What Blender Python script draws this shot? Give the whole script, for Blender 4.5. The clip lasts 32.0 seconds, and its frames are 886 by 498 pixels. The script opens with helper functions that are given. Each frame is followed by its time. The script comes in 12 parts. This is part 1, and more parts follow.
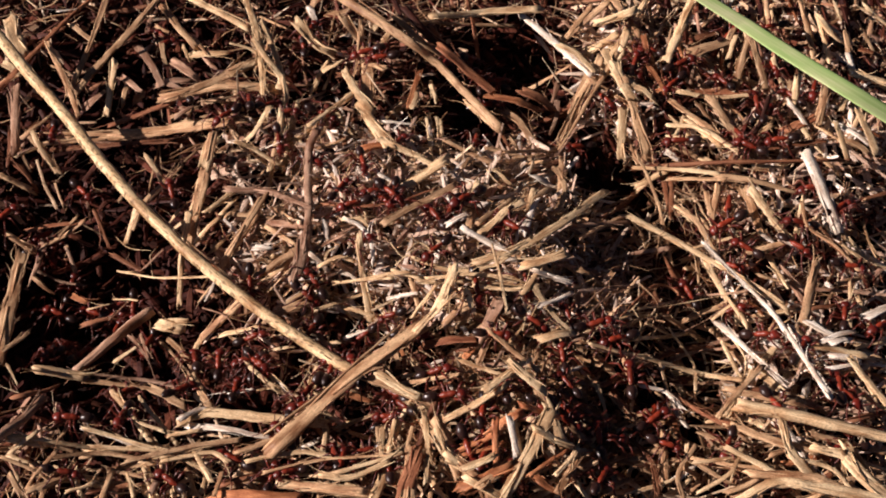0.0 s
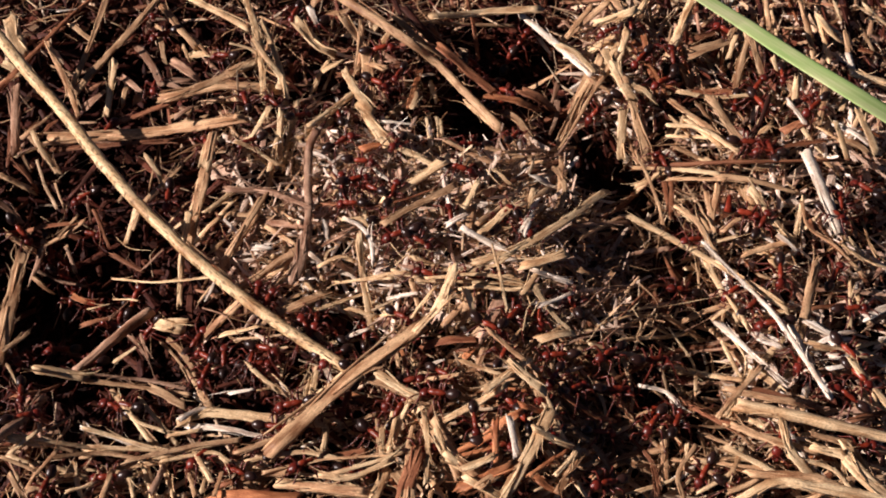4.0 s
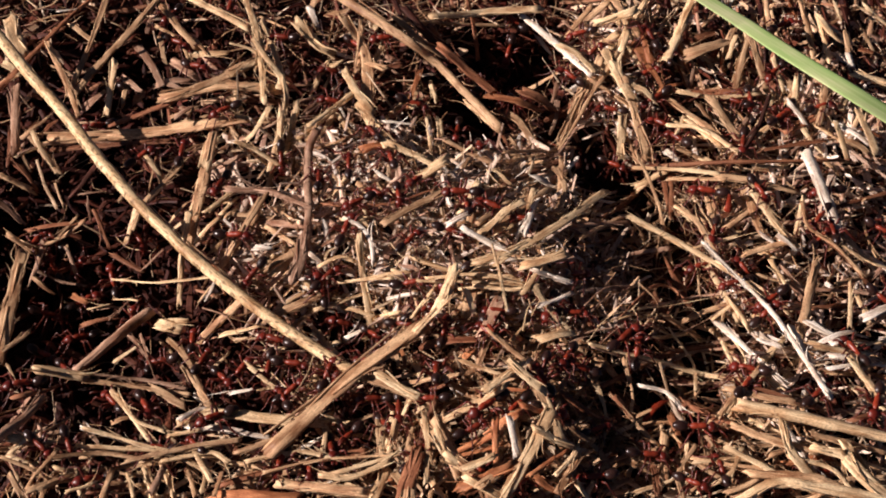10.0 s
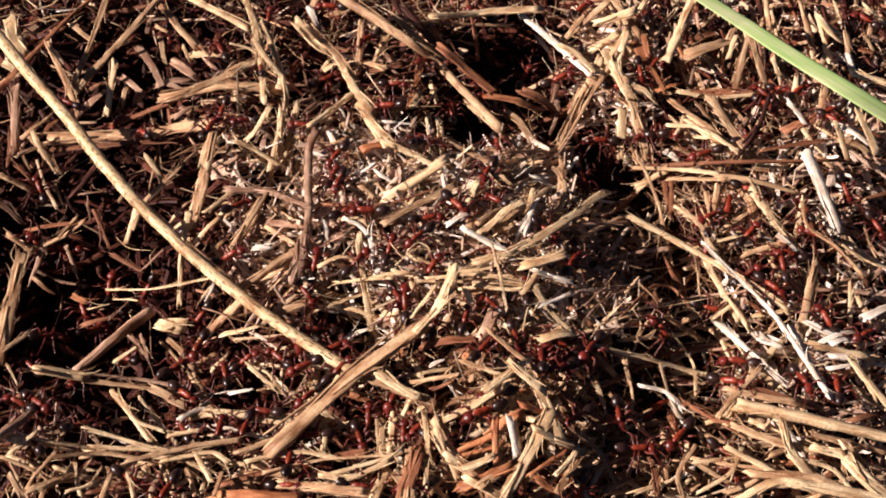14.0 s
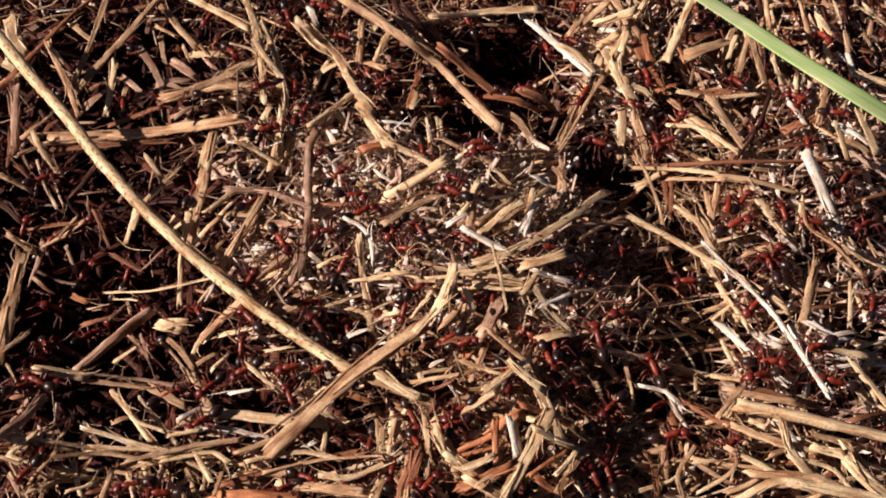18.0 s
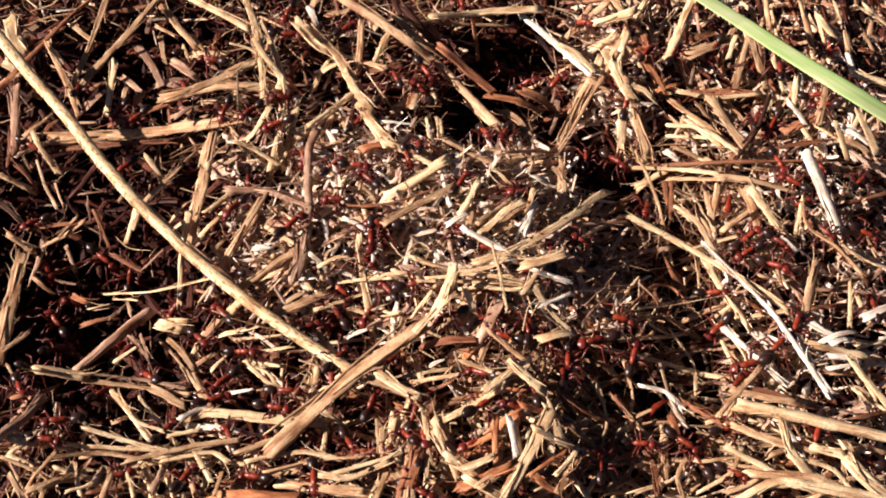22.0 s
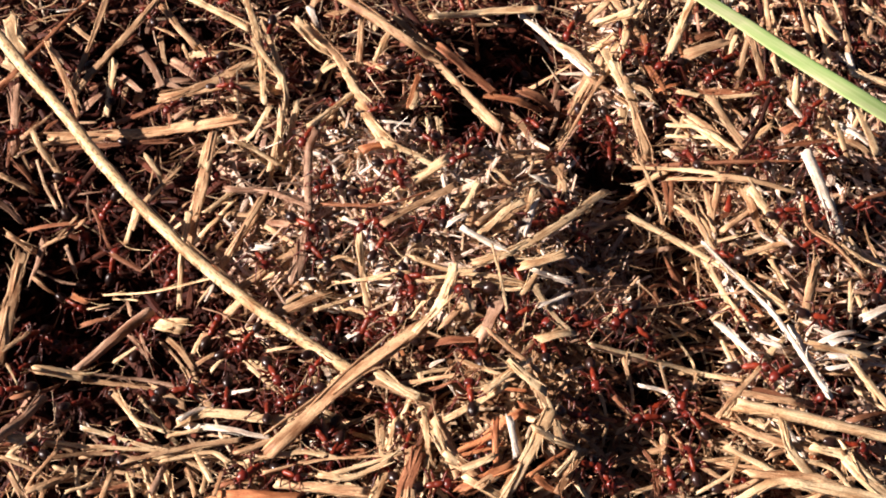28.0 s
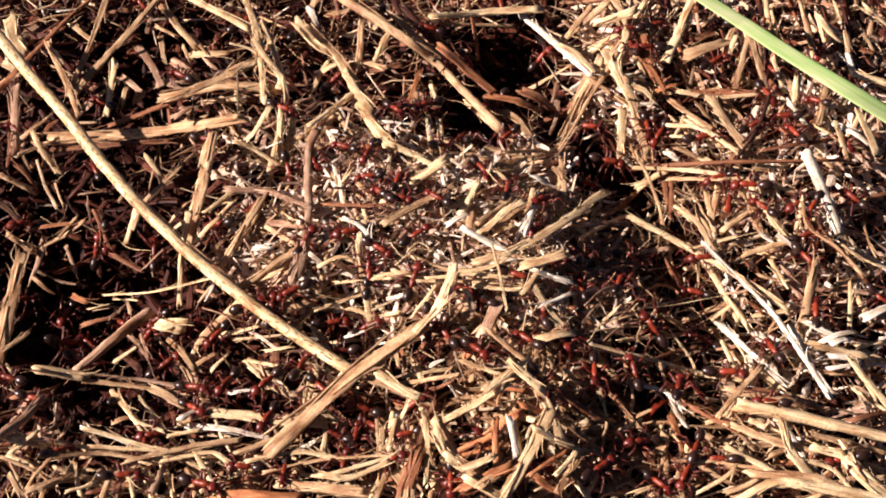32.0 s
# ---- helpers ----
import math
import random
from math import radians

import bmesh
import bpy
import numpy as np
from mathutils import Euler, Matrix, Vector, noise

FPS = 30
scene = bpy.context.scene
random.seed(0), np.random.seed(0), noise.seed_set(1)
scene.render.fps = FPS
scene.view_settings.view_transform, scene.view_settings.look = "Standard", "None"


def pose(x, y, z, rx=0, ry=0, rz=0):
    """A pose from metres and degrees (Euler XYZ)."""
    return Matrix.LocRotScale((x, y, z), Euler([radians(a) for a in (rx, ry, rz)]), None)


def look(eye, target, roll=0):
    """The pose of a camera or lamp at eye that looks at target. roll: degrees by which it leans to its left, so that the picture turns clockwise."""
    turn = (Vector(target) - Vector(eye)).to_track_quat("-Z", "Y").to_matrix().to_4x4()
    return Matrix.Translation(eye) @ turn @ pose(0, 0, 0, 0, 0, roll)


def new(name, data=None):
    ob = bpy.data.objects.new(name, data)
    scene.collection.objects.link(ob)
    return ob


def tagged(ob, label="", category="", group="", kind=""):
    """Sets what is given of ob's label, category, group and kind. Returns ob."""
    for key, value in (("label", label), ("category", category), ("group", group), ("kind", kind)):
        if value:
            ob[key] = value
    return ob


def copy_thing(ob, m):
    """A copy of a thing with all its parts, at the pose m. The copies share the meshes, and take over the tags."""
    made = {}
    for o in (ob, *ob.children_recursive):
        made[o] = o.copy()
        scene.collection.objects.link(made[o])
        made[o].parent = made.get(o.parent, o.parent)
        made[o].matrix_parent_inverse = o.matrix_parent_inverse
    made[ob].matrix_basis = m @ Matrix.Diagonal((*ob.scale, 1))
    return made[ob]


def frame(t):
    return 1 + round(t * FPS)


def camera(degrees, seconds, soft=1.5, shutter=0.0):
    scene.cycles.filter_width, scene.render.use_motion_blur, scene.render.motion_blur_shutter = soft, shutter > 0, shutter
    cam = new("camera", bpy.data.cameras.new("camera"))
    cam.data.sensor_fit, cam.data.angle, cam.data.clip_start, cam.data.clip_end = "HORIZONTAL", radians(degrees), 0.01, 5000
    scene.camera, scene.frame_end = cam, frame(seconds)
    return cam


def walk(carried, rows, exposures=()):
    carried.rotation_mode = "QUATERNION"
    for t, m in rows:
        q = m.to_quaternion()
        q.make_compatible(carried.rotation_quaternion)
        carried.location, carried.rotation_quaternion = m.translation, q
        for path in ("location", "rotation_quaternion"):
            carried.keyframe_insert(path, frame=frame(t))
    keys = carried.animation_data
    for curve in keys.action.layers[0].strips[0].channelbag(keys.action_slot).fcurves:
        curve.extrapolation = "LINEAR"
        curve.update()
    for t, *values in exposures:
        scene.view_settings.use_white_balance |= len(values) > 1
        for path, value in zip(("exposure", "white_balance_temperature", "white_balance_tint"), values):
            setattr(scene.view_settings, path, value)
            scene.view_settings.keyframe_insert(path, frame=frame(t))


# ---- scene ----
cam = camera(35, 32.0, soft=1.9, shutter=0.8)
eye = look((0, -0.1549, 0.1720), (0, 0, 0))
walk(cam, [(0.0, eye), (32.0, eye)], exposures=[(0.0, 0.47, 6500, 15), (11.0, 0.5, 6500, 15), (12.0, 0.28, 6500, 16), (13.0, 0.48, 6500, 15), (13.5, 0.87, 6500, 14), (14.5, 0.87, 6500, 14), (16.5, 0.72, 6500, 14), (18.5, 0.57, 6500, 13), (19.0, 0.98, 6500, 12), (21.0, 1.1, 6500, 12), (32.0, 1.16, 6550, 12)])

# ---- daylight ----
SUN_UP, SUN_FROM = 26, 265      # degrees above the horizon; compass bearing of the sun, y is north
world = bpy.data.worlds.new("sky")
scene.world = world
world.use_nodes = True
wn = world.node_tree.nodes
sky = wn.new("ShaderNodeTexSky")
sky.sky_type, sky.sun_disc = "NISHITA", False
sky.sun_elevation, sky.sun_rotation = radians(SUN_UP), radians(SUN_FROM)
sky.air_density, sky.dust_density = 0.1, 0.2
wn["Background"].inputs[1].default_value = 0.055
world.node_tree.links.new(sky.outputs[0], wn["Background"].inputs[0])
sun = new("sun", bpy.data.lights.new("sun", "SUN"))
sun.data.energy, sun.data.angle, sun.data.color = 5.0, radians(0.5), (1.0, 0.87, 0.79)
ce, se = math.cos(radians(SUN_UP)), math.sin(radians(SUN_UP))
sun.matrix_world = look((ce * math.sin(radians(SUN_FROM)), ce * math.cos(radians(SUN_FROM)), se), (0, 0, 0))

# ---- materials ----
MM = 0.001


def shader(name):
    m = bpy.data.materials.new(name)
    m.use_nodes = True
    return m, m.node_tree.nodes, m.node_tree.links, m.node_tree.nodes["Principled BSDF"]


def ramp(nodes, stops):
    r = nodes.new("ShaderNodeValToRGB")
    while len(r.color_ramp.elements) < len(stops):
        r.color_ramp.elements.new(0.5)
    for e, (at, c) in zip(r.color_ramp.elements, stops):
        e.position, e.color = at, (*c, 1)
    return r


def noise_at(nodes, links, vec, scale, detail=4.0, stretch=None):
    n = nodes.new("ShaderNodeTexNoise")
    n.inputs["Scale"].default_value, n.inputs["Detail"].default_value = scale, detail
    if stretch:
        mp = nodes.new("ShaderNodeMapping")
        mp.inputs["Scale"].default_value = stretch
        links.new(vec, mp.inputs["Vector"])
        vec = mp.outputs[0]
    links.new(vec, n.inputs["Vector"])
    return n


def mixed(nodes, links, kind, fac, a, b):
    m = nodes.new("ShaderNodeMix")
    m.data_type, m.blend_type = "RGBA", kind
    for slot, v in ((m.inputs[0], fac), (m.inputs[6], a), (m.inputs[7], b)):
        if isinstance(v, bpy.types.NodeSocket):
            links.new(v, slot)
        elif isinstance(v, tuple):
            slot.default_value = (*v, 1)
        else:
            slot.default_value = v
    return m.outputs[2]


def dry_plant(name, light, mid, dark, rough=0.6, vary=0.35, island=False, palette=None, fine=1.0, fleck=0.66):
    """Dry stalk: fibres run along the piece (UV in millimetres, u along), with blotches, specks and a tone of its own for each piece."""
    m, nodes, links, bsdf = shader(name)
    uv = nodes.new("ShaderNodeUVMap").outputs[0]
    fib = noise_at(nodes, links, uv, 1.0, 5.0, (0.25, 3.4 * fine, 1))
    blot = noise_at(nodes, links, uv, 1.0, 3.0, (0.25, 0.6, 1))
    speck = noise_at(nodes, links, uv, 1.0, 2.0, (0.9, 2.2, 1))
    if island:
        rnd = nodes.new("ShaderNodeNewGeometry").outputs["Random Per Island"]
        base = ramp(nodes, palette)
        base.color_ramp.interpolation = "LINEAR"
        links.new(rnd, base.inputs[0])
        base = base.outputs[0]
    else:
        rnd = nodes.new("ShaderNodeObjectInfo").outputs["Random"]
        blend = ramp(nodes, [(0.36, mid), (0.60, light)])
        links.new(blot.outputs[0], blend.inputs[0])
        base = blend.outputs[0]
    fr = ramp(nodes, [(0.30, (0.61, 0.52, 0.45)), (0.45, (0.95, 0.92, 0.89)), (0.66, (1.16, 1.15, 1.12))])
    links.new(fib.outputs[0], fr.inputs[0])
    col = mixed(nodes, links, "MULTIPLY", 0.85, base, fr.outputs[0])
    grain = noise_at(nodes, links, uv, 1.0, 3.0, (2.5, 9.0 * fine, 1))
    gr = ramp(nodes, [(0.36, (0.62, 0.56, 0.52)), (0.56, (1.08, 1.07, 1.05))])
    links.new(grain.outputs[0], gr.inputs[0])
    col = mixed(nodes, links, "MULTIPLY", 0.8, col, gr.outputs[0])
    stain = noise_at(nodes, links, uv, 1.0, 3.0, (0.14, 0.5, 1))
    st = ramp(nodes, [(0.36, (0.47, 0.35, 0.28)), (0.50, (1, 1, 1))])
    links.new(stain.outputs[0], st.inputs[0])
    col = mixed(nodes, links, "MULTIPLY", 0.8, col, st.outputs[0])
    sr = ramp(nodes, [(fleck, (0, 0, 0)), (fleck + 0.06, (1, 1, 1))])
    links.new(speck.outputs[0], sr.inputs[0])
    half = nodes.new("ShaderNodeMath")
    half.operation = "MULTIPLY"
    half.inputs[1].default_value = 0.7
    links.new(sr.outputs[0], half.inputs[0])
    col = mixed(nodes, links, "MIX", half.outputs[0], col, dark)
    hsv = nodes.new("ShaderNodeHueSaturation")
    for out, lo, hi, at in ((rnd, 1 - vary, 1 + vary, "Value"),):
        mr = nodes.new("ShaderNodeMapRange")
        mr.inputs["To Min"].default_value, mr.inputs["To Max"].default_value = lo, hi
        wrap = nodes.new("ShaderNodeMath")
        wrap.operation = "FRACT"
        times = nodes.new("ShaderNodeMath")
        times.operation = "MULTIPLY"
        times.inputs[1].default_value = 7.31
        links.new(out, times.inputs[0])
        links.new(times.outputs[0], wrap.inputs[0])
        links.new(wrap.outputs[0], mr.inputs[0])
        links.new(mr.outputs[0], hsv.inputs[at])
    links.new(col, hsv.inputs["Color"])
    links.new(hsv.outputs[0], bsdf.inputs["Base Color"])
    bump = nodes.new("ShaderNodeBump")
    bump.inputs["Strength"].default_value, bump.inputs["Distance"].default_value = 0.5, 0.00022
    links.new(fib.outputs[0], bump.inputs["Height"])
    links.new(bump.outputs[0], bsdf.inputs["Normal"])
    rr = nodes.new("ShaderNodeMapRange")
    rr.inputs["To Min"].default_value, rr.inputs["To Max"].default_value = rough - 0.15, rough + 0.2
    links.new(blot.outputs[0], rr.inputs[0])
    links.new(rr.outputs[0], bsdf.inputs["Roughness"])
    bsdf.inputs["Specular IOR Level"].default_value = 0.2
    return m


PALE = dry_plant("pale_straw", (0.86, 0.675, 0.425), (0.63, 0.425, 0.24), (0.16, 0.07, 0.035), 0.5, 0.2)
STEM = dry_plant("stem_straw", (0.84, 0.66, 0.40), (0.66, 0.45, 0.24), (0.10, 0.05, 0.025), 0.5, 0.1, fleck=0.56)
TAN = dry_plant("tan_straw", (0.64, 0.442, 0.265), (0.42, 0.245, 0.138), (0.08, 0.03, 0.018), 0.55, 0.3)
BROWN = dry_plant("brown_wood", (0.31, 0.14, 0.075), (0.17, 0.06, 0.030), (0.04, 0.015, 0.01), 0.6)
DARK = dry_plant("dark_bark", (0.10, 0.035, 0.025), (0.05, 0.018, 0.012), (0.015, 0.006, 0.004), 0.65)
GREY = dry_plant("weathered_straw", (0.50, 0.33, 0.235), (0.28, 0.155, 0.10), (0.06, 0.03, 0.022), 0.6)
ORANGE = dry_plant("orange_bark", (0.54, 0.24, 0.115), (0.35, 0.13, 0.06), (0.08, 0.02, 0.01), 0.5)
WHITE = dry_plant("bleached_straw", (0.93, 0.87, 0.78), (0.82, 0.715, 0.58), (0.25, 0.14, 0.08), 0.5, 0.1)
RED = dry_plant("red_bud", (0.36, 0.05, 0.02), (0.22, 0.025, 0.012), (0.05, 0.01, 0.005), 0.4, 0.2)
LITTER = dry_plant("mixed_litter", None, None, (0.05, 0.02, 0.01), 0.6, 0.3, True,
                   [(0.0, (0.036, 0.006, 0.004)), (0.40, (0.075, 0.017, 0.010)), (0.62, (0.17, 0.052, 0.029)), (0.74, (0.44, 0.22, 0.13)),
                    (0.80, (0.42, 0.25, 0.18)), (0.90, (0.74, 0.52, 0.34)), (1.0, (0.92, 0.78, 0.62))])
FIBRE = dry_plant("fine_fibre", None, None, (0.05, 0.02, 0.01), 0.55, 0.3, True,
                  [(0.0, (0.26, 0.14, 0.075)), (0.5, (0.50, 0.32, 0.18)), (1.0, (0.74, 0.59, 0.42))])
BLEACHED = dry_plant("bleached_litter", None, None, (0.12, 0.06, 0.04), 0.55, 0.25, True,
                     [(0.0, (0.43, 0.25, 0.18)), (0.30, (0.65, 0.46, 0.35)), (0.60, (0.86, 0.71, 0.585)), (1.0, (0.94, 0.885, 0.81))])
# near-black red palette: the shade between the straws, put into the colour
GAP_SHADE = dry_plant("gap_shade_stalk", None, None, (0.02, 0.01, 0.006), 0.7, 0.4, True,
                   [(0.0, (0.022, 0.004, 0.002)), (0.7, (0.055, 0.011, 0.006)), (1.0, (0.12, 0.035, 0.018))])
CRUMB = dry_plant("dark_crumb", None, None, (0.02, 0.01, 0.006), 0.8, 0.4, True,
                  [(0.0, (0.026, 0.007, 0.004)), (0.6, (0.07, 0.019, 0.010)), (1.0, (0.15, 0.05, 0.026))])


def soil_material():
    m, nodes, links, bsdf = shader("humus")
    at = nodes.new("ShaderNodeTexCoord").outputs["Object"]
    n1, n2 = noise_at(nodes, links, at, 900, 6), noise_at(nodes, links, at, 60, 4)
    r1 = ramp(nodes, [(0.3, (0.014, 0.003, 0.002)), (0.55, (0.036, 0.010, 0.006)), (0.8, (0.09, 0.032, 0.017))])
    links.new(n1.outputs[0], r1.inputs[0])
    r2 = ramp(nodes, [(0.3, (0.6, 0.6, 0.6)), (0.7, (1.2, 1.1, 1.0))])
    links.new(n2.outputs[0], r2.inputs[0])
    links.new(mixed(nodes, links, "MULTIPLY", 1.0, r1.outputs[0], r2.outputs[0]), bsdf.inputs["Base Color"])
    bump = nodes.new("ShaderNodeBump")
    bump.inputs["Strength"].default_value, bump.inputs["Distance"].default_value = 1.0, 0.001
    links.new(n1.outputs[0], bump.inputs["Height"])
    links.new(bump.outputs[0], bsdf.inputs["Normal"])
    bsdf.inputs["Roughness"].default_value, bsdf.inputs["Specular IOR Level"].default_value = 0.95, 0.1
    return m


def chitin(name, base, low, rough, scale):
    """Ant cuticle: glossy, a little mottled, finely pitted."""
    m, nodes, links, bsdf = shader(name)
    at = nodes.new("ShaderNodeTexCoord").outputs["Object"]
    n1, n2 = noise_at(nodes, links, at, scale, 3), noise_at(nodes, links, at, scale * 6, 2)
    r = ramp(nodes, [(0.3, low), (0.7, base)])
    links.new(n1.outputs[0], r.inputs[0])
    rnd = nodes.new("ShaderNodeObjectInfo").outputs["Random"]
    hsv = nodes.new("ShaderNodeHueSaturation")
    mr = nodes.new("ShaderNodeMapRange")
    mr.inputs["To Min"].default_value, mr.inputs["To Max"].default_value = 0.7, 1.35
    links.new(rnd, mr.inputs[0])
    links.new(mr.outputs[0], hsv.inputs["Value"])
    links.new(r.outputs[0], hsv.inputs["Color"])
    links.new(hsv.outputs[0], bsdf.inputs["Base Color"])
    bump = nodes.new("ShaderNodeBump")
    bump.inputs["Strength"].default_value, bump.inputs["Distance"].default_value = 0.35, 0.00006
    links.new(n2.outputs[0], bump.inputs["Height"])
    links.new(bump.outputs[0], bsdf.inputs["Normal"])
    bsdf.inputs["Roughness"].default_value, bsdf.inputs["Specular IOR Level"].default_value = rough, 0.38
    return m


def blade_material():
    """Fresh grass: smooth, faintly veined along its length."""
    m, nodes, links, bsdf = shader("fresh_grass")
    uv = nodes.new("ShaderNodeUVMap").outputs[0]
    vein, cloud = noise_at(nodes, links, uv, 1.0, 2.0, (0.02, 2.2, 1)), noise_at(nodes, links, uv, 1.0, 2.0, (0.10, 0.45, 1))
    r = ramp(nodes, [(0.32, (0.33, 0.50, 0.17)), (0.5, (0.46, 0.58, 0.25)), (0.68, (0.60, 0.64, 0.35))])
    links.new(cloud.outputs[0], r.inputs[0])
    v = ramp(nodes, [(0.35, (0.78, 0.84, 0.72)), (0.6, (1.0, 1.0, 1.0))])
    links.new(vein.outputs[0], v.inputs[0])
    links.new(mixed(nodes, links, "MULTIPLY", 1.0, r.outputs[0], v.outputs[0]), bsdf.inputs["Base Color"])
    bsdf.inputs["Roughness"].default_value, bsdf.inputs["Specular IOR Level"].default_value = 0.55, 0.3
    return m


GREEN = blade_material()
SOIL = soil_material()
ANT_RED = chitin("ant_red", (0.24, 0.033, 0.013), (0.12, 0.015, 0.007), 0.36, 900)
ANT_HEAD = chitin("ant_head", (0.15, 0.017, 0.010), (0.08, 0.009, 0.006), 0.34, 1100)
ANT_LEG = chitin("ant_leg", (0.12, 0.020, 0.011), (0.06, 0.010, 0.006), 0.40, 900)
ANT_BLACK = chitin("ant_black", (0.030, 0.013, 0.010), (0.014, 0.006, 0.005), 0.30, 800)


# ---- form of the nest surface, millimetres ----
def bump(x, y, u, v, rise, wide):
    return rise * np.exp(-((x - u) ** 2 + (y - v) ** 2) / (2 * wide * wide))


def relief(x, y):
    """Height of the litter's top over the plane z = 0."""
    return hollows(x, y) - 100 * (1 - np.exp(-(x * x + y * y) / (2 * 450.0 ** 2)))


def hollows(x, y):
    """Heaps and pits of the nest by themselves."""
    z = 0.0 * x
    z += bump(x, y, -7.9, 1.4, 4, 24)
    z += bump(x, y, 63.4, 7.8, 3.5, 16)
    z += bump(x, y, 51.4, -35.8, 3, 15)
    z += bump(x, y, 61.4, 57.1, 3, 20)
    z += bump(x, y, 78.1, 33.1, 2.5, 14)
    z += bump(x, y, -3.6, -39.8, 2, 9)
    z += bump(x, y, 13.4, 50.2, -9.5, 6.5)
    z += bump(x, y, -52.6, -16.6, -6.5, 17)
    z += bump(x, y, -30.5, -25.4, -3.5, 8)
    z += bump(x, y, -69.7, 11.8, -3, 9)
    z += bump(x, y, 26.7, -4.8, -2.5, 7)
    z += bump(x, y, 33.8, -28.6, -0.5, 6)
    z += bump(x, y, 27.2, 20.7, -4, 7)
    z += bump(x, y, 10.7, -2.4, 2, 11)
    z += bump(x, y, -16.4, -15.4, -3.5, 5)
    z += bump(x, y, -11.2, -36.3, -4.5, 7)
    z += bump(x, y, -68.6, 1.4, -3, 10)
    z += bump(x, y, -23.3, 40.7, -3, 6)
    z += bump(x, y, -71.5, 42.3, -3.5, 14)
    z += bump(x, y, -49, 55.4, -3, 10)
    z += bump(x, y, -58.9, 26.4, -3, 6)
    z += bump(x, y, 6.8, 38.4, -5, 6)
    z += bump(x, y, 6.5, 25.7, -3, 5)
    z += bump(x, y, -31.6, 13.8, -4, 5)
    z += bump(x, y, -66.9, 0, -4, 8)
    z += bump(x, y, -54.6, -1.1, -3, 8)
    z += bump(x, y, 31.4, 12.7, -4, 6)
    z += bump(x, y, 41.1, -11.4, -3, 6)
    z += bump(x, y, 39.6, -22.9, -3.5, 6)
    z += bump(x, y, -47.9, -43, -1, 7)
    z += bump(x, y, -26.6, -43, -1, 7)
    z += bump(x, y, 26.3, -41.3, -0.8, 7)
    z += bump(x, y, 17.4, -6.6, 2.5, 5)
    z += bump(x, y, 11.8, -33.8, 2.5, 9)
    z += bump(x, y, 34.5, 48.7, 3, 8)
    z += bump(x, y, 72.7, 26.4, 3, 7)
    z += bump(x, y, -40.8, -12, -2.5, 5)
    z += bump(x, y, -50.7, -23.3, -2.5, 7)
    z += bump(x, y, -19.1, 40.7, -2, 6)
    z += bump(x, y, -12.3, -17.7, -4, 4)
    z += bump(x, y, -25.1, 14.5, -3, 4)
    z += bump(x, y, -16.6, 29.4, -2.5, 3.5)
    z += bump(x, y, 2.6, 29.4, -3, 4)
    z += bump(x, y, 21.9, 30.8, -3.5, 5)
    z += bump(x, y, -4.7, -23.3, -2.5, 3)
    z += bump(x, y, 0.5, -25.4, -2, 3)
    z += bump(x, y, 14.4, -41.7, 1.2, 7)
    z += bump(x, y, 28.7, -17.7, 2.5, 5)
    z += bump(x, y, -60.9, -33.3, 2.5, 8)
    z += bump(x, y, -52.4, -12.6, -2, 5)
    z += bump(x, y, 0.6, 27.2, -1.5, 5)
    z += bump(x, y, -60, 1, -4, 9)
    z += bump(x, y, -66, 48, -2, 14)
    z += bump(x, y, -50, -8, -4.5, 8)
    z += bump(x, y, -68, -14, -3.5, 9)
    return z


def on_nest(x, y):
    return float(relief(np.float64(x), np.float64(y)))


def quads_mesh(name, verts, quads, uv, smooth=False):
    me = bpy.data.meshes.new(name)
    me.vertices.add(len(verts))
    me.vertices.foreach_set("co", np.asarray(verts, np.float32).ravel())
    me.loops.add(quads.size)
    me.loops.foreach_set("vertex_index", np.asarray(quads, np.int32).ravel())
    me.polygons.add(len(quads))
    me.polygons.foreach_set("loop_start", np.arange(0, quads.size, 4, dtype=np.int32))
    me.polygons.foreach_set("use_smooth", np.full(len(quads), smooth))
    layer = me.uv_layers.new(name="UVMap")
    layer.data.foreach_set("uv", np.asarray(uv, np.float32)[quads.ravel()].ravel())
    me.update(calc_edges=True)
    return me


def spline(points, n):
    """n points along a smooth curve through the given ones."""
    p = np.array(points, float)
    if len(p) == 2:
        return p[0] + (p[1] - p[0]) * np.linspace(0, 1, n)[:, None]
    p = np.vstack([2 * p[0] - p[1], p, 2 * p[-1] - p[-2]])
    out = []
    for s in np.linspace(0, len(p) - 3 - 1e-6, n):
        i, f = int(s), s - int(s)
        a, b, c, d = p[i:i + 4]
        out.append(0.5 * (2 * b + (c - a) * f + (2 * a - 5 * b + 4 * c - d) * f * f + (3 * b - a - 3 * c + d) * f ** 3))
    return np.array(out)


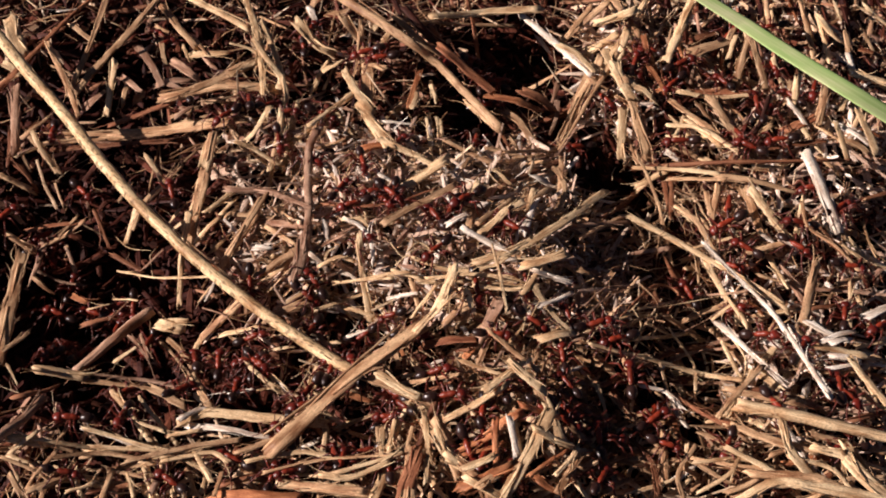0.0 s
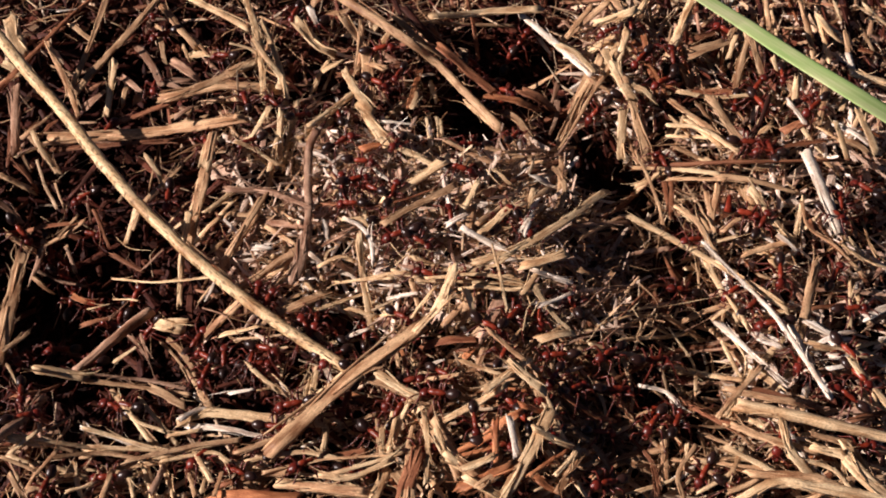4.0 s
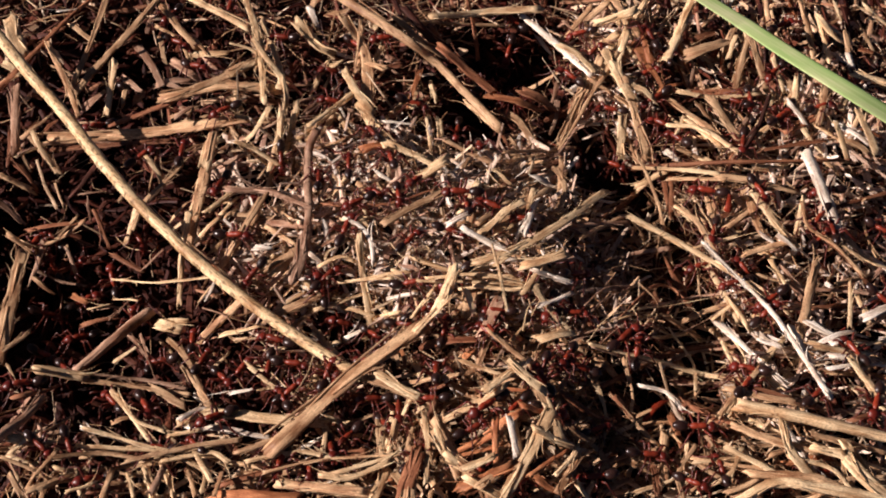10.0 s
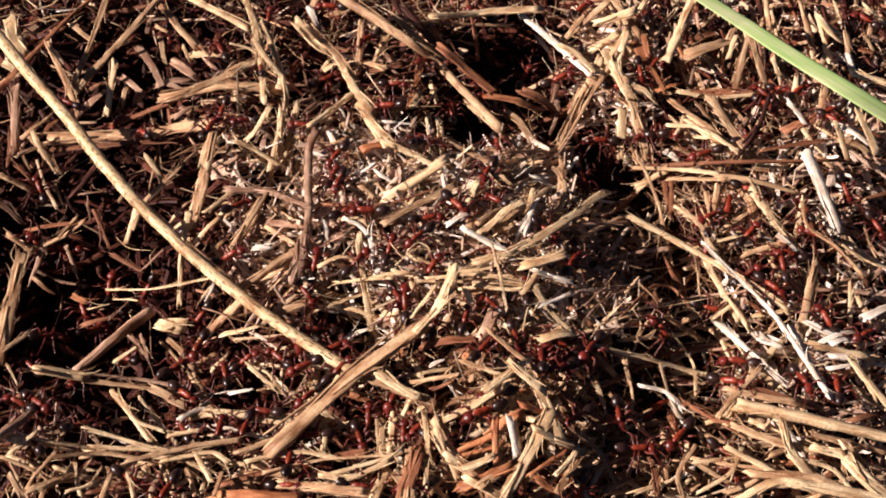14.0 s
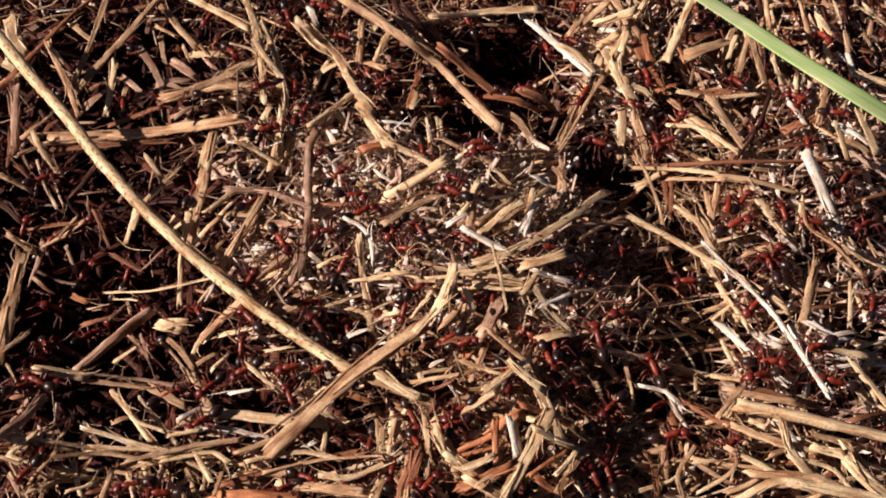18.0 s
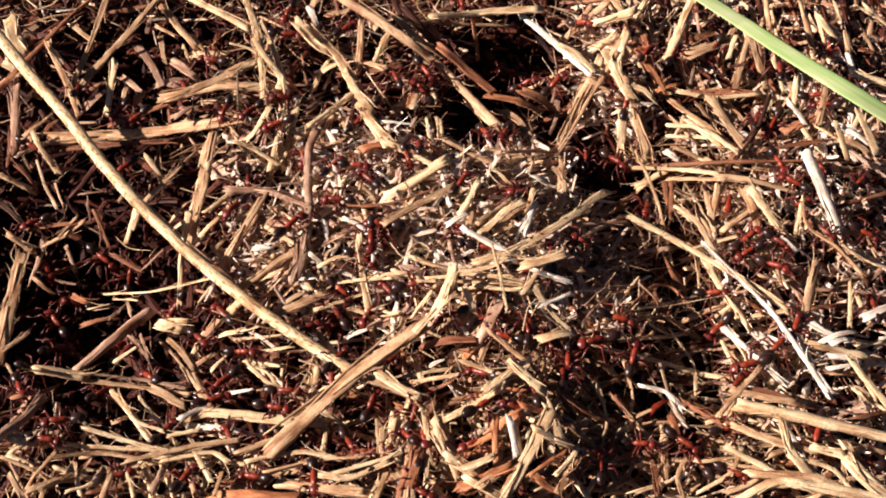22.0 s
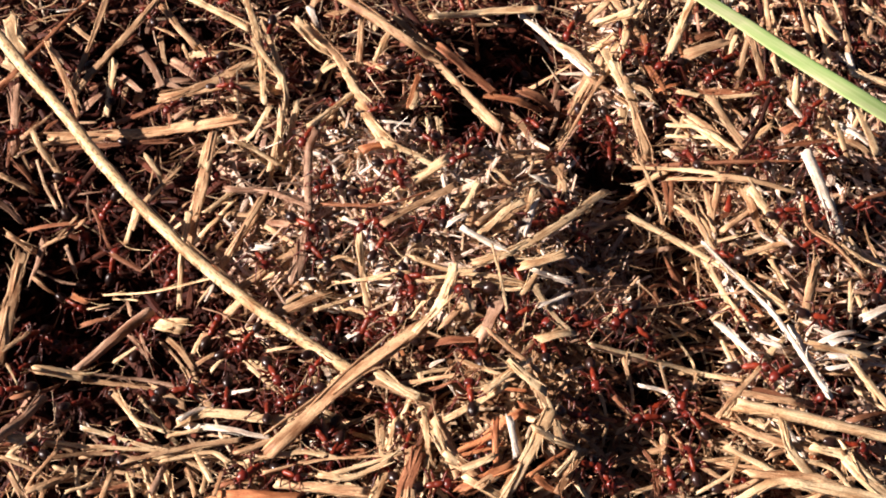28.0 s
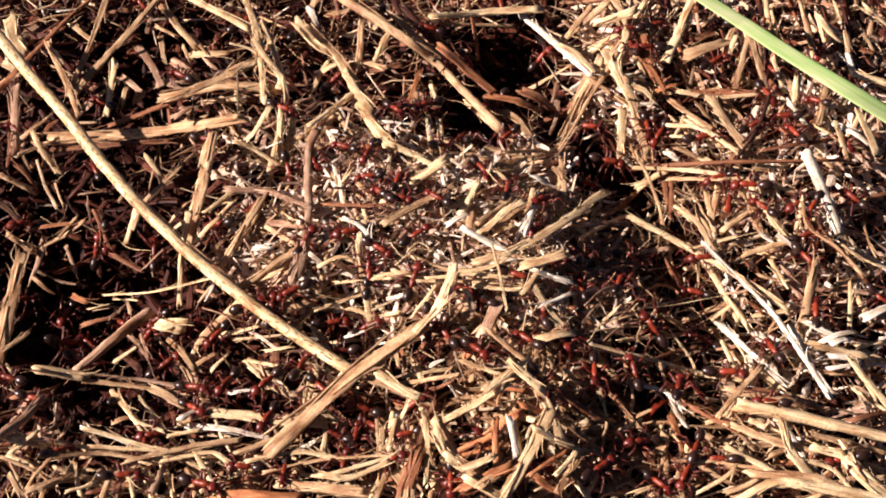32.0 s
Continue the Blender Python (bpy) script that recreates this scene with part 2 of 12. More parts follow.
def swept(rng, line, width, thick, sides=10, rough=0.08, ragged=0.6, taper=(1.0, 1.0), roll=0.0, ridge=0.12, cup=0.0):
    """A stalk along a line (mm): a flattened, ridged section with torn ends. Gives vertices (mm), quads and UV (mm)."""
    n = len(line)
    tan = np.gradient(line, axis=0)
    tan /= np.linalg.norm(tan, axis=1)[:, None] + 1e-9
    up = np.array((0.0, 0.0, 1.0)) if abs(tan[n // 2][2]) < 0.9 else np.array((0.0, 1.0, 0.0))
    side = np.cross(tan, up)
    side /= np.linalg.norm(side, axis=1)[:, None] + 1e-9
    top = np.cross(side, tan)
    a = np.linspace(0, 2 * math.pi, sides, endpoint=False) + 0.2
    groove = 1 + ridge * rng.uniform(-1, 1, sides)
    scale = np.linspace(taper[0], taper[1], n) * (1 + rough * rng.standard_normal(n).cumsum() * 0.35)
    scale = np.clip(scale, 0.25, 1.5)
    y = np.cos(a) * groove * width / 2
    z = np.sin(a) * groove * thick / 2 + cup * (np.cos(a) ** 2 - 0.5) * width / 2
    y, z = y * math.cos(roll) - z * math.sin(roll), y * math.sin(roll) + z * math.cos(roll)
    wob = 1 + rough * rng.uniform(-1, 1, (n, sides))
    v = line[:, None, :] + side[:, None, :] * (y * wob * scale[:, None])[..., None] + top[:, None, :] * (z * wob * scale[:, None])[..., None]
    for e, sign in ((0, -1), (-1, 1)):              # torn slantwise, with a few longer teeth
        slant = 0.5 + 0.5 * np.cos(a - rng.uniform(0, 6.28))
        v[e] += sign * tan[e] * ((0.7 * slant + rng.uniform(0, 1, sides) ** 3) * ragged * width * rng.uniform(0.4, 1.1))[:, None]
    along = np.concatenate([[0], np.cumsum(np.linalg.norm(np.diff(line, axis=0), axis=1))]) + rng.uniform(0, 200)
    uv = np.stack([np.repeat(along, sides), np.tile(y, n) + rng.uniform(0, 40)], 1)
    q = []
    for i in range(n - 1):
        for j in range(sides):
            k = (j + 1) % sides
            q.append((i * sides + j, i * sides + k, (i + 1) * sides + k, (i + 1) * sides + j))
    for j in range(sides // 2 - 1):
        e = (n - 1) * sides
        q.append((sides - 1 - j, sides - 2 - j, j + 1, j))
        q.append((e + j, e + j + 1, e + sides - 2 - j, e + sides - 1 - j))
    return v.reshape(-1, 3), np.array(q), uv


def joined(chunks):
    v, q, u, base = [], [], [], 0
    for a, b, c in chunks:
        v.append(a), q.append(b + base), u.append(c)
        base += len(a)
    return np.concatenate(v), np.concatenate(q), np.concatenate(u)


TONE = {"pale_straw": "pale cream", "stem_straw": "pale yellow dark-flecked", "tan_straw": "tan", "brown_wood": "brown", "dark_bark": "dark brown", "weathered_straw": "weathered grey-brown",
        "orange_bark": "rusty orange", "bleached_straw": "bleached white", "fresh_grass": "fresh green", "red_bud": "dark red"}
COUNT = [100]


def piece(name, category, noun, material, width, points, thick, sides, rough, ragged, taper=(1.0, 1.0), roll=0.0, ridge=0.12, cup=0.0, strands=0, group="nest litter", kink=0.03, fray=0, split=False):
    """One stalk or fragment of the nest as a thing of its own, with its origin at its middle."""
    COUNT[0] += 1
    rng = np.random.default_rng(COUNT[0])
    span = sum(math.dist(p, q) for p, q in zip(points, points[1:]))
    n = int(np.clip(span / (width * 0.55) + 2, 6, 60))
    line = spline(points, n)
    line = line + np.cumsum(rng.normal(0, kink * width, line.shape), axis=0) * np.sin(np.linspace(0, math.pi, n))[:, None]
    chunks = [swept(rng, line, width, width * thick, sides, rough, ragged, taper, roll, ridge, cup)]
    loose = []
    for _ in range(strands):
        end = rng.integers(2)
        i0, i1 = (0, max(3, int(n * rng.uniform(0.3, 0.7)))) if end else (min(n - 3, int(n * rng.uniform(0.3, 0.7))), n)
        part_line = spline(line[i0:i1:max(1, (i1 - i0 - 1) // 3)], 6)
        off = np.array((rng.uniform(-0.5, 0.5) * width, rng.uniform(-0.5, 0.5) * width, width * thick * 0.4))
        lift = np.linspace(1, 0, 6) if end else np.linspace(0, 1, 6)
        part_line = part_line + off * (0.6 + 0.9 * lift[:, None])
        (loose if split else chunks).append(swept(rng, part_line, width * 0.22, width * 0.14, 6, 0.1, 1.5, (0.6, 1.0) if end else (1.0, 0.6)))
    for _ in range(int(fray * span / 6 + rng.uniform())):     # hair-fine fibres that peel off the edges
        i = int(rng.integers(0, n))
        run = line[min(n - 1, i + 1)] - line[max(0, i - 1)]
        run = run / (np.linalg.norm(run) + 1e-9) * (1 if rng.uniform() < 0.5 else -1)
        side = np.array((-run[1], run[0], 0.0)) * (1 if rng.uniform() < 0.5 else -1)
        f = np.linspace(0, 1, 6)[:, None]
        away = rng.uniform(0.15, 0.8)
        hair = line[i] + side * width * 0.42 + run * f * rng.uniform(1.2, 4.5) + side * f ** 2 * away * 1.6 + np.array((0, 0, 1.0)) * (width * thick * 0.3 + f ** 2 * rng.uniform(-0.4, 0.9))
        chunks.append(swept(rng, hair, rng.uniform(0.12, 0.3), 0.1, 5, 0.1, 0.5, (1.0, 0.3)))
    verts, quads, uv = joined(chunks)
    mid = line[n // 2]
    me = quads_mesh(name, (verts - mid) * MM, quads, uv, True)
    me.materials.append(material)
    ob = new(name, me)
    ob.location = mid * MM
    for lv, lq, lu in loose:                        # split-off strips, parts of their own
        lm = quads_mesh("peeling_fibre", (lv - mid) * MM, lq, lu, True)
        lm.materials.append(material)
        new("peeling_fibre", lm).parent = ob
    chord = np.array(points[-1]) - np.array(points[0])
    bent = span / (np.linalg.norm(chord) + 1e-6) > 1.02
    steep = abs(chord[2]) / (span + 1e-6) > 0.3
    words = [("long" if span > 28 else "short" if span < 9 else ""), ("thin" if width < 0.85 and span > 9 else "thick" if width > 2.2 and category == "straw" else ""),
             TONE[material.name], "bent" if bent else "", noun, "standing on the ant nest" if steep else "on the ant nest"]
    return tagged(ob, " ".join(w for w in words if w), category, group)


def straw(material, width, *points):
    return piece("straw", "straw", "dry grass straw", material, width, points, 0.45, 10, 0.12, 1.4, strands=2 if width > 1.0 else 1, ridge=0.13, cup=0.10, fray=1.6, split=width > 1.0)


def chip(material, width, *points):
    return piece("stalk_chip", "stalk chip", "broken stalk chip", material, width, points, 0.34, 8, 0.16, 1.8, (0.9, 0.6), ridge=0.13, cup=0.10, fray=1.2)


def stem(material, width, *points):
    """The long stalk, round and gently ribbed, with a swollen joint and a thinning end."""
    ob = piece("stem", "plant stem", "round dry plant stem", material, width, points, 0.85, 14, 0.035, 0.4, (1.0, 0.9), ridge=0.10)
    line = spline(points, 25)
    for i, side in ((4, 0.42), (9, -0.40), (14, 0.38), (19, -0.42)):
        run = line[i:i + 5] + np.array((0.55, 0.45, 0)) * side * width + np.array((0, 0, 0.30 * width))
        rng = np.random.default_rng(i)
        v, q, uv = swept(rng, run, width * 0.16, width * 0.12, 6, 0.12, 2.0, (0.5, 1.0))
        me = quads_mesh("peeling_fibre", v * MM - np.array(ob.location), q, uv, True)
        me.materials.append(TAN)
        new("peeling_fibre", me).parent = ob
    return ob


def strip(material, width, *points):
    return piece("stalk_strip", "stalk strip", "split stalk strip", material, width, points, 0.28, 12, 0.10, 0.8, ridge=0.10, cup=0.12, strands=3, fray=2.5, split=True)


def stick(material, width, *points):
    return piece("twig", "twig", "woody twig", material, width, points, 0.8, 10, 0.07, 0.4, (1.0, 0.85), ridge=0.14, strands=1, fray=0.8)


def flake(material, width, *points):
    """A curled scrap of leaf or bark sheath."""
    if len(points) == 2:
        a, b = np.array(points[0]), np.array(points[1])
        points = (points[0], tuple((a + b) / 2 + np.array((0, 0, 0.05 * np.linalg.norm(b - a)))), points[1])
    return piece("leaf_flake", "leaf flake", "dry leaf flake", material, width, points, 0.13, 12, 0.12, 0.7, (0.75, 0.5), ridge=0.22, cup=0.12, fray=1.0)


def root(material, width, *points):
    return piece("rootlet", "rootlet", "wiry rootlet", material, width, points, 0.9, 8, 0.12, 0.3, (1.0, 0.4))


def bud(material, width, *points):
    a, b = np.array(points[0]), np.array(points[-1])
    return piece("bud_scale", "bud scale", "bud scale", material, width, (tuple(a), tuple((a + b) / 2 + np.array((0, 0, 0.6))), tuple(b)), 0.6, 12, 0.05, 0.2, (0.8, 0.35), cup=0.2)


def blade(material, width, *points):
    """A living grass blade, smooth and slightly channelled."""
    ob = piece("grass_blade", "grass blade", "grass blade", material, width, points, 0.10, 14, 0.0, 0.0, (0.82, 1.08), ridge=0.0, cup=0.03, group="grass", kink=0.0)
    return ob


# ---- ground: one sheet to the horizon ----
def ground_sheet():
    near = np.arange(-0.22, 0.2201, 0.0022)
    far = 0.22 * np.geomspace(1.15, 300, 26)
    axis = np.concatenate([-far[::-1], near, far])
    x, y = np.meshgrid(axis, axis, indexing="ij")
    rng = np.random.default_rng(3)
    z = (relief(x * 1000, y * 1000) - 8.5 + rng.normal(0, 0.5, x.shape) * (np.hypot(x, y) < 0.22)) * MM
    n = len(axis)
    i, j = np.meshgrid(np.arange(n - 1), np.arange(n - 1), indexing="ij")
    q = np.stack([i * n + j, (i + 1) * n + j, (i + 1) * n + j + 1, i * n + j + 1], -1).reshape(-1, 4)
    v = np.stack([x, y, z], -1).reshape(-1, 3)
    me = quads_mesh("ground", v, q, v[:, :2] * 1000, True)
    me.materials.append(SOIL)
    return tagged(new("ground", me), "dark brown humus of the ant nest mound", "ground", kind="structure")


ground_sheet()


# ---- loose litter too fine to count ----
def fragments(rng, n, length, width, thick, depth, tilt, box, lean=None, bend=0.12, sides=6, hole=None, thin=True, point=0.3, spread=0):
    """Many short stalk pieces strewn over the nest: three rings each. Sizes in mm."""
    x0, x1, y0, y1 = box
    x, y = rng.uniform(x0, x1, n), rng.uniform(y0, y1, n)
    if hole and spread:
        x, y = rng.normal(0, spread, n), rng.normal(10, spread, n)
    if hole:
        out = (x < hole[0]) | (x > hole[1]) | (y < hole[2]) | (y > hole[3])
        x, y, n = x[out], y[out], int(out.sum())
    if thin:
        kept = rng.uniform(0, 1, n) < np.clip(1.0 + 0.27 * hollows(x, y), 0.08, 1.0)
        x, y, n = x[kept], y[kept], int(kept.sum())
    ln = rng.uniform(*length, n) ** 1.0
    wd = rng.uniform(*width, n)
    th = wd * rng.uniform(*thick, n)
    yaw = rng.uniform(0, math.pi, n) if lean is None else rng.normal(lean[0], lean[1], n)
    pit = rng.normal(0, tilt, n)
    zc = relief(x, y) - rng.uniform(*depth, n)
    d = np.stack([np.cos(yaw) * np.cos(pit), np.sin(yaw) * np.cos(pit), np.sin(pit)], 1)
    s = np.stack([-np.sin(yaw), np.cos(yaw), 0 * yaw], 1)
    u = np.cross(d, s)
    rol = rng.normal(0, 0.6, n)[:, None]
    s, u = s * np.cos(rol) + u * np.sin(rol), u * np.cos(rol) - s * np.sin(rol)
    c = np.stack([x, y, zc], 1)
    a = np.linspace(0, 2 * math.pi, sides, endpoint=False)
    rings = []
    for k, f in enumerate((-0.5, 0.0, 0.5)):
        mid = c + d * (ln * f)[:, None] + (s * rng.normal(0, bend, n)[:, None] + u * rng.normal(0, bend, n)[:, None]) * (ln * (k != 1))[:, None] * 0.5
        sc = rng.uniform(point, 1.1, n) if k != 1 else np.ones(n)
        g = 1 + 0.22 * rng.uniform(-1, 1, (n, sides))
        off = s[:, None, :] * (np.cos(a) * g * (wd * sc)[:, None] / 2)[..., None] + u[:, None, :] * (np.sin(a) * g * (th * sc)[:, None] / 2)[..., None]
        if k != 1:
            off = off + d[:, None, :] * (rng.uniform(-0.5, 0.9, (n, sides)) * wd[:, None] * (1 if k else -1))[..., None]
        rings.append(mid[:, None, :] + off)
    v = np.stack(rings, 1).reshape(n, 3 * sides, 3)
    q = []
    for i in range(2):
        for j in range(sides):
            k = (j + 1) % sides
            q.append((i * sides + j, i * sides + k, (i + 1) * sides + k, (i + 1) * sides + j))
    for j in range(sides // 2 - 1):
        e = 2 * sides
        q.append((sides - 1 - j, sides - 2 - j, j + 1, j))
        q.append((e + j, e + j + 1, e + sides - 2 - j, e + sides - 1 - j))
    q = np.array(q)[None] + (np.arange(n) * 3 * sides)[:, None, None]
    tu = np.repeat(np.array((-0.5, 0, 0.5)), sides)[None] * ln[:, None] + rng.uniform(0, 300, n)[:, None]
    tv = np.tile(np.cos(a), 3)[None] * wd[:, None] / 2 + rng.uniform(0, 60, n)[:, None]
    return v.reshape(-1, 3), q.reshape(-1, 4), np.stack([tu, tv], -1).reshape(-1, 2)


def litter(name, label, material, chunks):
    v, q, uv = joined(chunks)
    me = quads_mesh(name, v * MM, q, uv)
    me.materials.append(material)
    return tagged(new(name, me), label, "litter", kind="stuff")


rng = np.random.default_rng(11)
VIEW = (-92, 92, -56, 78)
WIDE = (-190, 190, -150, 190)
litter("stalk_litter", "chopped straw and needle bits heaped over the nest", LITTER, [
    fragments(rng, 1900, (4, 11), (0.5, 1.5), (0.2, 0.6), (0.8, 4.0), 0.30, VIEW),
    fragments(rng, 450, (4, 10), (0.4, 1.1), (0.25, 0.7), (0.2, 2.4), 0.24, VIEW),
    fragments(rng, 1200, (2, 5.5), (0.4, 1.0), (0.25, 0.7), (0.2, 3.2), 0.42, VIEW),
    fragments(rng, 1500, (3, 9), (0.22, 0.45), (0.4, 0.9), (-1.5, 1.5), 0.38, VIEW),
    fragments(rng, 500, (6, 13), (0.8, 1.5), (0.3, 0.7), (-1.5, 1.0), 0.35, (36, 90, 30, 80), (1.75, 0.35)),
    fragments(rng, 1100, (1.5, 5), (0.6, 1.9), (0.06, 0.18), (0.4, 3.2), 0.45, VIEW, point=0.1),
    fragments(rng, 15000, (4, 14), (0.6, 1.7), (0.3, 0.8), (4.0, 8.5), 0.2, WIDE, hole=VIEW, thin=False, spread=170)])
litter("bleached_litter", "pale bleached splinters on the crown of the nest", BLEACHED, [
    fragments(rng, 380, (4, 10), (0.45, 1.1), (0.2, 0.5), (-2.4, 0.2), 0.42, (-36, 30, -20, 26)),
    fragments(rng, 320, (4, 9), (0.4, 0.8), (0.25, 0.6), (-2.2, 0.2), 0.4, (-34, 28, -20, 22)),
    fragments(rng, 340, (1.5, 4.5), (0.6, 1.8), (0.07, 0.18), (-2.1, 0.6), 0.6, (-38, 30, -22, 26), point=0.1),
    fragments(rng, 300, (1.2, 4), (0.5, 1.5), (0.07, 0.18), (-1.9, 0.6), 0.6, (42, 84, -44, 62), point=0.1),
    fragments(rng, 260, (2.5, 8), (0.4, 1.1), (0.25, 0.7), (-1.7, 0.6), 0.4, (44, 80, -40, 24)),
    fragments(rng, 50, (2.5, 8), (0.4, 1.0), (0.25, 0.7), (-2.0, 0.4), 0.4, (6, 22, -14, 4)),
    fragments(rng, 120, (2.5, 7), (0.5, 1.5), (0.2, 0.6), (-1.9, 0.4), 0.4, (25, 40, 28, 58)),
    fragments(rng, 90, (2.5, 7), (0.5, 1.4), (0.2, 0.6), (-1.9, 0.4), 0.4, (62, 80, 14, 34))])
# deep stalks whose dark colour paints the shadow in the gaps
litter("rotted_litter", "stalks deep in the nest, coloured near black for the shade in the gaps", GAP_SHADE, [
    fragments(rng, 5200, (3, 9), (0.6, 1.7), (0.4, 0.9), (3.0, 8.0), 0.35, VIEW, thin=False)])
litter("fibre_litter", "fine pale plant fibres tangled over the nest", FIBRE, [
    fragments(rng, 1700, (3, 9), (0.10, 0.25), (0.6, 1.0), (-2.0, 0.5), 0.45, VIEW, None, 0.35),
    fragments(rng, 1300, (2, 7), (0.09, 0.22), (0.6, 1.0), (-2.6, 0.3), 0.6, (-36, 56, -28, 24), None, 0.5),
    fragments(rng, 1500, (1.5, 5), (0.08, 0.18), (0.6, 1.0), (-1.8, 1.0), 0.6, VIEW, None, 0.6)])
litter("splinter_litter", "long thin pale grass splinters over the nest", FIBRE, [
    fragments(rng, 300, (3, 8), (0.5, 1.3), (0.2, 0.6), (-1.9, 0.4), 0.4, (3, 22, -43, -16)),
    fragments(rng, 170, (3, 9), (0.3, 0.7), (0.2, 0.6), (-2.4, 0.2), 0.35, (-68, -10, -54, -34)),
    fragments(rng, 260, (2.5, 7), (0.4, 1.0), (0.2, 0.6), (-2.2, 0.2), 0.4, (-12, 56, -54, -34)),
    fragments(rng, 380, (3, 8), (0.4, 0.9), (0.2, 0.5), (-1.6, 0.8), 0.4, (36, 94, 28, 84)),
    fragments(rng, 300, (3, 8), (0.4, 0.9), (0.2, 0.5), (-2.4, 0.2), 0.35, (-34, 30, -22, 22)),
    fragments(rng, 900, (5, 15), (0.25, 0.55), (0.4, 0.8), (-1.6, 0.8), 0.22, VIEW, None, 0.10)])
litter("crumb_litter", "dark soil crumbs and bark dust between the straw", CRUMB, [
    fragments(rng, 6500, (0.5, 1.8), (0.5, 1.5), (0.6, 1.0), (2.0, 7.5), 0.5, VIEW, thin=False)])

# ---- single stalks and scraps ----
stem(STEM, 2.3, (-83.9, 50.7, 5.2), (-75.2, 39.4, 4.3), (-67.7, 29.8, 3.9), (-56.0, 14.3, 3.3), (-41.6, -2.1, 2.6), (-26.6, -16.9, 3.1), (-12.9, -28.1, 3.2))
straw(TAN, 1.50, (-54.6, 62.9, 3.0), (-62.8, 49.9, -0.3), (-68.1, 42.6, -3.0))
straw(TAN, 1.08, (-65.3, 64.3, 1.7), (-67.4, 54.5, -1.0), (-69.5, 41.8, -3.0))
straw(TAN, 1.27, (-75.1, 52.9, -0.5), (-66.9, 35.6, -2.7))
straw(BROWN, 1.08, (-82.3, 38.8, -0.4), (-75.0, 55.8, -0.7), (-68.7, 66.5, -0.0))
straw(PALE, 1.26, (-61.7, 47.5, -0.8), (-61.5, 35.8, -2.5))
strip(TAN, 2.82, (-69.9, 27.6, -1.5), (-54.0, 29.1, -0.8), (-36.2, 27.6, 3.4))
strip(BROWN, 1.20, (-70.2, 26.1, -2.6), (-48.2, 25.1, 0.6))
strip(TAN, 2.45, (-49.3, 35.1, 2.0), (-40.3, 36.8, 2.8), (-30.0, 37.4, 1.6))
straw(PALE, 1.74, (-50.3, 65.3, 1.5), (-36.9, 54.6, 1.7))
straw(TAN, 1.52, (-54.3, 62.2, 0.9), (-47.8, 54.2, -1.5))
flake(TAN, 1.73, (-54.4, 56.6, -1.8), (-52.7, 49.7, -1.6))
flake(GREY, 2.34, (-58.5, 54.5, -2.8), (-52.0, 40.9, -0.1))
flake(GREY, 1.90, (-59.9, 45.6, -2.6), (-56.3, 41.2, -1.8))
flake(GREY, 2.54, (-50.5, 48.6, -1.3), (-46.2, 44.0, -0.8))
flake(GREY, 2.31, (-52.9, 42.4, -1.5), (-47.6, 42.9, -0.8))
strip(DARK, 1.46, (-80.5, 43.8, -2.7), (-77.6, 33.8, -2.3))
straw(TAN, 1.01, (-74.1, 28.7, -1.2), (-68.3, 21.8, -3.2))
straw(PALE, 0.40, (-75.0, 22.2, -0.4), (-69.7, 26.8, -1.6))
flake(BROWN, 1.43, (-74.4, 30.2, -1.2), (-71.7, 34.1, -2.6))
flake(BROWN, 1.43, (-72.4, 29.6, -2.3), (-70.2, 33.8, -2.6))
strip(TAN, 1.72, (-39.5, 21.1, 6.0), (-40.8, 11.6, 2.9), (-42.4, 2.0, -0.9))
flake(TAN, 1.76, (-39.2, 40.9, 2.8), (-34.2, 44.3, 2.7))
straw(PALE, 1.15, (-38.2, 62.2, 3.6), (-34.9, 51.4, 3.3), (-33.1, 42.4, 2.7), (-32.0, 33.1, 3.0))
straw(PALE, 1.02, (-34.4, 55.1, 3.2), (-30.5, 44.8, 2.7), (-28.0, 34.1, 3.2), (-28.6, 22.8, 4.1), (-30.0, 17.9, 0.9))
straw(PALE, 0.99, (-25.9, 31.0, 4.0), (-27.8, 18.9, 0.8))
straw(TAN, 0.78, (-28.2, 25.1, 4.0), (-30.3, 15.2, -1.4))
straw(PALE, 1.20, (-15.9, 34.5, 3.6), (-25.0, 23.5, 3.2))
dragged = strip(TAN, 1.65, (-25.0, 49.4, 6.3), (-19.2, 45.2, 2.4), (-13.5, 30.4, 2.7))
strip(PALE, 1.95, (-14.4, 30.2, 4.2), (-9.2, 16.9, 7.4))
straw(PALE, 1.42, (-9.8, 18.1, 7.2), (-1.1, 10.8, 8.2))
straw(PALE, 1.67, (0.0, 11.2, 9.2), (-8.7, 5.2, 7.4))
stick(TAN, 1.86, (-19.6, 57.6, 7.4), (-6.6, 46.0, 6.3), (0.1, 42.4, 2.4), (10.2, 27.3, 1.8))
stick(DARK, 1.49, (-7.3, 57.4, 4.4), (0.1, 48.4, 0.9))
straw(PALE, 1.06, (-9.5, 52.9, 3.6), (-12.6, 46.4, 1.2))
straw(TAN, 0.52, (-15.6, 52.1, 5.4), (-15.9, 46.7, 2.8), (-16.5, 42.9, 0.3))
straw(ORANGE, 1.02, (-4.3, 40.1, 3.5), (-5.9, 32.4, 2.5))
strip(BROWN, 1.57, (-19.4, 44.9, -1.2), (-7.5, 42.8, 2.9))
straw(PALE, 0.39, (-35.7, 21.3, 3.9), (-29.2, 18.2, 0.1))
straw(GREY, 0.61, (-23.9, 29.4, 3.4), (-20.9, 34.9, 0.8), (-14.5, 29.9, 2.3))
straw(TAN, 0.69, (-22.0, 26.9, 3.8), (-24.1, 21.0, 2.8))
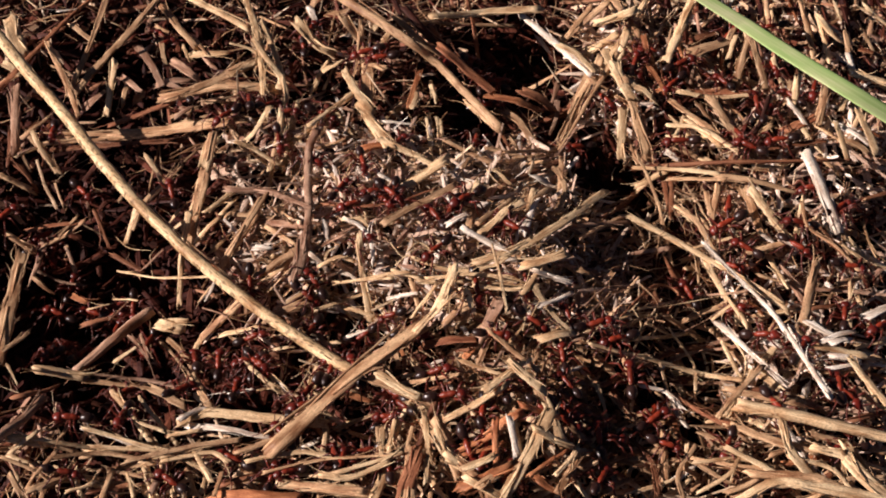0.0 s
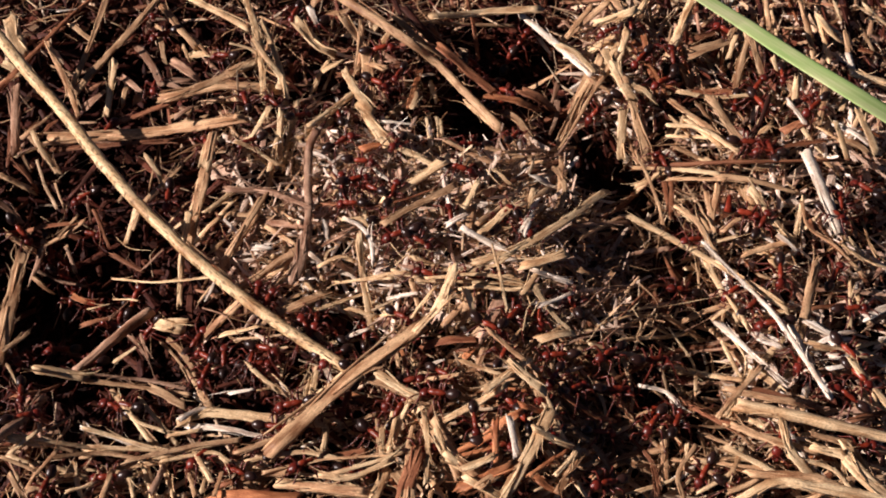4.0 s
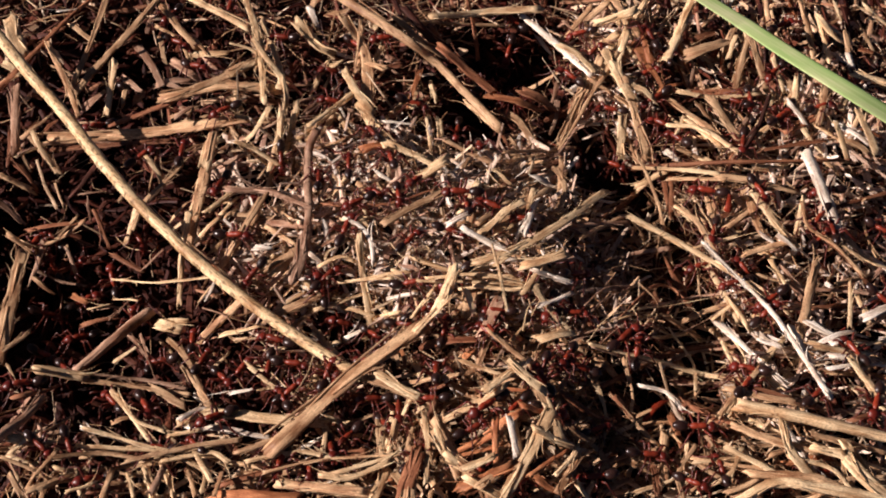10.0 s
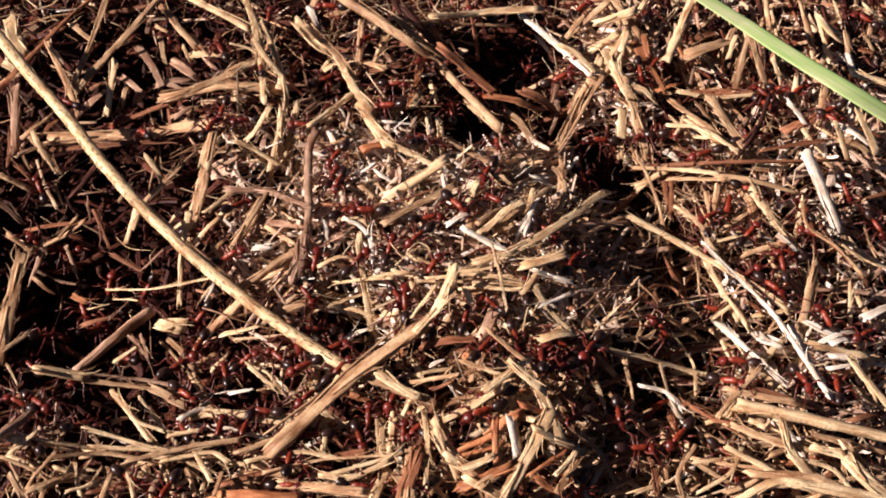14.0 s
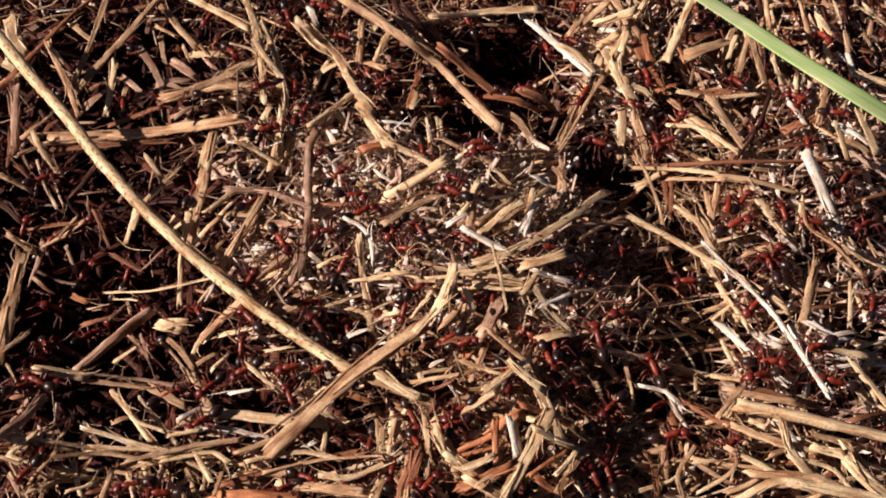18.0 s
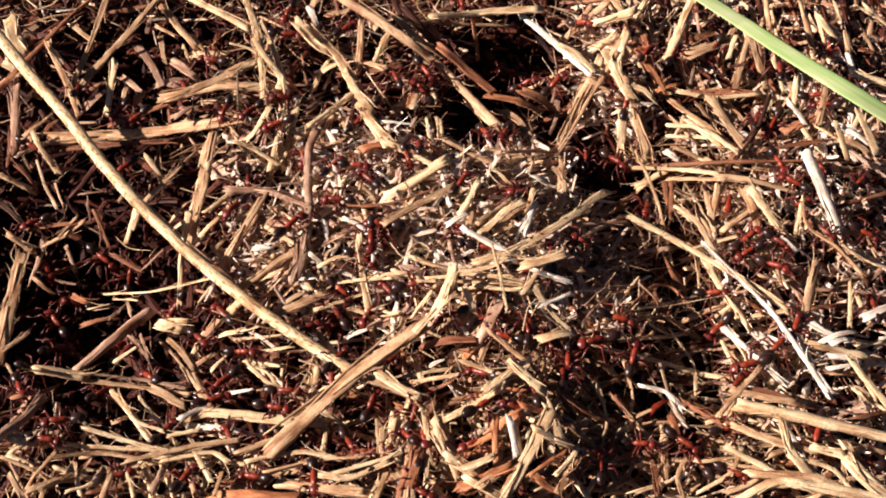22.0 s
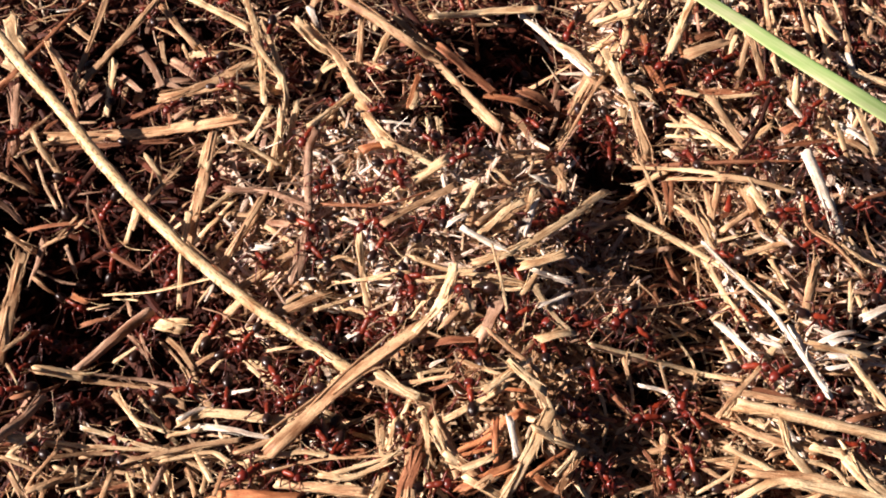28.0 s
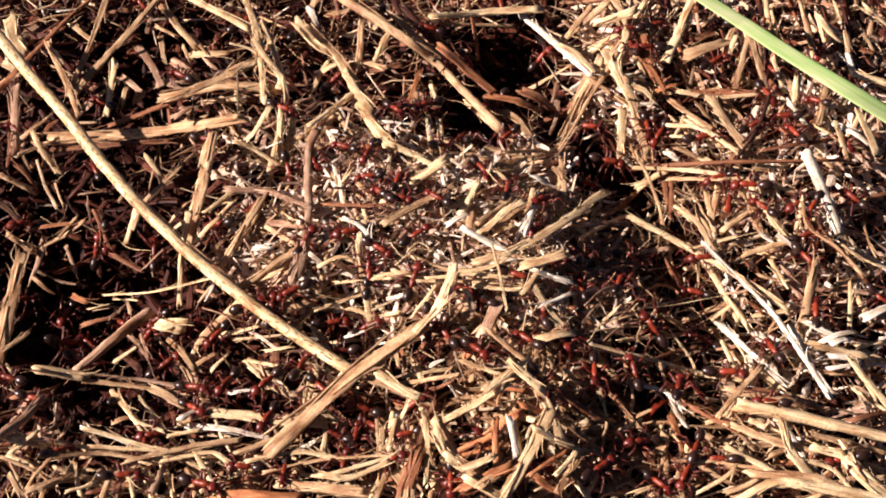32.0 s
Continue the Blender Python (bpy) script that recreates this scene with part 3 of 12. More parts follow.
stick(GREY, 1.68, (-21.5, 19.6, 8.2), (-23.0, 16.5, 4.8), (-21.9, -0.6, 6.3), (-22.7, -8.8, 2.9))
flake(WHITE, 1.08, (-10.2, 25.3, 5.0), (-5.1, 25.5, 4.2))
straw(PALE, 0.68, (-2.8, 26.4, 4.5), (-1.9, 17.3, 5.0))
straw(PALE, 0.69, (-1.0, 29.2, 2.2), (-0.2, 18.1, 4.6))
strip(PALE, 2.1, (-1.9, 51.7, 7.0), (8.2, 58.6, 2.8), (18.1, 58.2, 3.6))
straw(TAN, 0.87, (-7.3, 56.5, 2.4), (2.8, 58.8, -0.3), (13.3, 60.7, -2.4))
straw(BROWN, 0.76, (4.6, 61.6, 4.0), (5.9, 57.4, -0.2), (6.7, 53.2, -4.3))
straw(WHITE, 1.37, (15.7, 59.0, 0.9), (26.7, 37.9, 4.9))
flake(PALE, 3.10, (21.7, 48.6, 3.1), (26.7, 37.3, 6.8))
straw(TAN, 1.01, (26.9, 37.4, 3.9), (33.1, 31.9, 3.0))
straw(TAN, 1.05, (15.2, 42.7, -3.4), (23.8, 44.1, 2.0))
strip(TAN, 1.62, (28.4, 40.5, 6.1), (25.1, 35.5, 2.0), (20.3, 23.6, -0.1))
straw(TAN, 0.90, (31.4, 40.8, 7.0), (19.7, 20.7, 1.8))
straw(PALE, 1.04, (37.6, 54.9, 7.7), (27.2, 37.8, 3.1))
flake(GREY, 1.22, (20.9, 35.6, 0.5), (20.5, 32.5, -0.8), (19.0, 28.3, -0.8))
strip(PALE, 1.60, (31.8, 30.0, 3.1), (31.3, 22.9, -1.2))
strip(TAN, 1.89, (32.3, 34.5, 6.6), (34.0, 29.2, 3.6), (35.8, 21.9, 0.3))
flake(BROWN, 3.2, (0.0, 42.6, 6.8), (4.3, 40.0, 4.5), (8.5, 35.7, 3.1))
flake(ORANGE, 2.6, (8.4, 35.2, 2.2), (12.1, 31.0, 5.1), (16.1, 30.1, 3.8))
flake(TAN, 2.43, (11.3, 34.0, -0.6), (15.3, 25.7, 1.1))
straw(TAN, 1.50, (30.9, 56.4, 6.5), (24.0, 53.9, 0.9))
straw(TAN, 1.26, (31.4, 57.2, 7.5), (36.1, 47.1, 6.5))
straw(PALE, 1.66, (46.7, 55.3, 9.0), (40.4, 40.4, 6.3))
blade(GREEN, 3.8, (43.9, 49.4, 15.5), (51.5, 41.7, 14.8), (53.7, 39.1, 14.8), (59.4, 30.3, 15.9), (66.7, 19.7, 17.4), (75.0, 13.0, 15.7))
stick(BROWN, 1.15, (33.1, 18.7, 0.2), (50.3, 13.5, 6.4), (68.1, 13.1, 7.6))
stick(WHITE, 2.03, (59.9, 11.9, 10.3), (63.8, -1.4, 5.5))
straw(TAN, 1.22, (55.5, 44.5, 9.1), (52.2, 34.4, 3.9))
straw(TAN, 1.42, (55.6, 43.9, 9.1), (56.7, 39.2, 6.8), (57.8, 34.7, 4.5))
straw(PALE, 0.91, (59.3, 38.6, 7.5), (60.6, 33.8, 5.0))
straw(TAN, 1.04, (66.8, 54.3, 7.9), (67.8, 43.5, 4.7))
straw(PALE, 0.93, (69.5, 50.7, 7.1), (70.3, 42.3, 4.9))
straw(PALE, 1.04, (69.3, 49.6, 8.2), (74.9, 47.3, 5.0))
straw(TAN, 1.02, (73.3, 45.1, 8.4), (73.7, 36.8, 5.8))
straw(TAN, 1.25, (53.1, 47.4, 7.1), (51.4, 44.9, 4.0))
straw(TAN, 1.06, (60.8, 57.8, 6.8), (61.2, 52.4, 4.1))
straw(PALE, 1.68, (72.6, 34.2, 8.6), (78.4, 29.5, 8.6))
flake(TAN, 1.58, (61.4, 32.8, 7.3), (62.0, 26.1, 5.9))
straw(TAN, 1.17, (66.1, 27.6, 10.1), (64.5, 22.6, 7.5))
straw(TAN, 1.17, (40.9, 30.0, 5.0), (51.0, 16.4, 5.4))
straw(TAN, 1.37, (47.3, 29.1, 6.6), (51.7, 17.5, 5.5))
straw(PALE, 0.78, (39.4, 23.8, 3.1), (46.6, 21.5, 4.6))
straw(PALE, 0.98, (42.7, 25.6, 5.0), (47.3, 19.8, 4.8))
strip(BROWN, 1.61, (44.9, 33.3, 4.5), (55.8, 31.9, 5.4))
root(DARK, 0.77, (56.7, 27.9, 8.7), (53.2, 20.5, 7.0), (46.1, 10.2, 4.9))
root(DARK, 0.58, (53.5, 21.3, 7.5), (50.1, 18.0, 5.2))
strip(BROWN, 1.55, (58.6, 21.7, 6.2), (64.4, 23.9, 7.6))
straw(BROWN, 0.96, (54.4, 17.4, 5.8), (64.1, 18.3, 7.0))
strip(TAN, 2.40, (-71.4, 3.2, -5.9), (-71.3, -5.8, -5.9), (-69.4, -21.6, -2.7))
flake(GREY, 1.66, (-77.3, 13.9, -2.5), (-72.9, 10.9, -5.0))
hair = straw(PALE, 0.46, (-56.1, -3.5, -6.9), (-47.6, -5.6, -3.7), (-36.0, -6.8, 1.0))
stick(GREY, 1.8, (-47.5, -10.0, -4.0), (-57.3, -22.4, -3.5))
straw(PALE, 0.96, (-51.9, 9.7, -0.3), (-53.9, 6.1, -4.9))
straw(TAN, 0.68, (-68.7, 7.6, -7.5), (-65.5, 8.9, -6.8), (-62.0, 10.8, -4.9))
flake(BROWN, 1.37, (-71.6, 10.3, -6.6), (-62.8, 10.6, -5.3))
straw(TAN, 1.30, (-30.1, 6.5, 4.9), (-32.2, 2.2, 3.8), (-35.6, -2.6, 0.6))
straw(TAN, 1.11, (-30.9, 4.1, 3.4), (-35.9, -3.9, 0.1))
strip(GREY, 1.50, (-35.9, 10.5, 3.3), (-28.8, 9.6, 3.5), (-21.6, 2.2, 7.8))
straw(PALE, 0.76, (-39.4, 6.0, 2.7), (-35.7, 12.0, 0.9))
straw(TAN, 1.45, (-32.1, -9.3, 1.3), (-23.5, -4.5, 4.8))
straw(TAN, 1.26, (-38.3, -15.7, -3.5), (-31.6, -11.3, 0.9))
strip(TAN, 1.60, (-27.5, -16.1, 1.9), (-18.4, -11.5, 2.5))
straw(PALE, 1.24, (-13.2, -5.4, 8.3), (-12.5, -11.1, 4.5), (-11.2, -16.8, 0.0))
flake(WHITE, 1.09, (-16.1, 0.7, 6.6), (-12.0, -1.1, 7.0))
flake(WHITE, 1.07, (-16.1, -8.8, 4.3), (-13.4, -10.3, 3.8))
flake(WHITE, 1.14, (-8.6, -13.8, 3.8), (-4.2, -14.7, 6.1))
straw(BROWN, 0.83, (-19.0, 4.2, 6.2), (-9.5, 2.4, 7.9), (-1.8, 5.0, 8.8))
strip(PALE, 1.7, (27.2, 9.5, 3.8), (19.3, -3.0, 10.2), (10.1, -10.5, 11.0), (5.4, -12.3, 10.4))
straw(WHITE, 1.1, (3.2, -6.7, 12.1), (9.4, -10.0, 11.0))
flake(WHITE, 1.43, (1.0, -3.8, 10.2), (3.8, -2.0, 10.4))
straw(GREY, 0.82, (16.5, -0.3, 8.7), (26.4, -2.2, 2.3))
straw(PALE, 1.44, (30.9, 2.9, 4.5), (43.1, -6.2, 3.9), (52.8, -17.2, 5.2))
straw(TAN, 0.56, (33.1, 18.7, 4.2), (35.5, 8.4, 3.5), (37.2, -6.2, 1.0))
straw(TAN, 0.78, (37.9, 16.3, 2.5), (34.1, 15.0, -0.8))
straw(PALE, 0.88, (-4.1, -8.7, 7.3), (1.4, -11.4, 7.8), (7.2, -11.2, 8.3), (10.2, -9.6, 9.2))
straw(PALE, 0.360, (7.6, -11.1, 12.7), (8.6, -15.5, 11.0), (9.6, -20.8, 9.5))
strip(PALE, 1.3, (1.5, -14.8, 12.0), (0.3, -18.3, 10.2), (-1.7, -20.4, 7.7))
flake(PALE, 1.6, (13.7, -16.2, 9.6), (16.3, -20.2, 8.5), (19.4, -23.8, 7.7))
flake(TAN, 2.60, (4.5, -14.3, 7.1), (3.3, -19.1, 6.4))
flake(GREY, 2.90, (8.8, -17.3, 7.7), (6.1, -23.5, 7.3))
straw(GREY, 0.43, (20.4, -23.2, 6.6), (22.9, -18.3, 6.5), (28.0, -13.0, 4.8))
straw(GREY, 0.73, (25.9, -4.7, 2.5), (36.5, -2.4, 2.8))
straw(GREY, 0.73, (27.6, -6.2, 2.0), (33.8, -3.1, 1.5))
straw(GREY, 0.92, (19.6, -1.2, 6.6), (30.6, 3.8, 2.3))
straw(GREY, 0.81, (21.6, -8.6, 5.1), (28.7, -9.9, 2.5))
straw(PALE, 1.07, (42.3, -6.2, 3.3), (44.4, -11.2, 1.9), (46.1, -16.2, 1.6))
straw(WHITE, 1.2, (43.1, -17.8, 2.1), (49.8, -32.0, 6.0))
straw(WHITE, 0.75, (41.5, -4.7, 6.7), (46.1, -11.0, 5.4), (50.9, -21.0, 6.6), (55.7, -34.7, 7.1))
straw(TAN, 1.22, (58.1, -10.2, 7.8), (54.0, -22.6, 3.6))
straw(PALE, 1.65, (51.1, 6.5, 6.5), (55.7, -2.9, 5.3))
straw(PALE, 0.73, (58.4, 3.7, 7.9), (56.6, -1.7, 4.5))
flake(BROWN, 1.98, (59.5, -0.7, 6.6), (66.5, -10.7, 4.3))
straw(PALE, 0.72, (64.0, -5.1, 6.1), (66.9, -7.2, 5.2), (71.0, -8.0, 4.2))
straw(PALE, 0.70, (63.2, -13.1, 6.4), (62.8, -18.3, 3.3))
straw(TAN, 0.93, (43.8, 8.5, 4.5), (44.2, 1.5, 3.5))
straw(GREY, 0.35, (29.9, -18.0, 6.1), (39.1, -11.5, 1.1), (48.1, -11.6, 2.9))
straw(TAN, 0.89, (36.6, -16.5, 0.7), (45.5, -12.3, 0.7))
flake(WHITE, 2.26, (64.7, -18.6, 5.1), (69.6, -15.8, 4.7))
straw(GREY, 0.71, (57.8, -12.6, 4.6), (70.4, -13.2, 3.7))
flake(TAN, 2.25, (45.9, 11.2, 5.8), (57.6, 7.2, 6.1))
strip(BROWN, 1.15, (38.4, 16.3, 1.8), (47.4, 12.2, 5.1))
stick(BROWN, 0.93, (74.1, 7.0, 6.3), (63.9, 3.7, 5.9))
strip(PALE, 1.50, (-62.3, -24.0, -1.1), (-58.7, -24.1, -1.9), (-55.4, -24.2, -2.8))
strip(GREY, 0.60, (-56.7, -22.5, -4.1), (-47.9, -23.5, -4.4), (-39.4, -26.5, -2.7))
strip(TAN, 0.85, (-55.5, -24.5, -3.4), (-46.7, -25.2, -4.0), (-38.8, -27.4, -2.8))
strip(PALE, 1.51, (-39.2, -34.1, -0.8), (-35.9, -32.3, -0.5), (-28.0, -33.5, 0.6), (-17.9, -36.1, 1.9))
flake(WHITE, 1.85, (-37.3, -34.2, -1.6), (-25.9, -36.6, -0.9))
straw(WHITE, 0.84, (-53.2, -35.4, -0.4), (-45.8, -37.0, -2.4))
straw(TAN, 1.02, (-50.1, -28.0, -2.0), (-42.3, -37.0, -2.9))
straw(PALE, 0.60, (-46.3, -28.2, -2.8), (-39.7, -36.5, -2.6))
straw(PALE, 0.66, (-51.8, -39.1, -0.8), (-40.9, -37.7, -1.6))
straw(PALE, 0.50, (-39.6, -39.8, -0.3), (-35.9, -38.8, -0.0), (-31.6, -37.5, -0.2))
straw(TAN, 0.67, (-50.9, -35.0, -2.1), (-40.0, -39.3, -0.4))
stick(GREY, 1.65, (-64.1, -40.5, 4.2), (-60.0, -31.1, 0.8))
straw(TAN, 0.66, (-49.3, -41.4, -2.3), (-42.3, -40.6, -1.8))
straw(TAN, 0.74, (-52.9, -43.2, -1.4), (-45.1, -44.6, -1.8))
flake(TAN, 2.07, (-44.5, -26.4, -3.0), (-39.5, -30.3, -1.5))
flake(PALE, 2.00, (-45.7, -11.7, -4.9), (-41.1, -12.3, -3.6))
flake(TAN, 1.25, (-44.0, -14.6, -5.6), (-39.2, -21.7, -3.5))
flake(ORANGE, 3.32, (-31.0, -49.3, 2.4), (-20.6, -49.6, 3.2))
strip(TAN, 2.6, (-24.0, -41.1, 3.2), (-18.5, -34.5, 3.6), (-11.2, -28.4, 5.7), (-3.4, -21.6, 6.5))
strip(PALE, 1.25, (-3.9, -22.5, 6.9), (-1.0, -20.1, 9.1), (0.9, -16.5, 10.1), (1.6, -13.3, 10.0))
straw(PALE, 0.86, (-20.1, -17.9, 0.6), (-12.4, -28.0, 2.3))
straw(PALE, 0.69, (-29.1, -23.1, -1.3), (-26.7, -24.9, -1.2), (-24.9, -28.1, -1.3))
straw(PALE, 0.66, (-18.4, -35.6, 1.9), (-17.1, -36.3, 0.4), (-17.7, -40.5, -1.0))
straw(BROWN, 0.97, (-31.1, -45.7, 0.6), (-20.7, -42.2, 0.8), (-11.2, -41.2, 2.1))
straw(PALE, 0.64, (-20.2, -44.5, 1.2), (-13.1, -45.7, 2.9), (-7.2, -43.1, 3.8))
straw(PALE, 1.27, (-23.0, -46.7, 2.1), (-10.2, -49.6, 4.0))
strip(TAN, 2.16, (-10.2, -29.9, 4.2), (-1.6, -34.9, 5.0))
stick(BROWN, 1.13, (-1.0, -35.4, 6.3), (-2.8, -39.6, 4.9), (-3.7, -43.7, 4.1))
strip(BROWN, 2.04, (-3.5, -44.5, 6.2), (-5.6, -51.7, 5.4))
strip(TAN, 1.92, (-1.0, -38.7, 6.2), (2.2, -46.3, 5.2))
straw(PALE, 0.82, (-7.4, -35.5, 3.0), (-8.2, -40.7, 1.0))
flake(PALE, 1.34, (-17.2, -33.9, 1.2), (-14.7, -35.1, 0.1))
flake(TAN, 1.38, (-8.0, -21.1, 2.3), (-6.8, -25.6, 2.7))
straw(PALE, 1.13, (8.1, -35.7, 9.9), (1.1, -38.5, 7.0))
straw(TAN, 0.66, (7.0, -25.1, 9.5), (13.8, -31.4, 8.3))
strip(TAN, 1.61, (13.9, -35.3, 8.6), (16.8, -42.0, 5.9))
strip(PALE, 1.88, (14.9, -40.1, 10.1), (11.4, -46.5, 8.4), (7.9, -52.1, 5.9))
straw(PALE, 0.71, (9.8, -39.9, 9.8), (10.9, -45.2, 6.4))
straw(ORANGE, 0.95, (1.9, -44.2, 6.6), (7.9, -41.7, 8.3))
straw(ORANGE, 0.71, (2.8, -44.8, 6.6), (7.9, -43.3, 6.9))
flake(ORANGE, 1.80, (2.7, -49.2, 5.5), (9.4, -46.9, 6.7))
straw(ORANGE, 0.71, (7.1, -41.4, 9.2), (7.4, -45.3, 6.2))
stick(BROWN, 0.99, (25.1, -33.5, 4.9), (31.6, -39.9, 0.5))
stick(BROWN, 0.77, (22.1, -32.0, 4.4), (34.3, -23.0, 1.1), (41.8, -20.6, 0.3))
straw(WHITE, 0.7, (29.6, -31.0, 4.1), (32.7, -31.6, 3.6), (34.8, -35.2, 4.2))
bud(RED, 1.67, (29.4, -35.4, 1.7), (33.5, -31.6, 1.5))
chip(TAN, 1.2, (32.0, -38.2, 2.6), (31.6, -46.7, 2.7))
flake(ORANGE, 1.64, (33.4, -35.7, 3.0), (34.2, -41.4, 3.2))
straw(GREY, 0.65, (25.7, -40.3, 1.3), (29.8, -44.9, 0.2))
straw(PALE, 0.87, (27.5, -22.8, 4.7), (39.0, -17.2, -0.4))
stick(PALE, 2.35, (42.4, -36.8, 7.4), (52.5, -39.7, 8.1), (63.8, -42.2, 6.7))
flake(BROWN, 1.65, (43.6, -31.7, 4.5), (50.0, -34.4, 6.2))
straw(WHITE, 1.12, (48.5, -38.9, 6.1), (51.5, -46.4, 5.4))
straw(PALE, 1.16, (60.4, -27.9, 6.6), (64.9, -35.5, 5.0))
straw(PALE, 1.35, (56.5, -24.9, 5.8), (62.8, -26.2, 5.3))
flake(WHITE, 1.54, (57.1, -23.8, 5.7), (61.5, -21.8, 5.4))
straw(PALE, 0.67, (46.3, -28.2, 4.2), (41.1, -36.0, 4.0))
straw(PALE, 0.60, (43.0, -20.9, 1.7), (44.7, -30.2, 3.3))
flake(BROWN, 2.00, (34.5, -29.9, 0.0), (42.5, -38.4, 3.5))
straw(GREY, 0.52, (36.0, -21.8, -0.2), (47.6, -21.7, 2.5))
straw(GREY, 0.70, (34.9, -23.2, 0.2), (44.6, -19.1, 0.7))
straw(PALE, 1.40, (39.9, -52.4, 6.2), (45.6, -49.4, 6.6), (51.1, -49.7, 6.3), (61.9, -51.6, 5.0))
straw(TAN, 0.64, (33.2, -43.1, 2.9), (50.3, -48.1, 5.2))
straw(PALE, 1.11, (57.7, -43.0, 5.4), (61.9, -50.4, 4.1))
straw(TAN, 0.96, (52.7, -40.9, 6.0), (62.5, -42.4, 3.9))
flake(TAN, 1.44, (24.7, -44.6, 1.5), (28.4, -47.6, 1.4))
straw(TAN, 0.67, (-15.4, -35.8, -0.0), (-10.4, -34.0, 1.0))
straw(TAN, 1.16, (-74.0, 7.8, -5.6), (-70.3, 6.2, -7.6))
straw(GREY, 0.58, (-64.8, 7.1, -7.7), (-63.3, 4.2, -9.7))
straw(TAN, 0.89, (-77.3, 18.7, -1.5), (-72.4, 17.5, -3.7))
straw(DARK, 0.99, (-64.3, 15.8, -3.4), (-61.4, 21.7, -2.5))
flake(ORANGE, 1.19, (-37.1, -4.1, 0.5), (-35.3, -8.5, -0.2))
bud(ORANGE, 1.31, (46.5, 4.2, 5.0), (48.1, 8.2, 4.2))
bud(ORANGE, 2.30, (-13.8, 16.8, 6.2), (-9.0, 18.1, 6.2))
strip(TAN, 1.64, (-50.1, 34.7, 1.8), (-42.4, 37.8, 2.9), (-34.6, 43.9, 2.7))
straw(BROWN, 1.02, (-60.1, 31.9, -2.0), (-48.2, 35.0, 1.3))
flake(ORANGE, 1.62, (37.0, 38.8, 6.1), (39.5, 32.6, 5.1))
flake(ORANGE, 1.41, (37.8, 33.2, 5.0), (41.9, 34.6, 5.4))
straw(TAN, 0.96, (-52.3, 6.6, -1.8), (-50.2, 11.5, 0.0), (-45.6, 17.4, 1.2))
straw(PALE, 1.21, (-42.3, 5.9, 2.0), (-43.0, 0.6, -0.5), (-43.1, -7.4, -4.6))
straw(TAN, 0.78, (-65.9, 8.5, -6.1), (-63.3, 11.8, -4.8))
straw(PALE, 0.81, (-15.8, -0.4, 7.6), (-12.6, -1.4, 7.9), (-11.4, -6.1, 7.4))
straw(TAN, 0.85, (20.1, 16.2, 4.6), (18.5, 1.9, 5.5))
straw(TAN, 0.83, (-7.9, -30.6, 3.7), (2.0, -31.1, 7.1))
# stalk lying in shadow; its dark tone carries that shade
stick(DARK, 1.12, (29.9, -26.7, 1.4), (38.9, -25.5, -1.8))
straw(PALE, 1.0, (40.7, -43.5, 6.0), (48.3, -48.3, 5.7), (54.6, -51.2, 4.6))
flake(WHITE, 1.17, (57.1, -29.1, 5.9), (62.0, -27.8, 5.4))
straw(WHITE, 1.02, (52.9, -21.1, 5.4), (54.3, -27.8, 6.0))
straw(TAN, 1.06, (34.7, -16.7, 2.9), (40.0, -18.3, -0.7))
root(BROWN, 0.44, (29.0, -17.4, 6.6), (33.6, -10.7, 3.3), (37.2, -11.3, 2.0), (34.7, -16.7, 2.9))
root(BROWN, 0.35, (26.9, -20.5, 7.6), (31.1, -15.3, 5.4), (38.1, -13.0, 0.6))
root(TAN, 0.35, (30.5, -12.2, 5.8), (33.4, -15.7, 4.5), (31.6, -20.7, 4.4))
root(GREY, 0.34, (19.1, -24.1, 6.7), (23.5, -22.3, 6.5), (30.6, -20.5, 5.1), (37.5, -17.9, 1.0))
root(GREY, 0.34, (23.4, -24.7, 6.0), (27.9, -20.8, 6.3), (34.8, -16.2, 2.9))
root(GREY, 0.35, (13.6, -12.1, 9.7), (18.9, -12.9, 7.7), (23.7, -8.9, 5.0))
root(PALE, 0.27, (-5.6, -8.7, 9.0), (-3.9, -6.7, 8.9), (-2.1, -7.6, 8.3), (-3.2, -10.0, 7.2))
root(PALE, 0.26, (10.6, -9.2, 10.3), (12.3, -11.6, 9.1), (15.4, -12.0, 8.3), (17.5, -14.1, 6.7))
root(PALE, 0.26, (10.0, -15.0, 9.0), (12.6, -15.7, 7.8), (13.8, -19.4, 6.3))
root(PALE, 0.26, (11.9, -24.0, 8.6), (13.0, -18.7, 7.4), (15.3, -15.3, 6.7))
root(GREY, 0.27, (-38.3, -11.7, -1.1), (-34.3, -14.1, -0.2), (-32.3, -17.0, -0.9))
root(GREY, 0.27, (-50.3, -14.7, -5.3), (-46.6, -19.6, -4.7), (-44.1, -25.6, -4.1))
root(PALE, 0.26, (-22.1, -32.0, 3.2), (-20.3, -27.4, 2.7), (-19.6, -20.6, 0.8))
root(PALE, 0.27, (42.0, 3.2, 6.2), (43.7, -0.7, 5.1), (43.0, -4.4, 3.0))
root(PALE, 0.34, (44.1, -19.6, 2.4), (45.7, -25.6, 3.1), (44.0, -31.1, 3.4))
straw(PALE, 0.64, (40.4, -3.4, 3.9), (47.1, -1.4, 4.5))
straw(TAN, 0.99, (48.3, -5.5, 4.9), (55.7, -3.2, 5.3))
flake(WHITE, 1.44, (53.9, -3.0, 6.2), (55.8, -5.4, 6.1))
straw(TAN, 0.83, (22.2, -3.2, 6.4), (29.7, 5.3, 2.0))
flake(BROWN, 1.55, (19.6, -17.0, 6.0), (22.8, -21.2, 5.7))
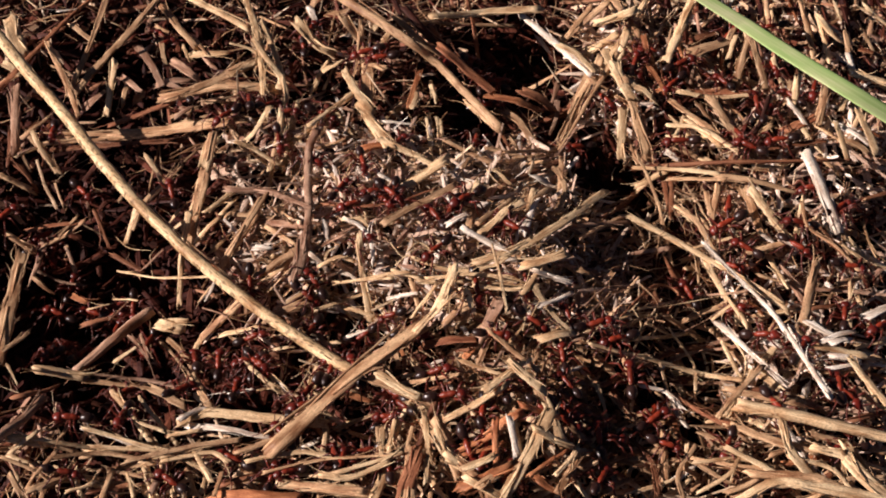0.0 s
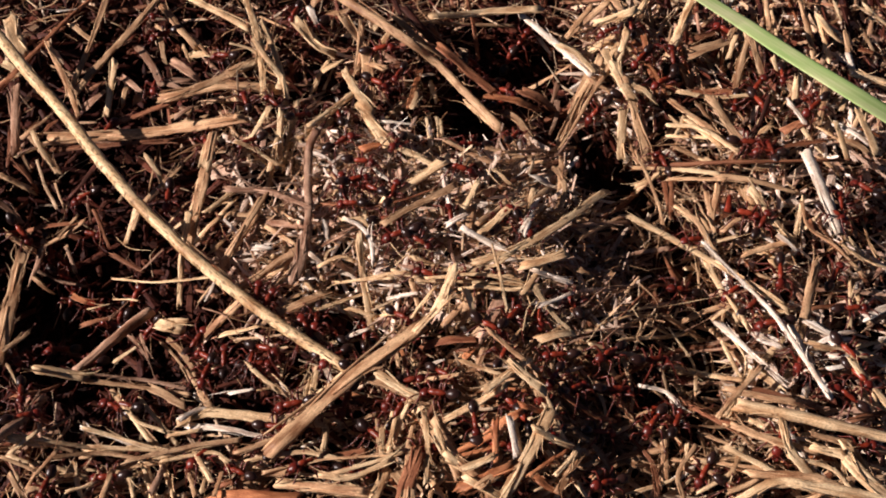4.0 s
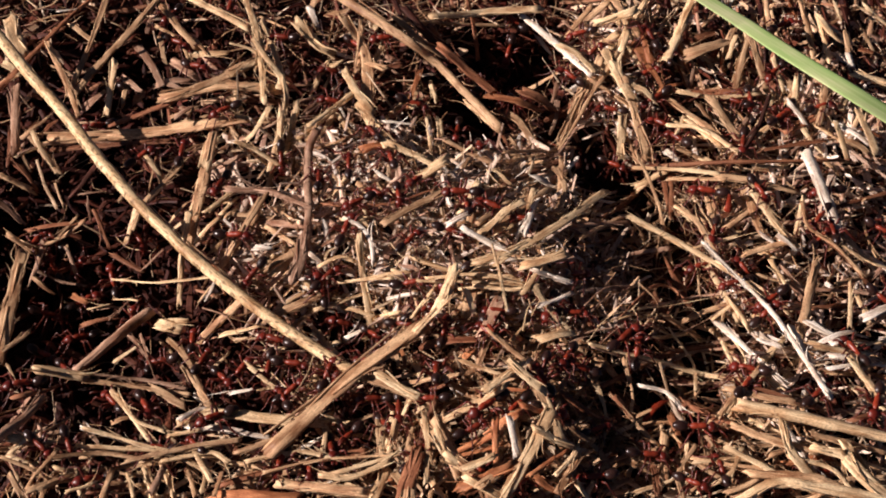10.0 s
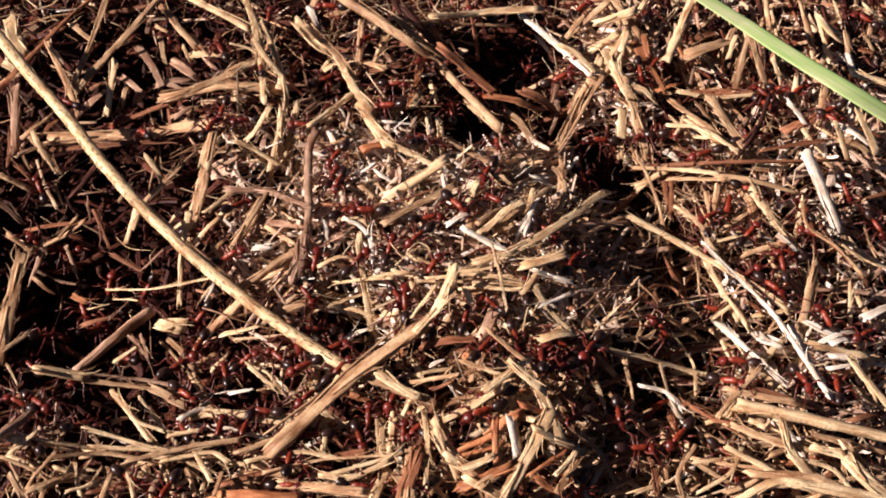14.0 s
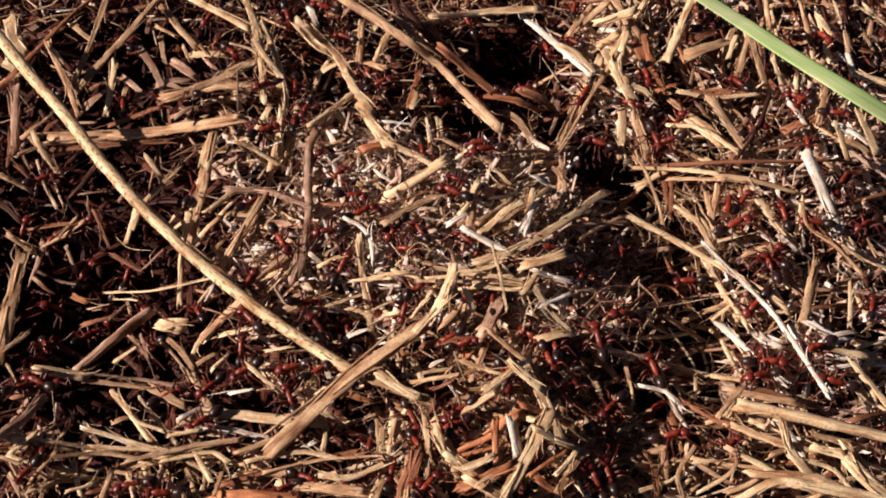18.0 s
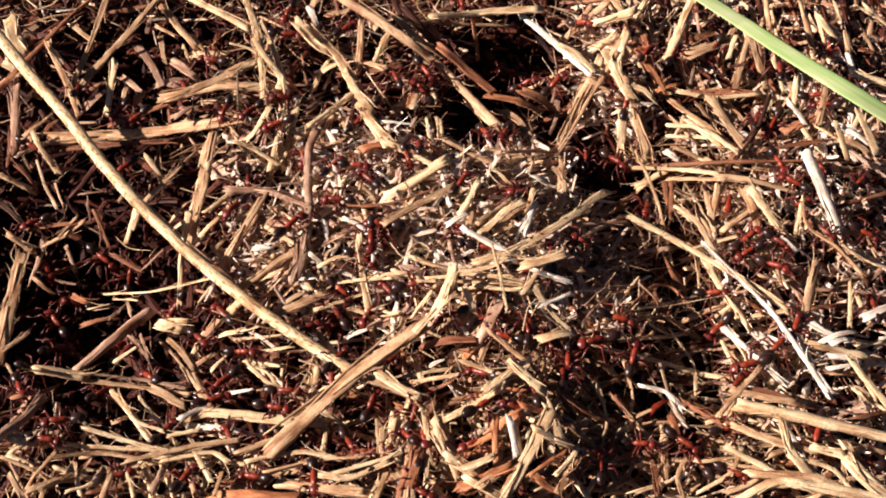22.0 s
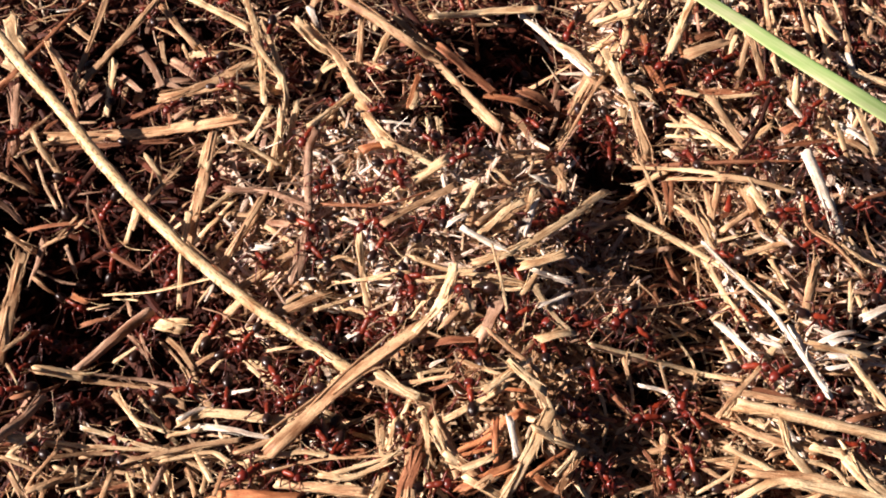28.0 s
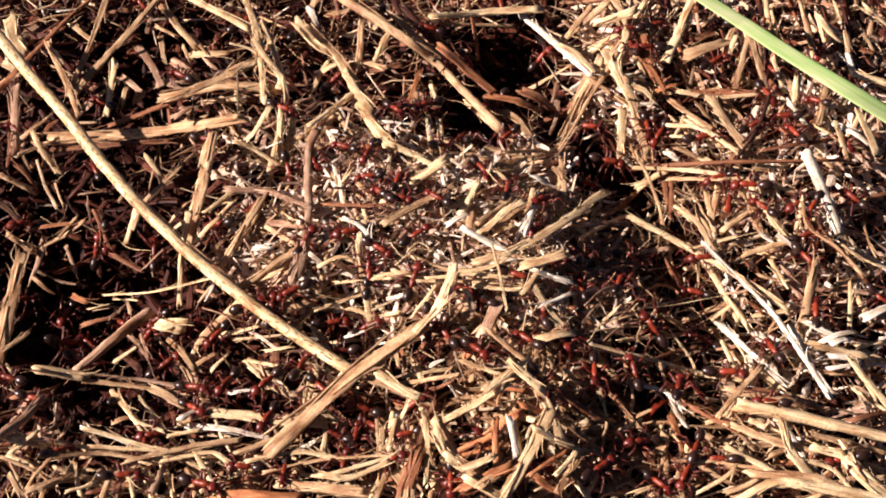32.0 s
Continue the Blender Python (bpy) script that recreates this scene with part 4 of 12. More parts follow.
straw(PALE, 0.88, (-7.4, -10.9, 7.0), (-3.7, -12.1, 6.8))
straw(PALE, 0.80, (-19.8, -14.6, 2.1), (-12.8, -12.0, 2.5))
flake(PALE, 1.24, (-15.3, -13.7, 1.4), (-11.0, -15.6, 1.7))
straw(TAN, 0.96, (-19.2, -18.8, 1.4), (-16.8, -23.7, 0.6))
straw(PALE, 0.80, (-19.2, -8.9, 6.0), (-16.4, -7.5, 6.5), (-14.1, -8.0, 6.1))
flake(WHITE, 1.16, (-21.0, -6.4, 5.9), (-18.2, -9.1, 4.9))
straw(PALE, 0.71, (-16.4, -10.7, 4.0), (-8.3, -11.7, 6.2))
straw(PALE, 0.79, (-12.8, -10.7, 4.7), (-5.6, -11.5, 7.4))
straw(TAN, 1.09, (5.9, -3.5, 10.4), (11.1, 4.0, 7.8))
straw(PALE, 1.00, (5.3, 4.6, 10.0), (2.8, 0.2, 8.3))
straw(TAN, 1.27, (8.6, -3.7, 9.6), (16.5, 5.8, 7.5))
straw(PALE, 0.82, (14.6, 4.5, 9.1), (12.9, -3.0, 8.8))
flake(PALE, 1.11, (11.2, 6.2, 8.5), (8.2, 10.5, 8.0))
straw(TAN, 0.96, (1.5, 18.6, 6.1), (8.2, 13.5, 6.4))
straw(TAN, 0.87, (7.4, 20.1, 3.7), (16.9, 16.1, 4.1))
straw(BROWN, 0.95, (9.8, 7.1, 7.5), (21.1, 18.9, 2.4))
straw(TAN, 0.78, (11.1, 16.2, 6.4), (22.5, 24.2, -0.2))
flake(TAN, 1.39, (4.9, -15.5, 7.0), (8.4, -14.0, 7.2))
straw(PALE, 0.87, (3.1, -14.0, 8.1), (10.5, -13.3, 8.4))
straw(PALE, 0.69, (2.7, -15.4, 7.9), (10.1, -14.5, 8.1))
strip(TAN, 1.27, (-9.3, -2.9, 9.2), (-4.4, 1.2, 9.3), (1.5, 5.7, 8.9))
straw(WHITE, 0.81, (-15.5, -1.3, 8.6), (-12.9, -2.9, 8.4), (-11.4, -5.8, 7.9), (-11.0, -8.5, 6.7))
strip(GREY, 1.98, (-23.2, -10.4, 5.3), (-22.1, -2.1, 5.4))
strip(PALE, 1.34, (5.8, -6.3, 10.3), (9.9, -2.0, 10.6), (12.7, 1.0, 10.1))
chip(WHITE, 1.44, (12.9, -5.3, 11.0), (15.0, 2.6, 8.4))
straw(GREY, 0.49, (23.9, 28.2, 1.1), (19.5, 18.5, 3.4))
strip(TAN, 1.12, (19.0, 12.4, 6.2), (20.3, 9.1, 5.5), (19.1, 2.7, 6.1))
straw(TAN, 0.89, (-22.8, 18.5, 5.3), (-19.5, 30.3, 1.9))
strip(PALE, 1.49, (-9.3, -29.9, 5.4), (-3.9, -34.1, 5.9))
flake(WHITE, 1.23, (-15.2, -18.6, -0.1), (-11.7, -17.3, 0.6))
flake(WHITE, 1.10, (-1.6, -27.4, 4.7), (0.1, -26.6, 4.8))
straw(PALE, 0.61, (-3.5, -14.2, 8.4), (5.7, -14.8, 9.1), (14.3, -15.4, 8.7))
straw(PALE, 0.60, (-2.4, -14.6, 9.6), (5.7, -14.2, 9.7), (12.8, -15.1, 8.9))
straw(PALE, 0.78, (4.8, -15.6, 9.0), (10.4, -16.2, 8.8), (14.5, -15.4, 8.7))
straw(PALE, 0.61, (-4.6, -19.4, 6.2), (-1.0, -14.4, 7.8))
flake(BROWN, 2.2, (-2.4, -23.2, 3.9), (4.2, -24.1, 6.6))
flake(PALE, 1.54, (3.6, -16.6, 8.8), (4.6, -19.5, 7.5))
chip(PALE, 0.76, (10.1, -25.2, 7.7), (12.6, -21.9, 7.4))
flake(ORANGE, 1.02, (-6.3, -23.6, 3.3), (-5.7, -27.3, 4.2))
straw(PALE, 0.96, (33.7, 17.6, 1.3), (39.8, 14.4, 4.1), (45.9, 11.7, 5.8))
straw(TAN, 0.85, (38.1, 12.4, 3.8), (46.8, 10.2, 6.0))
straw(PALE, 0.96, (33.4, 13.8, 1.0), (38.2, 15.4, 2.7))
straw(TAN, 0.92, (38.8, 3.8, 5.6), (41.4, 0.9, 5.5), (43.4, -3.7, 4.3))
straw(PALE, 0.87, (39.1, 24.3, 5.1), (44.5, 22.7, 5.8), (49.6, 17.0, 6.2))
chip(PALE, 0.89, (40.4, 22.2, 5.3), (42.6, 28.1, 4.1))
straw(TAN, 0.72, (58.2, 2.6, 7.9), (58.6, -1.9, 7.2), (62.6, -5.7, 6.4), (65.7, -10.1, 5.5))
stick(DARK, 1.28, (31.8, -26.8, 1.6), (38.7, -27.9, 0.2))
straw(GREY, 0.60, (22.5, -25.2, 6.1), (31.4, -25.4, 2.0))
strip(TAN, 1.23, (42.0, -32.5, 5.3), (50.5, -35.4, 6.3))
chip(WHITE, 0.99, (33.9, -35.5, 4.1), (35.2, -37.5, 3.5))
flake(WHITE, 1.88, (56.2, -20.4, 5.6), (58.9, -22.4, 5.6))
flake(WHITE, 1.70, (58.4, -24.2, 5.7), (61.2, -23.1, 5.4))
flake(WHITE, 1.52, (58.1, -26.6, 5.8), (62.0, -27.0, 5.4))
straw(PALE, 0.91, (60.7, -28.9, 6.6), (63.3, -33.7, 5.2))
chip(PALE, 0.88, (42.3, -16.1, 2.0), (45.9, -13.6, 2.7))
chip(PALE, 1.05, (45.3, -14.7, 3.3), (46.9, -18.6, 3.0))
strip(PALE, 2.58, (-82.6, 57.2, 1.3), (-80.0, 51.2, -0.4))
straw(GREY, 1.42, (-78.2, 38.9, 0.3), (-75.7, 24.0, -1.1))
chip(TAN, 1.22, (-73.6, 28.5, -0.2), (-71.5, 33.9, -1.6))
straw(PALE, 0.90, (-72.7, 27.0, 0.7), (-70.8, 24.1, -0.6), (-68.9, 21.9, -2.1))
straw(PALE, 0.78, (-35.4, 20.5, 4.6), (-32.5, 19.9, 3.7), (-28.2, 17.8, 1.9))
straw(PALE, 0.53, (-39.3, 49.1, 2.7), (-36.3, 48.3, 2.3), (-34.1, 46.9, 1.6))
strip(PALE, 1.37, (-37.5, 60.4, 3.6), (-34.7, 51.3, 3.3), (-33.7, 45.7, 2.6), (-32.2, 33.5, 2.9))
straw(PALE, 0.93, (-35.0, 48.0, 4.4), (-31.6, 42.4, 3.7), (-29.6, 39.5, 2.7), (-29.6, 36.8, 2.7))
straw(PALE, 0.98, (-28.2, 26.5, 6.0), (-28.3, 19.4, 2.0))
strip(PALE, 1.34, (-38.4, 38.7, 4.2), (-35.1, 43.6, 2.7))
straw(PALE, 0.88, (-30.5, 28.3, 5.7), (-32.5, 23.4, 4.9), (-33.8, 22.0, 4.0))
strip(PALE, 2.13, (-40.5, 15.9, 4.3), (-40.0, 20.0, 4.4), (-38.9, 22.0, 4.1))
flake(GREY, 1.61, (-47.0, 29.1, 2.8), (-44.9, 32.3, 2.1))
strip(PALE, 2.33, (-27.0, 53.2, 4.0), (-23.6, 48.9, 2.6), (-20.9, 47.7, 1.7))
flake(WHITE, 1.71, (-25.3, 57.7, 4.2), (-23.9, 54.2, 3.1))
straw(TAN, 0.84, (-15.3, 53.2, 4.5), (-15.7, 43.9, 0.8))
straw(PALE, 1.52, (-17.8, 41.1, 2.7), (-15.4, 34.0, 3.8), (-12.7, 28.1, 4.6))
straw(PALE, 0.99, (-22.8, 21.9, 7.4), (-16.0, 34.6, 3.6))
strip(TAN, 1.45, (-10.6, 39.7, 4.7), (-13.7, 43.8, 2.6))
straw(TAN, 1.38, (-8.9, 54.8, 4.6), (-4.6, 49.6, 3.6), (-0.8, 47.9, 1.5))
chip(PALE, 1.21, (-5.4, 29.9, 4.5), (-4.7, 35.2, 3.0))
flake(WHITE, 1.34, (-3.5, 39.5, 3.3), (-1.9, 40.8, 2.4))
straw(TAN, 1.22, (4.7, 35.5, -0.2), (9.7, 28.8, 0.1))
straw(TAN, 0.96, (24.0, 52.4, 2.9), (28.2, 58.2, 4.3))
chip(PALE, 1.65, (33.3, 45.1, 8.1), (32.1, 42.3, 5.4))
straw(PALE, 1.77, (72.4, 31.2, 10.5), (76.9, 29.6, 10.1))
chip(WHITE, 1.40, (72.5, 38.7, 8.5), (72.5, 33.8, 8.8))
chip(PALE, 1.58, (61.6, 30.1, 8.5), (60.9, 27.4, 6.6))
chip(WHITE, 1.56, (60.1, 25.9, 8.4), (61.5, 23.4, 7.8))
strip(TAN, 1.58, (46.8, 29.5, 6.5), (49.6, 24.9, 5.9))
straw(PALE, 1.00, (42.1, 31.6, 6.2), (47.6, 30.5, 6.1), (55.3, 30.8, 6.4))
straw(PALE, 1.45, (69.3, 49.6, 8.2), (71.8, 46.4, 6.8), (74.1, 46.4, 5.2))
chip(TAN, 1.56, (66.4, 29.0, 9.0), (64.4, 23.9, 7.6))
straw(TAN, 1.05, (66.9, 54.7, 7.8), (68.1, 48.2, 5.3))
straw(PALE, 0.82, (53.2, 44.6, 8.1), (51.9, 41.6, 6.0))
chip(PALE, 1.24, (55.6, 45.7, 7.1), (56.8, 43.8, 5.2))
flake(TAN, 4.33, (44.7, 42.0, 6.2), (51.3, 45.4, 6.1))
straw(ORANGE, 1.43, (36.7, 44.9, 7.3), (37.9, 38.2, 4.9))
flake(WHITE, 1.81, (-30.2, -3.5, 4.3), (-28.1, -4.2, 4.8))
strip(PALE, 2.18, (-45.2, -12.9, -3.9), (-42.1, -13.6, -4.0))
straw(BROWN, 0.86, (-55.4, 3.5, -5.8), (-50.4, -0.0, -5.5))
straw(PALE, 0.93, (-37.4, 2.6, 3.9), (-40.1, 1.0, 1.8))
straw(PALE, 0.85, (-38.6, 5.0, 3.8), (-34.9, 12.6, 1.6))
strip(TAN, 1.30, (-24.3, 61.5, 4.1), (-25.6, 59.6, 2.1))
chip(PALE, 1.04, (-61.8, -24.7, -0.2), (-56.4, -23.9, -3.2))
straw(PALE, 0.85, (-49.9, -28.3, -1.9), (-46.0, -33.2, -1.2), (-43.6, -36.8, -1.1))
straw(WHITE, 0.84, (-38.9, -34.2, 0.3), (-36.7, -32.0, -0.5), (-35.0, -31.7, -0.9))
straw(PALE, 0.74, (-43.0, -41.7, 0.2), (-37.3, -39.7, 0.5), (-31.9, -37.5, -0.2))
straw(PALE, 0.57, (-37.1, -40.7, 1.1), (-31.5, -41.4, 0.0))
straw(PALE, 0.81, (-37.3, -41.8, 1.2), (-34.2, -43.7, 1.0), (-34.2, -46.8, 1.0))
straw(GREY, 0.97, (-41.1, -47.1, 1.5), (-40.4, -42.4, -0.2))
straw(PALE, 0.73, (-43.0, -43.1, 0.3), (-41.6, -45.8, 0.1))
straw(TAN, 1.13, (-58.0, -46.9, 1.3), (-54.2, -43.6, -1.0))
flake(WHITE, 1.20, (-32.1, -28.4, -1.2), (-28.9, -28.2, -0.5))
straw(PALE, 0.86, (-29.2, -24.9, 0.5), (-25.4, -28.6, 0.6))
straw(PALE, 1.14, (-62.2, -39.8, 3.2), (-59.4, -39.4, 1.7))
strip(PALE, 0.89, (-8.8, -38.1, 3.4), (-8.5, -44.1, 3.6))
straw(PALE, 0.73, (-6.9, -37.2, 4.2), (-7.6, -40.8, 3.8), (-8.2, -42.0, 3.2))
straw(PALE, 0.72, (-2.6, -38.5, 6.5), (-2.2, -42.9, 6.1), (-2.5, -46.2, 5.4))
strip(PALE, 1.58, (-1.0, -41.6, 8.1), (0.3, -44.6, 7.1), (1.3, -44.8, 6.3))
strip(PALE, 1.57, (0.9, -45.5, 7.1), (4.4, -47.8, 6.0))
strip(ORANGE, 1.56, (3.3, -49.8, 6.4), (9.1, -47.0, 7.7))
straw(WHITE, 0.87, (9.3, -41.6, 10.5), (9.9, -44.2, 8.8), (10.5, -45.8, 7.2))
straw(ORANGE, 0.79, (7.4, -42.1, 10.1), (7.4, -46.5, 6.7))
strip(TAN, 1.42, (-22.7, -46.6, 2.1), (-16.9, -48.7, 3.8), (-11.0, -49.8, 4.9))
strip(PALE, 0.95, (-17.1, -46.6, 4.3), (-13.0, -47.1, 4.7), (-7.5, -44.7, 5.0))
strip(PALE, 1.42, (-9.5, -50.6, 5.1), (-8.0, -45.9, 4.1))
flake(PALE, 1.58, (-6.7, -46.5, 4.4), (-5.3, -49.3, 4.7))
strip(TAN, 1.89, (-4.7, -50.9, 5.6), (-4.5, -43.0, 4.8))
strip(PALE, 1.28, (15.0, -38.5, 9.2), (16.6, -42.3, 6.9))
strip(PALE, 1.19, (48.0, -40.6, 8.0), (48.6, -44.6, 7.1), (50.7, -47.4, 6.3))
straw(TAN, 1.12, (41.6, -39.6, 6.3), (48.1, -43.4, 6.8))
strip(PALE, 1.72, (56.6, -45.5, 6.2), (59.1, -49.1, 5.5), (61.3, -51.0, 5.1))
straw(PALE, 0.79, (56.2, -44.6, 6.4), (55.3, -50.4, 4.7))
strip(PALE, 1.43, (52.1, -43.5, 6.7), (56.7, -44.8, 6.3))
straw(PALE, 0.63, (35.8, -44.7, 4.8), (41.8, -44.7, 5.6), (46.3, -46.0, 5.4))
flake(TAN, 1.28, (40.1, -42.7, 4.9), (42.0, -43.7, 5.2))
chip(TAN, 1.3, (31.9, -39.5, 3.6), (31.2, -44.9, 2.4))
straw(TAN, 1.1, (42.9, -47.5, 6.0), (50.6, -48.2, 6.2), (55.8, -50.3, 5.6))
strip(TAN, 1.26, (40.4, -49.9, 4.5), (45.3, -48.1, 5.1))
straw(PALE, 0.72, (34.8, -42.0, 4.4), (34.5, -44.3, 3.3))
flake(WHITE, 1.28, (33.8, -45.9, 3.2), (35.2, -45.0, 3.6))
flake(ORANGE, 2.09, (21.3, -46.7, 3.8), (24.5, -41.9, 2.6))
strip(PALE, 1.74, (12.6, -12.8, 10.5), (18.8, -10.3, 10.3))
strip(WHITE, 1.04, (14.3, -13.7, 10.2), (19.2, -14.4, 8.4))
straw(PALE, 0.78, (12.1, -17.7, 9.6), (15.3, -12.4, 10.0), (17.1, -10.5, 9.8))
straw(WHITE, 0.69, (15.0, -19.6, 9.2), (19.5, -16.4, 8.1))
flake(PALE, 2.02, (14.7, -25.5, 8.4), (19.1, -23.9, 7.7))
strip(PALE, 1.30, (9.5, -31.3, 10.6), (14.2, -35.6, 9.6))
strip(PALE, 1.14, (6.1, -36.4, 10.6), (12.0, -30.4, 9.4))
flake(ORANGE, 2.38, (7.6, -42.1, 9.1), (10.8, -39.8, 9.9))
strip(PALE, 1.39, (3.6, -49.4, 7.5), (8.2, -51.3, 6.2))
straw(ORANGE, 0.78, (12.1, -48.8, 8.0), (17.1, -44.6, 7.2))
strip(TAN, 1.25, (15.9, -50.9, 6.9), (19.6, -43.8, 6.0))
straw(PALE, 0.74, (3.0, -29.4, 8.0), (7.8, -32.7, 9.6))
strip(PALE, 2.08, (28.7, 49.3, 7.6), (34.9, 50.4, 9.4))
flake(PALE, 2.62, (30.5, 37.1, 5.9), (34.7, 32.9, 5.6))
strip(PALE, 1.42, (29.2, 41.4, 7.5), (31.8, 34.5, 5.5))
straw(PALE, 0.95, (66.2, 18.9, 10.4), (67.6, 13.6, 7.6))
chip(WHITE, 1.33, (68.2, 18.5, 9.5), (70.7, 16.2, 9.1))
strip(PALE, 1.33, (70.2, 20.8, 11.2), (72.3, 14.1, 8.5))
straw(GREY, 0.50, (-74.5, 22.9, -0.3), (-68.8, 26.7, -1.2), (-55.9, 26.9, -1.7))
strip(PALE, 1.81, (30.7, 37.4, 7.0), (33.1, 30.9, 5.8))
flake(PALE, 2.20, (33.8, 34.2, 5.8), (36.6, 31.4, 5.6))
strip(PALE, 1.26, (13.0, -42.8, 10.0), (17.8, -44.1, 7.9))
straw(ORANGE, 0.95, (11.6, -39.5, 10.9), (16.5, -39.7, 8.4))
strip(PALE, 1.09, (2.8, -47.8, 7.8), (6.7, -46.5, 8.7))
flake(ORANGE, 1.87, (13.3, -49.0, 6.8), (15.6, -50.3, 6.1))
straw(PALE, 0.78, (15.6, -48.6, 7.6), (18.6, -44.7, 7.4))
strip(TAN, 1.40, (5.1, -50.2, 7.4), (7.5, -48.3, 7.1))
chip(TAN, 1.43, (-82.8, 43.8, -2.7), (-79.5, 47.8, -3.1))
flake(PALE, 2.39, (-82.9, 49.4, -2.3), (-80.4, 47.2, -2.6))
straw(GREY, 1.62, (-79.8, 41.2, -3.2), (-76.8, 29.3, -2.1))
chip(BROWN, 1.35, (-77.2, 28.3, -1.1), (-76.6, 22.3, -1.6))
flake(TAN, 1.71, (-71.6, 59.4, -1.2), (-67.8, 55.7, -1.7))
chip(WHITE, 0.74, (-75.0, 63.5, -1.0), (-72.0, 64.6, -1.4))
flake(GREY, 2.11, (-65.6, 38.2, -3.0), (-63.1, 42.0, -2.9))
flake(TAN, 1.64, (-58.9, 43.2, -2.5), (-58.8, 37.7, -2.3))
flake(GREY, 1.86, (-50.4, 40.9, -0.1), (-47.4, 38.3, 0.8))
chip(PALE, 0.97, (-49.6, 53.6, -2.0), (-48.3, 50.9, -2.7))
flake(PALE, 2.65, (-47.3, 52.1, -2.4), (-41.6, 51.1, -1.2))
chip(TAN, 1.21, (-47.7, 55.7, -2.0), (-45.3, 51.6, -1.3))
flake(TAN, 1.58, (-48.1, 30.8, 1.3), (-44.7, 31.8, 2.0))
chip(TAN, 0.98, (-55.4, 59.9, -2.1), (-51.6, 57.3, -2.4))
flake(GREY, 2.43, (-83.5, 57.5, -1.4), (-80.5, 54.0, -1.9))
chip(TAN, 0.79, (-75.4, 25.9, -1.9), (-73.3, 22.0, -3.1))
chip(TAN, 0.72, (-73.5, 48.2, -2.1), (-69.3, 46.4, -2.4))
chip(WHITE, 1.42, (-33.9, 48.8, 0.8), (-31.8, 45.5, 0.3))
chip(PALE, 1.18, (-23.7, 41.8, -1.2), (-22.3, 46.6, -0.7))
flake(PALE, 1.65, (-22.4, 45.2, -0.6), (-19.4, 46.7, 0.2))
chip(PALE, 0.71, (-22.0, 41.9, -2.0), (-20.9, 45.6, -1.2))
chip(GREY, 0.70, (-26.2, 34.9, 0.9), (-22.2, 41.1, -2.2))
chip(GREY, 0.92, (-24.8, 31.1, 1.6), (-22.7, 39.4, -2.1))
chip(WHITE, 1.19, (-19.7, 48.7, 0.8), (-17.2, 48.4, -0.1))
straw(TAN, 0.97, (-7.5, 61.2, 0.8), (-2.4, 51.9, 0.5))
chip(DARK, 1.22, (-9.2, 62.9, 1.2), (-7.3, 56.5, 1.6))
chip(PALE, 1.16, (-2.1, 39.4, 0.8), (-1.3, 36.4, 0.2))
chip(PALE, 1.12, (-18.5, 30.1, 1.7), (-16.1, 24.4, 3.0))
chip(BROWN, 1.09, (-17.7, 23.1, 3.9), (-15.9, 17.9, 4.5))
chip(PALE, 0.55, (-24.5, 21.7, 3.4), (-23.0, 19.9, 2.6))
chip(TAN, 1.00, (-38.7, 28.7, 2.2), (-36.3, 24.7, 2.9))
chip(GREY, 1.10, (-37.7, 18.4, 1.3), (-33.6, 21.0, 1.9))
chip(TAN, 1.34, (-35.9, 28.2, 3.3), (-31.2, 28.3, 2.3))
chip(GREY, 1.00, (-34.3, 24.9, 2.0), (-30.1, 27.2, 2.6))
chip(TAN, 0.87, (-22.0, 19.8, 3.7), (-17.7, 21.1, 4.5))
chip(BROWN, 1.45, (-1.7, 55.8, -0.0), (0.9, 52.1, -1.7))
straw(PALE, 1.41, (26.7, 46.5, 2.3), (32.3, 49.0, 5.1))
flake(PALE, 1.63, (30.9, 47.4, 4.1), (31.8, 42.9, 3.9))
flake(PALE, 2.36, (33.6, 56.9, 4.8), (34.7, 47.3, 6.3))
chip(PALE, 0.96, (31.5, 62.5, 3.1), (32.8, 51.4, 5.7))
chip(TAN, 1.20, (36.2, 52.8, 4.6), (39.9, 60.1, 3.3))
flake(ORANGE, 3.45, (35.5, 44.2, 6.1), (37.6, 39.2, 5.1))
chip(PALE, 1.38, (34.8, 43.8, 5.1), (36.0, 39.5, 4.9))
straw(TAN, 1.84, (23.5, 33.8, -0.4), (27.4, 41.7, 3.5))
chip(GREY, 1.16, (21.0, 40.4, -0.1), (20.1, 37.2, -0.6))
chip(WHITE, 0.98, (18.9, 57.2, -3.3), (20.4, 54.5, -3.7))
chip(BROWN, 1.34, (9.7, 32.1, -1.6), (11.4, 20.0, 3.8))
flake(TAN, 1.55, (11.2, 27.2, 0.2), (12.9, 20.9, 2.7))
chip(TAN, 1.13, (1.4, 29.4, -3.4), (5.3, 25.4, -1.9))
chip(PALE, 0.67, (-0.5, 31.6, -0.4), (0.2, 20.7, 3.1))
chip(TAN, 0.99, (4.4, 26.2, -2.4), (8.5, 16.4, 4.1))
straw(TAN, 0.65, (8.0, 13.3, 6.5), (17.4, 20.3, 1.9))
chip(GREY, 0.91, (27.3, 31.5, -0.5), (22.8, 30.3, -2.4))
chip(TAN, 0.89, (32.6, 27.3, 0.1), (34.3, 20.8, -1.0))
chip(WHITE, 0.91, (32.2, 38.1, 4.0), (33.3, 35.3, 2.5))
flake(GREY, 1.83, (35.2, 37.4, 3.1), (38.4, 35.1, 2.8))
flake(BROWN, 2.8, (15.3, 33.1, 4.6), (19.3, 31.3, 2.7))
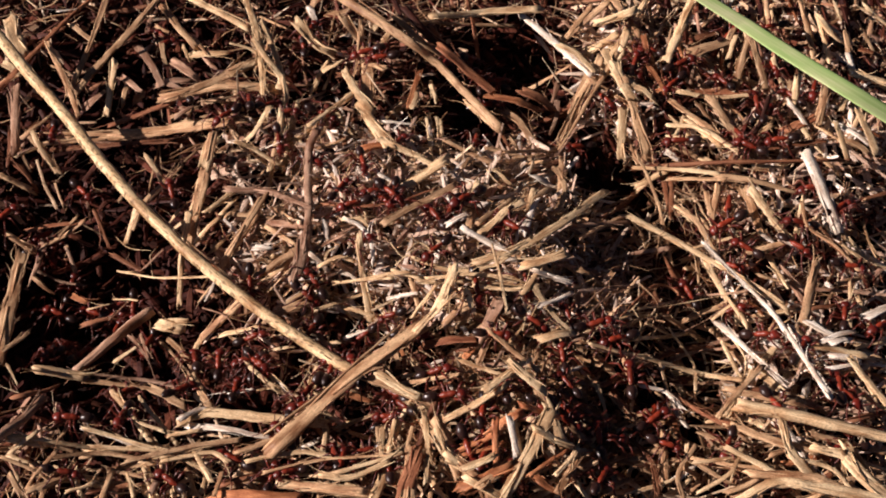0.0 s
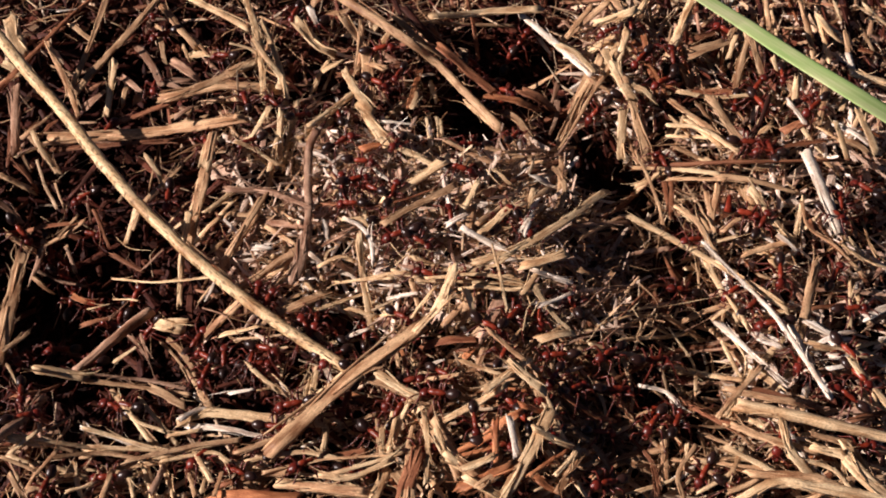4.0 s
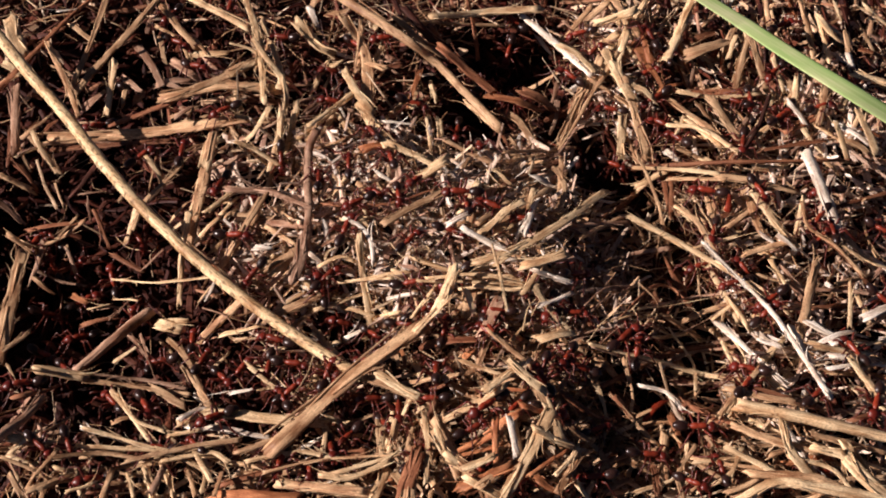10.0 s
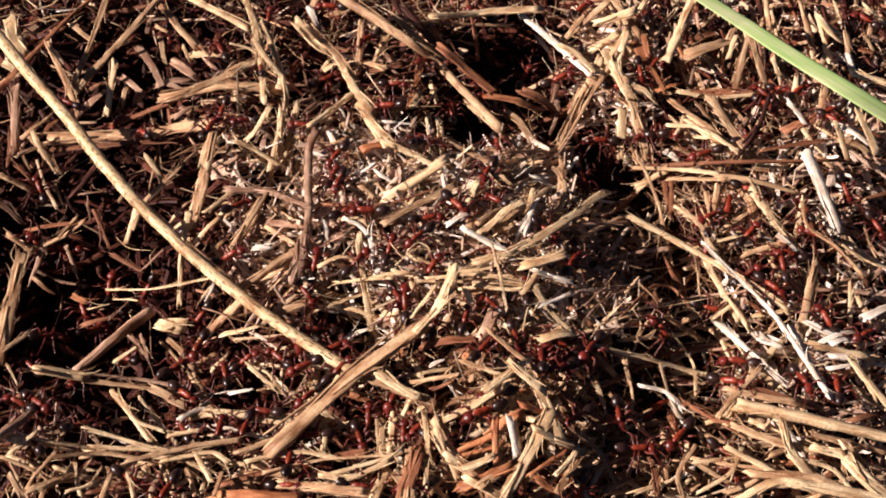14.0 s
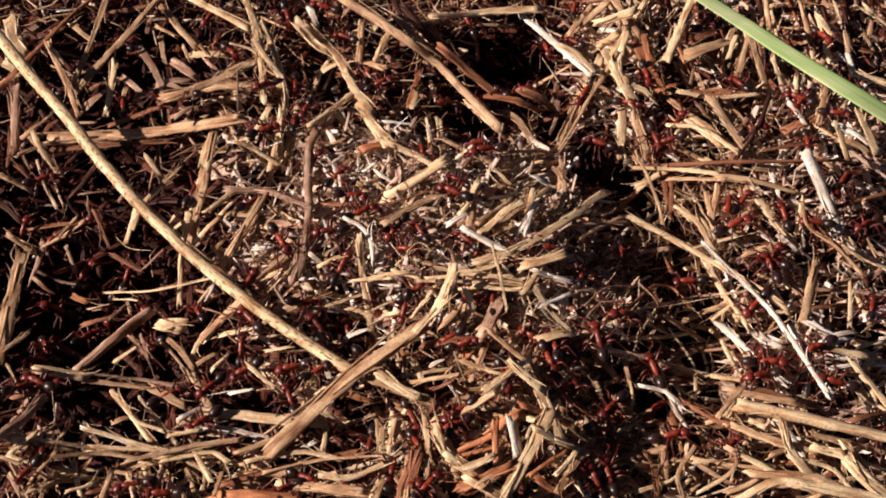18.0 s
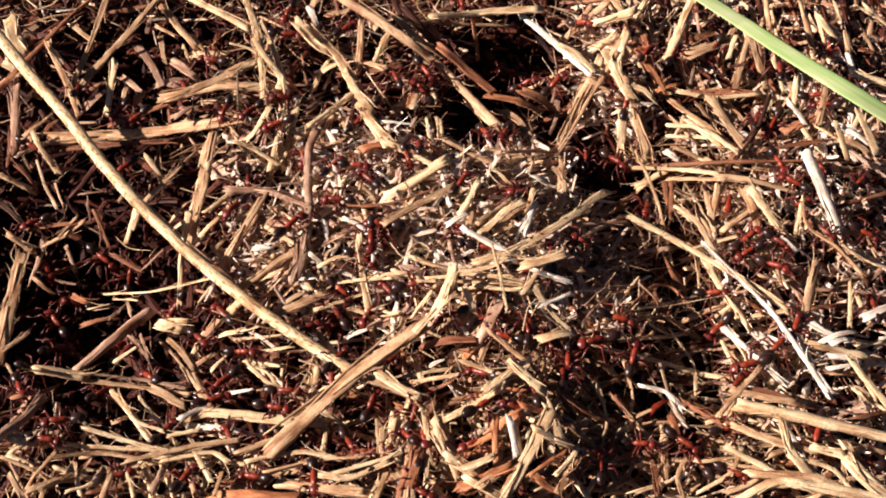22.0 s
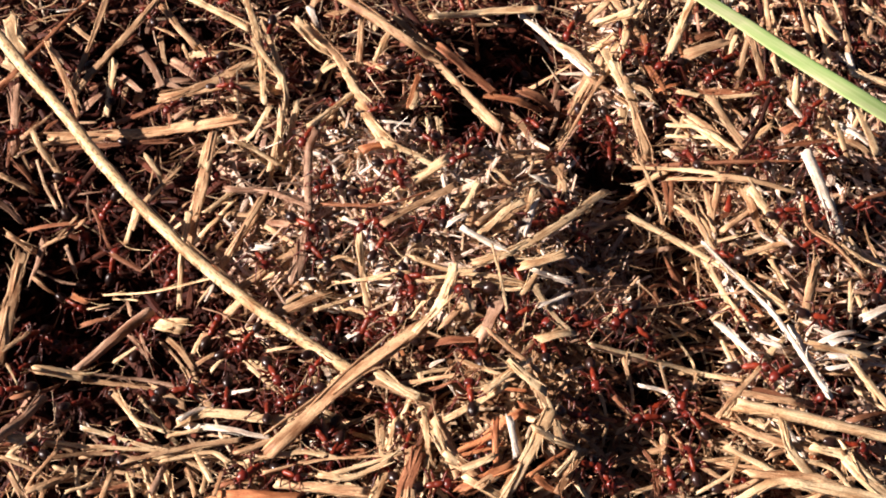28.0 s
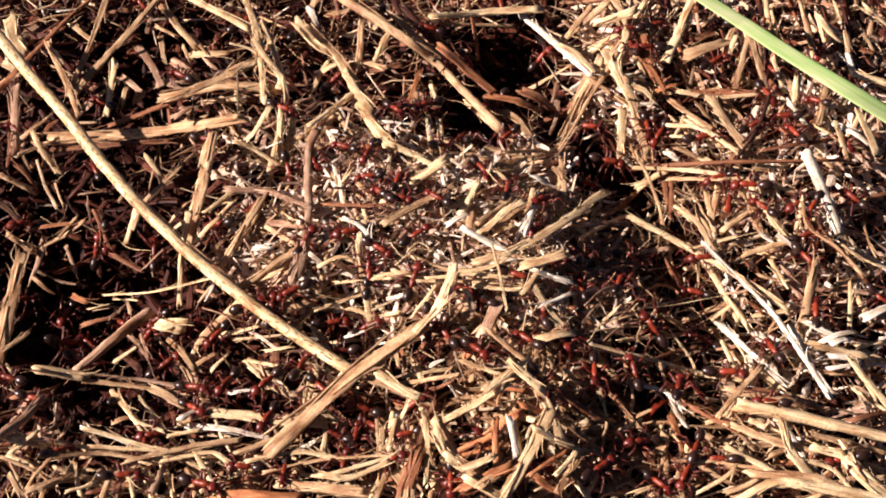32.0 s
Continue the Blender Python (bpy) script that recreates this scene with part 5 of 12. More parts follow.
flake(BROWN, 3.07, (46.0, 47.7, 4.0), (50.6, 51.3, 3.6))
chip(ORANGE, 0.93, (43.1, 45.9, 5.4), (44.2, 41.6, 4.2))
chip(TAN, 1.19, (49.0, 52.2, 5.0), (52.5, 57.8, 3.7))
chip(WHITE, 1.15, (47.2, 40.5, 3.7), (49.2, 39.6, 3.8))
chip(TAN, 1.06, (52.2, 45.9, 3.5), (54.6, 50.8, 4.0))
chip(TAN, 1.04, (54.7, 44.4, 3.9), (52.3, 36.8, 4.6))
chip(PALE, 1.15, (54.7, 41.7, 4.8), (53.2, 36.5, 4.1))
chip(TAN, 1.19, (58.8, 48.1, 3.7), (60.8, 56.3, 3.6))
chip(PALE, 1.08, (62.5, 58.2, 3.5), (62.3, 51.2, 3.8))
chip(ORANGE, 0.96, (66.3, 61.3, 3.1), (66.6, 53.6, 4.6))
chip(TAN, 1.06, (68.2, 51.2, 3.7), (68.4, 45.2, 4.0))
chip(PALE, 0.96, (75.1, 59.7, 3.6), (75.3, 56.1, 3.3))
chip(PALE, 1.45, (81.4, 58.8, 3.0), (84.6, 55.3, 1.8))
chip(TAN, 1.17, (78.6, 50.7, 4.1), (79.3, 45.2, 4.1))
flake(BROWN, 1.62, (77.2, 44.9, 4.7), (80.4, 43.3, 4.5))
flake(PALE, 1.54, (68.8, 25.5, 8.0), (70.6, 28.9, 8.1))
chip(TAN, 1.08, (69.4, 19.3, 6.5), (71.4, 23.4, 8.5))
flake(ORANGE, 1.51, (71.6, 20.3, 7.9), (74.7, 18.7, 7.2))
flake(TAN, 2.36, (68.7, 18.9, 6.6), (72.5, 16.0, 5.8))
chip(PALE, 1.30, (62.0, 21.2, 6.5), (63.5, 17.6, 6.2))
chip(WHITE, 0.86, (58.1, 17.3, 5.9), (60.1, 19.3, 5.6))
chip(TAN, 0.97, (63.6, 23.0, 6.8), (67.1, 19.0, 6.9))
chip(PALE, 1.09, (53.6, 21.7, 4.3), (56.5, 23.6, 5.5))
chip(TAN, 1.34, (45.5, 30.1, 4.3), (47.5, 27.2, 3.1))
chip(PALE, 0.77, (40.7, 27.1, 3.7), (42.9, 22.9, 3.7))
flake(WHITE, 1.75, (38.7, 21.0, 2.0), (40.2, 18.8, 2.4))
chip(TAN, 0.98, (40.9, 20.4, 3.2), (45.3, 17.4, 3.1))
chip(PALE, 1.06, (53.1, 13.6, 5.7), (57.3, 13.4, 5.5))
chip(BROWN, 1.30, (50.2, 19.3, 3.7), (48.4, 14.5, 3.8))
chip(PALE, 1.33, (57.5, 30.0, 5.1), (55.9, 26.8, 4.8))
flake(PALE, 2.15, (44.7, 16.8, 4.0), (47.1, 13.9, 4.5))
chip(TAN, 1.07, (64.4, 15.2, 5.5), (66.0, 13.4, 5.0))
chip(TAN, 0.89, (-75.5, 18.1, -2.1), (-72.0, 17.3, -4.4))
chip(BROWN, 1.11, (-74.0, 20.8, -1.9), (-71.6, 18.2, -4.1))
chip(TAN, 0.55, (-67.8, 18.0, -3.3), (-66.2, 14.6, -4.6))
chip(GREY, 0.44, (-64.6, 15.8, -3.6), (-59.2, 16.1, -2.9))
chip(GREY, 0.66, (-61.5, 13.6, -3.7), (-61.0, 11.5, -5.6))
chip(BROWN, 0.87, (-60.0, 12.0, -4.1), (-57.4, 6.8, -6.3))
chip(GREY, 1.52, (-68.9, 7.8, -7.5), (-69.7, 3.5, -9.1))
chip(TAN, 0.55, (-64.9, 7.8, -8.2), (-63.4, 4.0, -9.7))
straw(GREY, 0.54, (-70.0, 4.0, -9.9), (-65.4, 2.3, -11.1), (-61.0, 1.1, -10.6))
chip(TAN, 1.08, (-69.0, 1.3, -9.8), (-67.0, -0.2, -10.5))
flake(ORANGE, 1.49, (-62.6, -1.9, -9.7), (-59.9, -4.0, -9.0))
chip(BROWN, 1.26, (-58.6, -8.1, -9.3), (-55.5, -7.5, -8.9))
chip(PALE, 0.42, (-58.5, -5.5, -8.7), (-55.9, -4.6, -8.7))
chip(PALE, 0.42, (-55.2, -3.2, -9.1), (-50.7, -5.6, -6.5))
chip(GREY, 0.53, (-54.7, -8.0, -8.0), (-52.5, -4.4, -8.1))
chip(GREY, 0.53, (-49.8, 0.3, -4.8), (-47.0, 2.4, -3.0))
chip(PALE, 1.06, (-42.3, 6.7, 0.8), (-44.7, 5.9, -1.0))
chip(GREY, 0.84, (-41.3, 1.3, -0.9), (-38.1, 2.8, 0.8))
chip(PALE, 1.04, (-37.4, -1.2, 1.2), (-35.9, 1.6, 0.8))
flake(GREY, 2.07, (-37.6, 0.3, 0.1), (-35.2, -3.9, 0.0))
chip(WHITE, 0.72, (-37.9, -8.3, -1.8), (-37.0, -6.1, -1.1))
chip(PALE, 0.51, (-39.5, -8.2, -3.3), (-37.8, -7.0, -1.4))
chip(TAN, 0.87, (-55.4, 13.2, -1.7), (-54.8, 16.7, -1.9))
chip(PALE, 1.31, (-50.6, 19.4, 0.9), (-48.3, 15.5, 0.1))
chip(TAN, 0.85, (-45.3, 8.1, -0.5), (-43.6, 9.2, 0.9))
chip(PALE, 0.54, (-25.7, 13.3, -0.4), (-23.6, 16.1, 1.4))
chip(TAN, 0.66, (-26.9, 15.5, -1.3), (-24.6, 17.0, 1.2))
flake(WHITE, 1.44, (-30.4, -2.5, 2.1), (-27.8, -1.2, 2.9))
straw(GREY, 1.45, (-29.9, 3.6, 2.9), (-22.3, 1.2, 4.5))
chip(TAN, 1.26, (-34.5, 6.3, 1.6), (-28.5, 3.6, 3.8))
chip(TAN, 1.07, (-35.8, 5.9, 1.8), (-34.1, 11.8, -1.1))
chip(PALE, 0.86, (-37.0, 7.4, 0.9), (-35.4, 11.3, 0.1))
chip(TAN, 1.44, (-28.3, 1.5, 3.4), (-23.8, -2.9, 4.4))
chip(TAN, 1.22, (-26.7, -7.5, 2.8), (-23.8, -4.4, 3.3))
chip(PALE, 1.21, (-23.0, -8.3, 2.9), (-21.2, -10.5, 2.8))
chip(PALE, 0.80, (-25.5, -13.1, 1.2), (-22.1, -11.5, 2.3))
chip(TAN, 0.99, (-23.4, -17.2, 1.2), (-19.8, -13.2, 1.0))
chip(WHITE, 1.02, (-19.2, 0.9, 5.6), (-18.4, -3.5, 5.1))
chip(GREY, 1.02, (-17.8, -2.1, 5.1), (-14.7, -1.2, 6.4))
chip(GREY, 0.81, (-20.5, -4.1, 4.6), (-16.5, -2.7, 6.0))
chip(PALE, 0.61, (-19.3, -8.8, 2.9), (-18.6, -5.3, 4.7), (-17.3, -4.6, 5.4))
chip(PALE, 0.82, (-12.9, 3.0, 6.7), (-12.1, -0.9, 6.3))
flake(WHITE, 1.39, (-11.2, -10.3, 3.7), (-7.3, -12.0, 4.7))
chip(PALE, 0.99, (-10.8, -13.4, 2.0), (-7.7, -16.4, 2.3))
flake(PALE, 1.38, (-10.3, -15.3, 0.9), (-7.2, -16.3, 3.3))
chip(PALE, 1.19, (-10.2, -15.3, 0.0), (-8.5, -18.0, 0.8))
chip(WHITE, 1.20, (-16.6, -13.1, 0.8), (-14.5, -13.4, -0.6))
chip(PALE, 0.60, (-15.6, -13.4, 0.5), (-13.7, -14.7, -1.2))
chip(TAN, 0.98, (-4.8, -12.0, 5.8), (-3.8, -16.2, 4.8))
chip(PALE, 0.59, (-2.3, -12.7, 6.3), (0.7, -12.2, 5.8))
flake(PALE, 1.85, (-7.0, 2.9, 6.6), (-4.8, 1.2, 6.8))
chip(TAN, 0.83, (-4.1, 3.3, 6.5), (-2.1, 5.8, 7.1))
chip(WHITE, 1.03, (-3.8, 2.7, 6.8), (-2.0, 2.4, 6.8))
flake(GREY, 1.83, (-7.8, 0.5, 6.0), (-5.6, -3.2, 6.1))
chip(WHITE, 1.05, (-10.4, 10.5, 6.8), (-8.6, 9.1, 6.7))
chip(TAN, 1.25, (-13.6, 8.2, 6.5), (-11.3, 5.1, 6.7))
chip(TAN, 0.73, (-10.7, 7.9, 7.0), (-8.6, 5.8, 6.0))
straw(PALE, 0.82, (-8.5, -0.5, 6.8), (-3.6, 5.9, 6.8))
chip(TAN, 0.95, (-19.6, 14.7, 3.9), (-16.3, 8.4, 6.2))
chip(PALE, 0.84, (-17.2, 8.7, 5.9), (-15.3, 12.5, 6.0))
chip(GREY, 0.83, (-20.6, 1.6, 4.5), (-24.4, 2.0, 4.5))
chip(WHITE, 0.84, (1.8, 10.6, 6.8), (4.0, 8.8, 7.0))
chip(GREY, 1.06, (5.1, 9.7, 6.7), (9.3, 14.4, 5.7))
chip(PALE, 0.93, (1.3, 2.2, 7.1), (5.4, 6.7, 7.5))
flake(TAN, 1.42, (2.6, -1.2, 7.4), (6.2, 0.9, 7.4))
flake(TAN, 2.23, (4.7, 1.6, 8.1), (4.1, -2.7, 8.2))
straw(BROWN, 1.43, (5.8, -1.1, 7.3), (11.3, 2.9, 6.6))
chip(PALE, 1.23, (9.5, 1.5, 7.2), (11.3, 3.0, 7.2))
chip(WHITE, 1.27, (16.4, 10.4, 5.6), (18.7, 9.8, 4.6))
chip(PALE, 0.75, (13.5, 8.6, 5.7), (17.7, 16.1, 2.8))
flake(TAN, 1.66, (12.3, 3.9, 7.4), (16.6, 7.6, 5.8))
chip(WHITE, 1.02, (12.6, -2.2, 7.7), (15.0, 4.9, 5.4))
flake(PALE, 1.42, (8.5, -2.9, 7.3), (11.1, -1.4, 7.3))
chip(WHITE, 0.70, (5.3, -4.4, 7.9), (8.7, -5.8, 7.8))
straw(TAN, 0.81, (10.7, -3.4, 7.7), (18.2, 2.7, 6.2))
straw(GREY, 0.70, (18.0, -9.7, 7.1), (24.1, -7.8, 3.3))
chip(TAN, 0.87, (27.3, 9.8, -0.8), (31.9, 13.5, -1.7))
flake(TAN, 1.39, (21.6, -10.0, 6.1), (24.6, -11.8, 5.1))
straw(BROWN, 1.07, (26.6, 5.0, 2.1), (33.1, 14.9, -2.4))
chip(TAN, 0.84, (32.5, 4.9, 0.7), (33.0, -0.3, 1.5))
flake(GREY, 1.46, (30.6, 4.7, 0.9), (32.1, -0.2, 1.5))
flake(BROWN, 2.98, (32.6, -11.6, 2.6), (34.7, -16.0, 1.8))
straw(PALE, 0.78, (25.3, -21.3, 4.3), (31.4, -16.7, 3.0))
straw(PALE, 0.58, (24.5, -20.1, 4.8), (28.2, -18.4, 5.1), (32.2, -17.1, 3.5))
chip(WHITE, 1.16, (22.1, -17.4, 4.7), (23.9, -20.4, 5.4))
chip(PALE, 0.98, (31.7, -18.6, 3.4), (35.0, -18.3, 0.5))
chip(WHITE, 0.59, (10.0, -9.7, 8.1), (13.1, -8.3, 7.5))
chip(PALE, 0.69, (12.8, -8.5, 7.9), (15.7, -11.7, 6.3))
chip(PALE, 0.69, (13.6, -9.1, 7.1), (17.1, -10.4, 6.3))
chip(TAN, 1.19, (15.4, -9.8, 7.2), (17.5, -11.4, 6.0))
chip(WHITE, 0.68, (10.4, -16.3, 5.3), (13.2, -18.9, 6.2))
chip(TAN, 1.36, (1.2, -18.7, 5.1), (4.2, -16.0, 6.5))
chip(WHITE, 0.78, (11.7, -15.1, 6.5), (14.7, -14.4, 6.4))
straw(BROWN, 1.07, (39.0, 17.2, 1.7), (38.1, 6.2, 2.8))
chip(BROWN, 1.50, (37.8, 14.9, 1.2), (37.9, 6.7, 2.3))
chip(PALE, 0.42, (39.3, 9.0, 2.2), (42.3, 8.5, 3.4))
chip(PALE, 0.83, (39.6, 4.9, 3.2), (41.6, 2.6, 3.3))
chip(PALE, 0.93, (42.8, 3.4, 3.6), (44.2, -2.3, 2.4))
straw(TAN, 0.94, (46.0, 10.2, 4.6), (44.1, 2.9, 3.6))
flake(BROWN, 1.67, (43.1, 2.4, 2.9), (47.4, 4.6, 3.6))
chip(TAN, 1.45, (46.4, 0.8, 4.5), (51.1, 5.3, 4.3))
flake(TAN, 2.50, (50.4, 9.0, 4.5), (51.4, 0.9, 4.3))
chip(TAN, 0.80, (50.5, -9.1, 3.7), (54.3, -10.3, 3.4))
flake(ORANGE, 1.42, (48.9, -5.5, 3.1), (50.6, -8.9, 3.0))
chip(PALE, 0.92, (52.8, -3.1, 3.5), (56.1, -3.0, 4.9))
chip(PALE, 1.21, (52.3, -4.4, 3.3), (53.9, -11.1, 4.2))
straw(GREY, 0.80, (54.5, -7.6, 3.4), (56.3, -13.7, 3.2))
chip(WHITE, 1.02, (51.9, -1.7, 4.9), (53.4, -3.0, 4.7))
chip(PALE, 0.71, (49.6, -3.4, 3.3), (53.2, -5.4, 4.0))
flake(BROWN, 1.44, (45.3, -1.2, 3.4), (48.4, -0.8, 3.9))
chip(PALE, 1.03, (59.8, 1.4, 4.5), (62.6, 3.5, 5.5))
flake(WHITE, 1.44, (62.3, 1.2, 5.8), (63.8, -0.1, 5.6))
chip(TAN, 0.71, (64.3, -0.8, 5.4), (64.7, -5.6, 4.7))
chip(PALE, 0.61, (68.6, 1.4, 4.4), (69.0, -4.6, 4.3))
chip(PALE, 0.91, (65.7, -3.0, 4.9), (68.3, -7.1, 3.8))
chip(WHITE, 1.21, (68.9, -5.1, 3.3), (70.8, -7.4, 3.5))
chip(TAN, 1.00, (62.5, -11.2, 4.5), (67.1, -8.8, 3.3))
chip(PALE, 0.98, (64.9, -13.7, 3.7), (65.6, -17.5, 3.7))
straw(BROWN, 0.79, (57.3, -15.9, 3.9), (63.5, -14.2, 2.8))
chip(PALE, 0.98, (50.0, -16.2, 2.8), (54.3, -15.6, 3.2))
chip(TAN, 0.80, (42.9, -17.7, -0.3), (44.3, -14.3, 0.3))
chip(ORANGE, 1.19, (48.4, -13.2, 1.8), (49.5, -15.8, 2.9))
chip(TAN, 0.78, (56.4, -21.1, 4.0), (59.2, -18.0, 3.4))
chip(BROWN, 1.82, (37.6, -8.1, 1.2), (39.1, -13.3, -0.1))
chip(TAN, 0.61, (41.0, -6.2, 1.9), (41.0, -11.2, 0.2))
chip(TAN, 1.21, (-68.5, -17.5, -3.5), (-66.9, -14.1, -4.9))
chip(PALE, 0.49, (-67.6, -22.2, -2.5), (-65.5, -25.8, -2.0))
chip(BROWN, 1.54, (-63.5, -29.8, -0.0), (-60.2, -26.0, -3.2))
chip(PALE, 0.82, (-52.6, -16.2, -8.7), (-49.6, -14.2, -7.8))
chip(GREY, 1.03, (-50.8, -12.1, -8.2), (-48.6, -15.3, -7.7))
chip(GREY, 0.61, (-49.3, -12.0, -7.6), (-47.1, -17.8, -7.4))
chip(TAN, 0.71, (-45.4, -14.0, -7.3), (-41.4, -19.6, -5.8))
chip(PALE, 1.01, (-39.4, -18.0, -4.2), (-38.6, -15.5, -4.0))
flake(TAN, 1.39, (-40.3, -19.1, -4.5), (-38.1, -22.3, -3.8))
straw(TAN, 1.17, (-39.1, -23.1, -3.5), (-35.4, -30.0, -2.7))
chip(WHITE, 0.87, (-37.9, -27.3, -3.7), (-36.5, -28.4, -4.2))
flake(TAN, 1.39, (-38.2, -20.7, -3.6), (-36.1, -19.6, -3.0))
chip(PALE, 0.79, (-35.8, -22.0, -3.4), (-34.0, -19.2, -3.6))
flake(TAN, 1.34, (-49.6, -32.2, -3.2), (-47.3, -31.2, -3.5))
straw(TAN, 0.65, (-59.7, -38.2, -0.1), (-54.4, -38.2, -2.3))
chip(TAN, 0.57, (-58.3, -35.4, -0.7), (-55.4, -32.0, -1.7))
chip(PALE, 0.46, (-62.4, -38.5, 0.8), (-59.9, -37.5, 0.3))
chip(TAN, 0.56, (-57.2, -37.3, -1.1), (-55.6, -33.8, -1.9))
chip(GREY, 0.65, (-59.6, -35.6, 0.0), (-58.9, -38.4, -1.0))
chip(PALE, 0.73, (-62.9, -40.7, 0.2), (-59.0, -42.0, 0.2))
chip(TAN, 0.73, (-59.2, -42.6, 0.1), (-56.7, -44.5, -0.6))
chip(PALE, 0.73, (-61.3, -43.8, -0.3), (-61.1, -46.8, 0.1))
chip(TAN, 0.91, (-59.3, -45.9, 0.2), (-58.9, -43.4, -0.2))
chip(TAN, 1.09, (-56.6, -43.7, -1.1), (-57.5, -46.4, -1.2))
chip(PALE, 1.10, (-43.5, -42.2, -3.5), (-41.4, -47.1, -0.9))
chip(PALE, 0.83, (-44.4, -40.0, -2.3), (-42.7, -43.0, -2.8))
chip(TAN, 1.10, (-42.0, -44.8, -1.6), (-41.1, -41.9, -2.4))
chip(PALE, 0.65, (-44.8, -41.7, -2.8), (-46.8, -44.2, -2.5))
chip(PALE, 0.83, (-50.7, -43.6, -3.0), (-47.6, -44.9, -2.7))
chip(PALE, 0.73, (-34.6, -44.8, -1.5), (-34.1, -41.4, -1.7))
chip(PALE, 0.91, (-34.5, -46.7, -1.6), (-32.3, -45.4, -1.6))
chip(TAN, 0.74, (-36.0, -38.2, -2.2), (-32.8, -40.2, -1.3))
chip(PALE, 0.93, (-54.2, -41.6, -2.4), (-50.7, -41.2, -2.6))
chip(TAN, 1.31, (-53.1, -38.5, -2.8), (-48.7, -38.2, -2.6))
chip(PALE, 1.20, (-34.7, -15.5, -3.0), (-29.6, -15.7, -1.0))
chip(PALE, 1.18, (-30.5, -21.1, -2.6), (-26.3, -23.4, -0.7))
chip(PALE, 0.78, (-27.3, -20.6, -0.8), (-23.8, -20.7, 0.3))
chip(PALE, 0.58, (-24.6, -23.6, -0.6), (-25.0, -27.6, -1.7))
chip(WHITE, 0.78, (-26.6, -24.5, -1.7), (-24.3, -27.1, -1.0))
chip(PALE, 0.48, (-28.0, -27.8, -1.3), (-25.2, -26.7, -1.7))
chip(PALE, 0.57, (-20.4, -27.3, -0.0), (-21.1, -31.9, -0.1))
straw(PALE, 0.96, (-19.2, -25.3, 0.1), (-19.8, -32.1, 0.2))
flake(WHITE, 1.34, (-17.6, -25.7, 0.7), (-16.4, -29.1, 0.4))
chip(PALE, 0.86, (-19.2, -30.2, 0.4), (-15.5, -27.0, 1.7))
chip(WHITE, 0.76, (-15.5, -28.6, 0.3), (-17.3, -32.1, 0.2))
flake(ORANGE, 1.33, (-13.7, -29.8, 0.3), (-10.7, -31.1, 0.4))
chip(PALE, 0.47, (-15.7, -34.4, -1.4), (-11.9, -33.8, 0.1))
chip(WHITE, 0.94, (-20.5, -37.8, -1.7), (-19.0, -37.2, -1.5))
chip(PALE, 0.80, (-16.6, -17.6, -2.4), (-11.7, -17.4, -1.7))
chip(PALE, 0.95, (-4.3, -24.0, 1.2), (-3.2, -29.7, 4.0))
straw(PALE, 0.66, (-5.6, -28.2, 2.8), (0.7, -27.1, 3.1))
chip(TAN, 1.31, (-6.8, -30.7, 3.0), (-2.7, -32.6, 3.2))
chip(BROWN, 0.93, (-2.2, -31.3, 3.5), (0.7, -31.5, 5.5))
chip(ORANGE, 0.74, (-6.3, -33.5, 2.7), (-3.5, -36.9, 3.4))
flake(PALE, 1.29, (-4.2, -35.4, 3.6), (-2.6, -34.8, 4.5))
chip(TAN, 0.92, (-4.9, -40.3, 3.3), (-4.0, -35.8, 3.2))
chip(PALE, 0.91, (-2.9, -36.8, 3.8), (-2.0, -41.4, 4.3))
chip(PALE, 1.06, (-1.3, -47.3, 3.0), (0.2, -49.5, 2.9))
straw(PALE, 0.83, (-31.3, -43.4, -2.2), (-25.8, -40.2, -2.0))
straw(TAN, 0.82, (-30.2, -44.8, -1.4), (-23.1, -42.6, -1.5))
chip(PALE, 0.56, (-30.3, -40.2, -2.1), (-26.6, -41.2, -1.7))
flake(PALE, 1.25, (-13.7, -46.5, 1.7), (-11.3, -48.1, 2.4))
chip(WHITE, 0.91, (-16.8, -44.0, -0.8), (-14.7, -46.3, 0.3))
chip(ORANGE, 0.90, (-7.7, -45.6, 1.8), (-6.5, -47.2, 2.2))
chip(TAN, 0.76, (1.2, -27.4, 3.8), (4.1, -23.2, 4.4))
flake(BROWN, 2.29, (2.9, -24.6, 4.3), (7.5, -22.2, 5.9))
flake(ORANGE, 1.52, (2.5, -26.3, 3.7), (4.5, -24.5, 4.7))
chip(WHITE, 0.74, (0.3, -30.8, 5.4), (2.3, -32.6, 5.1))
flake(GREY, 1.31, (5.4, -28.7, 5.6), (9.0, -28.3, 6.1))
chip(WHITE, 0.66, (8.3, -28.1, 5.8), (11.1, -29.3, 5.7))
chip(TAN, 0.74, (6.9, -32.2, 6.2), (10.5, -31.8, 7.2))
chip(ORANGE, 0.92, (7.7, -33.7, 7.3), (12.1, -34.3, 7.6))
chip(TAN, 0.74, (11.5, -32.9, 6.9), (12.7, -29.4, 5.6))
chip(TAN, 0.54, (9.7, -38.8, 6.8), (10.8, -34.8, 7.4))
flake(TAN, 1.62, (6.0, -38.3, 6.5), (8.7, -40.6, 6.6))
flake(TAN, 1.26, (6.7, -40.8, 6.3), (9.5, -39.1, 6.9))
chip(PALE, 0.73, (13.7, -34.9, 6.6), (9.3, -35.9, 7.0))
chip(WHITE, 0.73, (17.9, -36.8, 4.6), (19.1, -37.1, 3.7))
chip(TAN, 0.84, (16.9, -33.4, 6.2), (19.0, -28.6, 5.1))
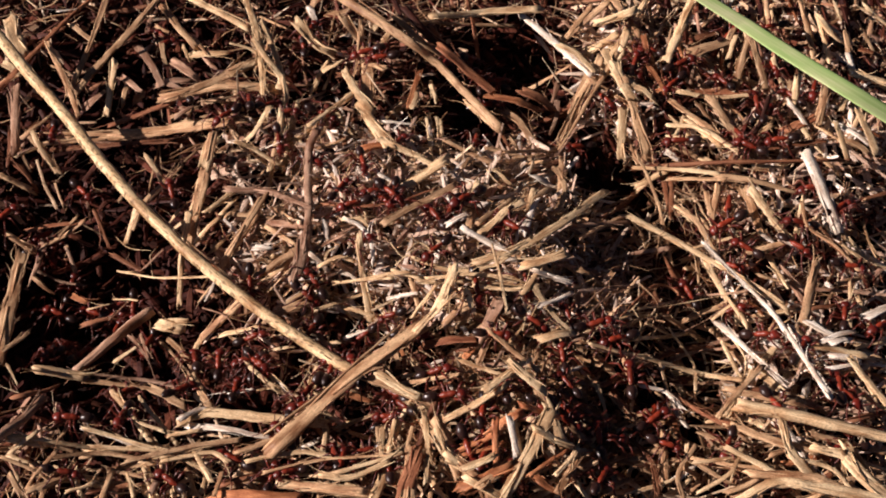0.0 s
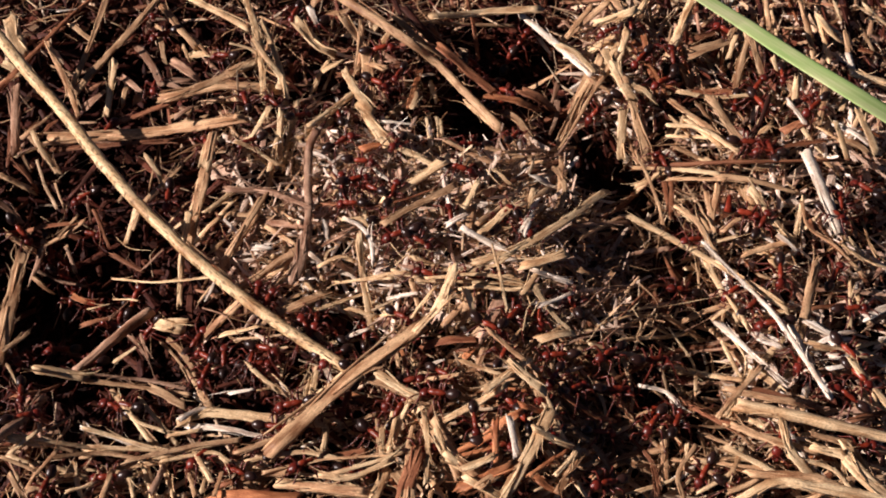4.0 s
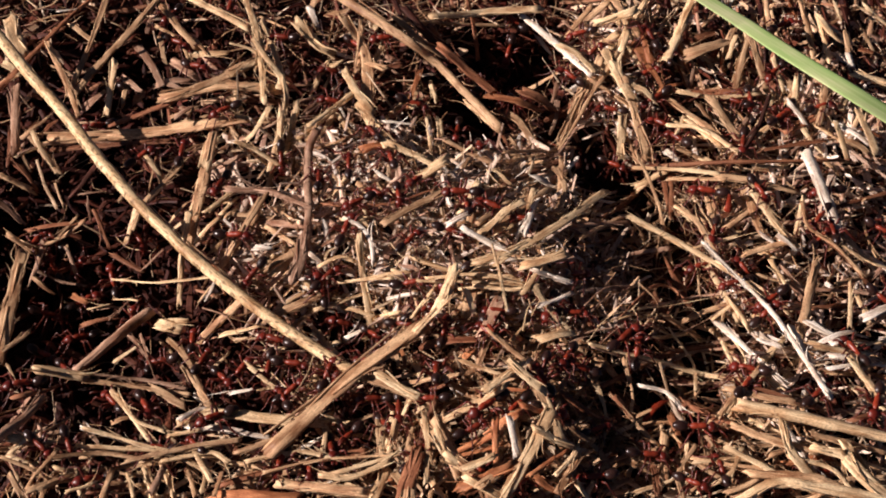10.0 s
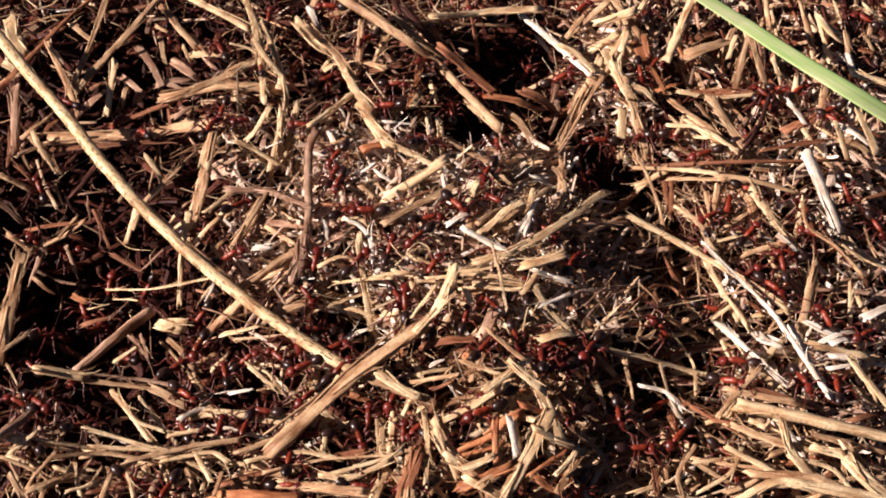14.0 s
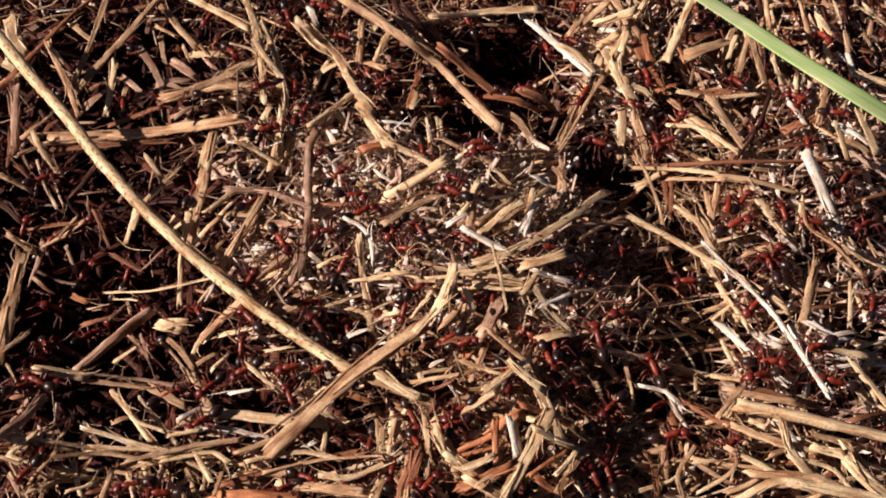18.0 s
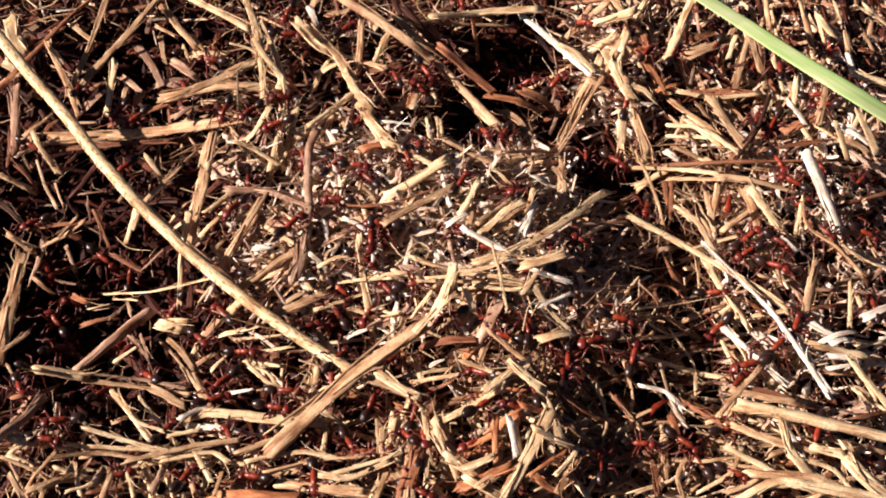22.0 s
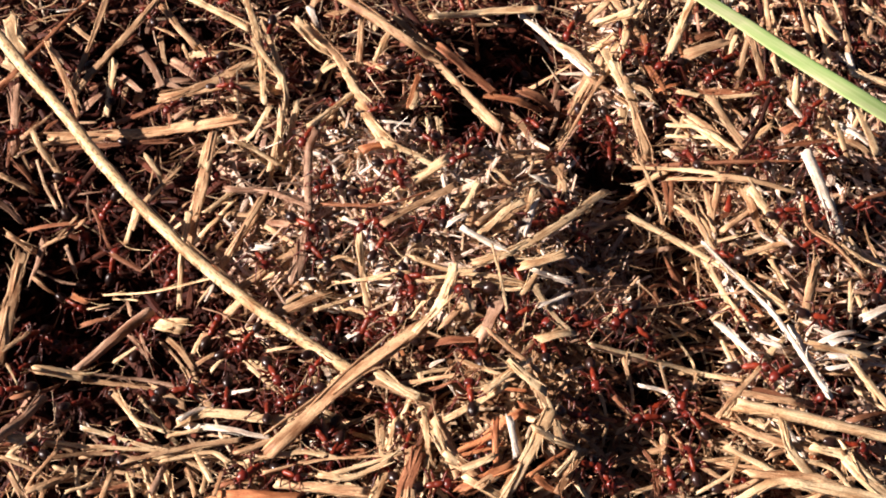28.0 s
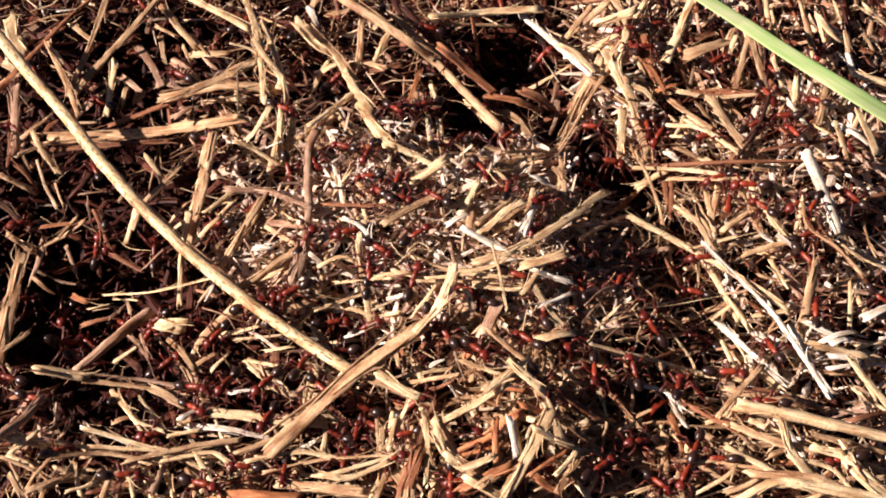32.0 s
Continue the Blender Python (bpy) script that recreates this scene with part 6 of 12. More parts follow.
chip(GREY, 0.64, (18.2, -39.0, 4.7), (22.0, -38.2, 1.9))
chip(PALE, 0.90, (17.2, -41.8, 4.6), (20.9, -41.7, 2.7))
chip(WHITE, 0.75, (18.7, -29.3, 5.6), (20.9, -27.5, 4.3))
chip(ORANGE, 0.71, (13.9, -43.1, 6.7), (15.2, -45.9, 4.6))
flake(TAN, 1.90, (23.8, -25.7, 3.5), (26.1, -28.4, 2.3))
chip(GREY, 0.57, (18.2, -24.1, 5.2), (23.0, -22.0, 4.8))
straw(TAN, 0.58, (20.8, -23.3, 5.1), (30.9, -24.6, 0.9))
chip(GREY, 0.57, (7.9, -28.1, 6.1), (9.9, -23.5, 6.1))
straw(PALE, 0.68, (20.1, -21.3, 4.4), (26.6, -20.1, 4.3))
straw(TAN, 0.92, (16.0, -33.5, 5.6), (21.3, -36.5, 2.9))
straw(BROWN, 0.74, (25.9, -34.2, 1.6), (26.0, -40.1, 0.1))
chip(PALE, 0.82, (26.2, -45.1, 0.6), (30.7, -44.0, -0.1))
chip(WHITE, 0.90, (29.7, -46.8, 0.4), (30.8, -46.5, 0.9))
flake(TAN, 1.25, (16.1, -47.4, 4.0), (19.0, -45.6, 3.3))
chip(ORANGE, 1.27, (21.9, -45.5, 2.5), (26.1, -41.5, -0.1))
chip(PALE, 0.72, (24.0, -48.2, 0.9), (25.1, -45.8, 0.6))
chip(PALE, 1.06, (13.7, -48.5, 4.2), (15.7, -47.0, 3.9))
chip(GREY, 0.69, (33.4, -21.0, 1.6), (36.7, -21.5, -1.8))
chip(WHITE, 0.78, (33.2, -24.7, 0.2), (36.9, -20.1, -1.7))
straw(PALE, 0.67, (35.4, -25.1, -0.3), (43.5, -27.1, 0.7))
straw(GREY, 0.48, (34.5, -28.0, 0.5), (45.0, -27.9, 1.1))
chip(PALE, 0.48, (41.7, -22.1, -1.3), (41.0, -27.7, -0.1))
chip(GREY, 0.57, (41.9, -28.2, -0.3), (41.4, -32.9, 2.8))
straw(TAN, 0.88, (42.4, -17.2, -0.3), (46.8, -26.8, 1.6))
flake(WHITE, 2.12, (48.8, -21.0, 3.0), (50.8, -23.3, 4.0))
flake(PALE, 1.54, (49.1, -24.7, 3.0), (51.9, -22.0, 3.6))
flake(PALE, 2.08, (47.2, -26.8, 2.1), (49.3, -30.4, 3.5))
chip(PALE, 0.93, (41.6, -36.3, 3.3), (44.0, -31.8, 3.3))
straw(PALE, 0.74, (38.4, -36.3, 2.0), (43.6, -35.1, 3.5))
chip(TAN, 0.73, (42.1, -37.9, 3.2), (44.2, -41.7, 4.0))
chip(TAN, 0.91, (37.9, -39.0, 3.3), (41.8, -41.6, 4.0))
straw(PALE, 0.82, (44.7, -36.8, 3.6), (50.1, -40.2, 4.1))
straw(TAN, 0.82, (44.9, -41.1, 3.2), (53.3, -40.5, 4.1))
chip(PALE, 0.72, (52.1, -40.1, 4.8), (55.7, -40.2, 4.4))
straw(ORANGE, 1.26, (48.5, -44.0, 3.2), (54.5, -43.3, 3.7))
straw(PALE, 0.91, (52.8, -42.2, 3.4), (58.1, -41.1, 3.5))
chip(TAN, 0.90, (46.7, -43.4, 4.6), (49.9, -41.7, 3.8))
chip(TAN, 1.25, (42.3, -47.2, 3.7), (46.8, -45.3, 4.2))
chip(PALE, 0.73, (33.5, -43.0, 1.7), (37.2, -42.4, 1.9))
chip(PALE, 1.08, (40.1, -44.1, 3.7), (42.0, -43.3, 3.9))
chip(TAN, 0.81, (43.5, -44.0, 4.4), (46.2, -45.7, 2.8))
chip(TAN, 0.73, (31.6, -41.4, -0.2), (32.0, -46.1, 0.6))
chip(PALE, 1.08, (31.9, -47.9, 1.2), (35.2, -45.5, 1.6))
flake(TAN, 1.26, (34.7, -47.4, 1.1), (36.8, -45.9, 1.6))
flake(WHITE, 1.96, (59.3, -45.7, 3.4), (61.6, -48.5, 2.8))
chip(PALE, 0.80, (55.3, -45.8, 3.5), (58.4, -48.5, 2.9))
chip(TAN, 1.08, (58.8, -44.1, 3.7), (63.3, -44.2, 2.1))
chip(BROWN, 0.89, (52.7, -47.0, 3.4), (56.8, -44.4, 2.9))
chip(PALE, 0.89, (56.8, -48.2, 2.4), (57.8, -46.6, 3.4))
chip(WHITE, 0.76, (64.7, -26.1, 3.0), (67.0, -26.1, 2.6))
chip(PALE, 0.97, (64.1, -22.4, 2.9), (67.2, -21.6, 2.9))
chip(TAN, 0.77, (64.0, -23.0, 2.7), (67.0, -25.7, 3.0))
chip(PALE, 0.84, (61.5, -31.1, 3.0), (64.3, -34.7, 3.8))
straw(TAN, 1.13, (56.1, -28.0, 3.6), (62.1, -28.6, 3.5), (63.3, -31.6, 3.7))
chip(WHITE, 0.75, (55.9, -29.0, 4.3), (57.3, -31.7, 4.0))
flake(GREY, 1.48, (52.5, -33.6, 4.1), (55.1, -34.7, 4.0))
chip(BROWN, 1.29, (60.1, -36.9, 4.2), (65.1, -34.9, 3.1))
chip(PALE, 0.82, (52.6, -37.3, 4.5), (57.2, -37.5, 3.7))
straw(TAN, 1.00, (-57.2, -46.8, 1.1), (-54.6, -44.7, 0.2), (-51.9, -42.6, -0.9))
straw(PALE, 0.80, (-53.6, -41.5, -0.4), (-51.9, -46.5, -0.3))
straw(TAN, 0.90, (-61.4, -45.3, 1.8), (-59.1, -48.8, 1.6))
straw(PALE, 1.00, (-43.4, -41.3, -1.9), (-41.1, -48.2, 0.6))
straw(TAN, 0.80, (-37.1, -42.4, -0.5), (-35.1, -47.8, 1.1))
straw(PALE, 0.80, (-41.7, -39.6, -2.0), (-38.4, -47.2, 0.7))
straw(TAN, 0.60, (-62.9, -42.3, 2.1), (-58.6, -43.8, 1.3))
straw(PALE, 0.70, (-55.7, -42.8, 0.4), (-50.0, -43.8, -1.2))
straw(TAN, 0.70, (-48.4, -41.9, -1.8), (-42.7, -43.5, -1.1))
straw(BROWN, 0.80, (-50.4, -46.3, -0.6), (-44.9, -44.6, -1.2))
straw(PALE, 0.70, (-32.2, -41.2, -0.5), (-25.4, -42.8, -0.0))
straw(TAN, 0.90, (-29.0, -43.8, -0.1), (-21.2, -43.6, 0.8))
straw(PALE, 0.90, (-22.8, -45.8, 1.5), (-17.8, -47.2, 2.9), (-11.3, -48.9, 4.3))
straw(PALE, 0.70, (-62.3, -38.9, 2.7), (-57.0, -39.0, 1.5), (-49.7, -38.6, -1.3))
straw(TAN, 0.60, (-59.5, -39.0, 2.0), (-53.8, -39.9, 0.1))
straw(PALE, 0.60, (22.0, -25.2, 6.8), (30.2, -25.9, 4.1), (39.0, -26.8, 1.3), (44.1, -30.3, 4.7))
root(GREY, 0.34, (21.6, -18.2, 7.4), (24.9, -14.7, 7.2), (28.6, -13.4, 6.3), (32.5, -12.4, 4.4))
root(TAN, 0.30, (23.3, -21.9, 7.0), (27.9, -19.7, 7.0), (33.1, -17.0, 4.5))
root(PALE, 0.30, (28.9, -18.3, 6.9), (30.1, -20.7, 5.8), (29.4, -23.0, 5.3), (31.3, -23.8, 3.8))
straw(TAN, 0.70, (39.7, -37.4, 5.6), (43.3, -32.9, 5.6), (47.0, -28.7, 5.5))
straw(TAN, 0.90, (24.8, -33.3, 4.7), (28.4, -37.1, 3.0), (31.0, -40.9, 2.9))
straw(BROWN, 0.70, (34.4, -31.8, 2.9), (38.1, -36.6, 4.7), (41.7, -39.0, 5.8))
straw(TAN, 0.80, (42.3, -40.0, 6.1), (46.8, -42.0, 6.5), (52.1, -44.0, 6.3))
straw(PALE, 0.80, (56.5, -43.6, 6.5), (58.7, -47.0, 5.9), (61.2, -49.8, 5.2))
straw(TAN, 0.70, (35.6, -43.7, 4.1), (40.1, -45.4, 5.2), (46.2, -46.6, 5.7))
straw(PALE, 0.45, (35.0, -19.5, 2.9), (38.1, -23.8, 0.7), (37.5, -31.0, 3.3))
straw(TAN, 0.60, (27.0, -26.9, 4.8), (28.2, -32.2, 3.5), (27.4, -35.9, 3.0))
flake(PALE, 1.60, (42.0, -43.4, 5.4), (43.4, -44.6, 5.5))
chip(PALE, 0.80, (29.9, -47.5, 2.7), (32.3, -46.6, 3.1))
chip(TAN, 1.00, (23.0, -48.4, 3.2), (26.1, -46.1, 2.3))
straw(PALE, 0.80, (-18.6, -35.4, 1.9), (-17.2, -37.3, 1.8), (-17.3, -41.2, 2.1))
straw(PALE, 0.80, (-4.9, -34.2, 4.8), (-6.5, -37.7, 3.8), (-7.7, -42.4, 3.9))
straw(TAN, 0.80, (-9.6, -35.9, 2.2), (-9.0, -43.0, 3.4))
straw(PALE, 0.80, (-2.6, -37.4, 5.8), (-2.1, -43.8, 6.0), (-2.3, -48.2, 5.6))
straw(TAN, 1.30, (-1.1, -39.2, 6.5), (1.3, -44.8, 6.7), (4.0, -47.6, 6.4))
straw(WHITE, 0.70, (9.7, -41.2, 9.2), (10.0, -45.5, 7.9))
straw(ORANGE, 1.20, (4.2, -50.1, 6.0), (7.5, -48.2, 6.8), (9.5, -47.1, 7.3))
straw(PALE, 0.70, (-52.1, -36.8, 1.4), (-46.9, -38.2, 1.1), (-39.3, -41.4, 2.2))
straw(PALE, 0.60, (-50.6, -40.1, 1.8), (-39.4, -40.9, 2.3), (-31.1, -39.9, 2.7))
straw(TAN, 0.70, (-45.0, -42.8, 2.2), (-36.9, -40.9, 2.7), (-29.5, -39.8, 3.0))
straw(PALE, 0.60, (-50.0, -28.0, -2.6), (-45.7, -33.8, -0.2), (-41.3, -36.6, 0.8))
straw(TAN, 0.70, (-55.8, -42.3, 2.2), (-49.4, -40.6, 1.1), (-42.4, -42.1, 1.6))
straw(PALE, 0.70, (-40.0, -42.6, 1.9), (-33.7, -41.4, 2.2), (-30.9, -43.0, 2.5))
straw(TAN, 0.80, (-29.5, -41.8, 2.8), (-23.2, -38.8, 2.8), (-19.6, -36.2, 2.6))
straw(PALE, 0.70, (-27.8, -43.1, 2.6), (-20.6, -41.7, 2.7), (-14.7, -43.0, 2.9))
straw(TAN, 0.70, (-25.1, -45.2, 2.9), (-18.0, -43.3, 2.9), (-7.4, -43.4, 4.5))
straw(PALE, 0.80, (-14.6, -45.9, 4.0), (-10.7, -44.8, 4.3), (-6.5, -43.7, 5.2))
straw(PALE, 0.60, (-35.7, -41.4, 2.1), (-32.7, -46.6, 2.8))
straw(PALE, 0.70, (-61.9, -41.7, 2.9), (-59.3, -38.6, 2.7))
straw(TAN, 0.60, (-58.0, -45.7, 2.5), (-55.7, -41.2, 2.1))
straw(PALE, 0.60, (-52.8, -47.8, 2.1), (-49.9, -46.5, 1.8))
straw(TAN, 0.70, (-47.9, -49.0, 2.1), (-47.4, -44.5, 1.5))
straw(PALE, 0.60, (-43.4, -48.9, 2.4), (-44.9, -45.0, 1.7))
straw(TAN, 0.70, (-31.9, -49.0, 3.1), (-31.4, -45.2, 2.7))
straw(PALE, 0.60, (-40.0, -37.8, 1.2), (-35.8, -36.9, 1.3))
root(PALE, 0.20, (-56.6, 8.8, -6.4), (-53.8, 6.4, -6.8), (-49.5, 4.4, -5.3))
root(PALE, 0.18, (-65.1, 8.6, -9.2), (-64.0, 5.6, -11.6), (-62.9, 3.6, -13.0))
root(GREY, 0.24, (-60.5, -1.0, -14.8), (-56.4, -1.2, -13.7))
root(PALE, 0.18, (-69.8, 12.5, -5.5), (-67.5, 11.7, -6.5), (-66.2, 12.4, -6.0))
root(GREY, 0.22, (-55.9, -3.1, -13.9), (-53.3, -0.9, -11.7), (-51.4, -1.2, -10.5))
root(PALE, 0.16, (-73.4, 7.4, -6.6), (-73.8, 5.1, -7.2), (-72.8, 3.8, -8.4))
root(PALE, 0.16, (-57.4, -18.6, -8.3), (-55.1, -14.3, -11.8), (-51.7, -16.5, -10.4))
root(PALE, 0.16, (-26.2, -25.5, 0.1), (-23.3, -29.4, 1.0), (-22.6, -32.6, 1.1))
root(PALE, 0.18, (-19.9, -12.5, 3.5), (-16.3, -12.9, 2.5), (-12.8, -12.5, 3.5))
root(PALE, 0.20, (21.6, -24.8, 6.9), (25.3, -20.4, 7.5), (31.7, -17.6, 6.1), (37.8, -13.0, 2.6))
root(TAN, 0.22, (31.3, -22.8, 5.0), (34.5, -17.8, 4.2), (39.4, -14.9, 2.2), (40.8, -18.2, 2.0))
root(PALE, 0.20, (13.3, -20.9, 8.1), (15.1, -17.6, 8.1), (17.6, -19.0, 7.8), (18.3, -22.2, 7.6))
root(GREY, 0.20, (36.6, -19.9, 2.7), (41.9, -16.1, 2.2), (45.7, -12.6, 3.5))
root(PALE, 0.18, (-8.3, -6.7, 8.9), (-6.1, -9.6, 8.8), (-3.9, -8.3, 9.4))
root(PALE, 0.18, (-7.4, -10.7, 8.1), (-4.3, -8.3, 9.3), (-1.2, -9.1, 9.5))
root(PALE, 0.16, (7.1, 9.4, 9.1), (9.7, 5.1, 9.6), (13.5, 7.2, 8.7))
root(TAN, 0.20, (24.3, -11.8, 6.7), (28.4, -7.5, 4.4), (32.9, -8.0, 3.7))
root(PALE, 0.20, (29.7, -18.6, 7.2), (35.7, -15.1, 3.7), (47.4, -12.8, 4.4))
straw(TAN, 0.90, (18.5, -40.5, 6.8), (22.2, -42.6, 4.2), (24.3, -46.8, 3.4))
straw(BROWN, 0.90, (17.5, -35.4, 7.9), (21.7, -37.1, 5.4), (24.7, -37.0, 3.9))
straw(TAN, 0.70, (20.1, -49.5, 4.7), (23.3, -44.1, 3.6), (28.1, -41.5, 2.5))
straw(PALE, 0.70, (22.8, -32.7, 5.6), (23.8, -36.8, 4.3), (23.0, -40.6, 4.0))
chip(PALE, 0.90, (25.7, -38.3, 3.3), (28.1, -36.8, 3.1))
chip(TAN, 1.00, (17.9, -45.1, 6.3), (20.5, -43.3, 5.2))
flake(TAN, 1.80, (26.3, -43.0, 2.6), (29.0, -44.6, 2.7))
straw(BROWN, 0.80, (26.7, -38.8, 2.9), (29.6, -43.0, 2.6), (30.1, -48.6, 3.3))
straw(PALE, 0.70, (14.6, -44.9, 7.6), (17.7, -47.8, 5.7), (20.0, -50.4, 4.7))
flake(ORANGE, 1.60, (16.9, -48.0, 6.0), (19.3, -48.8, 5.0))
chip(PALE, 0.80, (27.4, -48.5, 3.2), (30.5, -47.4, 3.2))
straw(TAN, 0.70, (35.9, -41.8, 4.4), (33.1, -46.0, 3.6), (33.4, -50.2, 4.0))
straw(PALE, 0.60, (35.8, -49.3, 4.4), (39.9, -47.1, 5.2), (41.9, -43.7, 5.8))
chip(TAN, 1.00, (37.0, -45.8, 4.7), (39.4, -48.1, 5.1))
straw(TAN, 0.80, (39.6, -49.7, 5.0), (43.6, -48.2, 5.6))
straw(PALE, 0.70, (48.6, -45.1, 6.6), (53.9, -46.8, 6.2), (56.6, -50.1, 5.6))
straw(TAN, 0.70, (51.0, -50.9, 5.5), (56.1, -48.3, 5.7), (61.1, -47.6, 5.3))
bud(RED, 1.5, (46.2, 2.3, 6.6), (46.9, 5.5, 7.2))

# loose stalks and scraps strewn between the larger ones
rng = np.random.default_rng(77)
TONES = [PALE, TAN, TAN, BROWN, GREY, TAN, PALE, BROWN, GREY, WHITE]


def strewn(make, n, length, width, lift, tilt, box):
    for _ in range(n):
        x, y = rng.uniform(box[0], box[1]), rng.uniform(box[2], box[3])
        if rng.uniform() > 1.0 + 0.4 * float(hollows(np.float64(x), np.float64(y))):
            continue
        yaw, pit, ln = rng.uniform(0, math.pi), rng.normal(0, tilt), rng.uniform(*length)
        d = np.array((math.cos(yaw) * math.cos(pit), math.sin(yaw) * math.cos(pit), math.sin(pit))) * ln / 2
        c = np.array((x, y, on_nest(x, y) + rng.uniform(*lift)))
        sag = np.array((rng.normal(0, 0.05), rng.normal(0, 0.05), 0.03)) * ln
        make(TONES[rng.integers(len(TONES))], rng.uniform(*width), tuple(c - d), tuple(c + sag), tuple(c + d))


strewn(straw, 30, (6, 14), (0.5, 1.1), (-2.2, -0.4), 0.13, (-84, 86, -50, 70))
strewn(strip, 26, (5, 11), (0.9, 1.7), (-2.6, -0.8), 0.13, (-84, 86, -50, 70))
strewn(flake, 90, (2, 5), (1.0, 2.4), (-1.2, 0.9), 0.35, (-84, 86, -50, 70))
strewn(stick, 26, (6, 14), (0.4, 0.9), (-1.8, 0.2), 0.15, (-84, 86, -50, 70))


# ---- ants ----
def ball(bm, at, size, turn=None, seg=14, ring=9):
    m = Matrix.Translation(Vector(at) * MM) @ (turn or Matrix()) @ Matrix.Diagonal((size[0] * MM, size[1] * MM, size[2] * MM, 1))
    return bmesh.ops.create_uvsphere(bm, u_segments=seg, v_segments=ring, radius=0.5, matrix=m)["verts"]


def part(name, bm, material, parent, label="", at=(0, 0, 0)):
    me = bpy.data.meshes.new(name)
    bm.to_mesh(me)
    bm.free()
    for p in me.polygons:
        p.use_smooth = True
    me.materials.append(material)
    ob = new(name, me)
    ob.parent = parent
    ob.location = Vector(at) * MM
    if label:
        ob["label"] = label
    return ob


def limb(points, radii, sides=6):
    """A jointed limb: tapered segments with slight knobs at the joints."""
    bm = bmesh.new()
    last = None
    for k, (p, r) in enumerate(zip(points, radii)):
        p = Vector(p)
        d = (Vector(points[min(k + 1, len(points) - 1)]) - Vector(points[max(k - 1, 0)])).normalized()
        s = d.cross(Vector((0, 0, 1)) if abs(d.z) < 0.9 else Vector((1, 0, 0))).normalized()
        u = s.cross(d)
        ring = [bm.verts.new((p + (s * math.cos(a) + u * math.sin(a)) * r) * MM) for a in (2 * math.pi * i / sides for i in range(sides))]
        if last:
            for i in range(sides):
                bm.faces.new((last[i], last[(i + 1) % sides], ring[(i + 1) % sides], ring[i]))
        else:
            bm.faces.new(ring[::-1])
        last = ring
    bm.faces.new(last)
    bmesh.ops.recalc_face_normals(bm, faces=bm.faces)
    return bm


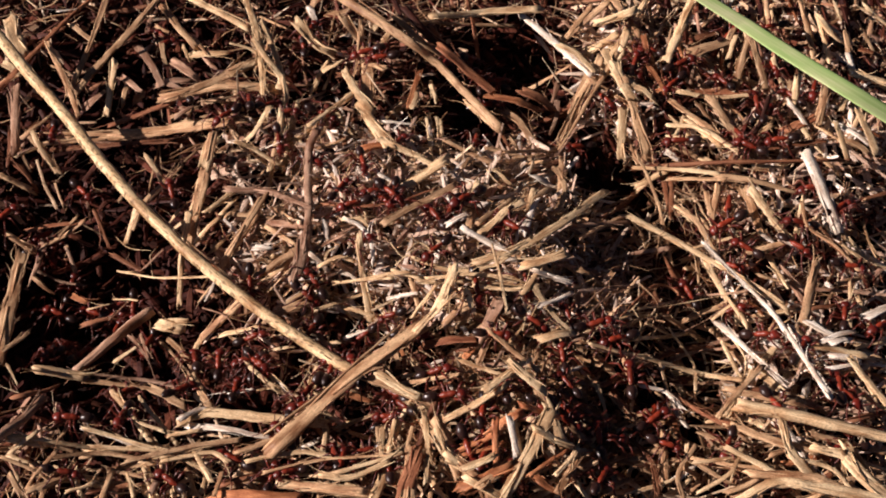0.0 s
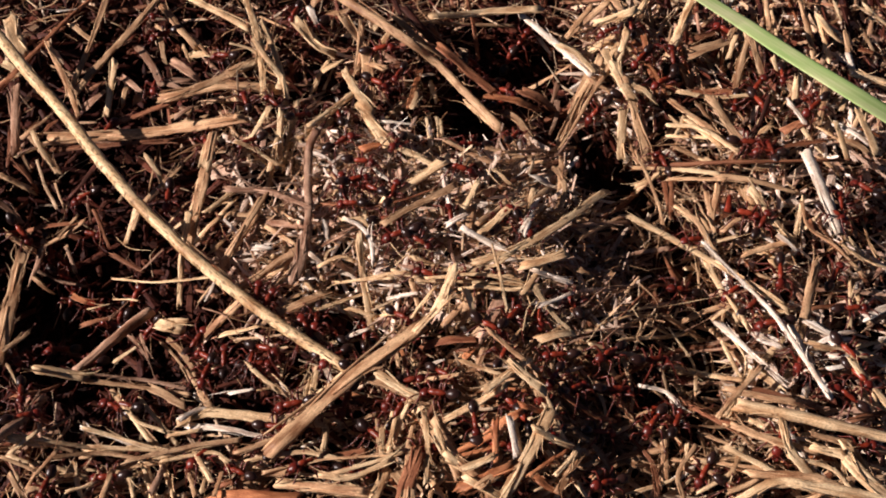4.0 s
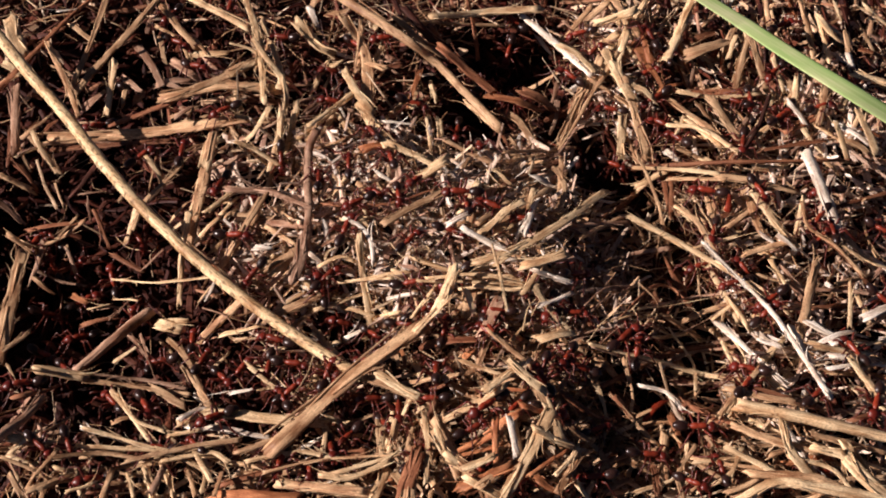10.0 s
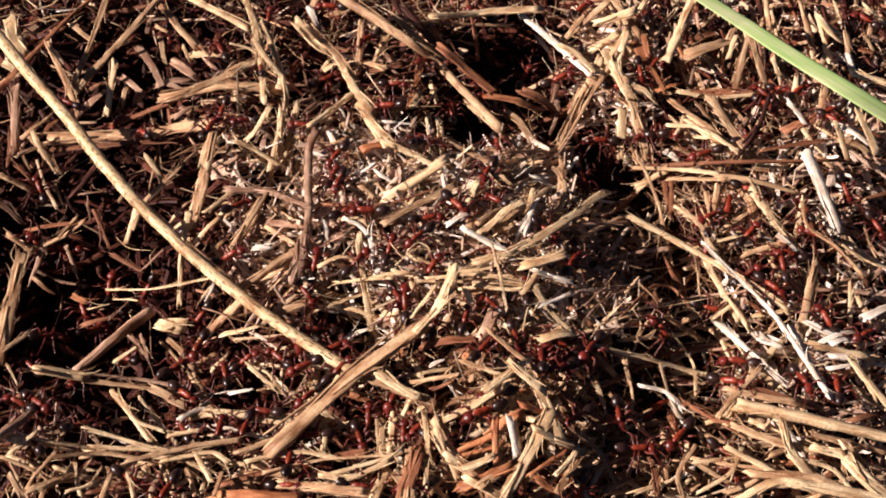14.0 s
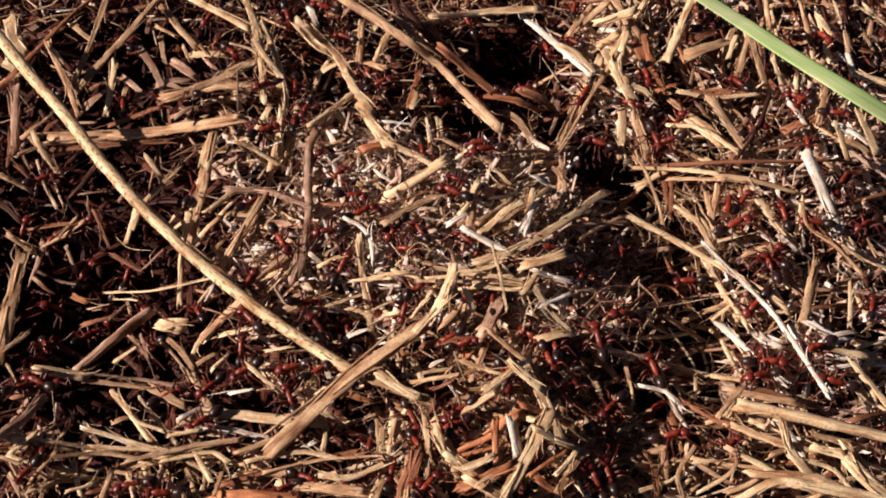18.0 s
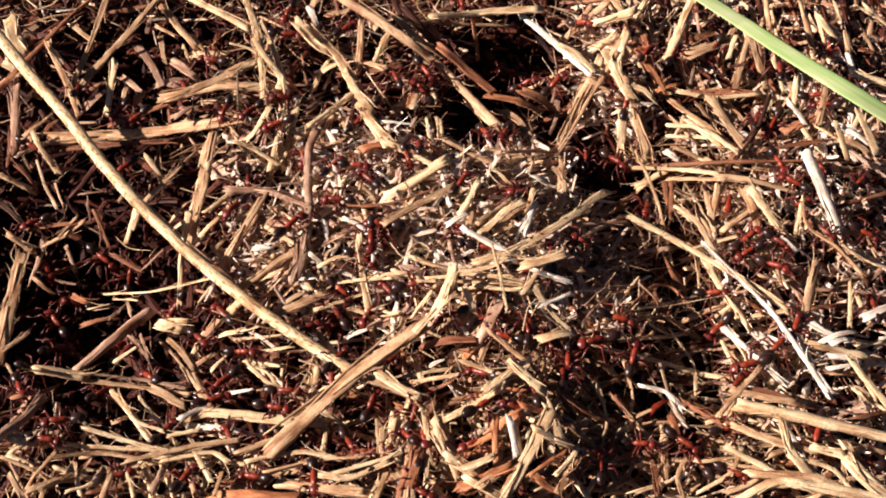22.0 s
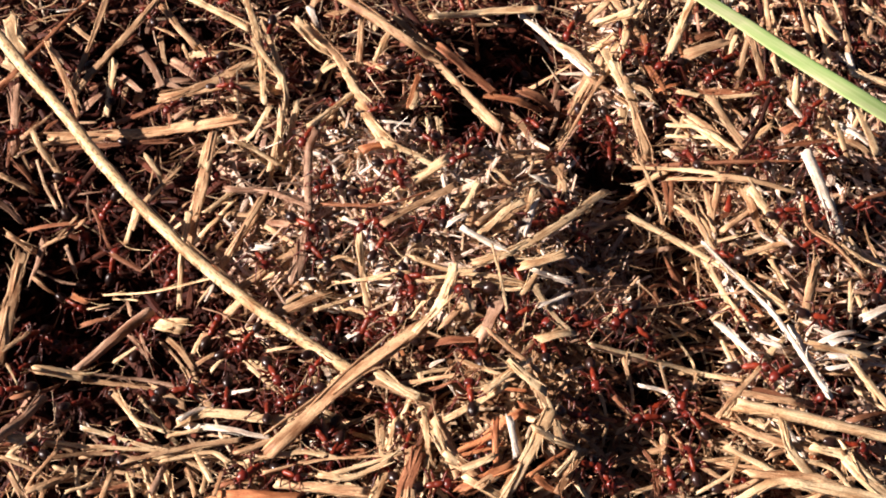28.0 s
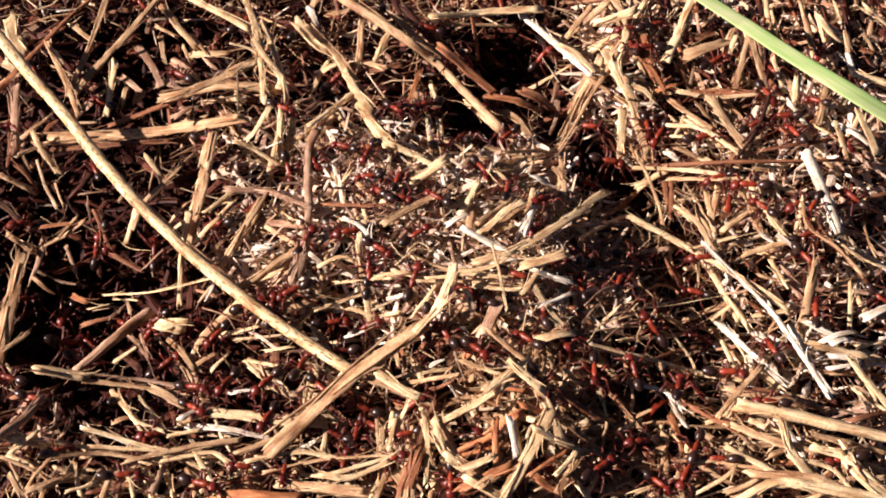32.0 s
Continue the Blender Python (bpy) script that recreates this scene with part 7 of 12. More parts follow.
def build_ant():
    """A red wood ant, about 7 mm, nose to +x, feet at z = 0."""
    ant = new("ant")
    h = 1.75                                       # height of the body over the feet
    bm = bmesh.new()                               # thorax: broad in front, a shallow waist, a sloping hump behind
    for v in ball(bm, (-0.08, 0, h + 0.04), (2.75, 1.05, 1.02), None, 16, 20):
        x = v.co.x / MM
        k = (1.0 - 0.20 * math.exp(-((x + 0.05) / 0.32) ** 2)) * (1.0 - 0.10 * max(0.0, -x))
        v.co.y *= k
        v.co.z = h * MM + (v.co.z - h * MM) * k + 0.06 * MM * x
    part("thorax", bm, ANT_RED, ant, "glossy red thorax")
    bm = bmesh.new()                               # petiole scale
    ball(bm, (-1.36, 0, h + 0.0), (0.24, 0.5, 0.78), None, 10, 7)
    ball(bm, (-1.32, 0, h - 0.28), (0.75, 0.3, 0.3), None, 10, 7)
    part("petiole", bm, ANT_RED, ant)
    bm = bmesh.new()                               # gaster: egg with plates
    vs = ball(bm, (0, 0, 0), (2.35, 1.6, 1.52), None, 18, 24)
    for v in vs:
        x = v.co.x / MM
        k = 1.0 - 0.16 * max(0.0, -x) ** 1.5 / 1.3
        step = 1.0 - 0.035 * ((x * 1.9) % 1.0)
        v.co.y *= k * step
        v.co.z *= k * step
    g = part("gaster", bm, ANT_BLACK, ant, "shiny black gaster", (-2.5, 0, h - 0.05))
    g.rotation_euler = (0, radians(8), 0)
    bm = bmesh.new()                               # head: broad behind, narrow at the jaws
    vs = ball(bm, (0.75, 0, 0), (1.75, 1.6, 1.15), None, 16, 11)
    for v in vs:
        x = v.co.x / MM
        v.co.y *= 1.06 - 0.24 * max(0, x - 0.4)
        v.co.z *= 1.0 - 0.18 * max(0, x - 0.5)
    head = part("head", bm, ANT_HEAD, ant, "dark red head", (1.25, 0, h + 0.05))
    head.rotation_euler = (0, radians(28), 0)
    for s in (1, -1):
        bm = bmesh.new()
        ball(bm, (0, 0, 0), (0.34, 0.16, 0.30), None, 8, 6)
        part("eye", bm, ANT_BLACK, head, "black eye", (0.62, 0.70 * s, 0.24))
        part("mandible", limb([(0, 0, 0), (0.32, 0.02 * s, 0), (0.50, -0.14 * s, 0), (0.56, -0.28 * s, 0)], [0.17, 0.16, 0.11, 0.04]), ANT_HEAD, head, "", (1.45, 0.30 * s, -0.08))
        part("antenna", limb([(0, 0, 0), (0.55, 0.75 * s, 0.55), (0.85, 1.25 * s, 0.75), (1.25, 1.32 * s, 0.5), (1.75, 1.25 * s, 0.15), (2.25, 1.1 * s, -0.2)],
                             [0.09, 0.075, 0.09, 0.08, 0.09, 0.06]), ANT_LEG, head, "elbowed antenna", (1.18, 0.22 * s, 0.30))
    for k, (at, reach) in enumerate(((0.75, 1.7), (-0.02, 0.15), (-0.6, -1.9))):
        for s in (1, -1):
            kn, an, toe = (reach * 0.42, 1.35 * s, 0.85), (reach * 0.95, 2.35 * s, -0.72), (reach * 1.35, 3.05 * s, -1.32)
            part("leg", limb([(0, 0, 0), (reach * 0.12, 0.42 * s, -0.08), (reach * 0.26, 0.9 * s, 0.45), kn, (reach * 0.6, 1.75 * s, 0.25), an, toe, (reach * 1.5, 3.3 * s, -1.36)],
                             [0.20, 0.19, 0.20, 0.13, 0.13, 0.09, 0.06, 0.035]), ANT_LEG, ant, "", (at, 0.34 * s, h - 0.35))
    return tagged(ant, "red wood ant with a dark red thorax and black gaster", "ant", "wood ants")


first_ant = build_ant()
ANTS = [first_ant] + [copy_thing(first_ant, Matrix()) for _ in range(164)]


def crawl(*stops):
    """Walks one ant along its stops (seconds, x, y in mm), nose ahead, feet on the litter, legs stepping in two tripods."""
    ant = ANTS.pop()
    rng = np.random.default_rng(int(abs(stops[0][1] * 37 + stops[0][2] * 11) * 10) + 5)
    ts = np.array([s[0] for s in stops])
    px, py = np.array([s[1] for s in stops]), np.array([s[2] for s in stops])
    times = np.arange(0, 32.01, 0.5)
    k = np.clip(np.searchsorted(ts, times, side="right") - 1, 0, len(ts) - 2)
    f = (times - ts[k]) / (ts[k + 1] - ts[k])
    ease = f * f * (3 - 2 * f) * 0.5 + f * 0.5
    x = px[k] + (px[k + 1] - px[k]) * ease
    y = py[k] + (py[k + 1] - py[k]) * ease
    yaw = rng.uniform(0, 360)
    size = rng.uniform(0.9, 1.14)
    ant.scale = (size, size, size)
    rows, fast = [], []
    for i, t in enumerate(times):
        a, b = max(0, i - 1), min(len(times) - 1, i + 1)
        dx, dy = x[b] - x[a], y[b] - y[a]
        go = math.hypot(dx, dy)
        if i == 0 and go > 1.0:
            yaw = math.degrees(math.atan2(dy, dx))
        elif go > 1.0:
            turn = (math.degrees(math.atan2(dy, dx)) - yaw + 180) % 360 - 180
            yaw += max(-65, min(65, turn))
        else:
            yaw += rng.uniform(-14, 14)
        c, s = math.cos(math.radians(yaw)), math.sin(math.radians(yaw))
        here, nose, tail = on_nest(x[i], y[i]), on_nest(x[i] + 3 * c, y[i] + 3 * s), on_nest(x[i] - 3 * c, y[i] - 3 * s)
        pitch = -math.degrees(math.atan2(nose - tail, 6.0)) + rng.uniform(-13, 13)
        rows.append((t, pose(x[i] * MM, y[i] * MM, (here + 2.2 + rng.uniform(0, 0.8)) * MM, rng.uniform(-15, 15), pitch, yaw)))
        fast.append(go)
    walk(ant, rows)
    legs = [o for o in ant.children if o.name.startswith("leg")]
    for n, leg in enumerate(legs):
        base = leg.location.copy()
        lead = 1 if n in (0, 3, 4) else -1
        gait = []
        for i, t in enumerate(np.arange(0, 32.01, 0.25)):
            w = (1 if i % 2 else -1) * lead * (15 if fast[i // 2] > 1.0 else 2)
            gait.append((float(t), Matrix.Translation(base) @ pose(0, 0, 0, rng.uniform(-5, 5), 0, w)))
        walk(leg, gait)
    for feeler in [o for h in ant.children if h.name.startswith("head") for o in h.children if o.name.startswith("antenna")]:
        base = feeler.location.copy()
        walk(feeler, [(float(t), Matrix.Translation(base) @ pose(0, 0, 0, 0, rng.uniform(-14, 14), rng.uniform(-13, 13))) for t in times])


def swing(ob, pivot, rows):
    """A stalk that the ants drag round one end: rows of seconds and degrees about a vertical line."""
    at = Matrix.Translation(Vector(pivot) * MM)
    walk(ob, [(t, at @ pose(0, 0, 0, 0, 0, a) @ at.inverted() @ Matrix.Translation(ob.location)) for t, a in rows])


def motions():
    """All that crawls and what is dragged."""
    swing(dragged, (-13.5, 30.4, 0), [(0, -18.2), (11.2, -18.2), (11.8, 0), (32, 0)])
    swing(hair, (-36.0, -6.8, 0), [(0, -13.6), (1, -10.8), (2, -9.8), (3, -10.3), (6, -3.9), (7, -14.9), (8, -9.8), (9, -10.8), (10, -8.2), (11, -5.1), (12, -7.1), (13, -2.0), (14, -1.6), (17, 0.0), (32, 1.7)])
    crawl((0, -31.0, 30.9), (1, -28.5, 32.6), (2, -27.5, 31.1), (3, -29.5, 30.2), (6, -31.6, 32.3), (7, -30.2, 34.2), (8, -23.8, 40.3), (9, -20.1, 41.6), (10, -21.0, 44.2), (11, -30.3, 39.3), (12, -31.8, 40.3), (13, -33.1, 40.4), (14, -33.2, 41.7), (17, -31.3, 38.5), (18, -32.3, 37.2), (19, -34.1, 37.0), (20, -33.9, 37.1), (21, -34.8, 34.1), (22, -38.4, 29.7), (23, -37.7, 23.1), (24, -37.0, 25.7), (25, -35.2, 28.6), (28, -48.1, 32.8), (29, -47.1, 26.1), (30, -47.4, 26.3), (31, -46.9, 24.5), (32, -40.5, 21.9))
    crawl((0, -27.2, 28.1), (1, -27.4, 27.5), (2, -25.8, 26.6), (3, -25.1, 27.2), (6, -26.1, 27.2), (7, -26.2, 27.8), (8, -26.3, 28.0), (9, -27.2, 28.5), (10, -27.7, 19.7), (11, -26.8, 21.9), (12, -28.7, 19.8), (13, -32.0, 26.1), (14, -35.0, 26.3), (17, -33.5, 23.8), (18, -32.8, 24.1), (19, -32.3, 29.2), (20, -33.0, 28.8), (21, -32.2, 28.4), (22, -33.9, 28.7), (23, -39.5, 21.9), (24, -42.2, 23.5), (25, -47.6, 21.8), (28, -39.0, 15.9), (29, -40.1, 15.1), (30, -47.9, 16.7), (31, -42.0, 12.2), (32, -37.3, 18.4))
    crawl((0, -28.3, 22.1), (1, -27.9, 20.0), (2, -28.2, 20.1), (3, -32.2, 21.8), (6, -36.0, 20.2), (7, -34.4, 17.9), (8, -36.2, 16.5), (9, -38.0, 14.9), (10, -38.2, 12.9), (11, -41.5, 6.7), (12, -40.9, 6.0), (13, -42.4, 4.4), (14, -40.5, 3.3), (17, -43.2, 9.2), (18, -42.3, 11.6), (19, -39.3, 19.4), (20, -38.7, 17.0), (21, -39.1, 17.0), (22, -33.3, 15.0), (23, -41.1, 7.6), (24, -40.9, 5.4), (25, -41.7, 2.9), (28, -45.9, 3.0), (29, -45.3, 1.6), (30, -43.6, -0.6), (31, -49.1, 1.3), (32, -49.2, 4.4))
    crawl((0, -21.3, 28.1), (1, -20.8, 27.7), (2, -18.4, 27.4), (3, -18.2, 28.7), (6, -19.4, 32.5), (7, -19.3, 31.1), (8, -18.0, 32.9), (9, -19.1, 34.3), (10, -19.9, 34.1), (11, -18.8, 34.3), (12, -19.2, 33.2), (13, -17.6, 32.6), (14, -18.3, 31.7), (17, -23.1, 34.2), (18, -24.2, 28.2), (19, -24.4, 28.4), (20, -14.1, 24.3), (21, -14.4, 24.5), (22, -14.8, 26.5), (23, -12.0, 27.7), (24, -16.4, 28.7), (25, -23.5, 30.7), (28, -19.2, 32.2), (29, -18.4, 33.0), (30, -19.8, 32.2), (31, -28.3, 22.6), (32, -26.6, 17.1))
    crawl((0, -9.1, 3.3), (1, -9.6, 1.8), (2, -10.6, -0.2), (3, -9.1, -0.4), (6, -8.5, -2.3), (7, -6.0, -3.7), (8, -8.9, -3.3), (9, -7.7, -5.0), (10, -5.1, -5.7), (11, -4.0, 0.3), (12, -4.9, -2.6), (13, -4.0, -1.5), (14, -2.1, -1.5), (17, -6.7, -1.3), (18, -7.6, -2.4), (19, -6.7, -1.9), (20, -8.5, -2.3), (21, -8.4, -3.5), (22, -9.8, -3.3), (23, -3.9, -5.0), (24, -3.9, -3.9), (25, -3.9, -3.9), (28, -3.9, -3.9), (29, -3.9, -3.9), (30, -3.9, -3.9), (31, -3.9, -3.9), (32, -3.9, -3.9))
    crawl((0, -1.7, -1.1), (1, -2.8, 0.7), (2, -2.6, -0.9), (3, -4.2, -3.5), (6, -12.4, -5.6), (7, -14.9, -6.4), (8, -11.5, -6.3), (9, -12.0, -5.4), (10, -14.8, -2.2), (11, -10.3, -0.9), (12, -11.2, -3.2), (13, -9.4, -0.4), (14, -12.2, 0.5), (17, -13.0, -1.8), (18, -12.9, 1.0), (19, -11.2, -3.2), (20, -12.0, -3.6), (21, -11.2, -2.0), (22, -11.5, -4.4), (23, -11.2, -4.9), (24, -9.1, -4.0), (25, -11.8, 2.9), (28, -10.7, -1.5), (29, -7.7, 2.6), (30, -9.1, 2.7), (31, -7.7, 2.6), (32, -9.6, 4.9))
    crawl((0, 5.6, 25.7), (1, 5.4, 18.8), (2, 4.4, 18.6), (3, 5.7, 20.8), (6, 2.4, 19.5), (7, 4.6, 26.4), (8, 5.4, 24.3), (9, 5.6, 22.9), (10, 6.4, 18.9), (11, 7.5, 23.4), (12, 5.3, 22.3), (13, 10.4, 21.5), (14, 9.2, 19.9), (17, 9.3, 22.0), (18, 6.2, 22.0), (19, 3.4, 22.4), (20, -4.3, 25.1), (21, -3.4, 34.0), (22, -4.5, 35.0), (23, -2.4, 34.6), (24, -6.6, 39.4), (25, -5.6, 41.2), (28, -6.0, 42.3), (29, -6.5, 43.1), (30, -4.0, 44.5), (31, -1.4, 43.4), (32, 0.3, 43.6))
    crawl((0, 10.3, 46.2), (1, 12.4, 47.1), (2, 13.3, 45.7), (3, 13.7, 54.0), (6, 11.4, 53.6), (7, 11.7, 53.8), (8, 11.2, 53.8), (9, 13.1, 56.1), (10, 13.1, 59.3), (11, 9.9, 59.1), (12, 9.0, 58.7), (13, 8.5, 59.1), (14, 6.5, 59.4), (17, 6.8, 56.0), (18, 4.1, 57.4), (19, 4.3, 60.5), (20, 4.2, 61.2), (21, 1.7, 60.9), (22, 3.3, 61.3), (23, 3.3, 61.3), (24, 3.3, 61.3), (25, 3.3, 61.3), (28, 3.3, 61.3), (29, 3.3, 61.3), (30, 3.3, 61.3), (31, 11.6, 60.0), (32, 11.1, 62.4))
    crawl((0, 6.5, 45.2), (1, 6.4, 43.8), (2, 7.3, 46.5), (3, 15.9, 57.1), (6, 14.5, 55.5), (7, 14.0, 54.8), (8, 14.7, 53.4), (9, 12.5, 55.8), (10, 12.8, 54.9), (11, 12.6, 50.8), (12, 13.2, 47.1), (13, 14.7, 47.3), (14, 16.0, 49.3), (17, 18.0, 55.0), (18, 20.0, 52.2), (19, 18.8, 51.5), (20, 16.0, 50.4), (21, 15.0, 49.4), (22, 12.9, 50.7), (23, 12.3, 50.3), (24, 12.4, 51.2), (25, 13.7, 51.7), (28, 13.4, 52.0), (29, 5.9, 44.8), (30, 4.9, 47.0), (31, 4.3, 47.0), (32, 3.8, 47.6))
    crawl((0, 35.4, 41.3), (1, 36.5, 43.9), (2, 34.0, 45.8), (3, 34.6, 48.3), (6, 34.3, 51.2), (7, 30.9, 52.3), (8, 29.8, 50.4), (9, 27.1, 53.0), (10, 26.1, 50.7), (11, 19.0, 53.9), (12, 23.1, 54.6), (13, 22.8, 55.1), (14, 26.5, 58.1), (17, 26.5, 58.1), (18, 25.2, 58.2), (19, 26.0, 58.2), (20, 23.5, 55.9), (21, 25.5, 55.3), (22, 27.0, 52.8), (23, 27.6, 53.7), (24, 27.5, 58.6), (25, 27.5, 59.1), (28, 24.5, 53.4), (29, 23.8, 54.8), (30, 22.8, 48.4), (31, 16.8, 48.9), (32, 19.9, 50.5))
    crawl((0, 37.6, 43.2), (1, 35.6, 44.5), (2, 38.9, 43.3), (3, 38.2, 42.7), (6, 38.1, 42.3), (7, 43.5, 40.3), (8, 44.0, 39.7), (9, 40.4, 40.1), (10, 41.0, 42.0), (11, 40.0, 42.9), (12, 39.9, 42.2), (13, 39.8, 41.8), (14, 38.2, 40.2), (17, 39.3, 39.0), (18, 36.9, 37.5), (19, 38.4, 39.5), (20, 36.5, 41.9), (21, 37.5, 42.5), (22, 37.1, 42.0), (23, 39.4, 41.9), (24, 37.7, 42.3), (25, 38.4, 43.1), (28, 37.3, 42.1), (29, 38.5, 45.8), (30, 35.6, 48.1), (31, 34.7, 48.2), (32, 39.3, 50.0))
    crawl((0, 52.0, 17.8), (1, 49.4, 19.7), (2, 51.0, 20.9), (3, 51.5, 17.9), (6, 52.9, 20.6), (7, 55.8, 19.5), (8, 54.7, 20.5), (9, 51.7, 20.4), (10, 51.2, 18.8), (11, 51.9, 20.8), (12, 49.8, 20.2), (13, 46.3, 18.9), (14, 44.8, 17.6), (17, 41.4, 21.8), (18, 39.8, 21.8), (19, 38.5, 22.1), (20, 39.3, 20.1), (21, 39.3, 19.2), (22, 33.6, 7.1), (23, 37.3, 7.3), (24, 40.6, 12.1), (25, 43.3, 10.6), (28, 42.7, 16.7), (29, 42.0, 18.0), (30, 40.8, 22.8), (31, 39.6, 20.9), (32, 45.3, 21.0))
    crawl((0, 60.8, 49.8), (1, 57.4, 49.2), (2, 58.2, 46.9), (3, 60.7, 45.2), (6, 59.2, 42.5), (7, 60.7, 39.7), (8, 60.4, 37.7), (9, 59.5, 36.9), (10, 59.9, 37.0), (11, 58.3, 35.6), (12, 59.0, 34.8), (13, 58.8, 33.3), (14, 60.3, 31.5), (17, 62.6, 32.0), (18, 61.3, 30.0), (19, 62.4, 28.9), (20, 66.5, 28.6), (21, 65.7, 28.4), (22, 65.3, 28.2), (23, 65.8, 28.8), (24, 64.3, 27.5), (25, 65.1, 26.7), (28, 62.9, 32.4), (29, 62.5, 33.6), (30, 61.0, 35.5), (31, 60.1, 36.3), (32, 59.4, 37.7))
    crawl((0, 65.4, 30.7), (1, 64.2, 27.0), (2, 64.6, 26.3), (3, 65.5, 26.9), (6, 60.6, 23.1), (7, 57.7, 24.4), (8, 59.5, 25.9), (9, 59.9, 24.2), (10, 59.7, 24.9), (11, 58.5, 25.8), (12, 55.4, 24.7), (13, 58.4, 28.5), (14, 56.0, 30.9), (17, 54.3, 34.9), (18, 52.8, 34.5), (19, 56.4, 35.1), (20, 55.0, 34.6), (21, 55.1, 34.2), (22, 55.5, 38.7), (23, 58.0, 40.3), (24, 58.0, 39.6), (25, 50.4, 37.5), (28, 49.4, 37.6), (29, 50.4, 37.5), (30, 47.5, 39.1), (31, 49.7, 40.5), (32, 49.7, 40.5))
    crawl((0, 59.5, 38.2), (1, 60.1, 36.0), (2, 60.4, 34.4), (3, 60.6, 37.1), (6, 60.1, 30.7), (7, 59.9, 24.2), (8, 65.4, 23.1), (9, 65.4, 25.8), (10, 65.4, 25.3), (11, 65.6, 23.7), (12, 62.8, 23.8), (13, 65.6, 22.5), (14, 66.3, 21.7), (17, 61.8, 18.0), (18, 61.8, 17.5), (19, 62.1, 15.2), (20, 62.0, 15.6), (21, 63.7, 15.2), (22, 62.9, 12.3), (23, 64.6, 17.6), (24, 64.8, 17.6), (25, 62.7, 17.0), (28, 61.9, 22.9), (29, 65.3, 24.9), (30, 65.2, 26.0), (31, 66.5, 24.6), (32, 64.8, 26.3))
    crawl((0, 41.1, 21.4), (1, 38.7, 21.7), (2, 41.1, 12.6), (3, 37.1, 18.0), (6, 38.4, 16.1), (7, 37.2, 13.7), (8, 37.9, 12.0), (9, 42.3, 19.6), (10, 40.6, 21.5), (11, 41.5, 21.2), (12, 39.6, 20.6), (13, 40.6, 21.4), (14, 36.5, 23.5), (17, 34.0, 21.2), (18, 37.0, 22.8), (19, 30.2, 19.4), (20, 30.6, 19.8), (21, 30.5, 22.6), (22, 30.4, 20.4), (23, 30.9, 18.8), (24, 29.3, 20.6), (25, 30.2, 19.4), (28, 28.9, 22.4), (29, 29.2, 22.6), (30, 25.0, 21.2), (31, 26.8, 21.3), (32, 29.2, 20.7))
    crawl((0, 48.5, -3.8), (1, 43.2, 0.1), (2, 41.7, -0.8), (3, 40.3, -1.5), (6, 41.6, -2.3), (7, 39.7, 1.0), (8, 41.5, -0.0), (9, 42.3, 2.4), (10, 43.8, -0.4), (11, 41.1, -1.4), (12, 40.3, -0.3), (13, 41.0, -2.7), (14, 42.2, -2.5), (17, 27.0, -3.3), (18, 28.7, -4.1), (19, 27.7, -7.1), (20, 29.3, -5.3), (21, 23.0, -5.1), (22, 22.0, -4.3), (23, 20.0, -3.7), (24, 19.0, -2.6), (25, 20.1, -2.2), (28, 18.8, 1.0), (29, 17.1, -1.3), (30, 17.1, -0.0), (31, 17.0, -1.4), (32, 15.0, -4.1))
    crawl((0, 56.3, -5.1), (1, 57.7, -5.9), (2, 56.4, -7.1), (3, 53.0, -8.8), (6, 52.7, -11.5), (7, 54.4, -11.7), (8, 51.3, -12.0), (9, 52.8, -14.4), (10, 51.1, -14.8), (11, 50.0, -15.8), (12, 48.7, -14.1), (13, 50.4, -11.3), (14, 51.5, -12.4), (17, 48.8, -15.8), (18, 48.7, -15.0), (19, 49.8, -16.2), (20, 49.9, -15.7), (21, 50.3, -14.3), (22, 42.7, -17.8), (23, 46.9, -16.9), (24, 47.7, -17.4), (25, 47.9, -16.1), (28, 46.2, -16.9), (29, 46.4, -17.8), (30, 45.1, -21.8), (31, 45.3, -22.5), (32, 39.9, -19.8))
    crawl((0, 46.5, -6.9), (1, 48.6, -8.2), (2, 48.1, -10.2), (3, 47.3, -10.8), (6, 43.7, -13.2), (7, 43.8, -10.5), (8, 46.7, -11.3), (9, 49.6, -9.9), (10, 47.5, -7.6), (11, 47.6, -6.6), (12, 48.1, -5.9), (13, 49.6, -2.3), (14, 49.7, -1.2), (17, 56.1, 0.6), (18, 55.4, 2.5), (19, 55.6, 3.1), (20, 54.3, 2.1), (21, 55.5, 1.6), (22, 58.4, 3.8), (23, 59.0, 3.7), (24, 57.4, 1.7), (25, 55.5, 1.8), (28, 56.4, 1.7), (29, 57.7, 1.2), (30, 56.0, -0.1), (31, 54.6, 1.1), (32, 52.2, 3.8))
    crawl((0, 45.9, -15.4), (1, 48.7, -15.2), (2, 48.4, -15.1), (3, 48.1, -14.6), (6, 49.4, -14.2), (7, 47.6, -12.9), (8, 48.5, -10.7), (9, 49.7, -11.2), (10, 46.3, -10.2), (11, 47.4, -11.3), (12, 48.3, -9.3), (13, 48.1, -8.0), (14, 49.0, -8.9), (17, 51.8, -6.7), (18, 52.8, -5.7), (19, 53.1, -6.3), (20, 52.5, -4.2), (21, 54.6, -3.7), (22, 53.5, -4.0), (23, 54.0, -5.1), (24, 52.8, -2.7), (25, 49.9, -1.7), (28, 55.2, 0.4), (29, 56.9, -0.4), (30, 58.0, -2.5), (31, 59.1, -2.4), (32, 58.9, -2.6))
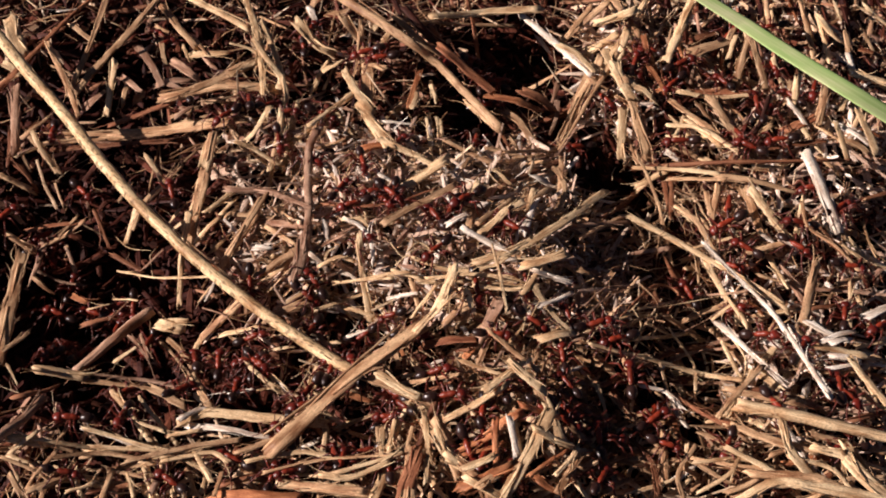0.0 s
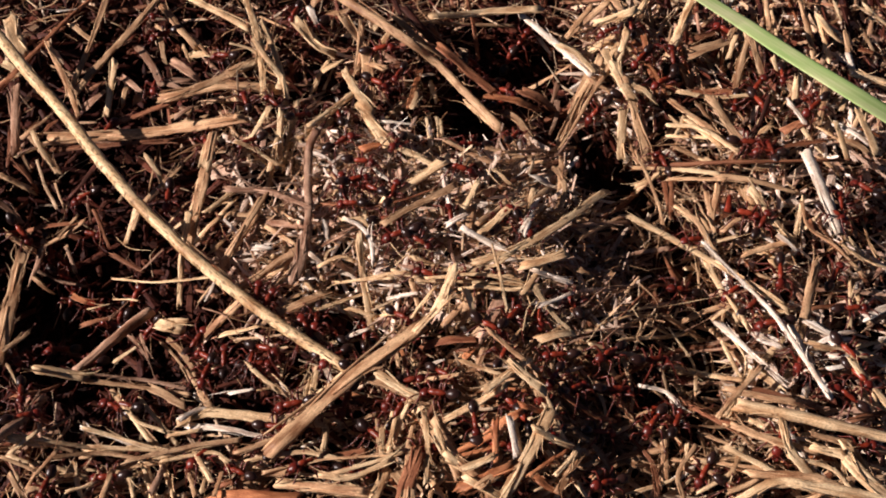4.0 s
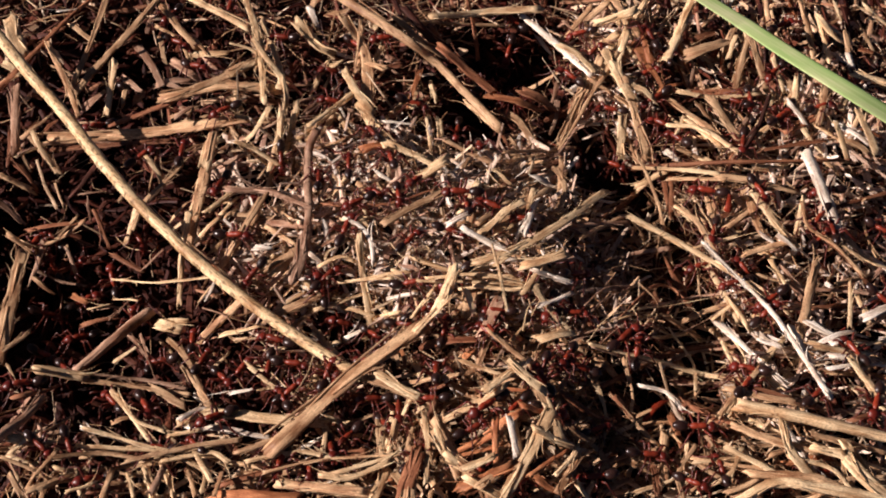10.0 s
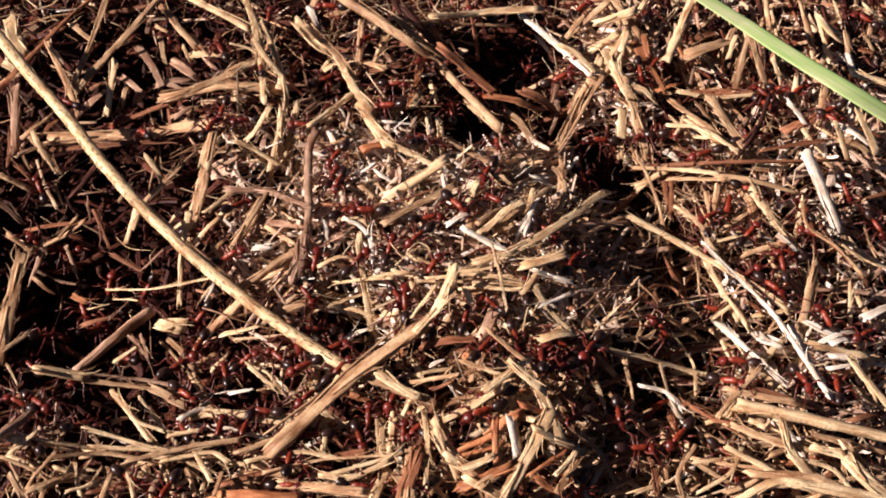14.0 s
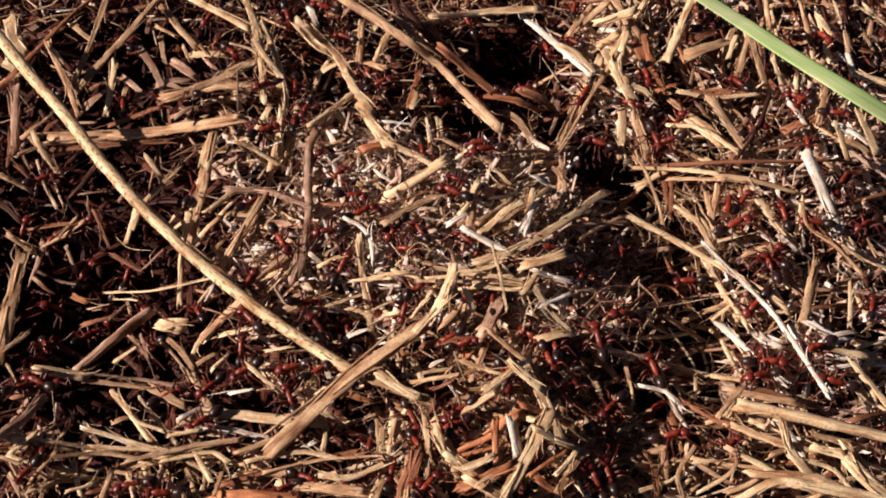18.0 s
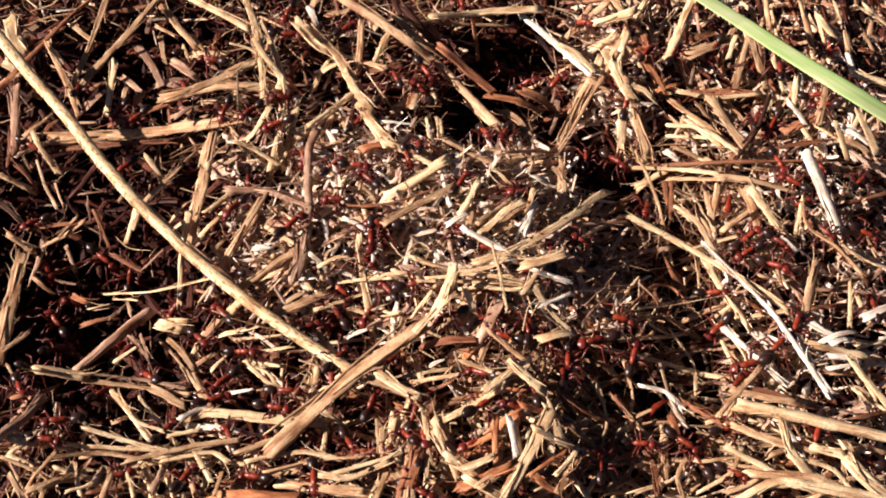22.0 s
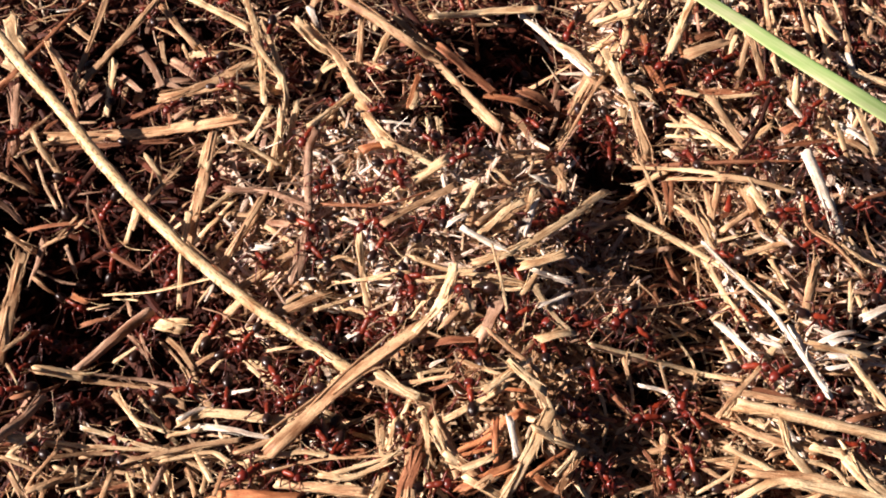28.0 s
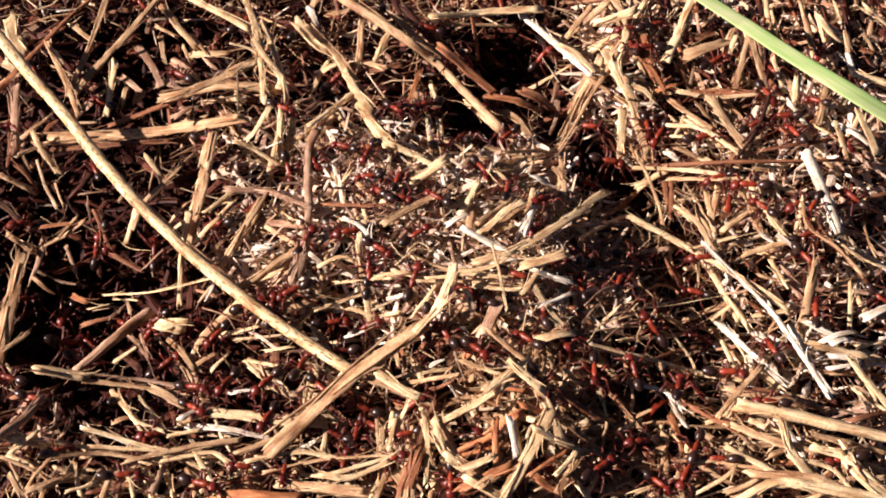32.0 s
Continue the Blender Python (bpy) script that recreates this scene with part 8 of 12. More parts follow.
    crawl((0, 64.9, 2.9), (1, 65.1, 4.1), (2, 64.5, 3.5), (3, 64.9, 2.9), (6, 65.0, 7.5), (7, 60.3, 2.8), (8, 60.5, 2.2), (9, 59.8, 0.7), (10, 60.6, 1.2), (11, 59.7, -0.7), (12, 58.6, 1.1), (13, 61.9, -4.0), (14, 58.4, 2.8), (17, 64.8, 4.1), (18, 66.0, 9.0), (19, 67.1, 7.2), (20, 66.0, 7.5), (21, 66.3, 7.7), (22, 68.5, 8.7), (23, 69.1, 10.9), (24, 66.8, 11.8), (25, 69.2, 11.5), (28, 65.1, 14.2), (29, 64.1, 17.0), (30, 65.8, 17.0), (31, 67.5, 18.5), (32, 68.2, 16.9))
    crawl((0, 61.0, 7.0), (1, 61.3, 8.0), (2, 60.9, 8.6), (3, 61.2, 2.8), (6, 67.6, -1.7), (7, 66.6, -0.2), (8, 67.5, 1.9), (9, 69.9, -0.2), (10, 70.6, -1.1), (11, 69.3, 1.1), (12, 67.9, 1.7), (13, 70.2, 0.5), (14, 69.9, -0.2), (17, 69.9, -0.2), (18, 68.4, -0.6), (19, 65.5, -2.9), (20, 65.6, -1.7), (21, 66.3, -0.2), (22, 67.8, -1.5), (23, 68.7, -1.2), (24, 67.5, 0.1), (25, 64.7, 1.7), (28, 68.1, 3.1), (29, 67.1, 3.2), (30, 67.1, 3.8), (31, 68.1, 4.1), (32, 67.0, 5.4))
    crawl((0, 67.0, -20.2), (1, 64.9, -21.5), (2, 61.0, -21.4), (3, 59.9, -24.6), (6, 62.0, -27.4), (7, 62.5, -28.5), (8, 62.4, -27.7), (9, 62.3, -27.4), (10, 61.2, -25.2), (11, 60.7, -24.2), (12, 59.4, -23.0), (13, 57.6, -18.6), (14, 58.3, -18.9), (17, 58.4, -23.4), (18, 55.5, -25.4), (19, 56.7, -23.2), (20, 55.7, -23.9), (21, 52.4, -21.6), (22, 53.4, -20.5), (23, 53.8, -18.7), (24, 56.1, -17.5), (25, 59.4, -18.5), (28, 57.3, -19.1), (29, 57.7, -18.3), (30, 59.1, -17.8), (31, 57.9, -17.8), (32, 57.6, -17.4))
    crawl((0, 62.1, -17.8), (1, 62.7, -14.9), (2, 61.2, -16.9), (3, 61.5, -16.2), (6, 67.2, -19.1), (7, 67.4, -13.6), (8, 66.5, -13.1), (9, 66.4, -13.2), (10, 68.1, -14.6), (11, 68.1, -14.6), (12, 68.1, -14.6), (13, 66.1, -20.3), (14, 64.0, -22.0), (17, 65.6, -18.1), (18, 66.4, -16.6), (19, 65.3, -17.5), (20, 67.0, -17.1), (21, 63.8, -19.0), (22, 66.2, -16.0), (23, 65.3, -16.6), (24, 65.0, -13.6), (25, 66.2, -13.2), (28, 68.0, -12.5), (29, 64.6, -11.6), (30, 64.0, -12.2), (31, 65.2, -12.0), (32, 67.7, -14.7))
    crawl((0, -55.7, -3.6), (1, -52.2, -2.7), (2, -54.6, -4.3), (3, -52.2, -2.3), (6, -49.7, 2.3), (7, -38.2, 2.5), (8, -38.5, 0.6), (9, -41.4, -0.4), (10, -33.5, -0.2), (11, -33.4, -2.3), (12, -35.1, -4.3), (13, -35.1, -5.2), (14, -33.4, -3.7), (17, -28.9, 0.8), (18, -25.7, -3.3), (19, -25.1, -5.5), (20, -27.6, -2.9), (21, -26.5, -3.1), (22, -24.1, -0.2), (23, -25.2, -3.0), (24, -24.5, -3.5), (25, -25.4, -1.5), (28, -22.2, -0.6), (29, -23.7, -3.1), (30, -32.1, -5.8), (31, -34.7, 2.5), (32, -36.7, 3.1))
    crawl((0, -59.5, -14.2), (1, -59.7, -16.1), (2, -61.2, -15.8), (3, -62.4, -13.2), (6, -63.8, -15.9), (7, -61.9, -15.0), (8, -61.1, -15.6), (9, -59.1, -18.6), (10, -59.3, -20.8), (11, -57.0, -21.3), (12, -58.8, -21.3), (13, -57.1, -22.9), (14, -57.5, -24.0), (17, -58.6, -24.1), (18, -59.7, -25.0), (19, -54.9, -27.4), (20, -55.8, -25.6), (21, -54.6, -27.4), (22, -53.0, -26.9), (23, -53.0, -25.1), (24, -54.9, -27.4), (25, -54.9, -33.8), (28, -55.6, -31.1), (29, -52.6, -33.3), (30, -55.2, -32.5), (31, -59.9, -27.2), (32, -66.6, -24.7))
    crawl((0, -48.4, -11.3), (1, -49.6, -11.3), (2, -44.3, -6.2), (3, -46.2, -7.5), (6, -50.8, -9.5), (7, -47.1, -9.6), (8, -50.3, -9.2), (9, -51.5, -8.6), (10, -51.9, -4.8), (11, -52.1, -3.3), (12, -56.3, -2.9), (13, -55.6, -3.5), (14, -56.4, -3.0), (17, -54.2, 1.1), (18, -56.4, -1.4), (19, -48.0, 1.6), (20, -45.8, 1.3), (21, -52.4, 1.1), (22, -53.3, 3.5), (23, -51.1, 4.8), (24, -52.2, 5.8), (25, -56.5, -1.8), (28, -56.1, -5.1), (29, -54.8, -6.9), (30, -54.7, -6.8), (31, -54.6, -6.4), (32, -53.9, -5.7))
    crawl((0, -28.9, -19.1), (1, -29.1, -19.1), (2, -31.4, -17.7), (3, -28.5, -16.1), (6, -23.7, -5.8), (7, -20.6, -6.4), (8, -19.5, -5.5), (9, -21.4, 1.1), (10, -21.2, 10.9), (11, -21.7, 20.4), (12, -23.9, 23.2), (13, -22.2, 22.7), (14, -24.4, 24.1), (17, -27.7, 21.1), (18, -26.0, 24.8), (19, -26.8, 22.5), (20, -22.8, 22.4), (21, -22.7, 23.4), (22, -23.7, 18.5), (23, -23.1, 15.7), (24, -22.4, 14.0), (25, -21.3, 13.0), (28, -20.3, 12.0), (29, -22.6, 16.0), (30, -22.5, 15.4), (31, -13.8, 17.2), (32, -16.7, 17.6))
    crawl((0, -28.1, -24.1), (1, -28.1, -23.3), (2, -29.7, -22.4), (3, -27.9, -21.4), (6, -25.3, -22.7), (7, -25.0, -23.7), (8, -25.5, -24.1), (9, -22.7, -25.4), (10, -22.7, -25.4), (11, -21.0, -24.7), (12, -24.5, -25.0), (13, -24.5, -25.0), (14, -25.4, -23.7), (17, -27.5, -26.9), (18, -29.8, -24.7), (19, -30.4, -27.9), (20, -33.4, -25.1), (21, -33.2, -26.3), (22, -33.5, -26.0), (23, -33.1, -27.4), (24, -41.6, -29.2), (25, -41.5, -31.3), (28, -44.3, -28.8), (29, -44.6, -27.3), (30, -41.1, -26.6), (31, -37.5, -27.0), (32, -37.5, -27.0))
    crawl((0, -48.7, -26.7), (1, -50.9, -28.3), (2, -49.4, -30.5), (3, -49.2, -31.3), (6, -50.9, -27.4), (7, -48.8, -28.6), (8, -42.7, -27.7), (9, -43.3, -28.3), (10, -45.2, -30.7), (11, -40.4, -30.6), (12, -43.0, -26.2), (13, -43.0, -25.6), (14, -39.1, -28.1), (17, -43.6, -27.5), (18, -42.1, -27.6), (19, -39.1, -28.1), (20, -41.8, -27.8), (21, -40.2, -26.7), (22, -45.5, -22.7), (23, -46.7, -19.6), (24, -42.5, -13.3), (25, -40.3, -14.6), (28, -36.3, -14.6), (29, -42.5, -13.3), (30, -41.8, -11.3), (31, -41.6, -12.5), (32, -40.7, -11.9))
    crawl((0, -40.2, -26.7), (1, -38.4, -25.4), (2, -37.0, -22.1), (3, -36.0, -22.4), (6, -37.5, -27.0), (7, -37.5, -24.8), (8, -36.6, -27.1), (9, -38.2, -22.1), (10, -37.8, -20.4), (11, -38.1, -21.1), (12, -36.2, -15.8), (13, -37.1, -16.2), (14, -38.5, -18.0), (17, -36.5, -21.3), (18, -39.8, -10.3), (19, -39.8, -15.0), (20, -39.6, -15.8), (21, -40.9, -16.9), (22, -38.4, -16.4), (23, -37.4, -21.1), (24, -39.3, -20.6), (25, -32.5, -25.3), (28, -32.9, -28.7), (29, -31.7, -26.7), (30, -30.6, -25.6), (31, -30.9, -22.4), (32, -33.2, -26.3))
    crawl((0, -13.1, -26.7), (1, -13.9, -24.7), (2, -14.9, -23.9), (3, -15.6, -23.9), (6, -19.1, -27.1), (7, -16.5, -26.4), (8, -16.4, -26.7), (9, -16.2, -27.4), (10, -16.7, -27.2), (11, -17.5, -25.4), (12, -17.2, -24.6), (13, -17.4, -25.1), (14, -20.9, -25.8), (17, -20.7, -27.9), (18, -22.7, -25.4), (19, -25.1, -28.3), (20, -24.3, -27.1), (21, -29.5, -28.0), (22, -24.7, -32.4), (23, -25.9, -28.9), (24, -24.1, -29.3), (25, -24.4, -26.1), (28, -18.9, -23.5), (29, -19.2, -23.6), (30, -21.6, -14.9), (31, -20.1, -16.2), (32, -17.1, -15.8))
    crawl((0, -69.8, 28.9), (1, -70.9, 28.5), (2, -60.5, 29.8), (3, -60.6, 31.3), (6, -59.4, 30.8), (7, -58.4, 31.4), (8, -58.8, 29.7), (9, -59.2, 31.5), (10, -62.9, 31.9), (11, -61.4, 30.6), (12, -59.5, 29.7), (13, -58.8, 28.7), (14, -58.9, 31.7), (17, -52.3, 36.0), (18, -51.2, 35.6), (19, -53.6, 34.1), (20, -55.8, 34.1), (21, -55.5, 35.0), (22, -55.6, 32.7), (23, -56.7, 33.5), (24, -56.8, 30.8), (25, -55.2, 27.5), (28, -59.4, 29.0), (29, -60.6, 30.5), (30, -59.3, 28.3), (31, -57.4, 29.9), (32, -57.8, 29.1))
    crawl((0, -55.3, -33.9), (1, -62.2, -33.7), (2, -59.1, -38.5), (3, -63.5, -35.0), (6, -58.2, -33.7), (7, -57.7, -33.0), (8, -57.6, -31.9), (9, -51.8, -33.2), (10, -50.5, -28.3), (11, -55.2, -29.3), (12, -62.1, -32.4), (13, -61.8, -32.7), (14, -63.4, -32.5), (17, -65.0, -29.7), (18, -64.3, -28.1), (19, -63.0, -27.9), (20, -61.6, -25.0), (21, -65.5, -25.5), (22, -63.9, -28.0), (23, -63.4, -29.6), (24, -63.9, -28.0), (25, -59.9, -27.2), (28, -65.5, -28.1), (29, -65.5, -28.1), (30, -62.0, -17.5), (31, -60.7, -15.0), (32, -58.7, -16.3))
    crawl((0, -30.4, -42.3), (1, -33.3, -40.9), (2, -31.0, -43.8), (3, -32.6, -39.8), (6, -38.9, -45.6), (7, -37.7, -46.0), (8, -36.8, -47.4), (9, -36.8, -47.4), (10, -41.4, -40.1), (11, -36.3, -46.7), (12, -38.7, -46.2), (13, -39.5, -47.8), (14, -39.5, -47.8), (17, -39.5, -47.8), (18, -39.7, -47.7), (19, -40.0, -43.4), (20, -32.7, -43.8), (21, -32.1, -41.4), (22, -31.0, -38.5), (23, -34.5, -36.0), (24, -30.6, -40.7), (25, -27.4, -44.3), (28, -27.4, -44.3), (29, -33.1, -46.8), (30, -34.2, -46.4), (31, -36.4, -48.2), (32, -33.8, -47.3))
    crawl((0, -23.4, -37.8), (1, -23.4, -36.1), (2, -23.8, -36.1), (3, -25.4, -36.8), (6, -21.9, -36.8), (7, -25.1, -34.5), (8, -24.2, -33.6), (9, -23.2, -32.2), (10, -24.0, -30.9), (11, -23.4, -33.6), (12, -21.8, -33.4), (13, -24.6, -34.3), (14, -26.5, -34.0), (17, -21.4, -30.2), (18, -23.1, -31.2), (19, -23.2, -29.4), (20, -21.5, -29.7), (21, -23.2, -29.5), (22, -23.2, -30.5), (23, -20.6, -29.8), (24, -21.5, -29.7), (25, -20.5, -31.8), (28, -17.8, -32.0), (29, -14.7, -31.0), (30, -14.9, -30.9), (31, -16.4, -30.1), (32, -10.3, -36.9))
    crawl((0, -20.2, -29.9), (1, -19.1, -29.7), (2, -18.9, -30.9), (3, -17.4, -32.3), (6, -19.7, -35.6), (7, -20.5, -32.8), (8, -18.9, -30.0), (9, -17.9, -32.0), (10, -16.5, -30.6), (11, -16.5, -27.5), (12, -16.5, -26.2), (13, -15.5, -26.6), (14, -15.1, -26.7), (17, -18.0, -26.0), (18, -17.4, -23.9), (19, -17.7, -23.3), (20, -18.3, -24.8), (21, -20.0, -26.3), (22, -16.1, -24.9), (23, -17.2, -22.6), (24, -19.2, -25.5), (25, -20.4, -28.6), (28, -20.6, -29.8), (29, -22.4, -28.6), (30, -22.6, -31.1), (31, -22.3, -28.8), (32, -20.9, -25.8))
    crawl((0, 8.1, -23.5), (1, 8.4, -21.6), (2, 7.9, -22.5), (3, 7.2, -22.5), (6, 5.8, -22.0), (7, 7.4, -20.2), (8, 8.2, -20.2), (9, 4.8, -21.1), (10, 7.5, -23.0), (11, 5.7, -22.5), (12, 8.3, -20.1), (13, 10.7, -21.6), (14, 10.6, -24.6), (17, 14.5, -27.4), (18, 16.0, -28.5), (19, 15.4, -29.9), (20, 11.7, -27.0), (21, 10.7, -24.3), (22, 9.3, -23.8), (23, 10.2, -22.6), (24, 12.8, -20.4), (25, 13.6, -18.4), (28, 12.5, -19.0), (29, 13.8, -17.6), (30, 12.8, -18.0), (31, 16.0, -18.8), (32, 14.8, -18.6))
    crawl((0, 13.3, -21.1), (1, 13.1, -21.3), (2, 14.1, -20.0), (3, 9.3, -20.9), (6, 12.2, -18.3), (7, 12.3, -14.0), (8, 13.5, -16.9), (9, 15.2, -16.8), (10, 16.5, -19.1), (11, 13.3, -22.2), (12, 17.5, -23.0), (13, 16.9, -25.5), (14, 16.2, -25.0), (17, 14.8, -25.2), (18, 13.5, -24.1), (19, 12.4, -23.4), (20, 12.4, -23.4), (21, 13.3, -21.8), (22, 12.6, -22.3), (23, 13.7, -18.4), (24, 13.5, -16.6), (25, 11.3, -16.1), (28, 4.9, -15.4), (29, 6.0, -14.3), (30, 6.6, -14.0), (31, 8.9, -12.7), (32, 11.5, -13.8))
    crawl((0, 6.1, -41.7), (1, 6.2, -40.4), (2, 6.1, -38.0), (3, 4.5, -38.4), (6, 4.9, -41.9), (7, 3.7, -43.2), (8, 2.1, -42.4), (9, 3.7, -42.2), (10, 4.8, -41.0), (11, 6.9, -40.9), (12, 9.3, -42.9), (13, 11.1, -45.0), (14, 12.3, -45.8), (17, 12.3, -46.5), (18, 13.0, -45.7), (19, 12.8, -42.6), (20, 9.3, -39.3), (21, 9.2, -37.5), (22, 9.9, -37.8), (23, 6.3, -38.3), (24, 6.0, -38.7), (25, 3.7, -40.6), (28, 5.2, -46.5), (29, 6.0, -45.7), (30, 6.0, -44.9), (31, 6.0, -44.1), (32, 5.3, -42.5))
    crawl((0, 9.1, -47.3), (1, 10.6, -44.2), (2, 12.3, -43.2), (3, 13.1, -42.1), (6, 15.9, -41.8), (7, 14.3, -38.7), (8, 13.9, -39.4), (9, 14.2, -39.2), (10, 15.4, -37.9), (11, 18.1, -42.0), (12, 20.4, -42.4), (13, 19.4, -48.4), (14, 18.9, -49.5), (17, 23.0, -48.1), (18, 23.4, -46.1), (19, 22.0, -44.8), (20, 21.8, -47.4), (21, 22.0, -44.8), (22, 22.0, -44.8), (23, 22.2, -42.2), (24, 22.2, -42.2), (25, 20.0, -45.1), (28, 22.7, -46.4), (29, 23.9, -48.8), (30, 22.9, -48.9), (31, 24.0, -48.6), (32, 14.7, -46.4))
    crawl((0, 22.3, -40.4), (1, 22.2, -38.3), (2, 21.0, -35.3), (3, 23.4, -33.0), (6, 28.8, -32.0), (7, 29.3, -26.6), (8, 29.6, -27.0), (9, 30.4, -26.2), (10, 29.4, -24.0), (11, 31.4, -21.6), (12, 32.8, -22.5), (13, 33.5, -22.1), (14, 32.5, -20.3), (17, 27.1, -19.9), (18, 27.1, -19.9), (19, 27.0, -21.5), (20, 26.2, -22.0), (21, 26.3, -20.7), (22, 26.4, -20.8), (23, 26.7, -19.8), (24, 26.5, -18.8), (25, 26.6, -17.0), (28, 27.1, -19.9), (29, 24.8, -20.5), (30, 25.4, -17.4), (31, 27.7, -13.4), (32, 27.8, -12.7))
    crawl((0, 31.9, -41.6), (1, 35.0, -42.8), (2, 36.4, -44.7), (3, 38.0, -44.8), (6, 34.7, -48.5), (7, 36.8, -47.7), (8, 33.1, -47.4), (9, 35.5, -47.0), (10, 35.4, -47.9), (11, 37.5, -48.3), (12, 38.2, -49.2), (13, 42.2, -47.1), (14, 40.6, -46.9), (17, 39.8, -45.9), (18, 40.3, -43.7), (19, 39.4, -42.7), (20, 40.1, -45.8), (21, 37.9, -47.1), (22, 40.8, -46.7), (23, 40.9, -46.6), (24, 39.9, -45.9), (25, 39.9, -46.0), (28, 40.7, -48.5), (29, 39.4, -45.8), (30, 41.4, -47.0), (31, 41.9, -44.9), (32, 39.1, -44.4))
    crawl((0, 40.6, -42.3), (1, 38.4, -47.5), (2, 38.4, -47.5), (3, 40.1, -49.1), (6, 40.7, -48.1), (7, 40.7, -48.1), (8, 38.9, -48.3), (9, 38.8, -47.2), (10, 38.6, -45.7), (11, 37.6, -45.6), (12, 37.3, -42.5), (13, 38.5, -42.3), (14, 40.0, -43.2), (17, 40.1, -42.7), (18, 41.0, -42.6), (19, 41.6, -39.4), (20, 40.0, -39.6), (21, 41.2, -36.0), (22, 41.0, -39.1), (23, 42.6, -37.4), (24, 42.6, -40.4), (25, 38.4, -40.3), (28, 36.0, -37.8), (29, 37.0, -39.9), (30, 36.6, -40.6), (31, 37.0, -39.2), (32, 35.7, -42.1))
    crawl((0, 23.5, -21.8), (1, 22.5, -20.8), (2, 20.7, -21.6), (3, 20.6, -19.3), (6, 17.6, -11.8), (7, 18.0, -12.3), (8, 19.0, -12.8), (9, 18.9, -11.0), (10, 20.2, -11.9), (11, 18.6, -11.6), (12, 16.7, -9.9), (13, 19.7, -10.5), (14, 20.5, -9.5), (17, 17.2, -10.0), (18, 16.4, -8.2), (19, 15.3, -13.9), (20, 13.7, -11.4), (21, 16.9, -12.9), (22, 16.4, -13.2), (23, 15.8, -11.0), (24, 13.5, -9.7), (25, 14.8, -9.3), (28, 11.6, -13.1), (29, 16.2, -14.7), (30, 20.8, -11.0), (31, 22.8, -7.8), (32, 22.4, -7.7))
    crawl((0, 57.7, -31.8), (1, 57.9, -28.9), (2, 59.4, -26.9), (3, 60.7, -29.2), (6, 63.1, -32.9), (7, 63.2, -36.2), (8, 62.4, -36.1), (9, 62.8, -34.8), (10, 62.8, -34.8), (11, 59.2, -35.2), (12, 59.4, -36.9), (13, 57.5, -35.5), (14, 57.5, -32.8), (17, 58.9, -32.1), (18, 57.1, -31.6), (19, 57.4, -33.2), (20, 58.5, -34.0), (21, 58.3, -34.3), (22, 52.8, -40.7), (23, 56.0, -40.6), (24, 55.7, -41.4), (25, 57.0, -40.0), (28, 57.4, -42.3), (29, 58.5, -43.8), (30, 57.3, -45.3), (31, 55.9, -45.7), (32, 56.5, -45.0))
    crawl((0, -75.3, 11.4), (1, -74.3, 10.8), (2, -74.8, 11.1), (3, -74.8, 11.1), (6, -69.0, 5.6), (7, -70.6, 7.5), (8, -69.9, 6.1), (9, -70.6, 7.7), (10, -70.0, 8.2), (11, -70.5, 8.1), (12, -68.3, 8.2), (13, -68.4, 7.1), (14, -70.8, 8.6), (17, -68.9, 8.6), (18, -67.5, 8.9), (19, -69.3, 10.0), (20, -68.0, 8.1), (21, -70.6, 7.5), (22, -68.7, 5.4), (23, -70.6, 7.5), (24, -70.7, 8.3), (25, -69.8, 8.6), (28, -64.2, 11.3), (29, -69.8, 8.6), (30, -70.6, 9.1), (31, -69.7, 11.6), (32, -72.9, 10.2))
    crawl((0, -11.8, -17.8), (1, -14.5, -18.5), (2, -13.4, -20.5), (3, -12.4, -18.8), (6, -12.6, -14.8), (7, -9.1, -17.4), (8, -11.9, -16.8), (9, -10.8, -18.0), (10, -10.8, -19.9), (11, -7.8, -21.7), (12, -5.5, -20.7), (13, -7.3, -21.4), (14, -5.5, -20.7), (17, -4.7, -21.7), (18, 3.9, -24.8), (19, 9.9, -20.2), (20, 9.8, -22.4), (21, 14.1, -23.4), (22, 14.9, -24.4), (23, 15.2, -23.7), (24, 15.9, -20.9), (25, 16.6, -20.1), (28, 18.5, -20.8), (29, 21.4, -19.3), (30, 23.2, -15.9), (31, 22.0, -16.1), (32, 21.6, -13.9))
    crawl((0, -4.2, -21.0), (1, -3.2, -20.3), (2, -2.3, -20.8), (3, -4.7, -21.7), (6, -3.8, -21.8), (7, -7.4, -20.6), (8, -8.5, -19.8), (9, -5.5, -22.4), (10, -5.5, -20.0), (11, -5.5, -24.5), (12, -5.4, -28.6), (13, -4.8, -27.8), (14, -7.0, -32.1), (17, -7.9, -33.1), (18, -4.4, -36.7), (19, -5.2, -39.5), (20, -7.1, -38.6), (21, -6.6, -36.5), (22, -4.2, -35.3), (23, -5.3, -32.6), (24, -12.1, -30.4), (25, -11.0, -30.5), (28, -10.5, -28.0), (29, -8.7, -31.7), (30, -10.3, -34.9), (31, -9.6, -33.7), (32, -12.1, -32.9))
